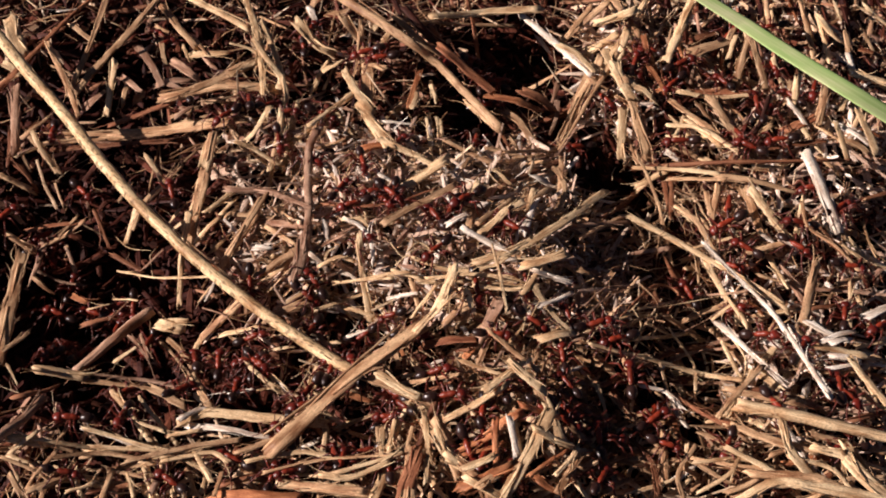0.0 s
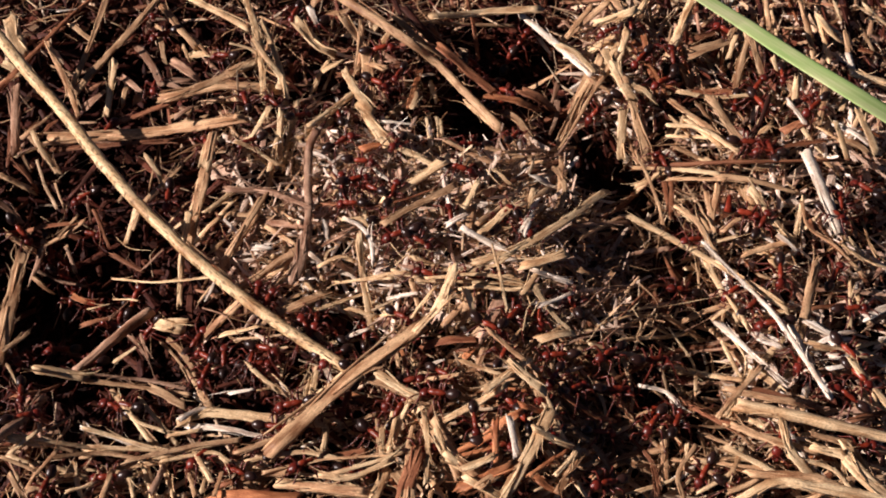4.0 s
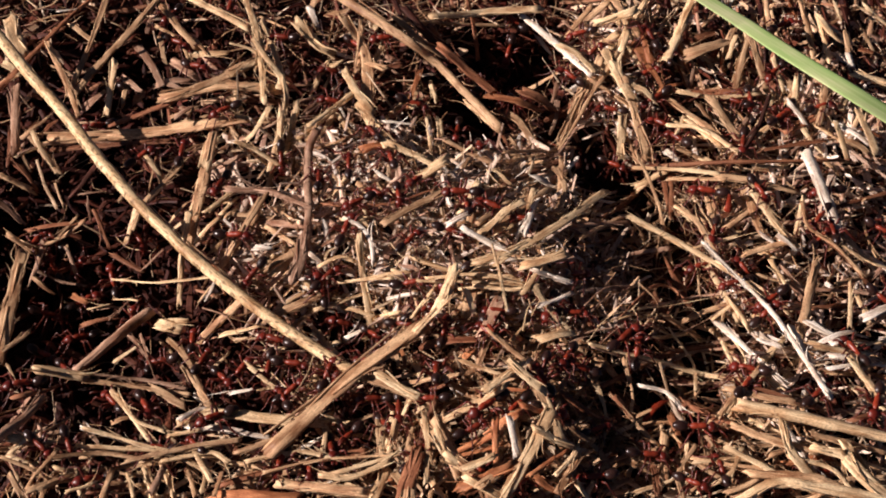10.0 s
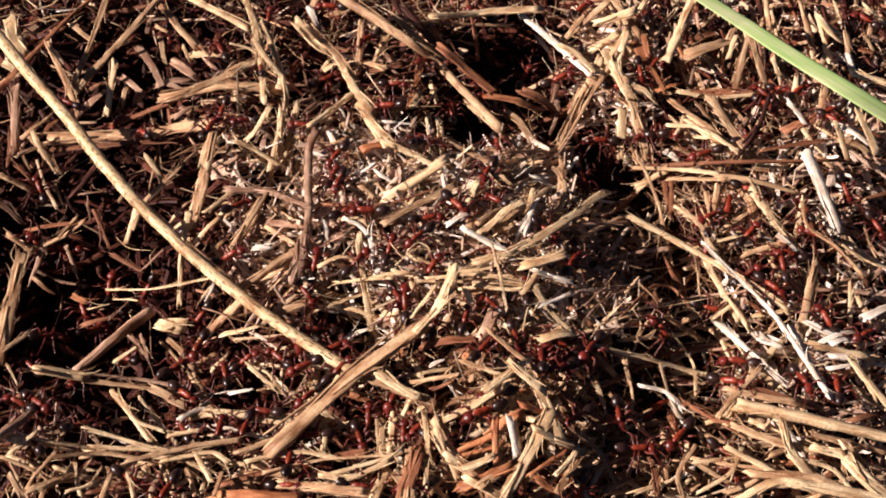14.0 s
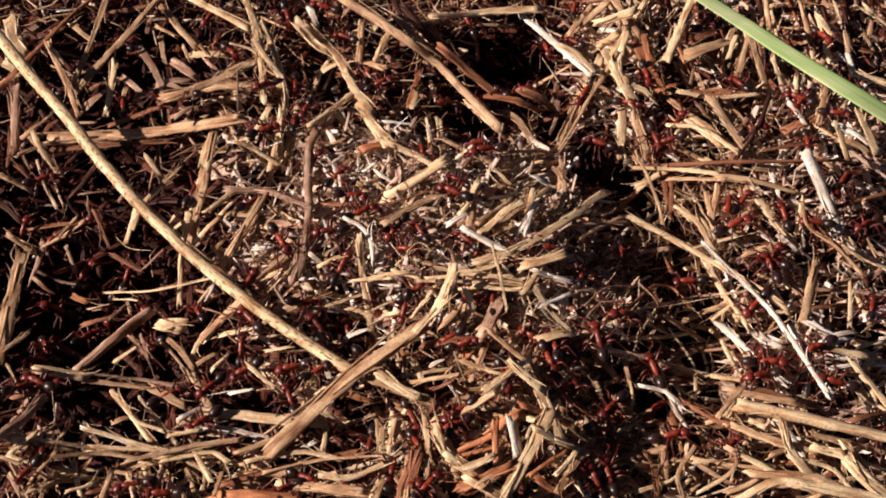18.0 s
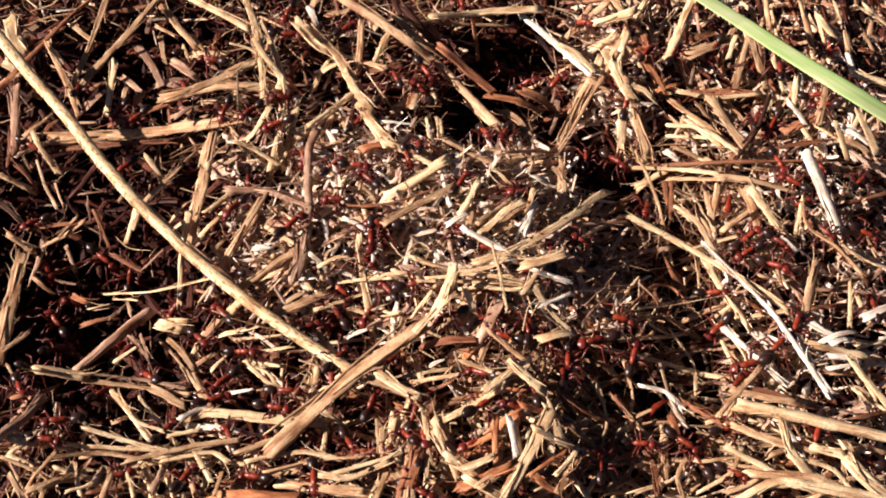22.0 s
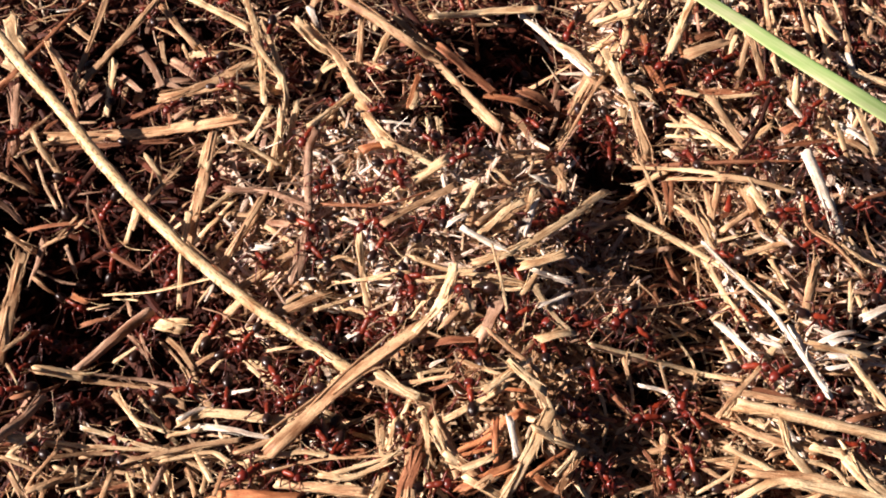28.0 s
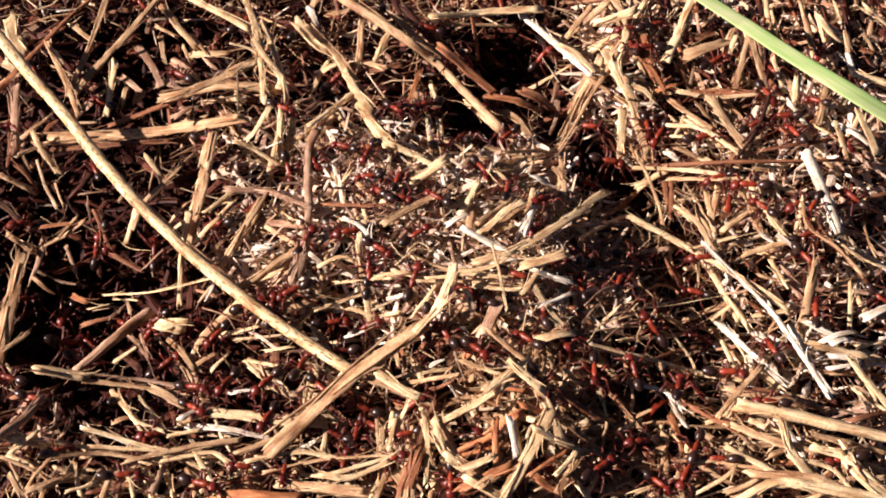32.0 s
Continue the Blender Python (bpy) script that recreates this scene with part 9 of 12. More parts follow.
    crawl((0, 13.1, -34.5), (1, 12.7, -34.9), (2, 13.0, -34.9), (3, 10.1, -37.0), (6, 8.6, -34.6), (7, 8.7, -35.3), (8, 11.2, -35.3), (9, 11.8, -37.5), (10, 10.6, -37.9), (11, 9.5, -40.0), (12, 8.7, -39.3), (13, 9.4, -35.6), (14, 7.7, -35.5), (17, 2.9, -37.0), (18, 1.4, -39.9), (19, -3.1, -39.4), (20, -3.6, -39.0), (21, -2.7, -40.3), (22, -2.4, -41.3), (23, -3.5, -41.1), (24, -3.6, -40.1), (25, -5.3, -36.4), (28, -6.9, -35.8), (29, -6.9, -37.9), (30, -6.9, -35.8), (31, -4.0, -34.4), (32, -3.6, -34.1))
    crawl((0, 18.5, -19.7), (1, 17.1, -15.2), (2, 15.2, -16.8), (3, 14.8, -18.4), (6, 14.9, -23.2), (7, 15.9, -19.8), (8, 18.4, -21.8), (9, 18.5, -19.7), (10, 20.0, -19.6), (11, 20.7, -19.6), (12, 15.2, -17.8), (13, 12.8, -16.2), (14, 12.7, -14.9), (17, 11.9, -12.1), (18, 11.5, -9.4), (19, 12.7, -10.2), (20, 11.4, -8.1), (21, 12.6, -10.0), (22, 13.3, -12.4), (23, 17.1, -9.6), (24, 16.9, -10.2), (25, 16.5, -11.2), (28, 10.3, -11.0), (29, 14.1, -9.0), (30, 15.9, -10.1), (31, 15.2, -11.5), (32, 17.6, -10.3))
    crawl((0, -7.3, -17.6), (1, -7.0, -15.9), (2, -7.0, -15.7), (3, -7.3, -17.6), (6, -4.2, -20.5), (7, -4.4, -21.6), (8, -3.8, -18.8), (9, -3.8, -17.2), (10, -2.9, -17.9), (11, -4.8, -16.5), (12, -5.9, -13.8), (13, -7.4, -13.3), (14, -7.4, -14.9), (17, -3.8, -16.3), (18, -5.5, -17.0), (19, -4.7, -19.4), (20, -3.8, -18.8), (21, -4.7, -20.9), (22, -8.3, -12.9), (23, -11.1, -11.3), (24, -11.2, -10.0), (25, -9.9, -10.8), (28, -3.9, -12.4), (29, -6.2, -12.5), (30, -6.7, -11.3), (31, -12.8, -9.5), (32, -11.9, -8.5))
    crawl((0, -1.2, -7.5), (1, -3.0, -9.1), (2, -1.2, -12.7), (3, -1.3, -12.7), (6, -4.7, -11.3), (7, -5.5, -10.1), (8, -4.2, -11.4), (9, -4.7, -11.1), (10, -4.4, -13.3), (11, -3.0, -11.0), (12, -3.4, -13.5), (13, -3.8, -16.3), (14, -1.2, -10.7), (17, 4.0, -10.9), (18, 5.8, -7.8), (19, 6.1, -5.9), (20, 6.6, -5.9), (21, 5.9, -6.2), (22, 6.8, -7.4), (23, 8.7, -6.5), (24, 7.9, -6.1), (25, 9.7, -3.9), (28, 13.9, -3.6), (29, 14.9, -2.7), (30, 11.4, 0.6), (31, 9.5, -1.7), (32, 10.7, 4.9))
    crawl((0, -29.0, -23.8), (1, -29.2, -24.0), (2, -30.0, -22.6), (3, -29.4, -22.8), (6, -30.1, -21.6), (7, -29.9, -23.6), (8, -30.8, -23.4), (9, -29.9, -23.6), (10, -30.8, -23.4), (11, -29.2, -21.8), (12, -30.1, -21.6), (13, -30.1, -21.6), (14, -29.6, -22.2), (17, -31.0, -21.4), (18, -31.2, -19.5), (19, -30.6, -20.6), (20, -31.1, -20.5), (21, -31.1, -20.5), (22, -30.6, -20.6), (23, -30.2, -20.7), (24, -31.0, -21.4), (25, -30.2, -20.7), (28, -32.0, -20.3), (29, -31.0, -21.4), (30, -34.2, -16.7), (31, -34.4, -14.5), (32, -35.9, -16.1))
    crawl((0, 8.6, -34.6), (1, 7.9, -31.4), (2, 7.5, -29.7), (3, 8.4, -28.4), (6, 10.2, -24.8), (7, 9.8, -23.6), (8, 9.7, -23.5), (9, 7.8, -25.1), (10, 6.7, -23.1), (11, 5.6, -22.2), (12, 3.4, -22.9), (13, 3.1, -19.9), (14, 3.9, -20.0), (17, 3.9, -21.9), (18, 1.4, -23.0), (19, 3.6, -20.9), (20, -2.1, -17.5), (21, 4.8, -17.1), (22, 1.4, -19.7), (23, 0.7, -17.0), (24, 2.3, -16.7), (25, 0.5, -16.9), (28, -4.7, -15.1), (29, -4.7, -15.1), (30, 0.5, -17.8), (31, -2.9, -18.2), (32, -2.1, -19.9))
    crawl((0, -28.6, -23.4), (1, -28.6, -23.4), (2, -29.2, -25.4), (3, -29.0, -23.8), (6, -26.9, -26.9), (7, -28.0, -29.9), (8, -24.0, -30.3), (9, -23.2, -29.5), (10, -22.3, -29.4), (11, -23.3, -28.4), (12, -20.7, -27.9), (13, -17.6, -28.4), (14, -20.1, -31.1), (17, -18.7, -28.7), (18, -18.4, -27.2), (19, -16.9, -27.5), (20, -18.8, -27.1), (21, -15.5, -30.3), (22, -16.7, -28.6), (23, -17.2, -28.3), (24, -13.9, -26.6), (25, -13.8, -26.5), (28, -18.2, -25.7), (29, -19.0, -28.1), (30, -17.8, -26.5), (31, -19.0, -29.1), (32, -18.1, -30.1))
    crawl((0, 9.2, 45.5), (1, 10.5, 44.0), (2, 10.0, 43.7), (3, 10.3, 41.7), (6, 15.2, 36.7), (7, 14.1, 36.5), (8, 12.0, 36.4), (9, 12.9, 35.5), (10, 13.2, 33.6), (11, 13.6, 35.7), (12, 10.5, 36.2), (13, 8.2, 36.6), (14, 7.7, 39.0), (17, 6.1, 37.9), (18, 5.8, 37.8), (19, 7.9, 38.2), (20, 5.8, 40.0), (21, 11.9, 34.9), (22, 16.3, 41.4), (23, 14.9, 34.8), (24, 11.9, 36.2), (25, 14.4, 36.7), (28, 11.9, 36.2), (29, 11.9, 36.2), (30, 9.1, 43.0), (31, 8.0, 42.6), (32, 7.8, 35.9))
    crawl((0, 56.4, 25.3), (1, 57.4, 27.8), (2, 57.2, 29.7), (3, 54.7, 29.4), (6, 56.4, 25.3), (7, 54.6, 24.7), (8, 55.4, 24.7), (9, 57.6, 22.8), (10, 58.2, 24.2), (11, 59.3, 24.3), (12, 60.7, 25.9), (13, 58.4, 25.7), (14, 62.3, 29.9), (17, 63.7, 27.0), (18, 62.2, 27.1), (19, 60.2, 23.6), (20, 56.3, 24.6), (21, 56.8, 24.0), (22, 56.7, 23.7), (23, 56.3, 18.7), (24, 55.0, 16.1), (25, 58.3, 14.4), (28, 60.9, 12.7), (29, 62.8, 12.7), (30, 61.9, 12.7), (31, 61.7, 15.9), (32, 60.2, 19.6))
    crawl((0, -53.6, 54.9), (1, -50.6, 56.9), (2, -54.5, 57.2), (3, -52.4, 57.6), (6, -56.6, 56.6), (7, -53.6, 54.9), (8, -50.3, 54.5), (9, -51.6, 56.3), (10, -50.9, 54.5), (11, -40.1, 48.5), (12, -38.0, 54.2), (13, -30.6, 57.5), (14, -32.8, 57.1), (17, -30.3, 59.0), (18, -29.8, 57.2), (19, -28.0, 50.8), (20, -31.1, 50.3), (21, -33.3, 49.8), (22, -29.1, 51.6), (23, -24.7, 47.3), (24, -28.1, 49.3), (25, -28.2, 53.9), (28, -32.4, 52.7), (29, -27.8, 48.1), (30, -30.4, 49.1), (31, -30.1, 48.4), (32, -27.1, 53.8))
    crawl((0, -5.7, -34.8), (1, -7.1, -33.3), (2, -7.9, -31.0), (3, -7.2, -30.7), (6, -7.2, -34.1), (7, -7.8, -35.6), (8, -11.2, -33.0), (9, -9.6, -31.6), (10, -10.4, -32.3), (11, -11.2, -33.0), (12, -12.0, -35.6), (13, -11.9, -37.6), (14, -11.8, -38.7), (17, -11.3, -38.1), (18, -10.6, -39.7), (19, -11.7, -41.0), (20, -7.9, -41.8), (21, -8.5, -43.6), (22, -10.5, -41.6), (23, -14.0, -44.3), (24, -15.8, -45.1), (25, -15.0, -40.8), (28, -15.0, -40.8), (29, -11.9, -37.6), (30, -12.7, -38.6), (31, -15.2, -37.5), (32, -16.0, -37.5))
    crawl((0, -22.1, 16.3), (1, -22.1, 16.3), (2, -21.3, 18.0), (3, -16.3, 19.8), (6, -17.8, 18.6), (7, -18.6, 20.2), (8, -19.0, 16.0), (9, -31.2, 12.7), (10, -31.4, 10.6), (11, -32.7, 7.2), (12, -35.9, 4.0), (13, -36.0, 5.3), (14, -34.0, 7.1), (17, -31.9, 7.2), (18, -31.7, 8.2), (19, -28.9, 9.8), (20, -27.7, 11.5), (21, -30.3, 5.4), (22, -34.5, 6.1), (23, -33.5, -0.2), (24, -34.4, -2.0), (25, -36.5, -1.4), (28, -29.3, -5.7), (29, -25.1, -14.2), (30, -25.2, -13.2), (31, -25.0, -13.8), (32, -26.9, -14.0))
    crawl((0, -67.0, 8.2), (1, -68.5, 8.9), (2, -67.5, 8.6), (3, -68.9, 9.6), (6, -67.6, 5.6), (7, -66.2, 7.4), (8, -66.4, 7.8), (9, -66.9, 4.7), (10, -67.9, 5.9), (11, -68.9, 7.5), (12, -67.0, 6.6), (13, -65.5, 6.5), (14, -64.3, 7.5), (17, -71.9, 8.8), (18, -72.2, 10.5), (19, -70.9, 12.6), (20, -66.3, 13.9), (21, -67.1, 13.6), (22, -70.8, 10.9), (23, -71.8, 10.8), (24, -70.9, 13.8), (25, -66.7, 18.6), (28, -65.4, 18.3), (29, -66.1, 16.0), (30, -62.4, 16.3), (31, -59.8, 17.1), (32, -61.1, 19.9))
    crawl((0, -24.4, -45.0), (1, -23.8, -42.1), (2, -22.1, -42.6), (3, -24.7, -41.6), (6, -24.2, -37.8), (7, -25.5, -37.3), (8, -25.2, -36.9), (9, -22.4, -38.9), (10, -23.4, -39.6), (11, -23.9, -40.9), (12, -21.3, -40.8), (13, -18.9, -43.8), (14, -19.5, -44.6), (17, -22.4, -46.2), (18, -22.3, -48.1), (19, -24.4, -46.5), (20, -23.8, -46.6), (21, -21.9, -46.1), (22, -26.8, -45.9), (23, -29.0, -43.8), (24, -28.7, -42.8), (25, -28.2, -43.2), (28, -21.6, -45.5), (29, -23.1, -46.1), (30, -23.5, -44.6), (31, -24.4, -44.1), (32, -28.6, -43.8))
    crawl((0, 26.0, -23.6), (1, 25.0, -23.3), (2, 25.4, -24.9), (3, 24.3, -26.8), (6, 24.4, -25.3), (7, 26.0, -23.6), (8, 25.0, -25.5), (9, 19.0, -26.1), (10, 18.0, -28.4), (11, 18.0, -28.4), (12, 17.4, -26.9), (13, 16.3, -26.5), (14, 17.0, -25.8), (17, 15.6, -27.2), (18, 16.7, -26.1), (19, 15.9, -27.0), (20, 17.6, -25.2), (21, 17.9, -28.7), (22, 18.3, -28.1), (23, 17.4, -27.8), (24, 18.5, -27.6), (25, 16.3, -27.4), (28, 14.7, -26.6), (29, 14.9, -24.4), (30, 20.6, -28.1), (31, 22.3, -27.8), (32, 22.2, -29.9))
    crawl((0, -62.4, 16.3), (1, -60.7, 14.5), (2, -60.5, 14.0), (3, -62.4, 16.3), (6, -61.3, 13.9), (7, -59.2, 14.1), (8, -61.1, 12.8), (9, -61.4, 15.9), (10, -52.2, 21.5), (11, -51.9, 22.5), (12, -52.7, 23.2), (13, -52.1, 23.1), (14, -52.6, 27.1), (17, -57.7, 21.3), (18, -58.8, 36.4), (19, -60.8, 39.6), (20, -60.2, 35.2), (21, -57.8, 36.9), (22, -58.9, 35.2), (23, -59.4, 36.5), (24, -60.0, 35.6), (25, -60.5, 36.6), (28, -60.5, 40.0), (29, -60.8, 39.0), (30, -56.6, 35.8), (31, -55.7, 34.7), (32, -62.9, 38.7))
    crawl((0, -7.0, -32.1), (1, -6.9, -33.4), (2, -6.3, -30.5), (3, -4.2, -31.0), (6, -5.6, -31.0), (7, -5.7, -32.3), (8, -6.1, -33.8), (9, -7.7, -37.6), (10, -7.8, -37.4), (11, -3.6, -39.0), (12, -6.8, -41.1), (13, -6.0, -43.1), (14, -5.2, -39.5), (17, -8.5, -40.6), (18, -7.5, -45.2), (19, -9.8, -47.1), (20, -10.6, -44.5), (21, -11.4, -44.4), (22, -8.6, -43.7), (23, -9.1, -41.0), (24, -10.7, -39.7), (25, -10.1, -40.7), (28, -15.3, -41.4), (29, -14.7, -45.4), (30, -15.9, -44.6), (31, -14.7, -46.4), (32, -14.1, -43.4))
    crawl((0, -65.9, -3.2), (1, -66.9, -2.0), (2, -63.1, -0.4), (3, -63.7, -0.1), (6, -62.4, 5.8), (7, -61.0, 6.1), (8, -55.1, 0.5), (9, -57.9, 2.9), (10, -56.8, 3.4), (11, -57.4, 1.6), (12, -58.0, 0.5), (13, -55.7, 2.3), (14, -56.8, 2.6), (17, -60.0, 3.3), (18, -61.0, 5.1), (19, -56.8, 4.9), (20, -62.0, 3.6), (21, -60.0, 6.4), (22, -59.0, 6.2), (23, -56.8, 4.2), (24, -57.9, 6.6), (25, -60.0, 5.6), (28, -56.2, 5.9), (29, -61.1, 6.5), (30, -62.2, 8.3), (31, -59.0, 6.9), (32, -59.0, 8.3))
    crawl((0, -64.0, 3.6), (1, -62.8, 7.8), (2, -62.8, 9.2), (3, -62.3, 10.6), (6, -57.6, 9.0), (7, -56.0, 8.8), (8, -56.8, 10.6), (9, -54.5, 9.3), (10, -52.4, 6.8), (11, -53.6, 8.1), (12, -44.0, 6.5), (13, -48.0, 1.6), (14, -49.1, -0.4), (17, -53.5, 1.5), (18, -53.2, 2.8), (19, -53.5, 2.3), (20, -53.1, -3.9), (21, -55.6, -7.8), (22, -54.1, -10.6), (23, -60.5, -10.3), (24, -60.7, -10.2), (25, -61.2, -8.7), (28, -65.0, -10.1), (29, -67.9, -1.4), (30, -72.7, -2.1), (31, -72.7, -2.1), (32, -71.2, -2.6))
    crawl((0, 52.8, 48.3), (1, 55.1, 50.5), (2, 55.5, 49.5), (3, 52.8, 48.3), (6, 50.4, 50.0), (7, 53.8, 49.9), (8, 60.1, 48.1), (9, 63.6, 48.9), (10, 63.1, 49.8), (11, 73.0, 50.2), (12, 73.1, 52.1), (13, 80.2, 48.5), (14, 78.9, 53.7), (17, 69.4, 48.1), (18, 70.1, 46.3), (19, 71.1, 47.5), (20, 73.3, 46.0), (21, 74.9, 47.8), (22, 70.4, 42.6), (23, 74.0, 43.6), (24, 71.8, 43.8), (25, 71.6, 42.8), (28, 75.1, 43.8), (29, 74.2, 43.4), (30, 73.9, 46.5), (31, 70.1, 44.5), (32, 68.7, 42.7))
    crawl((0, -30.9, -9.2), (1, -31.1, -9.6), (2, -31.2, -9.9), (3, -28.6, -12.8), (6, -30.9, -9.2), (7, -33.0, -8.8), (8, -27.3, -8.2), (9, -28.8, -7.7), (10, -29.5, -8.3), (11, -29.8, -10.6), (12, -28.2, -10.3), (13, -24.5, -9.6), (14, -21.7, -12.3), (17, -24.3, -12.4), (18, -21.6, -14.0), (19, -18.2, -11.2), (20, -17.3, -10.3), (21, -14.7, -6.3), (22, -12.8, -7.9), (23, -14.6, -7.6), (24, -15.5, -10.5), (25, -16.4, -9.0), (28, -20.1, -6.2), (29, -18.7, -8.1), (30, -18.4, -3.4), (31, -22.9, -4.9), (32, -21.6, -2.7))
    crawl((0, -7.6, 18.5), (1, -3.3, 23.6), (2, -4.3, 25.8), (3, -7.6, 18.5), (6, -9.1, 15.2), (7, -8.3, 17.3), (8, -9.9, 16.7), (9, -10.5, 21.0), (10, -11.8, 20.5), (11, -9.8, 23.1), (12, -5.8, 27.1), (13, -9.9, 16.1), (14, -2.3, 17.2), (17, -2.6, 17.2), (18, -3.3, 15.9), (19, -2.6, 14.2), (20, -0.4, 15.5), (21, -3.2, 14.5), (22, -3.7, 16.2), (23, -3.2, 16.8), (24, -5.9, 17.5), (25, -6.4, 20.4), (28, -2.6, 20.0), (29, -1.7, 18.5), (30, -4.4, 16.3), (31, -11.9, 17.0), (32, -12.8, 15.6))
    crawl((0, -52.2, -2.3), (1, -51.9, -5.9), (2, -52.7, -6.7), (3, -53.9, -5.6), (6, -61.1, -1.8), (7, -65.9, -3.2), (8, -72.2, -4.5), (9, -68.6, -6.4), (10, -67.6, -4.5), (11, -66.5, -6.1), (12, -70.5, -6.0), (13, -65.3, -12.3), (14, -65.8, -10.5), (17, -64.6, -14.3), (18, -64.8, -13.5), (19, -65.2, -15.0), (20, -67.3, -11.3), (21, -68.7, -12.1), (22, -63.2, -13.5), (23, -65.0, -10.1), (24, -62.1, -11.6), (25, -58.6, -10.7), (28, -60.8, -13.4), (29, -61.0, -12.2), (30, -57.1, -13.2), (31, -57.6, -11.3), (32, -59.3, -9.9))
    crawl((0, -63.8, -15.9), (1, -65.2, -26.3), (2, -63.9, -28.0), (3, -63.9, -28.0), (6, -62.5, -34.1), (7, -61.0, -39.2), (8, -54.6, -39.4), (9, -54.8, -38.4), (10, -54.2, -39.4), (11, -54.4, -40.4), (12, -53.6, -39.4), (13, -57.2, -38.0), (14, -53.6, -36.0), (17, -52.6, -33.3), (18, -59.1, -44.8), (19, -60.0, -42.0), (20, -59.6, -42.8), (21, -59.2, -41.6), (22, -57.6, -39.2), (23, -49.2, -43.0), (24, -54.6, -39.4), (25, -57.5, -40.8), (28, -50.0, -26.6), (29, -50.5, -24.9), (30, -50.9, -26.6), (31, -48.6, -32.8), (32, -49.6, -28.3))
    crawl((0, -69.3, 7.8), (1, -69.3, 7.8), (2, -68.2, 6.7), (3, -67.9, 7.1), (6, -67.0, 8.2), (7, -67.8, 7.3), (8, -68.0, 8.1), (9, -66.9, 9.1), (10, -68.0, 9.7), (11, -69.8, 11.5), (12, -66.8, 19.7), (13, -69.3, 15.1), (14, -70.4, 17.3), (17, -71.4, 19.6), (18, -70.0, 18.6), (19, -69.6, 19.8), (20, -71.4, 20.7), (21, -74.2, 28.3), (22, -72.9, 25.5), (23, -74.2, 24.1), (24, -76.2, 26.1), (25, -74.9, 27.0), (28, -76.5, 27.9), (29, -77.7, 27.3), (30, -75.9, 27.8), (31, -75.4, 28.9), (32, -77.1, 29.3))
    crawl((0, -56.0, -1.5), (1, -53.3, -2.5), (2, -55.1, -3.8), (3, -53.8, -3.4), (6, -56.0, -1.5), (7, -55.3, -9.3), (8, -55.0, -10.8), (9, -58.2, -7.9), (10, -61.0, -8.5), (11, -62.7, -9.5), (12, -63.7, -7.7), (13, -61.0, -8.5), (14, -59.1, -6.8), (17, -60.3, -8.6), (18, -59.9, -8.3), (19, -61.4, -9.2), (20, -58.4, -2.5), (21, -57.6, -0.6), (22, -63.7, -0.1), (23, -63.7, -0.1), (24, -63.7, -0.1), (25, -61.6, -1.1), (28, -63.7, -0.1), (29, -63.8, 0.9), (30, -63.8, 0.0), (31, -64.2, -2.6), (32, -64.2, -2.6))
    crawl((0, 43.5, 40.3), (1, 41.9, 39.7), (2, 42.7, 40.3), (3, 41.4, 38.9), (6, 41.2, 45.8), (7, 40.7, 45.1), (8, 39.2, 44.0), (9, 36.8, 43.7), (10, 37.3, 45.8), (11, 35.0, 48.6), (12, 35.7, 45.7), (13, 39.1, 48.3), (14, 38.1, 51.5), (17, 44.1, 46.5), (18, 49.0, 51.6), (19, 49.7, 53.4), (20, 47.3, 52.6), (21, 51.8, 48.3), (22, 49.8, 44.0), (23, 49.1, 44.3), (24, 48.1, 46.2), (25, 48.7, 43.1), (28, 51.6, 41.3), (29, 45.7, 50.3), (30, 46.4, 51.3), (31, 49.0, 52.0), (32, 56.3, 50.8))
    crawl((0, 17.5, -36.7), (1, 17.5, -36.7), (2, 20.2, -34.3), (3, 19.5, -33.9), (6, 17.8, -32.8), (7, 14.2, -31.6), (8, 12.1, -29.1), (9, 14.4, -28.5), (10, 14.6, -31.0), (11, 13.4, -31.4), (12, 14.8, -28.6), (13, 16.9, -28.5), (14, 17.4, -29.5), (17, 15.0, -32.8), (18, 17.7, -33.8), (19, 17.4, -31.5), (20, 14.4, -32.5), (21, 17.2, -32.9), (22, 17.6, -31.4), (23, 17.1, -29.7), (24, 14.9, -29.2), (25, 18.6, -29.5), (28, 22.5, -30.9), (29, 16.3, -28.7), (30, 15.5, -27.7), (31, 15.7, -28.3), (32, 12.4, -25.2))
    crawl((0, -16.6, 7.4), (1, -15.2, 9.5), (2, -14.7, 8.8), (3, -14.7, 8.0), (6, -13.4, 9.3), (7, -11.4, 8.0), (8, -8.6, 7.7), (9, -8.6, 6.8), (10, -7.4, 3.8), (11, -7.6, 0.0), (12, -10.1, -8.3), (13, -10.1, -10.8), (14, -8.4, -5.7), (17, -9.3, -6.6), (18, -5.7, -7.1), (19, -8.3, -7.7), (20, -8.3, -8.7), (21, -17.4, -5.5), (22, -16.4, -11.2), (23, -11.9, -9.6), (24, -12.8, -10.9), (25, -12.1, -9.9), (28, -9.3, -5.6), (29, -8.4, -4.6), (30, -9.3, -3.4), (31, -12.0, -5.2), (32, -9.9, -6.5))
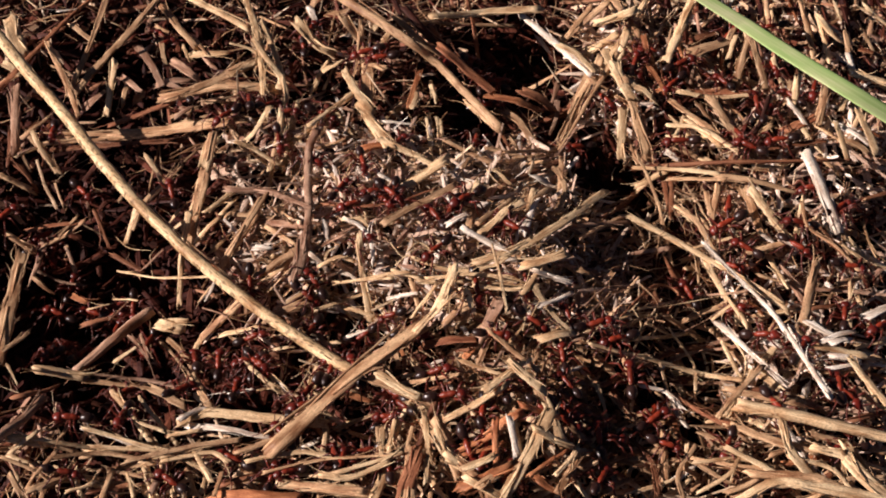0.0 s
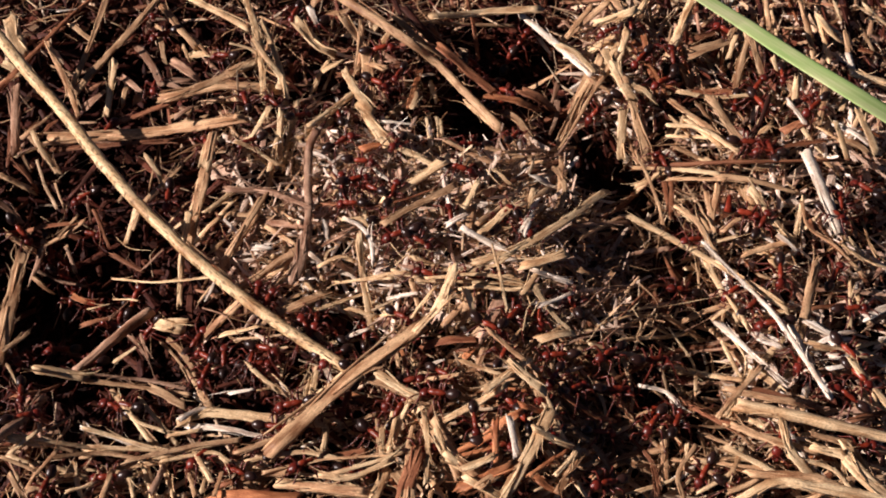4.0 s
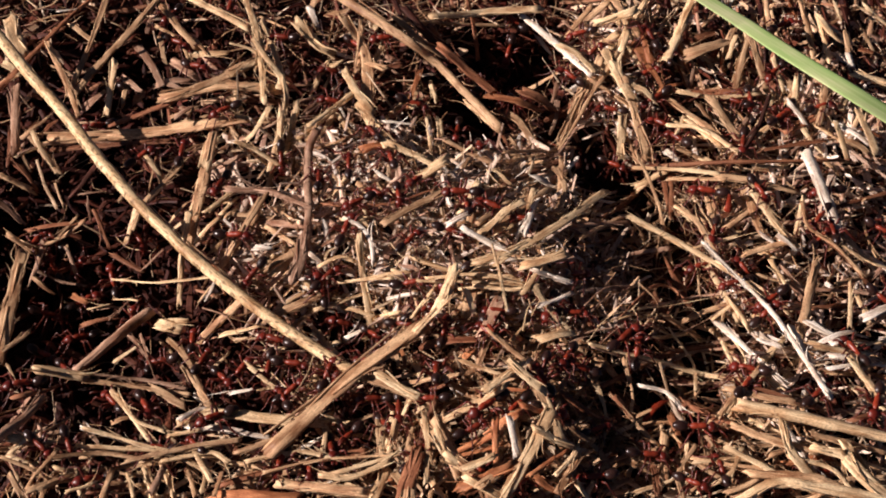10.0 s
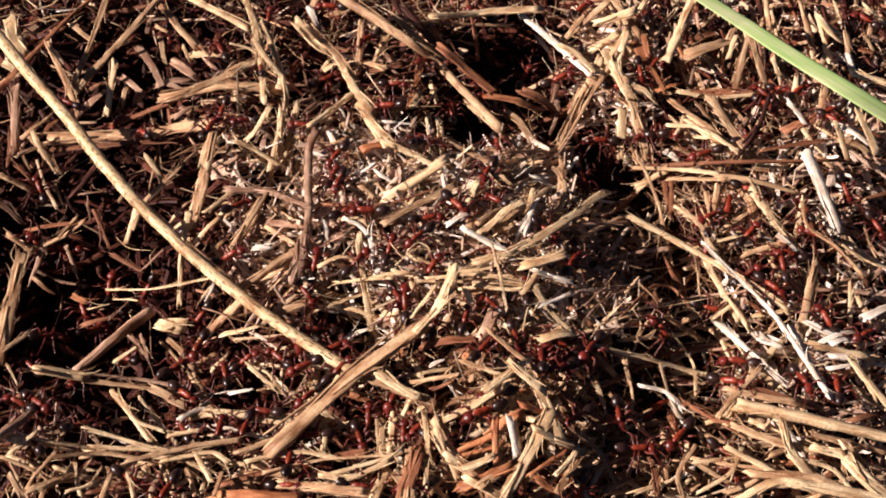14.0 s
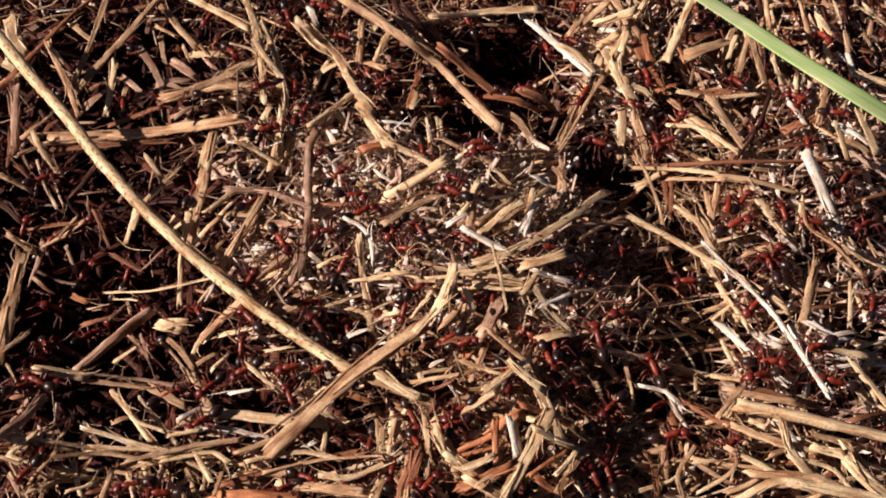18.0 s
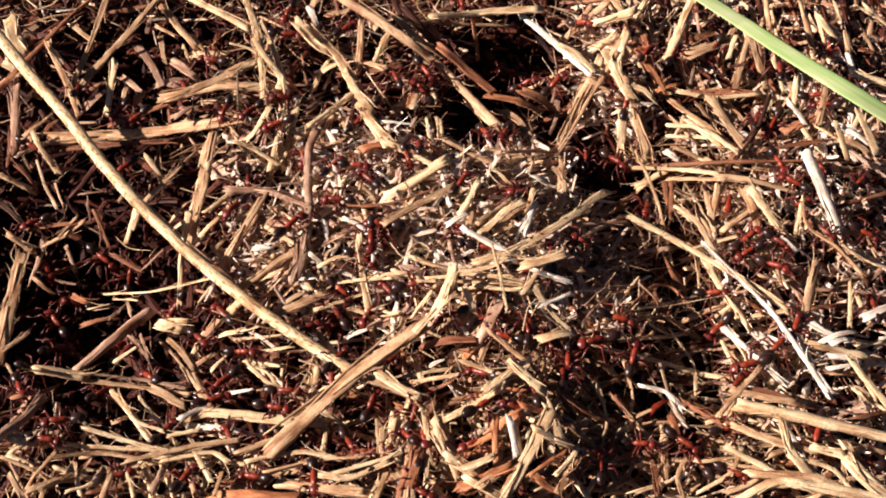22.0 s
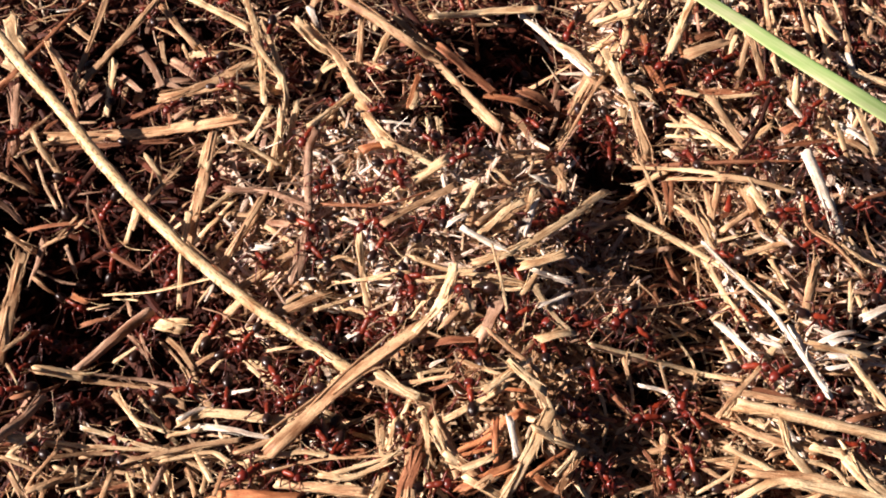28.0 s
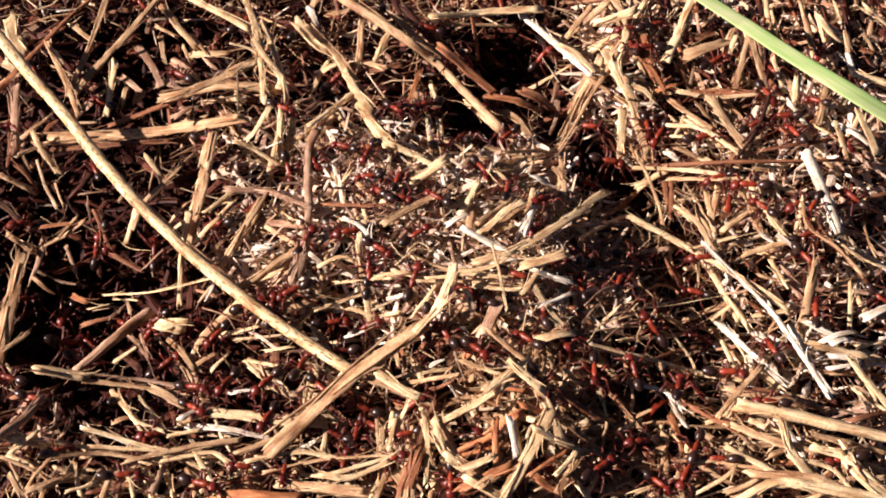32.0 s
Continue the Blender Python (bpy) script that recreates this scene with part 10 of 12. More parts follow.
    crawl((0, -46.4, 35.7), (1, -46.8, 34.9), (2, -53.8, 42.0), (3, -53.4, 42.6), (6, -51.6, 38.4), (7, -46.4, 35.7), (8, -48.1, 36.0), (9, -54.9, 35.3), (10, -61.2, 43.8), (11, -62.5, 42.6), (12, -61.9, 41.5), (13, -68.1, 38.3), (14, -69.3, 38.0), (17, -72.5, 44.3), (18, -73.2, 41.2), (19, -77.5, 55.7), (20, -77.1, 53.5), (21, -79.1, 53.6), (22, -78.7, 52.8), (23, -79.7, 52.4), (24, -78.2, 53.0), (25, -79.4, 50.8), (28, -76.1, 48.9), (29, -78.5, 48.5), (30, -78.6, 49.6), (31, -79.2, 51.2), (32, -76.9, 47.9))
    crawl((0, -11.3, 43.5), (1, -11.9, 44.3), (2, -11.3, 43.5), (3, -12.7, 37.1), (6, -9.5, 34.2), (7, -11.1, 34.0), (8, -8.3, 29.0), (9, -7.4, 31.2), (10, -5.4, 30.8), (11, -7.3, 32.3), (12, -4.9, 31.8), (13, -4.4, 29.8), (14, -9.3, 29.0), (17, -10.8, 38.5), (18, -13.5, 39.9), (19, -4.6, 44.6), (20, -3.2, 46.2), (21, -4.6, 43.0), (22, -3.0, 40.4), (23, 0.6, 35.2), (24, -0.9, 30.9), (25, -4.4, 33.5), (28, -1.4, 35.3), (29, 2.7, 32.7), (30, -0.4, 32.3), (31, 0.3, 34.0), (32, -3.4, 31.3))
    crawl((0, 17.4, -38.6), (1, 17.4, -40.1), (2, 15.9, -38.7), (3, 14.3, -37.0), (6, 14.8, -39.5), (7, 14.2, -37.3), (8, 16.0, -35.1), (9, 15.2, -34.4), (10, 14.5, -32.2), (11, 13.2, -30.2), (12, 16.3, -28.4), (13, 14.5, -29.4), (14, 14.6, -28.9), (17, 11.5, -29.7), (18, 9.2, -32.5), (19, 13.0, -35.4), (20, 13.7, -34.3), (21, 14.2, -35.2), (22, 12.6, -34.0), (23, 12.7, -32.9), (24, 12.5, -34.1), (25, 13.5, -33.6), (28, 18.3, -38.5), (29, 24.1, -37.3), (30, 27.3, -36.7), (31, 34.3, -34.9), (32, 35.2, -31.4))
    crawl((0, 41.0, 34.9), (1, 41.3, 35.0), (2, 39.0, 34.7), (3, 40.4, 36.0), (6, 36.6, 33.3), (7, 35.3, 34.6), (8, 37.9, 33.7), (9, 29.8, 30.6), (10, 29.7, 30.6), (11, 27.9, 31.3), (12, 25.2, 33.1), (13, 25.1, 35.7), (14, 32.0, 35.0), (17, 30.4, 32.8), (18, 33.7, 31.2), (19, 30.8, 31.4), (20, 34.7, 30.5), (21, 33.2, 31.5), (22, 31.4, 34.5), (23, 31.8, 33.6), (24, 31.9, 36.2), (25, 32.9, 38.9), (28, 32.6, 41.0), (29, 32.2, 42.0), (30, 34.6, 41.6), (31, 33.9, 43.1), (32, 33.7, 44.1))
    crawl((0, -38.9, -45.6), (1, -41.3, -43.8), (2, -43.4, -44.4), (3, -47.8, -44.2), (6, -47.5, -45.1), (7, -48.6, -44.1), (8, -48.4, -44.0), (9, -48.9, -44.6), (10, -50.6, -44.9), (11, -49.4, -44.0), (12, -48.5, -43.4), (13, -47.5, -43.0), (14, -44.2, -45.1), (17, -41.7, -46.4), (18, -44.0, -47.0), (19, -44.0, -46.0), (20, -41.5, -44.7), (21, -39.7, -45.5), (22, -36.4, -45.7), (23, -41.7, -43.3), (24, -44.2, -43.9), (25, -45.8, -45.0), (28, -47.3, -39.8), (29, -47.3, -41.8), (30, -48.0, -43.1), (31, -49.9, -45.5), (32, -45.5, -45.1))
    crawl((0, -8.6, 4.6), (1, -8.6, 4.6), (2, -8.2, 4.6), (3, -8.6, 3.9), (6, -6.7, 9.1), (7, -4.1, 12.2), (8, -3.2, 8.4), (9, -6.3, 8.9), (10, -4.1, 7.7), (11, -6.2, 8.3), (12, -8.8, 5.8), (13, -6.0, 13.0), (14, -4.2, 17.9), (17, -1.0, 22.2), (18, 1.0, 22.7), (19, 0.6, 25.3), (20, 1.6, 28.2), (21, 4.7, 33.1), (22, 7.6, 26.9), (23, 7.6, 24.9), (24, 8.7, 28.0), (25, 7.6, 26.9), (28, 6.7, 27.9), (29, 6.9, 26.1), (30, 5.0, 24.9), (31, 6.8, 26.3), (32, 5.2, 24.0))
    crawl((0, -38.8, -20.7), (1, -38.8, -20.7), (2, -38.8, -20.7), (3, -39.5, -16.5), (6, -37.8, -14.0), (7, -39.9, -16.4), (8, -42.7, -16.0), (9, -41.1, -16.2), (10, -44.5, -18.4), (11, -46.0, -15.8), (12, -46.8, -25.4), (13, -44.6, -22.7), (14, -41.1, -21.3), (17, -42.5, -17.0), (18, -46.7, -12.3), (19, -50.1, -15.4), (20, -52.6, -15.5), (21, -54.6, -16.4), (22, -52.4, -11.9), (23, -50.4, -10.6), (24, -51.2, -10.1), (25, -51.4, -8.7), (28, -50.1, -10.5), (29, -51.3, -11.6), (30, -52.2, -10.9), (31, -45.2, -19.7), (32, -43.4, -18.9))
    crawl((0, -25.8, 49.6), (1, -27.6, 60.6), (2, -27.6, 60.6), (3, -27.8, 59.1), (6, -29.0, 55.0), (7, -24.9, 53.0), (8, -22.8, 52.2), (9, -15.2, 48.8), (10, -16.0, 49.1), (11, -14.7, 47.1), (12, -14.2, 50.3), (13, -12.2, 50.1), (14, -14.2, 50.0), (17, -17.6, 51.1), (18, -18.4, 50.6), (19, -18.2, 51.1), (20, -19.4, 51.3), (21, -18.9, 51.6), (22, -18.1, 53.8), (23, -16.4, 54.0), (24, -16.3, 55.8), (25, -15.7, 57.7), (28, -13.3, 56.4), (29, -10.1, 58.5), (30, -13.4, 60.0), (31, -11.8, 59.4), (32, -11.9, 55.9))
    crawl((0, -14.9, -43.1), (1, -14.9, -43.1), (2, -19.4, -40.9), (3, -18.5, -43.3), (6, -22.0, -45.1), (7, -24.4, -45.0), (8, -23.9, -41.8), (9, -22.2, -41.5), (10, -23.0, -43.0), (11, -22.8, -44.1), (12, -22.4, -43.8), (13, -20.6, -42.9), (14, -21.7, -42.9), (17, -18.5, -45.8), (18, -13.1, -46.6), (19, -15.6, -45.0), (20, -18.2, -44.8), (21, -18.0, -46.3), (22, -17.8, -46.7), (23, -17.8, -46.7), (24, -19.3, -46.6), (25, -17.2, -47.8), (28, -17.7, -38.4), (29, -20.1, -37.9), (30, -22.4, -35.7), (31, -21.3, -35.3), (32, -20.6, -34.3))
    crawl((0, 57.0, -0.6), (1, 54.5, -0.2), (2, 53.1, 0.3), (3, 49.9, 0.4), (6, 56.4, 2.5), (7, 57.0, -0.6), (8, 61.2, -2.9), (9, 63.1, -2.6), (10, 62.7, -1.7), (11, 60.8, -2.5), (12, 60.0, -3.0), (13, 60.4, -1.8), (14, 59.5, -1.8), (17, 59.5, -0.2), (18, 60.1, -0.2), (19, 59.6, 0.5), (20, 59.3, 1.5), (21, 60.6, -0.7), (22, 61.4, -2.0), (23, 60.9, -1.8), (24, 60.9, -0.7), (25, 60.5, -1.4), (28, 62.1, 1.3), (29, 63.8, 2.7), (30, 61.3, 3.7), (31, 59.4, 4.6), (32, 58.2, 4.3))
    crawl((0, 3.3, 2.5), (1, 1.6, 1.3), (2, 2.9, 6.0), (3, 1.5, 10.6), (6, 5.0, 9.3), (7, 2.4, 6.9), (8, 3.4, 6.2), (9, 3.3, 3.2), (10, 2.7, 4.1), (11, -0.4, 3.5), (12, 1.4, 2.4), (13, 1.8, 2.7), (14, 2.6, 1.0), (17, 4.5, 2.2), (18, 1.7, 4.1), (19, 0.6, 4.7), (20, -4.0, -0.9), (21, -9.6, -2.3), (22, -10.0, -2.6), (23, -10.7, -1.4), (24, -10.7, -1.6), (25, -11.2, -3.2), (28, -11.2, -2.0), (29, -11.2, -1.9), (30, -10.6, -1.4), (31, -11.2, -2.0), (32, -14.8, -2.7))
    crawl((0, -34.6, -21.7), (1, -35.7, -20.6), (2, -34.4, -21.8), (3, -35.1, -21.6), (6, -40.3, -17.7), (7, -39.6, -16.3), (8, -39.2, -15.3), (9, -39.6, -16.0), (10, -39.6, -15.6), (11, -39.9, -8.9), (12, -36.9, -8.0), (13, -36.9, -9.5), (14, -38.5, -10.5), (17, -32.4, -10.7), (18, -31.0, -8.2), (19, -31.5, -9.3), (20, -32.9, -9.6), (21, -31.8, -8.2), (22, -33.4, -7.4), (23, -35.8, -6.5), (24, -37.9, -8.6), (25, -31.5, -14.7), (28, -30.3, -18.8), (29, -33.7, -21.9), (30, -35.4, -22.7), (31, -37.8, -30.8), (32, -36.9, -31.7))
    crawl((0, 57.4, -42.3), (1, 55.4, -42.6), (2, 57.4, -42.3), (3, 59.4, -41.7), (6, 60.5, -43.0), (7, 60.8, -42.7), (8, 60.5, -42.7), (9, 52.7, -46.0), (10, 52.9, -46.7), (11, 50.4, -45.9), (12, 56.8, -45.9), (13, 57.4, -47.0), (14, 58.4, -47.4), (17, 62.2, -40.8), (18, 62.2, -40.8), (19, 61.9, -42.9), (20, 58.7, -43.0), (21, 61.2, -42.2), (22, 59.3, -45.4), (23, 61.1, -40.2), (24, 60.7, -33.5), (25, 59.4, -32.8), (28, 56.6, -33.6), (29, 56.4, -33.7), (30, 53.5, -36.0), (31, 51.2, -35.5), (32, 47.2, -35.1))
    crawl((0, 49.5, -21.3), (1, 52.1, -22.4), (2, 52.0, -21.6), (3, 51.2, -19.2), (6, 49.5, -21.3), (7, 46.6, -19.2), (8, 48.8, -18.4), (9, 49.0, -17.8), (10, 50.7, -16.9), (11, 52.9, -15.0), (12, 53.9, -9.4), (13, 53.9, -8.1), (14, 53.5, -7.8), (17, 51.8, -8.9), (18, 51.5, -8.2), (19, 51.0, -6.5), (20, 51.0, -8.5), (21, 53.3, -8.6), (22, 52.7, -8.9), (23, 54.6, -9.7), (24, 56.3, -9.6), (25, 54.3, -8.6), (28, 58.5, -5.1), (29, 58.0, -6.9), (30, 57.4, -6.0), (31, 58.2, -7.4), (32, 57.8, -7.4))
    crawl((0, -20.5, -32.8), (1, -20.5, -31.7), (2, -20.6, -32.8), (3, -19.9, -32.3), (6, -26.5, -32.9), (7, -30.2, -31.0), (8, -29.4, -32.5), (9, -30.5, -32.7), (10, -33.9, -34.5), (11, -35.2, -34.9), (12, -34.6, -35.0), (13, -33.3, -37.9), (14, -33.2, -36.5), (17, -36.1, -34.1), (18, -35.7, -34.7), (19, -34.2, -36.3), (20, -34.8, -33.5), (21, -34.1, -30.1), (22, -34.5, -29.7), (23, -27.8, -27.3), (24, -28.0, -26.9), (25, -26.9, -27.5), (28, -25.3, -26.2), (29, -27.1, -25.3), (30, -24.5, -25.0), (31, -24.5, -25.0), (32, -26.9, -27.5))
    crawl((0, 4.9, 48.5), (1, 4.0, 49.3), (2, 4.3, 49.5), (3, 4.9, 48.5), (6, 3.2, 49.1), (7, 3.8, 47.6), (8, 4.5, 44.6), (9, 4.9, 45.5), (10, 7.5, 45.1), (11, 10.3, 46.9), (12, 9.2, 45.5), (13, 8.1, 43.8), (14, 6.9, 43.7), (17, 8.1, 46.7), (18, 12.3, 43.0), (19, 13.5, 42.3), (20, 8.1, 44.7), (21, 7.0, 43.9), (22, 3.8, 41.7), (23, 2.9, 39.8), (24, 0.6, 48.2), (25, -0.6, 51.3), (28, -2.4, 52.1), (29, -1.2, 51.3), (30, -4.7, 54.0), (31, -3.4, 52.4), (32, -2.8, 53.7))
    crawl((0, -62.4, -13.2), (1, -63.4, -12.1), (2, -68.6, -19.6), (3, -68.6, -19.6), (6, -66.3, -17.2), (7, -68.3, -15.0), (8, -66.3, -15.7), (9, -68.3, -17.7), (10, -64.0, -17.0), (11, -63.3, -20.5), (12, -64.4, -20.8), (13, -63.9, -22.0), (14, -65.0, -20.9), (17, -63.4, -15.8), (18, -65.1, -18.5), (19, -66.2, -17.6), (20, -65.6, -22.6), (21, -63.6, -21.1), (22, -64.3, -21.3), (23, -63.4, -21.6), (24, -63.6, -20.1), (25, -64.4, -18.5), (28, -66.1, -22.0), (29, -65.8, -20.7), (30, -66.9, -21.0), (31, -65.0, -29.7), (32, -61.3, -30.9))
    crawl((0, -48.0, -33.5), (1, -47.9, -34.9), (2, -48.0, -33.5), (3, -45.8, -31.7), (6, -52.2, -28.8), (7, -48.3, -28.7), (8, -44.9, -25.8), (9, -43.9, -26.0), (10, -46.2, -19.2), (11, -45.8, -11.4), (12, -48.1, -11.3), (13, -48.6, -15.2), (14, -51.1, -14.9), (17, -50.5, -8.0), (18, -50.9, -4.8), (19, -45.7, -1.2), (20, -43.4, -3.3), (21, -43.2, -6.8), (22, -43.2, -6.5), (23, -47.7, -3.6), (24, -46.7, -4.9), (25, -44.2, -7.1), (28, -44.6, -1.9), (29, -39.1, -5.4), (30, -43.2, -6.8), (31, -42.1, -8.2), (32, -46.3, -8.0))
    crawl((0, 1.3, -35.1), (1, 3.6, -35.2), (2, 1.2, -33.0), (3, 1.3, -35.1), (6, -4.6, -33.1), (7, -3.6, -32.1), (8, -2.5, -29.8), (9, -1.4, -29.2), (10, -0.7, -29.8), (11, -1.4, -26.6), (12, 1.3, -30.1), (13, 5.5, -27.6), (14, 6.4, -26.7), (17, 10.8, -31.7), (18, 9.5, -31.4), (19, 10.6, -32.5), (20, 8.7, -33.5), (21, 6.0, -31.4), (22, 5.9, -31.6), (23, 6.3, -31.2), (24, 3.0, -29.4), (25, 4.8, -30.0), (28, 4.4, -28.2), (29, 3.0, -25.5), (30, 1.4, -23.0), (31, 1.4, -22.2), (32, 0.5, -22.0))
    crawl((0, -11.4, 46.6), (1, -11.8, 45.1), (2, -5.5, 37.9), (3, -7.6, 40.1), (6, -9.0, 36.6), (7, -11.2, 34.7), (8, -17.5, 40.1), (9, -16.0, 40.4), (10, -16.4, 40.7), (11, -15.8, 39.8), (12, -11.6, 36.6), (13, -9.5, 36.0), (14, -8.3, 35.5), (17, -10.9, 33.9), (18, -10.7, 36.7), (19, -6.5, 34.3), (20, -12.5, 31.9), (21, -10.4, 30.1), (22, -13.2, 30.7), (23, -10.4, 31.0), (24, -10.4, 28.3), (25, -9.5, 29.0), (28, -11.7, 28.6), (29, -7.4, 29.2), (30, -6.5, 30.0), (31, -6.4, 29.5), (32, -5.4, 30.0))
    crawl((0, -12.2, -27.8), (1, -12.9, -27.9), (2, -12.5, -31.7), (3, -13.8, -30.2), (6, -15.5, -34.4), (7, -16.7, -34.1), (8, -18.3, -32.2), (9, -17.8, -29.3), (10, -16.4, -29.1), (11, -16.5, -25.6), (12, -19.5, -22.1), (13, -18.0, -22.8), (14, -16.2, -23.1), (17, -14.5, -18.5), (18, -14.9, -16.9), (19, -13.5, -17.0), (20, -13.4, -19.1), (21, -13.6, -17.2), (22, -17.3, -14.1), (23, -15.5, -14.7), (24, -16.4, -14.7), (25, -12.8, -14.9), (28, -11.0, -16.3), (29, -20.8, -13.1), (30, -20.8, -13.1), (31, -22.4, -12.0), (32, -23.4, -12.4))
    crawl((0, -10.9, -41.2), (1, -10.6, -39.4), (2, -11.8, -38.7), (3, -10.6, -37.8), (6, -7.6, -40.8), (7, -10.9, -41.2), (8, -15.1, -39.7), (9, -15.9, -39.7), (10, -16.0, -41.1), (11, -14.2, -43.3), (12, -14.3, -45.8), (13, -13.5, -47.3), (14, -11.4, -48.0), (17, -4.5, -48.9), (18, -4.5, -48.9), (19, -4.5, -48.9), (20, -4.5, -48.9), (21, -4.5, -48.9), (22, -3.0, -49.7), (23, -3.0, -49.7), (24, -4.5, -49.7), (25, -4.5, -49.7), (28, -0.7, -48.6), (29, 2.8, -48.8), (30, 8.4, -46.6), (31, 5.2, -48.1), (32, 2.8, -48.0))
    crawl((0, -14.6, 3.2), (1, -16.7, 2.7), (2, -17.0, 5.5), (3, -16.6, 7.4), (6, -16.8, 10.2), (7, -15.4, 10.4), (8, -17.3, 10.5), (9, -15.4, 10.8), (10, -16.0, 13.1), (11, -15.5, 13.0), (12, -15.4, 11.5), (13, -16.3, 9.5), (14, -17.2, 8.2), (17, -15.8, 4.9), (18, -14.7, 5.4), (19, -16.6, 6.1), (20, -9.1, 20.1), (21, -7.3, 21.0), (22, -6.1, 13.7), (23, -5.3, 13.8), (24, -3.2, 14.4), (25, 0.4, 15.2), (28, -0.3, 19.4), (29, 3.0, 19.8), (30, 3.0, 18.1), (31, 3.1, 16.0), (32, 6.2, 10.7))
    crawl((0, 8.3, 35.8), (1, 10.3, 36.1), (2, 8.3, 35.8), (3, 10.9, 37.1), (6, 12.4, 35.8), (7, 13.9, 35.0), (8, 14.3, 37.0), (9, 13.2, 37.5), (10, 12.5, 36.9), (11, 10.5, 36.8), (12, 10.9, 36.9), (13, 9.7, 36.4), (14, 9.0, 34.0), (17, 12.9, 35.5), (18, 14.8, 38.0), (19, 13.6, 29.2), (20, 19.7, 27.9), (21, 20.6, 30.3), (22, 10.5, 24.3), (23, 17.0, 18.5), (24, 18.7, 17.4), (25, 19.8, 14.7), (28, 20.5, 17.6), (29, 20.9, 19.4), (30, 19.5, 10.8), (31, 24.3, 11.8), (32, 24.1, 12.1))
    crawl((0, 46.3, 0.3), (1, 46.3, 0.3), (2, 45.1, 3.1), (3, 48.4, 2.4), (6, 50.7, 2.4), (7, 53.7, 8.1), (8, 53.3, 7.1), (9, 45.4, 7.1), (10, 43.6, 7.4), (11, 45.4, 6.1), (12, 44.4, 6.4), (13, 45.1, 3.1), (14, 43.5, 2.4), (17, 46.3, -0.5), (18, 48.0, 0.1), (19, 47.6, -0.4), (20, 47.0, 2.3), (21, 48.7, -1.8), (22, 49.6, -2.3), (23, 45.3, 6.5), (24, 49.8, 5.9), (25, 46.8, 6.7), (28, 53.5, 14.0), (29, 54.3, 14.4), (30, 53.6, 12.1), (31, 52.8, 8.1), (32, 50.7, 8.5))
    crawl((0, 60.9, 29.7), (1, 60.9, 29.7), (2, 63.5, 30.1), (3, 62.9, 27.7), (6, 66.2, 29.2), (7, 68.0, 28.3), (8, 70.1, 29.1), (9, 72.7, 32.4), (10, 72.5, 31.2), (11, 71.4, 27.1), (12, 70.0, 26.7), (13, 70.1, 24.4), (14, 66.7, 24.3), (17, 66.8, 21.5), (18, 67.7, 22.9), (19, 66.2, 20.6), (20, 67.2, 23.1), (21, 67.8, 24.3), (22, 66.3, 25.7), (23, 66.0, 25.0), (24, 68.1, 26.0), (25, 67.6, 23.9), (28, 64.9, 25.3), (29, 63.2, 23.5), (30, 62.9, 24.3), (31, 61.8, 23.4), (32, 59.1, 24.0))
    crawl((0, -16.5, -26.4), (1, -15.8, -23.8), (2, -15.7, -25.4), (3, -12.2, -27.8), (6, -13.0, -27.7), (7, -10.7, -23.4), (8, -10.5, -25.1), (9, -9.5, -25.1), (10, -11.1, -25.6), (11, -12.3, -24.9), (12, -12.7, -24.3), (13, -12.5, -27.1), (14, -11.2, -26.3), (17, -11.2, -26.5), (18, -11.4, -25.9), (19, -9.5, -25.5), (20, -7.8, -25.5), (21, -7.7, -25.9), (22, -8.8, -25.6), (23, -3.7, -26.0), (24, -4.5, -26.6), (25, -3.8, -21.1), (28, -6.3, -20.8), (29, -8.3, -19.0), (30, -11.0, -17.4), (31, -11.9, -12.4), (32, -11.5, -10.0))
    crawl((0, 33.7, 38.3), (1, 34.2, 39.1), (2, 32.9, 33.1), (3, 31.4, 32.2), (6, 37.9, 33.7), (7, 41.0, 34.9), (8, 43.2, 34.5), (9, 41.7, 34.4), (10, 37.9, 32.0), (11, 31.7, 29.5), (12, 30.7, 29.8), (13, 27.5, 24.2), (14, 27.7, 25.3), (17, 28.7, 26.1), (18, 27.5, 24.7), (19, 29.2, 29.1), (20, 31.8, 29.6), (21, 32.3, 30.1), (22, 33.0, 31.9), (23, 33.6, 31.2), (24, 33.3, 28.9), (25, 27.9, 31.3), (28, 29.7, 28.4), (29, 28.9, 28.5), (30, 28.8, 28.0), (31, 35.5, 27.9), (32, 35.5, 26.3))
    crawl((0, -7.5, -45.2), (1, -7.5, -45.2), (2, -10.1, -45.5), (3, -1.9, -42.4), (6, -3.8, -43.4), (7, -6.2, -43.4), (8, -6.4, -44.3), (9, -12.7, -38.6), (10, -14.0, -38.1), (11, -13.3, -40.6), (12, -17.9, -39.0), (13, -18.6, -37.2), (14, -19.5, -38.0), (17, -18.6, -36.7), (18, -17.3, -38.3), (19, -10.3, -34.9), (20, -10.2, -35.5), (21, -15.2, -37.5), (22, -13.5, -39.7), (23, -13.6, -37.5), (24, -10.3, -36.9), (25, -12.0, -34.7), (28, -16.9, -37.6), (29, -16.4, -38.9), (30, -14.2, -40.8), (31, -13.3, -40.8), (32, -12.7, -37.6))
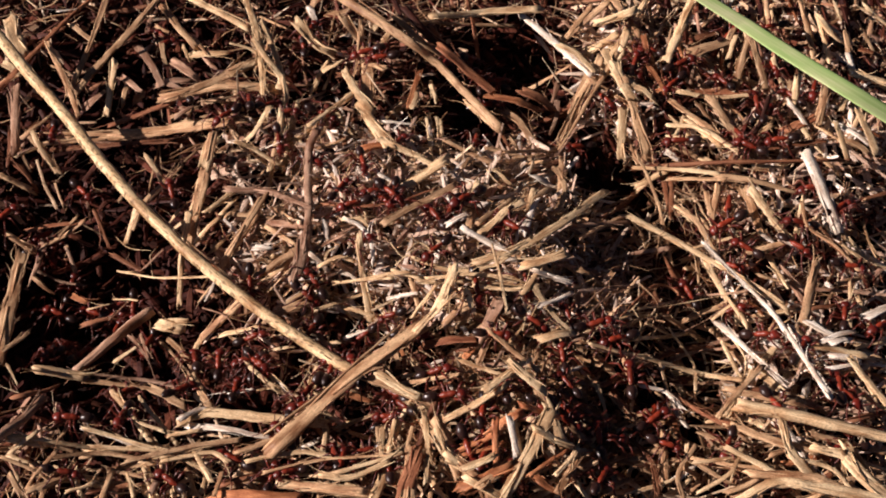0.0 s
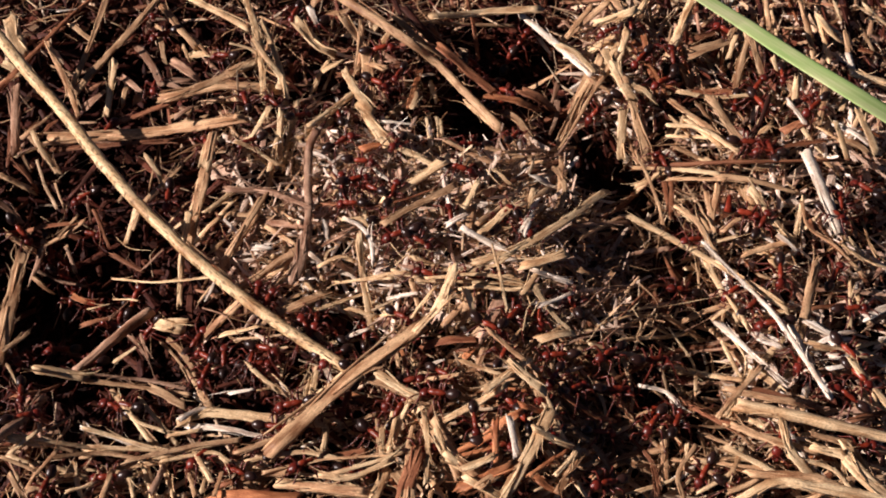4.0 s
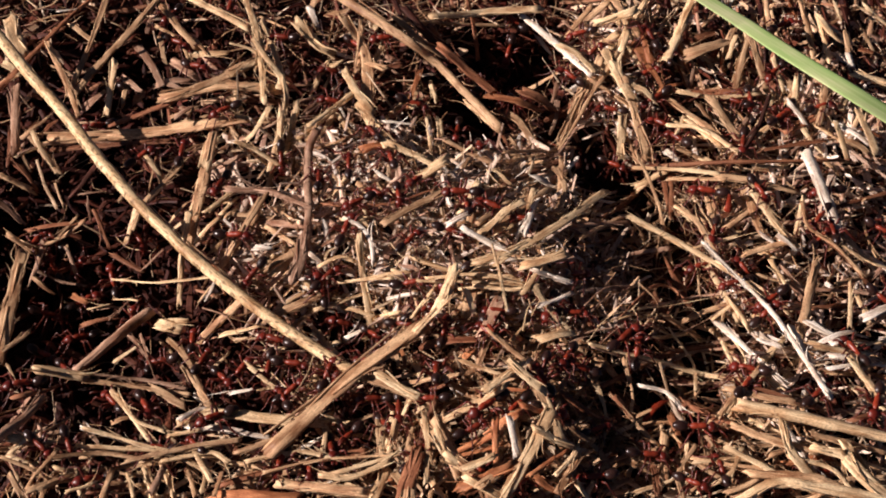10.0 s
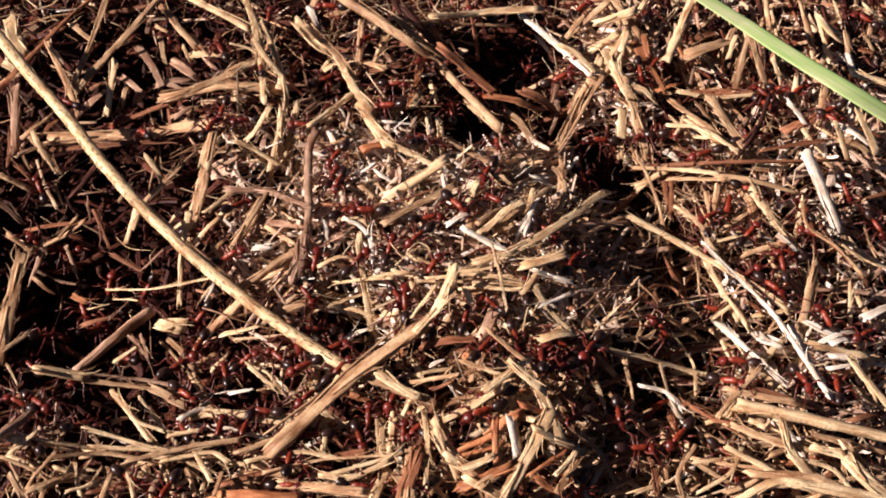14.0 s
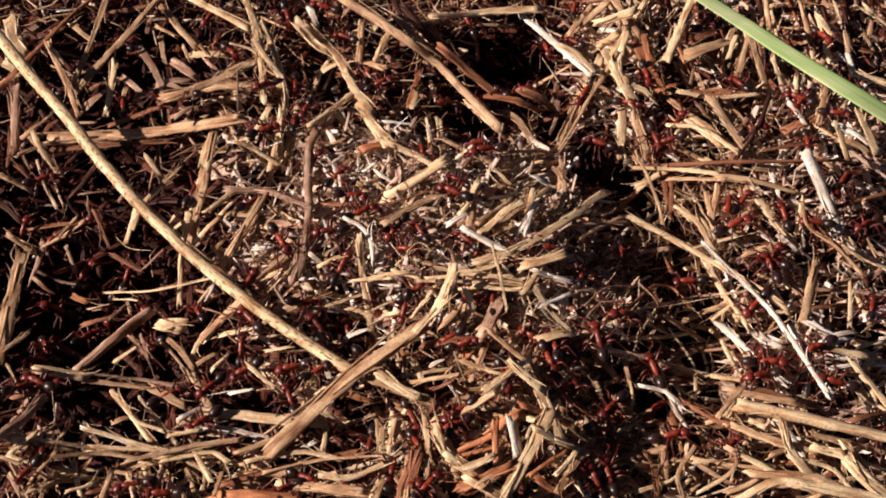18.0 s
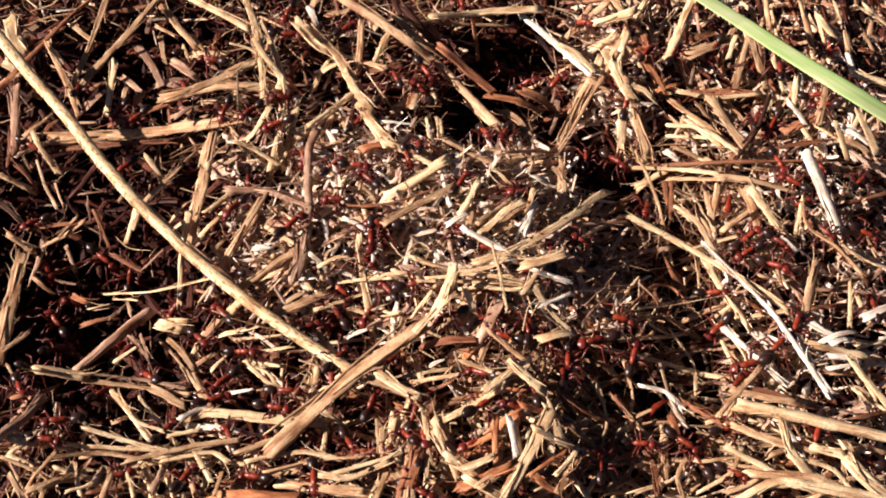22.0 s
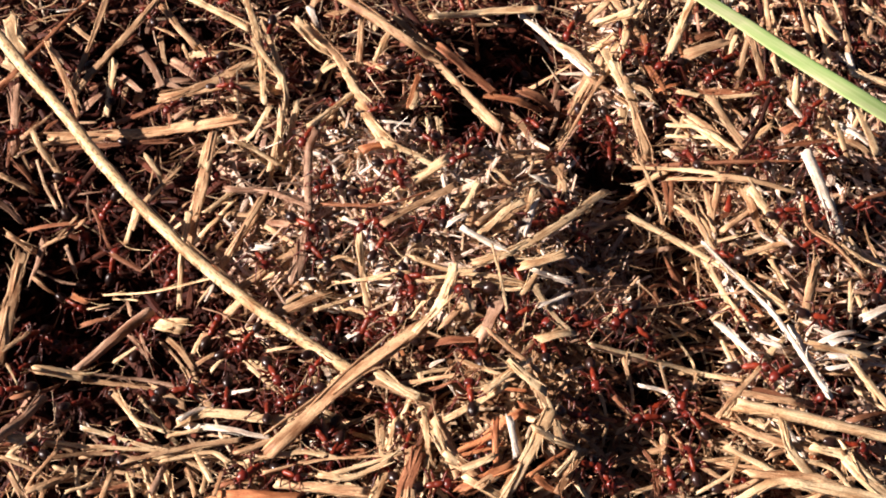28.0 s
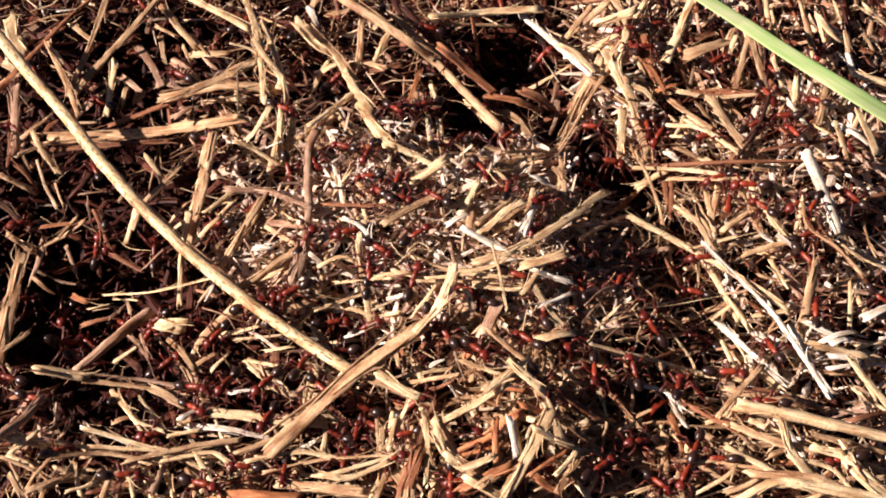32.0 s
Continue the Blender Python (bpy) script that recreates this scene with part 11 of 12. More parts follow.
    crawl((0, 54.7, 29.4), (1, 54.6, 32.3), (2, 56.4, 33.0), (3, 56.8, 33.8), (6, 54.4, 32.9), (7, 54.3, 30.5), (8, 54.4, 31.6), (9, 54.8, 31.7), (10, 53.6, 30.0), (11, 54.7, 28.4), (12, 54.8, 29.2), (13, 57.1, 27.5), (14, 56.8, 27.5), (17, 62.4, 25.6), (18, 62.1, 28.4), (19, 59.8, 27.5), (20, 58.1, 28.5), (21, 58.1, 28.3), (22, 60.2, 36.5), (23, 59.1, 35.6), (24, 56.8, 33.8), (25, 54.9, 34.0), (28, 56.5, 32.9), (29, 56.5, 32.2), (30, 57.6, 31.8), (31, 56.6, 31.8), (32, 57.0, 30.4))
    crawl((0, 14.2, -37.3), (1, 15.9, -38.4), (2, 17.4, -38.6), (3, 21.5, -39.6), (6, 23.9, -40.1), (7, 24.8, -40.0), (8, 22.4, -37.6), (9, 20.5, -42.4), (10, 22.3, -39.5), (11, 22.4, -38.6), (12, 20.0, -36.2), (13, 22.7, -37.0), (14, 19.1, -38.3), (17, 22.2, -42.2), (18, 22.3, -39.5), (19, 25.5, -41.7), (20, 25.2, -40.9), (21, 23.6, -40.6), (22, 28.6, -41.0), (23, 28.7, -41.6), (24, 26.4, -42.7), (25, 25.1, -43.8), (28, 32.3, -46.2), (29, 27.6, -45.2), (30, 30.6, -47.1), (31, 30.4, -47.8), (32, 30.4, -47.8))
    crawl((0, 48.6, -36.0), (1, 49.5, -37.8), (2, 49.1, -38.9), (3, 47.9, -41.6), (6, 47.3, -39.6), (7, 49.0, -41.2), (8, 42.8, -32.2), (9, 43.7, -31.2), (10, 44.6, -31.5), (11, 42.1, -31.0), (12, 41.6, -29.7), (13, 41.6, -28.9), (14, 43.0, -30.9), (17, 47.3, -29.7), (18, 48.8, -27.7), (19, 52.1, -30.3), (20, 52.0, -29.2), (21, 51.0, -27.9), (22, 45.7, -27.6), (23, 44.8, -29.5), (24, 45.2, -29.7), (25, 42.2, -28.4), (28, 46.5, -28.3), (29, 45.1, -28.7), (30, 42.8, -28.0), (31, 41.8, -26.9), (32, 42.9, -28.7))
    crawl((0, 31.2, -36.9), (1, 32.9, -35.8), (2, 30.8, -36.4), (3, 30.1, -38.5), (6, 31.2, -36.9), (7, 34.0, -37.0), (8, 35.6, -37.1), (9, 35.0, -38.3), (10, 36.9, -38.8), (11, 34.1, -39.8), (12, 33.9, -39.6), (13, 34.0, -39.1), (14, 33.7, -39.9), (17, 34.1, -36.0), (18, 31.8, -27.3), (19, 31.1, -26.8), (20, 30.4, -26.3), (21, 29.6, -26.9), (22, 28.4, -25.8), (23, 31.2, -23.3), (24, 33.9, -21.6), (25, 30.5, -18.4), (28, 29.6, -22.2), (29, 32.3, -22.2), (30, 32.0, -22.2), (31, 30.8, -19.9), (32, 31.4, -20.3))
    crawl((0, -12.4, -5.6), (1, -8.5, -2.9), (2, -7.1, -3.2), (3, -4.9, -5.2), (6, -1.2, -7.5), (7, -2.4, -7.1), (8, 1.4, -6.5), (9, -1.3, -3.5), (10, 1.4, -3.7), (11, 2.3, -4.3), (12, -1.2, -5.2), (13, -1.3, -2.9), (14, -3.9, -5.0), (17, -3.9, -5.0), (18, -3.9, -3.9), (19, -5.6, -1.6), (20, -5.8, -0.1), (21, -13.4, 7.0), (22, -12.7, 8.6), (23, -15.4, 7.4), (24, -15.9, 9.3), (25, -14.3, 7.1), (28, -18.9, 7.7), (29, -20.5, 7.1), (30, -21.7, 6.9), (31, -34.0, 4.9), (32, -32.2, 6.0))
    crawl((0, -39.1, 17.0), (1, -39.4, 16.4), (2, -38.8, 17.3), (3, -39.1, 17.0), (6, -43.9, 29.1), (7, -38.1, 27.4), (8, -38.7, 32.3), (9, -37.5, 30.4), (10, -38.7, 29.7), (11, -40.3, 29.2), (12, -40.3, 28.2), (13, -40.1, 29.5), (14, -38.8, 29.3), (17, -39.1, 30.4), (18, -45.4, 36.3), (19, -38.5, 30.6), (20, -46.7, 30.7), (21, -47.1, 36.8), (22, -47.1, 38.4), (23, -48.7, 40.9), (24, -49.2, 40.5), (25, -41.8, 32.8), (28, -39.2, 36.7), (29, -38.1, 27.4), (30, -38.3, 28.9), (31, -29.4, 30.0), (32, -28.2, 29.5))
    crawl((0, -59.9, -2.3), (1, -62.8, -1.1), (2, -61.7, -0.6), (3, -60.9, 0.7), (6, -59.9, -2.3), (7, -61.7, -1.3), (8, -63.3, -2.4), (9, -63.6, -1.7), (10, -61.1, 0.5), (11, -61.1, -0.5), (12, -62.6, 0.2), (13, -61.0, 4.3), (14, -61.6, -1.1), (17, -63.7, -0.1), (18, -66.9, -2.2), (19, -67.0, 0.0), (20, -63.7, -0.1), (21, -65.2, -6.2), (22, -65.9, -4.9), (23, -66.8, -4.2), (24, -66.7, -3.5), (25, -69.7, -4.9), (28, -68.0, -11.7), (29, -69.7, -12.0), (30, -67.7, -9.6), (31, -65.8, -10.5), (32, -63.1, -10.1))
    crawl((0, -55.3, -6.6), (1, -55.5, -7.1), (2, -55.3, -6.6), (3, -56.0, -17.3), (6, -60.8, -21.4), (7, -62.8, -21.9), (8, -62.8, -22.0), (9, -64.7, -28.0), (10, -64.6, -26.7), (11, -63.0, -27.9), (12, -64.7, -28.0), (13, -66.0, -26.4), (14, -59.8, -32.1), (17, -62.3, -27.7), (18, -62.2, -25.9), (19, -63.0, -33.8), (20, -61.2, -31.6), (21, -54.9, -33.8), (22, -56.7, -35.3), (23, -55.6, -31.1), (24, -44.6, -27.3), (25, -43.2, -24.8), (28, -40.2, -26.7), (29, -37.7, -25.8), (30, -37.9, -17.3), (31, -32.6, -13.3), (32, -29.3, -13.4))
    crawl((0, -20.5, -18.8), (1, -19.3, -19.9), (2, -16.6, -19.5), (3, -18.3, -18.0), (6, -16.0, -17.9), (7, -15.3, -17.2), (8, -16.1, -14.7), (9, -13.5, -17.1), (10, -15.8, -15.4), (11, -17.4, -16.5), (12, -16.5, -16.7), (13, -16.2, -17.5), (14, -19.6, -18.7), (17, -18.6, -15.9), (18, -19.9, -17.0), (19, -19.0, -17.5), (20, -18.8, -18.8), (21, -20.9, -19.2), (22, -21.0, -18.1), (23, -17.9, -19.5), (24, -19.0, -15.3), (25, -17.9, -14.9), (28, -16.3, -16.5), (29, -16.4, -14.0), (30, -16.3, -17.5), (31, -14.7, -18.0), (32, -10.9, -17.2))
    crawl((0, -21.9, -36.8), (1, -22.8, -37.9), (2, -22.3, -40.7), (3, -24.1, -39.9), (6, -22.9, -42.2), (7, -22.9, -43.0), (8, -21.3, -44.1), (9, -19.7, -44.1), (10, -19.3, -44.4), (11, -23.4, -45.0), (12, -21.5, -44.8), (13, -23.2, -46.5), (14, -21.7, -47.4), (17, -18.9, -45.3), (18, -19.2, -46.3), (19, -19.5, -45.7), (20, -20.0, -39.8), (21, -20.1, -37.8), (22, -18.4, -38.7), (23, -18.6, -36.7), (24, -17.6, -32.6), (25, -18.9, -30.0), (28, -22.5, -31.3), (29, -22.9, -31.2), (30, -25.3, -31.1), (31, -25.1, -32.1), (32, -26.2, -34.6))
    crawl((0, -45.9, 11.9), (1, -48.2, 19.3), (2, -45.9, 11.9), (3, -46.2, 10.6), (6, -46.5, 12.0), (7, -47.7, 12.5), (8, -45.0, 12.2), (9, -43.3, 11.8), (10, -45.3, 19.8), (11, -42.4, 20.1), (12, -41.6, 21.8), (13, -41.9, 22.9), (14, -40.8, 24.8), (17, -39.8, 20.3), (18, -30.8, 24.0), (19, -30.6, 24.4), (20, -28.1, 26.6), (21, -27.1, 24.7), (22, -28.7, 24.7), (23, -30.1, 24.2), (24, -22.9, 23.1), (25, -21.3, 22.0), (28, -23.5, 22.2), (29, -25.6, 16.9), (30, -22.8, 17.3), (31, -21.6, 17.1), (32, -21.5, 16.0))
    crawl((0, 5.3, -15.0), (1, 5.3, -15.0), (2, 7.1, -13.5), (3, 5.5, -13.4), (6, 2.3, -12.9), (7, -0.8, -11.7), (8, -2.1, -11.2), (9, 6.7, -11.0), (10, 1.8, -12.9), (11, 3.4, -13.1), (12, 0.5, -15.9), (13, -5.5, -18.3), (14, -5.7, -15.7), (17, -5.6, -13.9), (18, -3.5, -14.1), (19, -2.3, -12.2), (20, -5.6, -13.9), (21, -3.8, -13.8), (22, -3.8, -13.4), (23, -2.5, -10.0), (24, -3.0, -10.5), (25, -6.2, -9.0), (28, -5.6, -13.0), (29, -5.6, -13.0), (30, -4.9, -12.2), (31, -3.8, -14.4), (32, -4.3, -12.0))
    crawl((0, 50.1, 35.3), (1, 47.9, 39.1), (2, 50.1, 35.3), (3, 51.7, 32.1), (6, 50.0, 24.5), (7, 52.2, 25.8), (8, 49.8, 26.3), (9, 51.5, 29.3), (10, 51.4, 29.5), (11, 47.1, 20.0), (12, 48.2, 19.7), (13, 48.6, 19.1), (14, 52.9, 20.6), (17, 51.5, 17.9), (18, 54.0, 22.0), (19, 52.4, 19.3), (20, 54.0, 22.0), (21, 53.6, 23.1), (22, 54.7, 24.3), (23, 54.9, 26.6), (24, 54.8, 29.8), (25, 53.6, 30.2), (28, 57.0, 29.0), (29, 53.3, 23.6), (30, 51.6, 22.8), (31, 52.4, 23.7), (32, 54.2, 23.5))
    crawl((0, -54.5, 57.2), (1, -60.2, 64.8), (2, -60.2, 61.2), (3, -59.3, 60.9), (6, -54.0, 63.4), (7, -53.4, 65.1), (8, -53.4, 65.1), (9, -52.5, 63.4), (10, -53.4, 62.7), (11, -53.6, 63.1), (12, -55.4, 61.9), (13, -54.8, 60.9), (14, -52.4, 57.0), (17, -60.0, 53.7), (18, -61.8, 55.1), (19, -63.3, 57.0), (20, -66.5, 40.9), (21, -66.2, 39.1), (22, -68.1, 42.1), (23, -65.4, 44.3), (24, -65.6, 46.2), (25, -63.4, 49.0), (28, -68.5, 47.6), (29, -66.1, 47.4), (30, -66.0, 47.4), (31, -65.8, 47.7), (32, -66.5, 46.4))
    crawl((0, 39.1, -10.5), (1, 38.8, -11.0), (2, 38.0, -10.8), (3, 36.7, -11.1), (6, 39.1, -10.5), (7, 41.4, -12.5), (8, 44.0, -9.5), (9, 43.4, -8.9), (10, 41.4, -6.8), (11, 39.8, -13.1), (12, 38.1, -11.9), (13, 38.1, -11.3), (14, 42.3, -13.9), (17, 45.1, -10.3), (18, 39.3, -8.9), (19, 39.0, -9.9), (20, 38.2, -7.6), (21, 38.7, -10.8), (22, 43.5, -11.3), (23, 45.6, -12.4), (24, 47.8, -11.1), (25, 40.0, -10.9), (28, 40.8, -12.9), (29, 42.9, -11.1), (30, 41.5, -11.8), (31, 41.9, -11.2), (32, 40.0, -10.9))
    crawl((0, 51.0, 20.9), (1, 52.4, 15.8), (2, 55.9, 16.9), (3, 55.8, 16.7), (6, 53.3, 15.1), (7, 53.3, 17.1), (8, 45.2, 20.3), (9, 45.3, 21.0), (10, 38.2, 26.0), (11, 39.1, 26.8), (12, 33.4, 30.0), (13, 35.2, 24.5), (14, 39.1, 23.1), (17, 40.5, 24.3), (18, 41.6, 26.1), (19, 42.2, 27.3), (20, 38.5, 29.8), (21, 42.6, 41.6), (22, 42.0, 42.3), (23, 43.8, 42.7), (24, 45.2, 42.5), (25, 45.3, 37.6), (28, 40.4, 38.9), (29, 39.5, 37.7), (30, 39.5, 41.4), (31, 40.3, 42.6), (32, 36.8, 42.4))
    crawl((0, 8.1, 44.7), (1, 8.1, 44.7), (2, 9.4, 46.1), (3, 9.2, 45.5), (6, 5.9, 43.1), (7, 4.9, 42.4), (8, 5.7, 42.0), (9, 5.2, 41.9), (10, 3.6, 41.4), (11, 2.1, 41.3), (12, 0.7, 43.0), (13, -0.0, 44.9), (14, -3.4, 42.7), (17, 1.7, 47.4), (18, 1.7, 47.4), (19, 4.9, 48.5), (20, 6.0, 48.0), (21, 7.5, 48.9), (22, 1.7, 47.4), (23, 7.0, 47.4), (24, 10.2, 43.4), (25, 6.9, 44.1), (28, 9.1, 43.0), (29, 9.0, 40.5), (30, 11.1, 39.9), (31, 11.1, 39.9), (32, 9.9, 37.6))
    crawl((0, -15.8, -41.9), (1, -15.8, -41.9), (2, -15.8, -41.9), (3, -14.5, -43.5), (6, -6.8, -47.7), (7, -5.7, -48.0), (8, -4.0, -46.1), (9, -5.1, -46.4), (10, -3.5, -44.0), (11, -1.9, -42.4), (12, -1.4, -41.6), (13, 0.2, -42.2), (14, -0.3, -41.8), (17, 3.7, -41.5), (18, 1.9, -42.8), (19, 6.0, -46.5), (20, 6.0, -44.1), (21, 6.9, -41.7), (22, 4.5, -43.2), (23, 5.2, -43.3), (24, 6.0, -43.3), (25, 6.0, -43.3), (28, 5.2, -43.3), (29, 4.3, -42.2), (30, 4.0, -41.8), (31, 1.3, -43.8), (32, 1.3, -48.1))
    crawl((0, 53.8, -25.4), (1, 52.2, -24.7), (2, 54.4, -26.4), (3, 53.8, -25.4), (6, 50.8, -33.0), (7, 48.6, -36.0), (8, 50.8, -38.0), (9, 47.8, -36.5), (10, 54.7, -34.0), (11, 52.2, -32.5), (12, 50.1, -30.9), (13, 52.2, -29.8), (14, 52.6, -32.0), (17, 50.4, -30.8), (18, 46.9, -30.2), (19, 45.1, -31.8), (20, 44.8, -34.7), (21, 40.9, -29.0), (22, 43.4, -30.3), (23, 40.3, -29.2), (24, 37.9, -29.0), (25, 35.7, -30.1), (28, 35.3, -33.5), (29, 35.6, -32.8), (30, 28.1, -30.0), (31, 28.1, -30.0), (32, 27.9, -28.5))
    crawl((0, 27.7, -29.6), (1, 27.7, -29.6), (2, 28.3, -28.0), (3, 31.4, -26.6), (6, 31.5, -27.7), (7, 29.4, -24.9), (8, 27.6, -26.0), (9, 26.7, -24.6), (10, 28.0, -23.1), (11, 27.7, -23.7), (12, 23.4, -23.7), (13, 24.3, -23.6), (14, 21.6, -25.9), (17, 24.5, -29.5), (18, 23.4, -23.7), (19, 23.3, -23.9), (20, 24.5, -25.1), (21, 25.8, -26.4), (22, 22.7, -24.4), (23, 22.9, -25.6), (24, 23.2, -22.6), (25, 21.5, -20.1), (28, 17.5, -21.1), (29, 16.8, -20.9), (30, 14.1, -20.1), (31, 15.0, -21.0), (32, 17.4, -24.1))
    crawl((0, 57.3, 18.6), (1, 54.0, 18.6), (2, 57.3, 18.6), (3, 56.2, 15.4), (6, 51.3, 16.1), (7, 53.4, 15.7), (8, 53.0, 13.1), (9, 48.5, 9.9), (10, 51.8, 7.0), (11, 49.6, 7.5), (12, 49.4, 8.5), (13, 49.8, 8.9), (14, 50.5, 7.2), (17, 49.4, 5.9), (18, 49.3, 5.0), (19, 48.1, 8.6), (20, 48.6, 7.0), (21, 50.9, 13.7), (22, 56.4, 13.1), (23, 50.5, 11.0), (24, 50.9, 11.8), (25, 58.3, 7.8), (28, 60.1, 4.1), (29, 61.1, 5.0), (30, 61.7, 4.0), (31, 60.8, 4.3), (32, 60.2, 2.8))
    crawl((0, -54.5, -44.4), (1, -54.5, -44.4), (2, -55.8, -46.2), (3, -55.9, -46.9), (6, -55.9, -46.9), (7, -54.5, -44.4), (8, -58.3, -44.7), (9, -60.2, -39.1), (10, -58.3, -40.3), (11, -59.0, -41.0), (12, -60.5, -41.0), (13, -58.6, -40.6), (14, -59.5, -38.7), (17, -55.6, -39.8), (18, -58.3, -40.9), (19, -53.1, -43.3), (20, -53.4, -43.6), (21, -53.4, -43.6), (22, -46.5, -44.0), (23, -45.2, -42.0), (24, -44.2, -42.9), (25, -43.8, -44.3), (28, -45.3, -39.9), (29, -40.4, -41.3), (30, -43.3, -38.9), (31, -42.4, -39.0), (32, -43.3, -38.9))
    crawl((0, 18.1, -27.3), (1, 18.1, -27.3), (2, 18.0, -28.4), (3, 19.2, -27.3), (6, 11.9, -27.6), (7, 13.0, -23.4), (8, 11.3, -20.8), (9, 11.8, -19.6), (10, 8.2, -19.2), (11, 10.8, -20.2), (12, 8.2, -20.2), (13, 8.6, -18.8), (14, 6.9, -18.1), (17, 9.1, -20.2), (18, 7.4, -17.1), (19, 9.2, -16.5), (20, 10.8, -18.0), (21, 9.2, -16.0), (22, 6.8, -15.8), (23, 9.2, -14.0), (24, 7.5, -13.0), (25, 8.0, -11.5), (28, 7.7, -11.0), (29, 9.7, -13.8), (30, 9.2, -14.0), (31, 7.7, -17.9), (32, 5.5, -17.0))
    crawl((0, 64.9, 2.9), (1, 69.1, 5.5), (2, 67.4, 6.6), (3, 70.5, 6.3), (6, 66.0, 8.3), (7, 67.9, 6.1), (8, 66.0, 7.5), (9, 63.6, 6.9), (10, 62.6, 6.5), (11, 64.0, 7.1), (12, 62.9, 7.6), (13, 64.2, 10.3), (14, 66.2, 7.2), (17, 61.1, 7.9), (18, 63.1, 6.7), (19, 65.1, 6.5), (20, 65.3, 8.5), (21, 59.0, 5.5), (22, 57.6, 8.6), (23, 53.9, 9.3), (24, 54.5, 11.2), (25, 54.1, 10.7), (28, 54.1, 14.8), (29, 53.8, 12.8), (30, 50.3, 12.5), (31, 48.7, 11.1), (32, 46.3, 10.8))
    crawl((0, -0.3, -29.6), (1, -0.3, -29.6), (2, -0.7, -30.2), (3, 0.5, -30.9), (6, -0.4, -29.3), (7, -2.1, -30.9), (8, -3.3, -29.3), (9, 0.5, -23.6), (10, 0.5, -21.2), (11, 2.1, -22.6), (12, 3.2, -22.9), (13, -1.2, -22.4), (14, -1.2, -19.3), (17, 3.1, -18.0), (18, 4.0, -16.5), (19, 6.5, -20.2), (20, 8.2, -20.2), (21, 5.6, -21.2), (22, 6.5, -20.2), (23, 7.4, -20.2), (24, 7.4, -20.2), (25, 7.4, -18.1), (28, 9.1, -20.2), (29, 9.9, -20.2), (30, 7.5, -19.0), (31, 5.7, -17.1), (32, 4.0, -16.0))
    crawl((0, -24.9, 53.0), (1, -24.0, 55.2), (2, -23.8, 53.6), (3, -24.4, 56.1), (6, -25.8, 49.6), (7, -27.9, 49.5), (8, -27.3, 51.0), (9, -24.7, 48.4), (10, -30.1, 50.1), (11, -30.1, 50.1), (12, -25.6, 44.8), (13, -24.4, 41.0), (14, -21.4, 42.8), (17, -26.3, 39.3), (18, -27.1, 38.0), (19, -26.0, 36.0), (20, -28.0, 31.5), (21, -26.8, 33.0), (22, -28.6, 32.1), (23, -26.6, 44.6), (24, -26.7, 45.8), (25, -25.4, 40.7), (28, -28.1, 40.9), (29, -26.1, 41.0), (30, -19.2, 40.8), (31, -20.4, 42.4), (32, -19.0, 43.4))
    crawl((0, 59.0, -33.7), (1, 59.0, -33.7), (2, 59.2, -35.0), (3, 58.9, -35.2), (6, 57.9, -30.6), (7, 57.9, -32.8), (8, 49.9, -28.5), (9, 48.9, -29.1), (10, 45.7, -28.1), (11, 47.0, -28.3), (12, 47.8, -27.5), (13, 46.4, -26.4), (14, 44.5, -26.2), (17, 48.7, -26.4), (18, 47.0, -26.6), (19, 48.5, -26.9), (20, 49.9, -27.0), (21, 50.0, -27.2), (22, 50.6, -24.3), (23, 51.8, -25.5), (24, 51.8, -27.2), (25, 53.3, -28.6), (28, 50.5, -29.7), (29, 50.9, -31.4), (30, 49.3, -29.8), (31, 50.7, -28.6), (32, 49.8, -25.3))
    crawl((0, -14.1, 46.6), (1, -14.1, 46.6), (2, -10.6, 45.8), (3, -11.2, 46.3), (6, -11.4, 46.6), (7, -4.7, 51.2), (8, -6.8, 51.7), (9, -8.0, 50.7), (10, -10.9, 50.1), (11, -15.2, 50.4), (12, -17.6, 56.5), (13, -15.5, 58.2), (14, -21.5, 59.3), (17, -22.6, 60.1), (18, -23.0, 59.5), (19, -22.1, 60.2), (20, -22.1, 60.2), (21, -30.8, 59.3), (22, -29.9, 58.4), (23, -30.5, 57.7), (24, -32.9, 58.0), (25, -42.1, 61.9), (28, -41.8, 63.8), (29, -42.1, 55.6), (30, -38.8, 57.2), (31, -39.4, 59.2), (32, -37.9, 58.6))
    crawl((0, 28.9, 33.0), (1, 33.5, 26.7), (2, 28.9, 33.0), (3, 29.9, 32.8), (6, 23.8, 28.8), (7, 27.9, 31.3), (8, 23.0, 33.6), (9, 24.1, 37.5), (10, 22.7, 39.1), (11, 21.3, 40.4), (12, 18.1, 38.5), (13, 22.2, 38.6), (14, 22.1, 39.0), (17, 27.3, 38.4), (18, 25.5, 36.3), (19, 24.4, 34.1), (20, 18.0, 34.7), (21, 17.9, 33.3), (22, 21.2, 38.9), (23, 23.5, 38.0), (24, 23.8, 39.9), (25, 25.1, 37.2), (28, 24.5, 30.4), (29, 24.8, 31.6), (30, 25.2, 30.3), (31, 24.4, 29.0), (32, 26.3, 28.3))
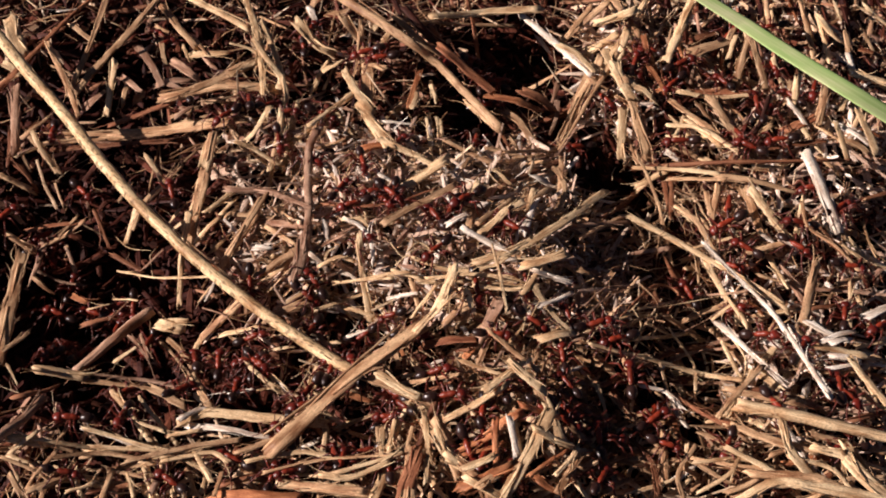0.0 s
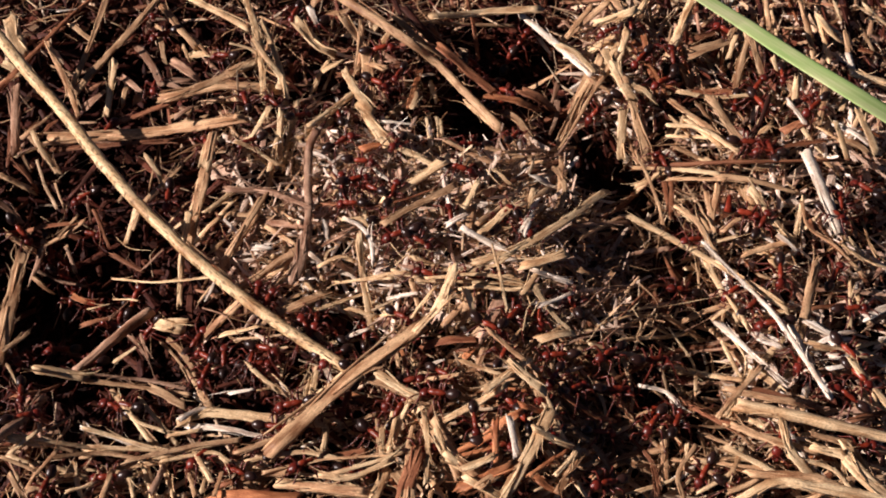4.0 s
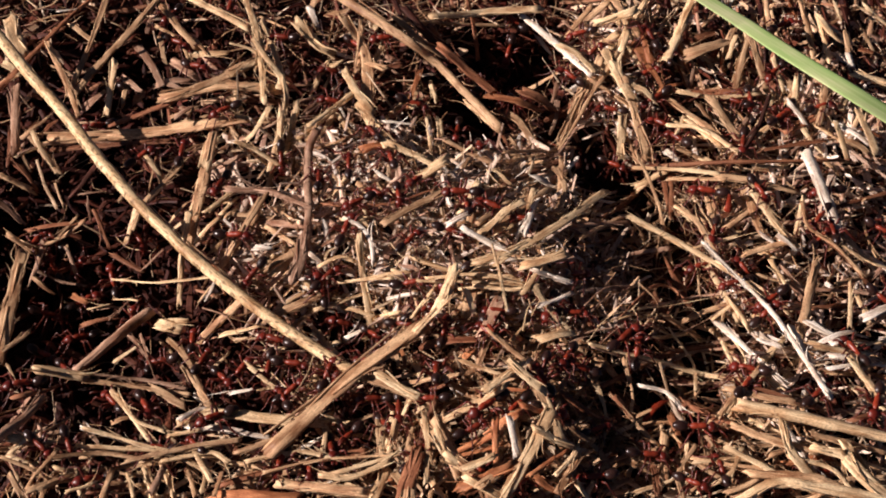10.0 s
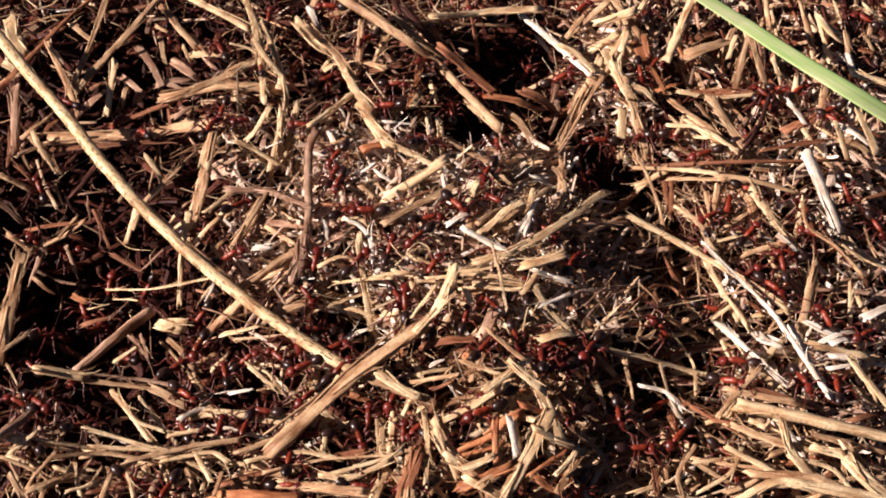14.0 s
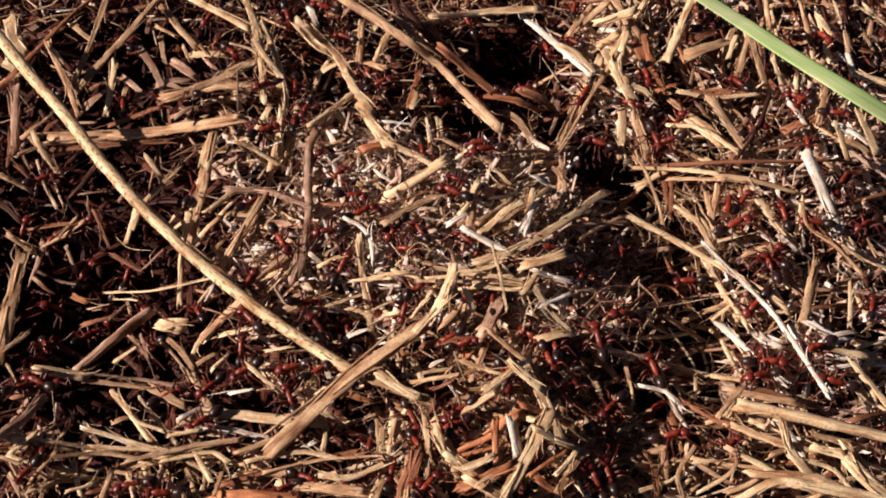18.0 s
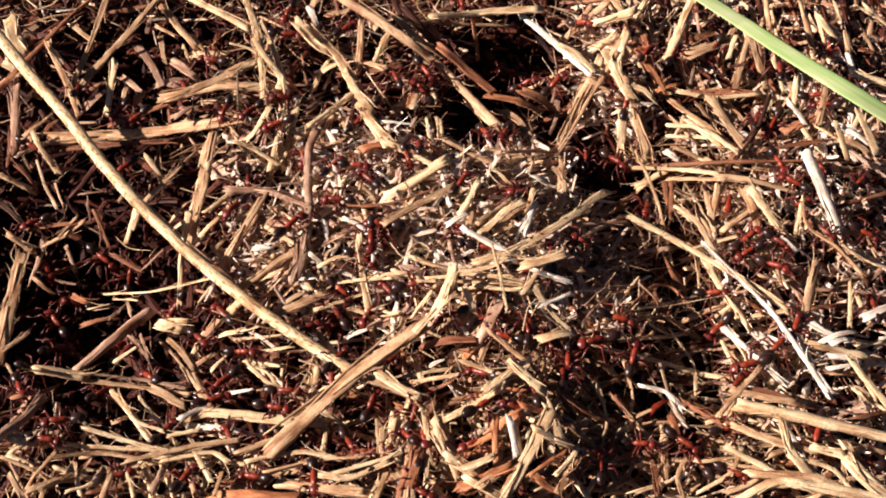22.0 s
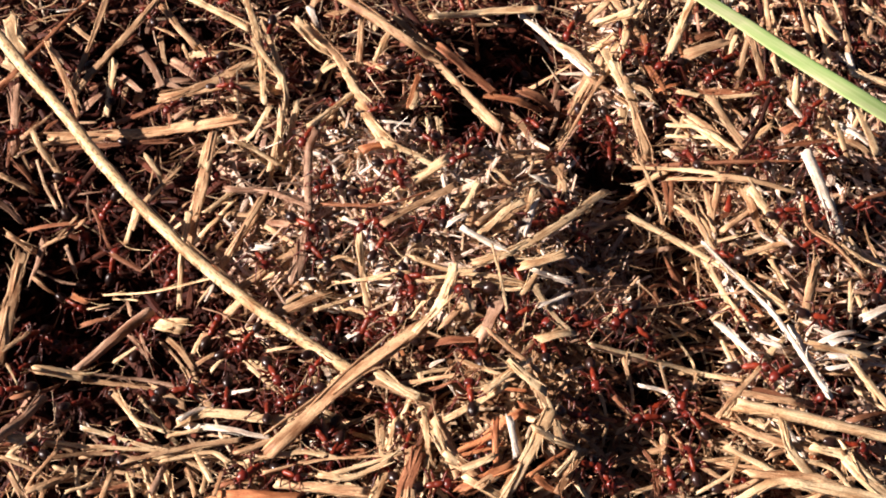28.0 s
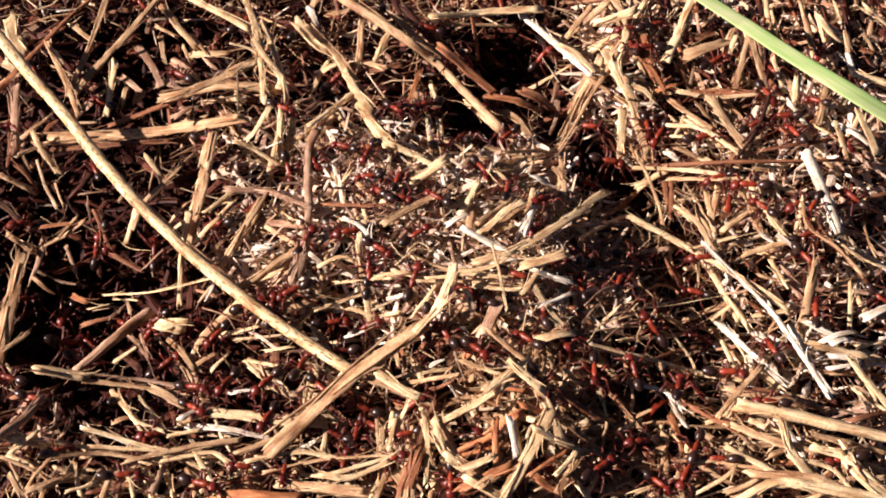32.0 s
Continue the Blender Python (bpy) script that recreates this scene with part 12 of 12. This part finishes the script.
    crawl((0, 23.9, -40.1), (1, 27.2, -40.7), (2, 31.3, -38.0), (3, 33.0, -38.9), (6, 35.0, -34.3), (7, 38.4, -40.3), (8, 30.0, -36.9), (9, 28.7, -41.6), (10, 29.4, -43.4), (11, 28.5, -35.0), (12, 28.4, -35.4), (13, 25.5, -35.4), (14, 25.8, -37.1), (17, 25.2, -35.7), (18, 24.2, -35.9), (19, 24.3, -35.4), (20, 27.2, -38.3), (21, 32.9, -39.8), (22, 34.4, -41.5), (23, 33.0, -38.9), (24, 33.0, -39.5), (25, 33.2, -36.9), (28, 30.2, -37.0), (29, 32.4, -36.9), (30, 28.3, -36.9), (31, 32.1, -39.8), (32, 28.0, -40.7))
    crawl((0, -13.6, 12.7), (1, -13.6, 12.7), (2, -15.5, 14.3), (3, -13.6, 14.2), (6, -13.3, 11.0), (7, -12.4, 13.9), (8, -14.1, 12.7), (9, -9.8, 12.4), (10, -8.8, 13.2), (11, -11.7, 14.0), (12, -17.7, 17.9), (13, -14.7, 17.3), (14, -18.0, 15.9), (17, -20.1, 11.0), (18, -21.6, 16.6), (19, -18.4, 14.0), (20, -18.5, 14.8), (21, -17.4, 12.0), (22, -18.3, 13.5), (23, -15.3, 14.5), (24, -13.9, 12.2), (25, -11.6, 11.4), (28, -7.5, 8.5), (29, -6.8, 5.1), (30, -6.9, 5.1), (31, -7.0, 8.0), (32, -7.3, 7.4))
    crawl((0, -11.4, 5.5), (1, -13.8, 5.2), (2, -12.8, 2.7), (3, -14.7, 3.3), (6, -14.6, 3.2), (7, -11.3, 2.9), (8, -12.2, 4.2), (9, -9.7, 3.8), (10, -10.8, 4.8), (11, -12.5, 4.4), (12, -15.5, 6.1), (13, -18.6, 9.4), (14, -18.1, 10.3), (17, -18.2, 9.2), (18, -17.3, 10.5), (19, -16.4, 11.7), (20, -15.6, 14.5), (21, -15.6, 14.5), (22, -14.3, 12.9), (23, -13.6, 14.2), (24, -13.5, 11.2), (25, -12.6, 13.3), (28, -8.4, 12.3), (29, -8.8, 12.9), (30, -10.3, 8.9), (31, -12.2, 9.4), (32, -12.1, 9.0))
    crawl((0, -6.9, -35.8), (1, -6.9, -35.8), (2, -5.9, -35.9), (3, -5.7, -34.8), (6, -7.0, -33.0), (7, -7.0, -32.1), (8, -5.8, -31.8), (9, -7.7, -32.2), (10, -6.5, -35.1), (11, -7.6, -36.6), (12, -7.3, -37.0), (13, -12.9, -33.7), (14, -10.9, -34.4), (17, -11.2, -33.0), (18, -12.2, -27.8), (19, -8.7, -31.7), (20, -6.0, -31.5), (21, -9.7, -31.7), (22, -9.9, -32.0), (23, -7.7, -31.6), (24, -7.9, -28.3), (25, -9.0, -20.9), (28, -7.3, -19.9), (29, -6.8, -21.6), (30, -1.2, -21.6), (31, 0.5, -20.4), (32, 5.5, -26.5))
    crawl((0, 33.0, 50.1), (1, 33.0, 50.1), (2, 33.6, 48.8), (3, 32.3, 48.2), (6, 27.9, 46.6), (7, 26.4, 41.8), (8, 25.4, 42.2), (9, 28.9, 43.3), (10, 28.1, 43.9), (11, 29.6, 42.9), (12, 27.7, 47.2), (13, 25.7, 45.2), (14, 24.5, 43.5), (17, 25.9, 49.6), (18, 24.4, 48.8), (19, 25.7, 48.9), (20, 25.3, 51.7), (21, 35.8, 46.5), (22, 33.7, 48.4), (23, 34.0, 48.9), (24, 34.2, 49.0), (25, 32.6, 50.3), (28, 32.7, 46.8), (29, 33.1, 46.6), (30, 32.5, 47.4), (31, 34.0, 49.0), (32, 34.1, 48.0))
    crawl((0, -38.1, 27.4), (1, -38.3, 26.2), (2, -38.3, 26.9), (3, -34.5, 31.0), (6, -36.0, 35.5), (7, -40.9, 41.8), (8, -41.0, 41.8), (9, -42.9, 53.3), (10, -41.0, 62.4), (11, -40.9, 63.4), (12, -40.5, 62.6), (13, -40.7, 60.9), (14, -45.1, 63.3), (17, -44.4, 62.4), (18, -45.1, 60.8), (19, -48.3, 56.5), (20, -46.0, 54.7), (21, -47.7, 54.3), (22, -53.2, 51.6), (23, -51.7, 52.4), (24, -55.4, 60.8), (25, -54.5, 61.5), (28, -57.3, 62.3), (29, -58.4, 64.5), (30, -58.2, 64.0), (31, -59.0, 64.9), (32, -59.0, 64.9))
    crawl((0, 1.7, 46.0), (1, 1.7, 46.0), (2, 1.4, 45.0), (3, 1.8, 45.4), (6, 2.6, 43.5), (7, 5.3, 42.3), (8, 5.8, 41.6), (9, 4.4, 41.3), (10, 2.6, 29.7), (11, 3.2, 32.9), (12, 2.7, 33.7), (13, 0.6, 32.9), (14, 1.6, 34.0), (17, 2.9, 34.6), (18, 0.4, 34.3), (19, -8.4, 29.9), (20, -8.4, 32.4), (21, -7.4, 32.5), (22, -8.6, 37.7), (23, -6.4, 31.1), (24, -8.4, 30.7), (25, -9.6, 37.8), (28, -11.1, 41.6), (29, -12.6, 35.2), (30, -13.9, 35.4), (31, -10.4, 30.1), (32, -8.3, 27.2))
    crawl((0, -8.2, 4.6), (1, -7.8, 4.8), (2, -8.0, 3.3), (3, -11.7, 6.0), (6, -11.4, 5.5), (7, -13.3, 5.0), (8, -13.9, 4.1), (9, -13.9, 4.2), (10, -13.7, 3.4), (11, -21.0, 2.2), (12, -23.4, 1.8), (13, -16.8, 1.0), (14, -15.0, 2.0), (17, -16.7, -0.2), (18, -18.5, -2.3), (19, -19.4, -0.7), (20, -20.1, 1.9), (21, -15.1, 4.6), (22, -17.2, 4.4), (23, -16.8, 1.0), (24, -18.0, 1.0), (25, -16.0, 4.7), (28, -12.1, 5.8), (29, -10.8, 5.9), (30, -9.0, 1.2), (31, -8.5, 4.1), (32, -6.9, 3.0))
    crawl((0, -30.0, -22.6), (1, -32.4, -23.0), (2, -31.8, -27.0), (3, -30.5, -23.9), (6, -23.0, -24.1), (7, -23.4, -24.6), (8, -25.0, -22.8), (9, -27.7, -24.2), (10, -27.2, -24.3), (11, -27.9, -26.3), (12, -27.5, -28.8), (13, -27.9, -33.1), (14, -29.5, -36.4), (17, -27.7, -39.4), (18, -24.1, -39.9), (19, -23.3, -39.9), (20, -23.3, -39.9), (21, -25.0, -38.7), (22, -25.7, -39.8), (23, -24.2, -41.3), (24, -22.5, -39.8), (25, -27.1, -34.3), (28, -26.3, -33.5), (29, -26.7, -31.7), (30, -31.0, -37.4), (31, -38.7, -35.8), (32, -42.8, -36.7))
    crawl((0, 9.5, -2.9), (1, 7.2, -6.4), (2, 12.3, -0.1), (3, 12.6, -3.7), (6, 14.0, -3.4), (7, 15.7, -4.9), (8, 13.7, -2.8), (9, 13.4, -5.3), (10, 12.9, -2.3), (11, 9.4, -4.7), (12, 14.0, -2.2), (13, 13.5, -3.7), (14, 16.1, -4.5), (17, 18.9, -12.5), (18, 21.2, -11.9), (19, 19.0, -10.5), (20, 17.1, -9.6), (21, 16.5, -9.1), (22, 16.4, -9.0), (23, 18.4, -6.4), (24, 18.8, -4.5), (25, 17.3, -4.0), (28, 21.2, -3.1), (29, 20.0, -2.0), (30, 22.4, -2.7), (31, 27.0, -3.3), (32, 30.6, -4.0))
    crawl((0, 6.1, -38.2), (1, 6.1, -38.2), (2, 8.6, -38.1), (3, 12.6, -39.6), (6, 8.8, -36.3), (7, 7.5, -33.5), (8, 8.7, -36.1), (9, 8.5, -35.9), (10, 6.1, -37.3), (11, 6.2, -37.5), (12, 6.1, -37.3), (13, 6.9, -37.4), (14, 5.7, -38.5), (17, 2.9, -36.9), (18, 2.6, -38.0), (19, 2.2, -37.7), (20, 3.4, -37.6), (21, 3.7, -38.8), (22, 6.1, -37.3), (23, 7.5, -36.1), (24, 8.5, -37.5), (25, 7.7, -36.5), (28, 4.3, -35.3), (29, 12.9, -30.2), (30, 12.6, -30.5), (31, 12.9, -30.8), (32, 14.3, -33.7))
    crawl((0, 11.2, -4.3), (1, 11.2, -4.3), (2, 9.5, -3.5), (3, 9.5, -2.9), (6, 11.5, -0.2), (7, 10.4, -2.0), (8, 7.6, -1.9), (9, 8.8, -0.2), (10, 7.9, 1.0), (11, 6.4, 1.1), (12, 6.2, 10.7), (13, 12.9, 13.3), (14, 7.1, 9.2), (17, 8.2, 14.3), (18, 7.1, 15.9), (19, 9.7, 4.1), (20, 18.1, 5.2), (21, 18.0, 4.0), (22, 12.8, 4.2), (23, 9.8, 6.3), (24, 8.8, 4.7), (25, 8.9, 6.2), (28, 18.4, 3.4), (29, 20.6, 1.3), (30, 18.5, 3.0), (31, 17.3, 3.5), (32, 16.2, 2.9))
    crawl((0, -15.7, -25.4), (1, -19.8, -24.0), (2, -19.0, -22.6), (3, -19.9, -22.2), (6, -22.7, -22.1), (7, -22.1, -21.5), (8, -23.7, -21.2), (9, -23.9, -20.8), (10, -26.1, -20.4), (11, -24.2, -18.9), (12, -25.9, -16.9), (13, -23.7, -21.1), (14, -22.9, -21.0), (17, -28.5, -18.2), (18, -30.4, -15.5), (19, -31.1, -14.9), (20, -31.6, -13.3), (21, -34.2, -15.4), (22, -35.2, -13.3), (23, -34.3, -14.0), (24, -41.9, -10.2), (25, -44.8, -10.2), (28, -46.2, -9.0), (29, -47.0, -10.8), (30, -48.5, -6.8), (31, -51.2, -10.3), (32, -47.6, -9.0))
    crawl((0, -34.5, 31.0), (1, -35.0, 33.9), (2, -38.4, 47.9), (3, -36.9, 47.1), (6, -48.8, 47.6), (7, -46.2, 50.2), (8, -46.5, 50.8), (9, -48.9, 52.5), (10, -45.7, 45.5), (11, -42.9, 48.5), (12, -39.3, 49.0), (13, -40.7, 48.7), (14, -42.0, 50.2), (17, -41.3, 53.6), (18, -39.4, 47.2), (19, -37.3, 47.6), (20, -39.2, 45.2), (21, -40.8, 45.3), (22, -43.2, 46.8), (23, -44.7, 46.8), (24, -40.8, 49.7), (25, -40.0, 43.5), (28, -43.7, 46.8), (29, -44.6, 45.0), (30, -44.7, 39.0), (31, -46.1, 40.4), (32, -48.6, 42.4))
    crawl((0, -31.3, -27.7), (1, -31.3, -27.7), (2, -33.3, -24.0), (3, -33.8, -22.3), (6, -33.9, -18.7), (7, -34.6, -21.7), (8, -33.0, -21.1), (9, -35.5, -21.5), (10, -33.4, -25.1), (11, -33.5, -24.0), (12, -33.6, -23.0), (13, -34.3, -25.0), (14, -33.5, -24.0), (17, -33.6, -23.0), (18, -35.9, -26.0), (19, -37.8, -26.6), (20, -45.2, -32.9), (21, -48.1, -35.4), (22, -41.3, -35.6), (23, -48.6, -32.8), (24, -47.8, -32.8), (25, -60.6, -41.1), (28, -59.2, -40.0), (29, -63.8, -37.2), (30, -63.8, -37.2), (31, -60.9, -43.9), (32, -55.9, -40.6))
    crawl((0, -22.0, -45.1), (1, -24.6, -45.9), (2, -26.4, -45.1), (3, -27.8, -44.8), (6, -32.0, -42.7), (7, -34.1, -44.8), (8, -34.4, -45.0), (9, -33.3, -43.4), (10, -35.7, -39.4), (11, -38.5, -37.0), (12, -37.4, -38.3), (13, -38.5, -35.7), (14, -38.2, -36.1), (17, -37.0, -38.6), (18, -31.5, -39.6), (19, -26.7, -38.7), (20, -26.7, -39.9), (21, -23.5, -39.4), (22, -19.9, -40.9), (23, -21.7, -38.8), (24, -20.6, -40.7), (25, -21.7, -42.5), (28, -19.4, -41.9), (29, -19.5, -44.4), (30, -22.7, -42.9), (31, -22.5, -43.4), (32, -22.8, -45.1))
    crawl((0, 34.3, 40.1), (1, 34.3, 40.1), (2, 34.9, 42.2), (3, 36.6, 41.8), (6, 33.7, 38.3), (7, 33.4, 34.9), (8, 35.8, 40.0), (9, 36.0, 38.9), (10, 37.1, 37.9), (11, 39.6, 40.1), (12, 37.3, 38.8), (13, 35.1, 41.4), (14, 35.2, 37.6), (17, 36.4, 36.5), (18, 36.4, 37.0), (19, 36.5, 35.7), (20, 37.8, 33.6), (21, 32.2, 37.9), (22, 33.0, 36.6), (23, 33.4, 36.4), (24, 36.2, 37.6), (25, 38.4, 36.1), (28, 42.6, 30.7), (29, 38.1, 24.8), (30, 39.0, 24.6), (31, 38.2, 26.0), (32, 37.7, 24.2))
    crawl((0, -7.8, -35.6), (1, -12.0, -34.7), (2, -12.0, -36.9), (3, -10.8, -37.2), (6, -6.8, -38.3), (7, -5.7, -37.0), (8, -1.1, -37.8), (9, -0.2, -36.5), (10, -1.5, -34.1), (11, -3.6, -36.1), (12, -1.4, -36.1), (13, 0.3, -36.2), (14, -3.6, -39.0), (17, -3.5, -42.1), (18, -3.5, -42.1), (19, -4.4, -40.9), (20, -5.1, -42.6), (21, -5.4, -41.3), (22, -5.2, -40.6), (23, -4.3, -41.4), (24, -0.3, -40.9), (25, -1.0, -39.9), (28, -5.2, -40.6), (29, -0.6, -40.8), (30, -5.2, -39.5), (31, -1.7, -39.1), (32, -5.2, -39.5))
    crawl((0, -20.8, -10.6), (1, -20.6, -11.1), (2, -20.0, -15.0), (3, -20.5, -18.8), (6, -22.9, -14.7), (7, -21.7, -12.3), (8, -19.3, -12.8), (9, -19.0, -11.9), (10, -19.7, -10.7), (11, -20.0, -8.9), (12, -19.8, -8.2), (13, -20.4, -8.7), (14, -20.5, -6.9), (17, -15.3, -9.3), (18, -15.8, -7.8), (19, -12.9, -5.1), (20, -3.9, -5.0), (21, -3.0, -5.1), (22, 2.9, 7.5), (23, 2.9, 6.1), (24, 1.5, 12.1), (25, 0.1, 14.1), (28, 4.3, 18.1), (29, 5.0, 20.5), (30, 3.6, 21.5), (31, 5.3, 22.1), (32, 4.8, 22.3))
    crawl((0, 12.3, -14.0), (1, 12.8, -14.0), (2, 10.5, -14.0), (3, 7.9, -15.0), (6, 8.8, -11.4), (7, 11.7, -13.9), (8, 14.5, -10.6), (9, 12.7, -13.1), (10, 13.6, -14.0), (11, 9.7, -13.5), (12, 6.7, -9.9), (13, 7.1, -8.4), (14, 8.1, -8.7), (17, 1.5, -8.1), (18, 3.2, -6.6), (19, 2.3, -6.6), (20, -0.4, -3.0), (21, 1.4, -5.4), (22, 2.3, -4.9), (23, 0.5, -2.4), (24, 2.2, -2.4), (25, 0.8, -3.9), (28, 0.2, -1.2), (29, -1.0, -0.4), (30, 0.2, 1.7), (31, -0.7, 2.5), (32, -0.7, 3.2))
    crawl((0, 23.5, 24.0), (1, 12.3, 22.3), (2, 12.1, 21.6), (3, 11.7, 21.0), (6, 14.1, 24.4), (7, 23.5, 24.0), (8, 23.0, 24.5), (9, 25.5, 23.8), (10, 30.2, 20.5), (11, 30.5, 20.6), (12, 20.3, 22.3), (13, 22.4, 19.0), (14, 23.9, 15.5), (17, 23.5, 12.1), (18, 25.0, 11.0), (19, 27.2, 19.3), (20, 26.8, 20.3), (21, 24.9, 20.7), (22, 25.2, 21.8), (23, 25.8, 21.7), (24, 26.1, 22.1), (25, 19.5, 25.8), (28, 16.4, 26.9), (29, 15.0, 29.9), (30, 14.7, 31.1), (31, 13.5, 25.4), (32, 11.4, 23.1))
    crawl((0, 6.0, -44.9), (1, 4.8, -48.9), (2, 7.3, -49.3), (3, 7.2, -48.8), (6, 7.2, -48.8), (7, 5.4, -46.2), (8, 8.2, -47.2), (9, 7.1, -48.8), (10, 4.6, -46.6), (11, 2.9, -44.7), (12, 2.1, -45.7), (13, -4.2, -48.5), (14, -4.2, -48.5), (17, -4.2, -48.5), (18, -1.9, -48.6), (19, -2.7, -47.0), (20, -4.6, -44.3), (21, -4.2, -48.0), (22, -4.2, -48.0), (23, -5.6, -47.2), (24, -3.2, -47.8), (25, -3.9, -48.3), (28, -8.3, -45.1), (29, -8.4, -44.2), (30, -8.4, -43.3), (31, -9.2, -46.3), (32, -6.7, -44.3))
    crawl((0, 17.8, -32.8), (1, 16.0, -30.3), (2, 15.3, -31.4), (3, 15.6, -31.3), (6, 17.6, -33.2), (7, 20.3, -31.1), (8, 21.1, -29.3), (9, 23.2, -27.7), (10, 19.9, -29.4), (11, 19.0, -28.4), (12, 19.0, -30.0), (13, 17.9, -29.5), (14, 16.8, -30.0), (17, 17.6, -25.0), (18, 18.3, -24.0), (19, 15.8, -23.1), (20, 16.6, -22.9), (21, 17.1, -23.9), (22, 16.6, -24.2), (23, 19.7, -25.2), (24, 20.8, -25.2), (25, 23.5, -23.5), (28, 22.0, -21.9), (29, 23.5, -22.8), (30, 23.5, -21.8), (31, 22.7, -24.4), (32, 20.3, -24.3))
    crawl((0, 21.8, -47.4), (1, 22.8, -45.4), (2, 21.0, -47.5), (3, 21.8, -47.4), (6, 23.9, -48.8), (7, 23.8, -46.7), (8, 21.8, -48.2), (9, 22.4, -46.7), (10, 21.2, -47.0), (11, 23.9, -46.8), (12, 23.7, -42.8), (13, 25.1, -41.8), (14, 28.0, -42.2), (17, 30.4, -40.6), (18, 33.3, -40.3), (19, 34.0, -40.3), (20, 33.1, -45.4), (21, 36.3, -45.6), (22, 35.6, -44.5), (23, 35.2, -43.8), (24, 34.5, -46.2), (25, 34.1, -44.6), (28, 34.8, -44.6), (29, 35.0, -41.2), (30, 36.4, -42.1), (31, 37.0, -42.0), (32, 34.6, -46.3))
    crawl((0, 64.2, -8.9), (1, 63.0, -9.5), (2, 61.7, -10.3), (3, 60.9, -10.8), (6, 64.2, -8.9), (7, 61.2, -8.5), (8, 59.6, -7.8), (9, 58.9, -5.0), (10, 60.3, -2.9), (11, 57.9, -4.6), (12, 57.1, -8.6), (13, 55.1, -7.2), (14, 54.8, -6.3), (17, 54.4, -8.3), (18, 52.2, -7.5), (19, 49.8, -5.1), (20, 48.5, -4.5), (21, 48.2, -5.0), (22, 48.8, -4.9), (23, 47.3, -8.0), (24, 48.6, -8.7), (25, 47.3, -7.8), (28, 45.5, -5.6), (29, 46.2, -5.9), (30, 45.9, -2.4), (31, 44.6, -5.1), (32, 41.8, -5.0))
    crawl((0, 1.4, 0.6), (1, -0.2, 1.0), (2, 0.8, -1.1), (3, 0.1, -2.2), (6, 3.3, 2.5), (7, 1.4, 0.6), (8, 5.0, -1.4), (9, 4.2, -1.0), (10, 4.3, 1.2), (11, 3.8, 3.4), (12, 1.9, -0.1), (13, 10.5, 0.5), (14, 8.7, 2.6), (17, 6.0, 3.2), (18, 2.4, 7.5), (19, 5.1, 3.2), (20, 4.2, 6.0), (21, 10.6, 4.2), (22, 12.5, 5.2), (23, 11.7, 6.6), (24, 9.9, 11.1), (25, 6.3, 14.1), (28, 3.4, 13.9), (29, 2.3, 14.8), (30, -1.0, 17.2), (31, -2.6, 18.3), (32, -0.4, 17.5))
    crawl((0, -68.9, 9.6), (1, -69.1, 10.1), (2, -69.4, 7.8), (3, -67.3, 4.5), (6, -64.0, 3.6), (7, -64.0, 3.6), (8, -63.7, 2.9), (9, -65.9, 3.5), (10, -62.9, 6.1), (11, -63.4, 5.9), (12, -65.0, 6.7), (13, -63.5, 8.1), (14, -66.8, 7.7), (17, -62.5, 11.1), (18, -61.9, 11.5), (19, -54.2, 20.9), (20, -54.5, 21.8), (21, -54.3, 20.5), (22, -55.3, 19.7), (23, -54.1, 19.4), (24, -57.2, 16.2), (25, -57.3, 15.4), (28, -57.2, 13.1), (29, -58.9, 13.6), (30, -58.8, 12.9), (31, -58.2, 14.0), (32, -58.1, 9.1))
    crawl((0, -21.7, -12.3), (1, -19.1, -13.8), (2, -19.3, -13.6), (3, -19.1, -16.4), (6, -21.1, -15.3), (7, -20.8, -10.6), (8, -18.3, -10.7), (9, -18.4, -8.5), (10, -17.7, -9.7), (11, -19.4, -9.2), (12, -17.6, -8.2), (13, -13.7, -9.3), (14, -12.8, -7.9), (17, -12.7, -9.4), (18, -11.9, -13.1), (19, -9.6, -12.6), (20, -10.2, -11.9), (21, -11.9, -15.1), (22, -11.0, -14.7), (23, -13.6, -17.2), (24, -14.1, -17.3), (25, -16.2, -18.8), (28, -12.7, -17.4), (29, -10.9, -18.4), (30, -13.3, -18.2), (31, -14.2, -22.6), (32, -15.7, -22.6))
    crawl((0, 3.7, -43.2), (1, 4.6, -45.6), (2, 6.0, -44.9), (3, 6.0, -43.3), (6, 11.2, -43.9), (7, 10.3, -46.0), (8, 17.0, -47.0), (9, 14.0, -44.1), (10, 11.5, -47.3), (11, 11.7, -46.0), (12, 11.6, -43.4), (13, 15.5, -46.4), (14, 17.0, -47.0), (17, 19.2, -49.0), (18, 20.7, -47.3), (19, 17.1, -45.4), (20, 15.0, -47.6), (21, 16.3, -46.1), (22, 17.8, -45.2), (23, 19.5, -43.7), (24, 19.5, -45.9), (25, 18.7, -46.0), (28, 19.8, -46.1), (29, 19.7, -42.6), (30, 19.5, -45.9), (31, 20.3, -46.7), (32, 21.9, -45.7))


motions()
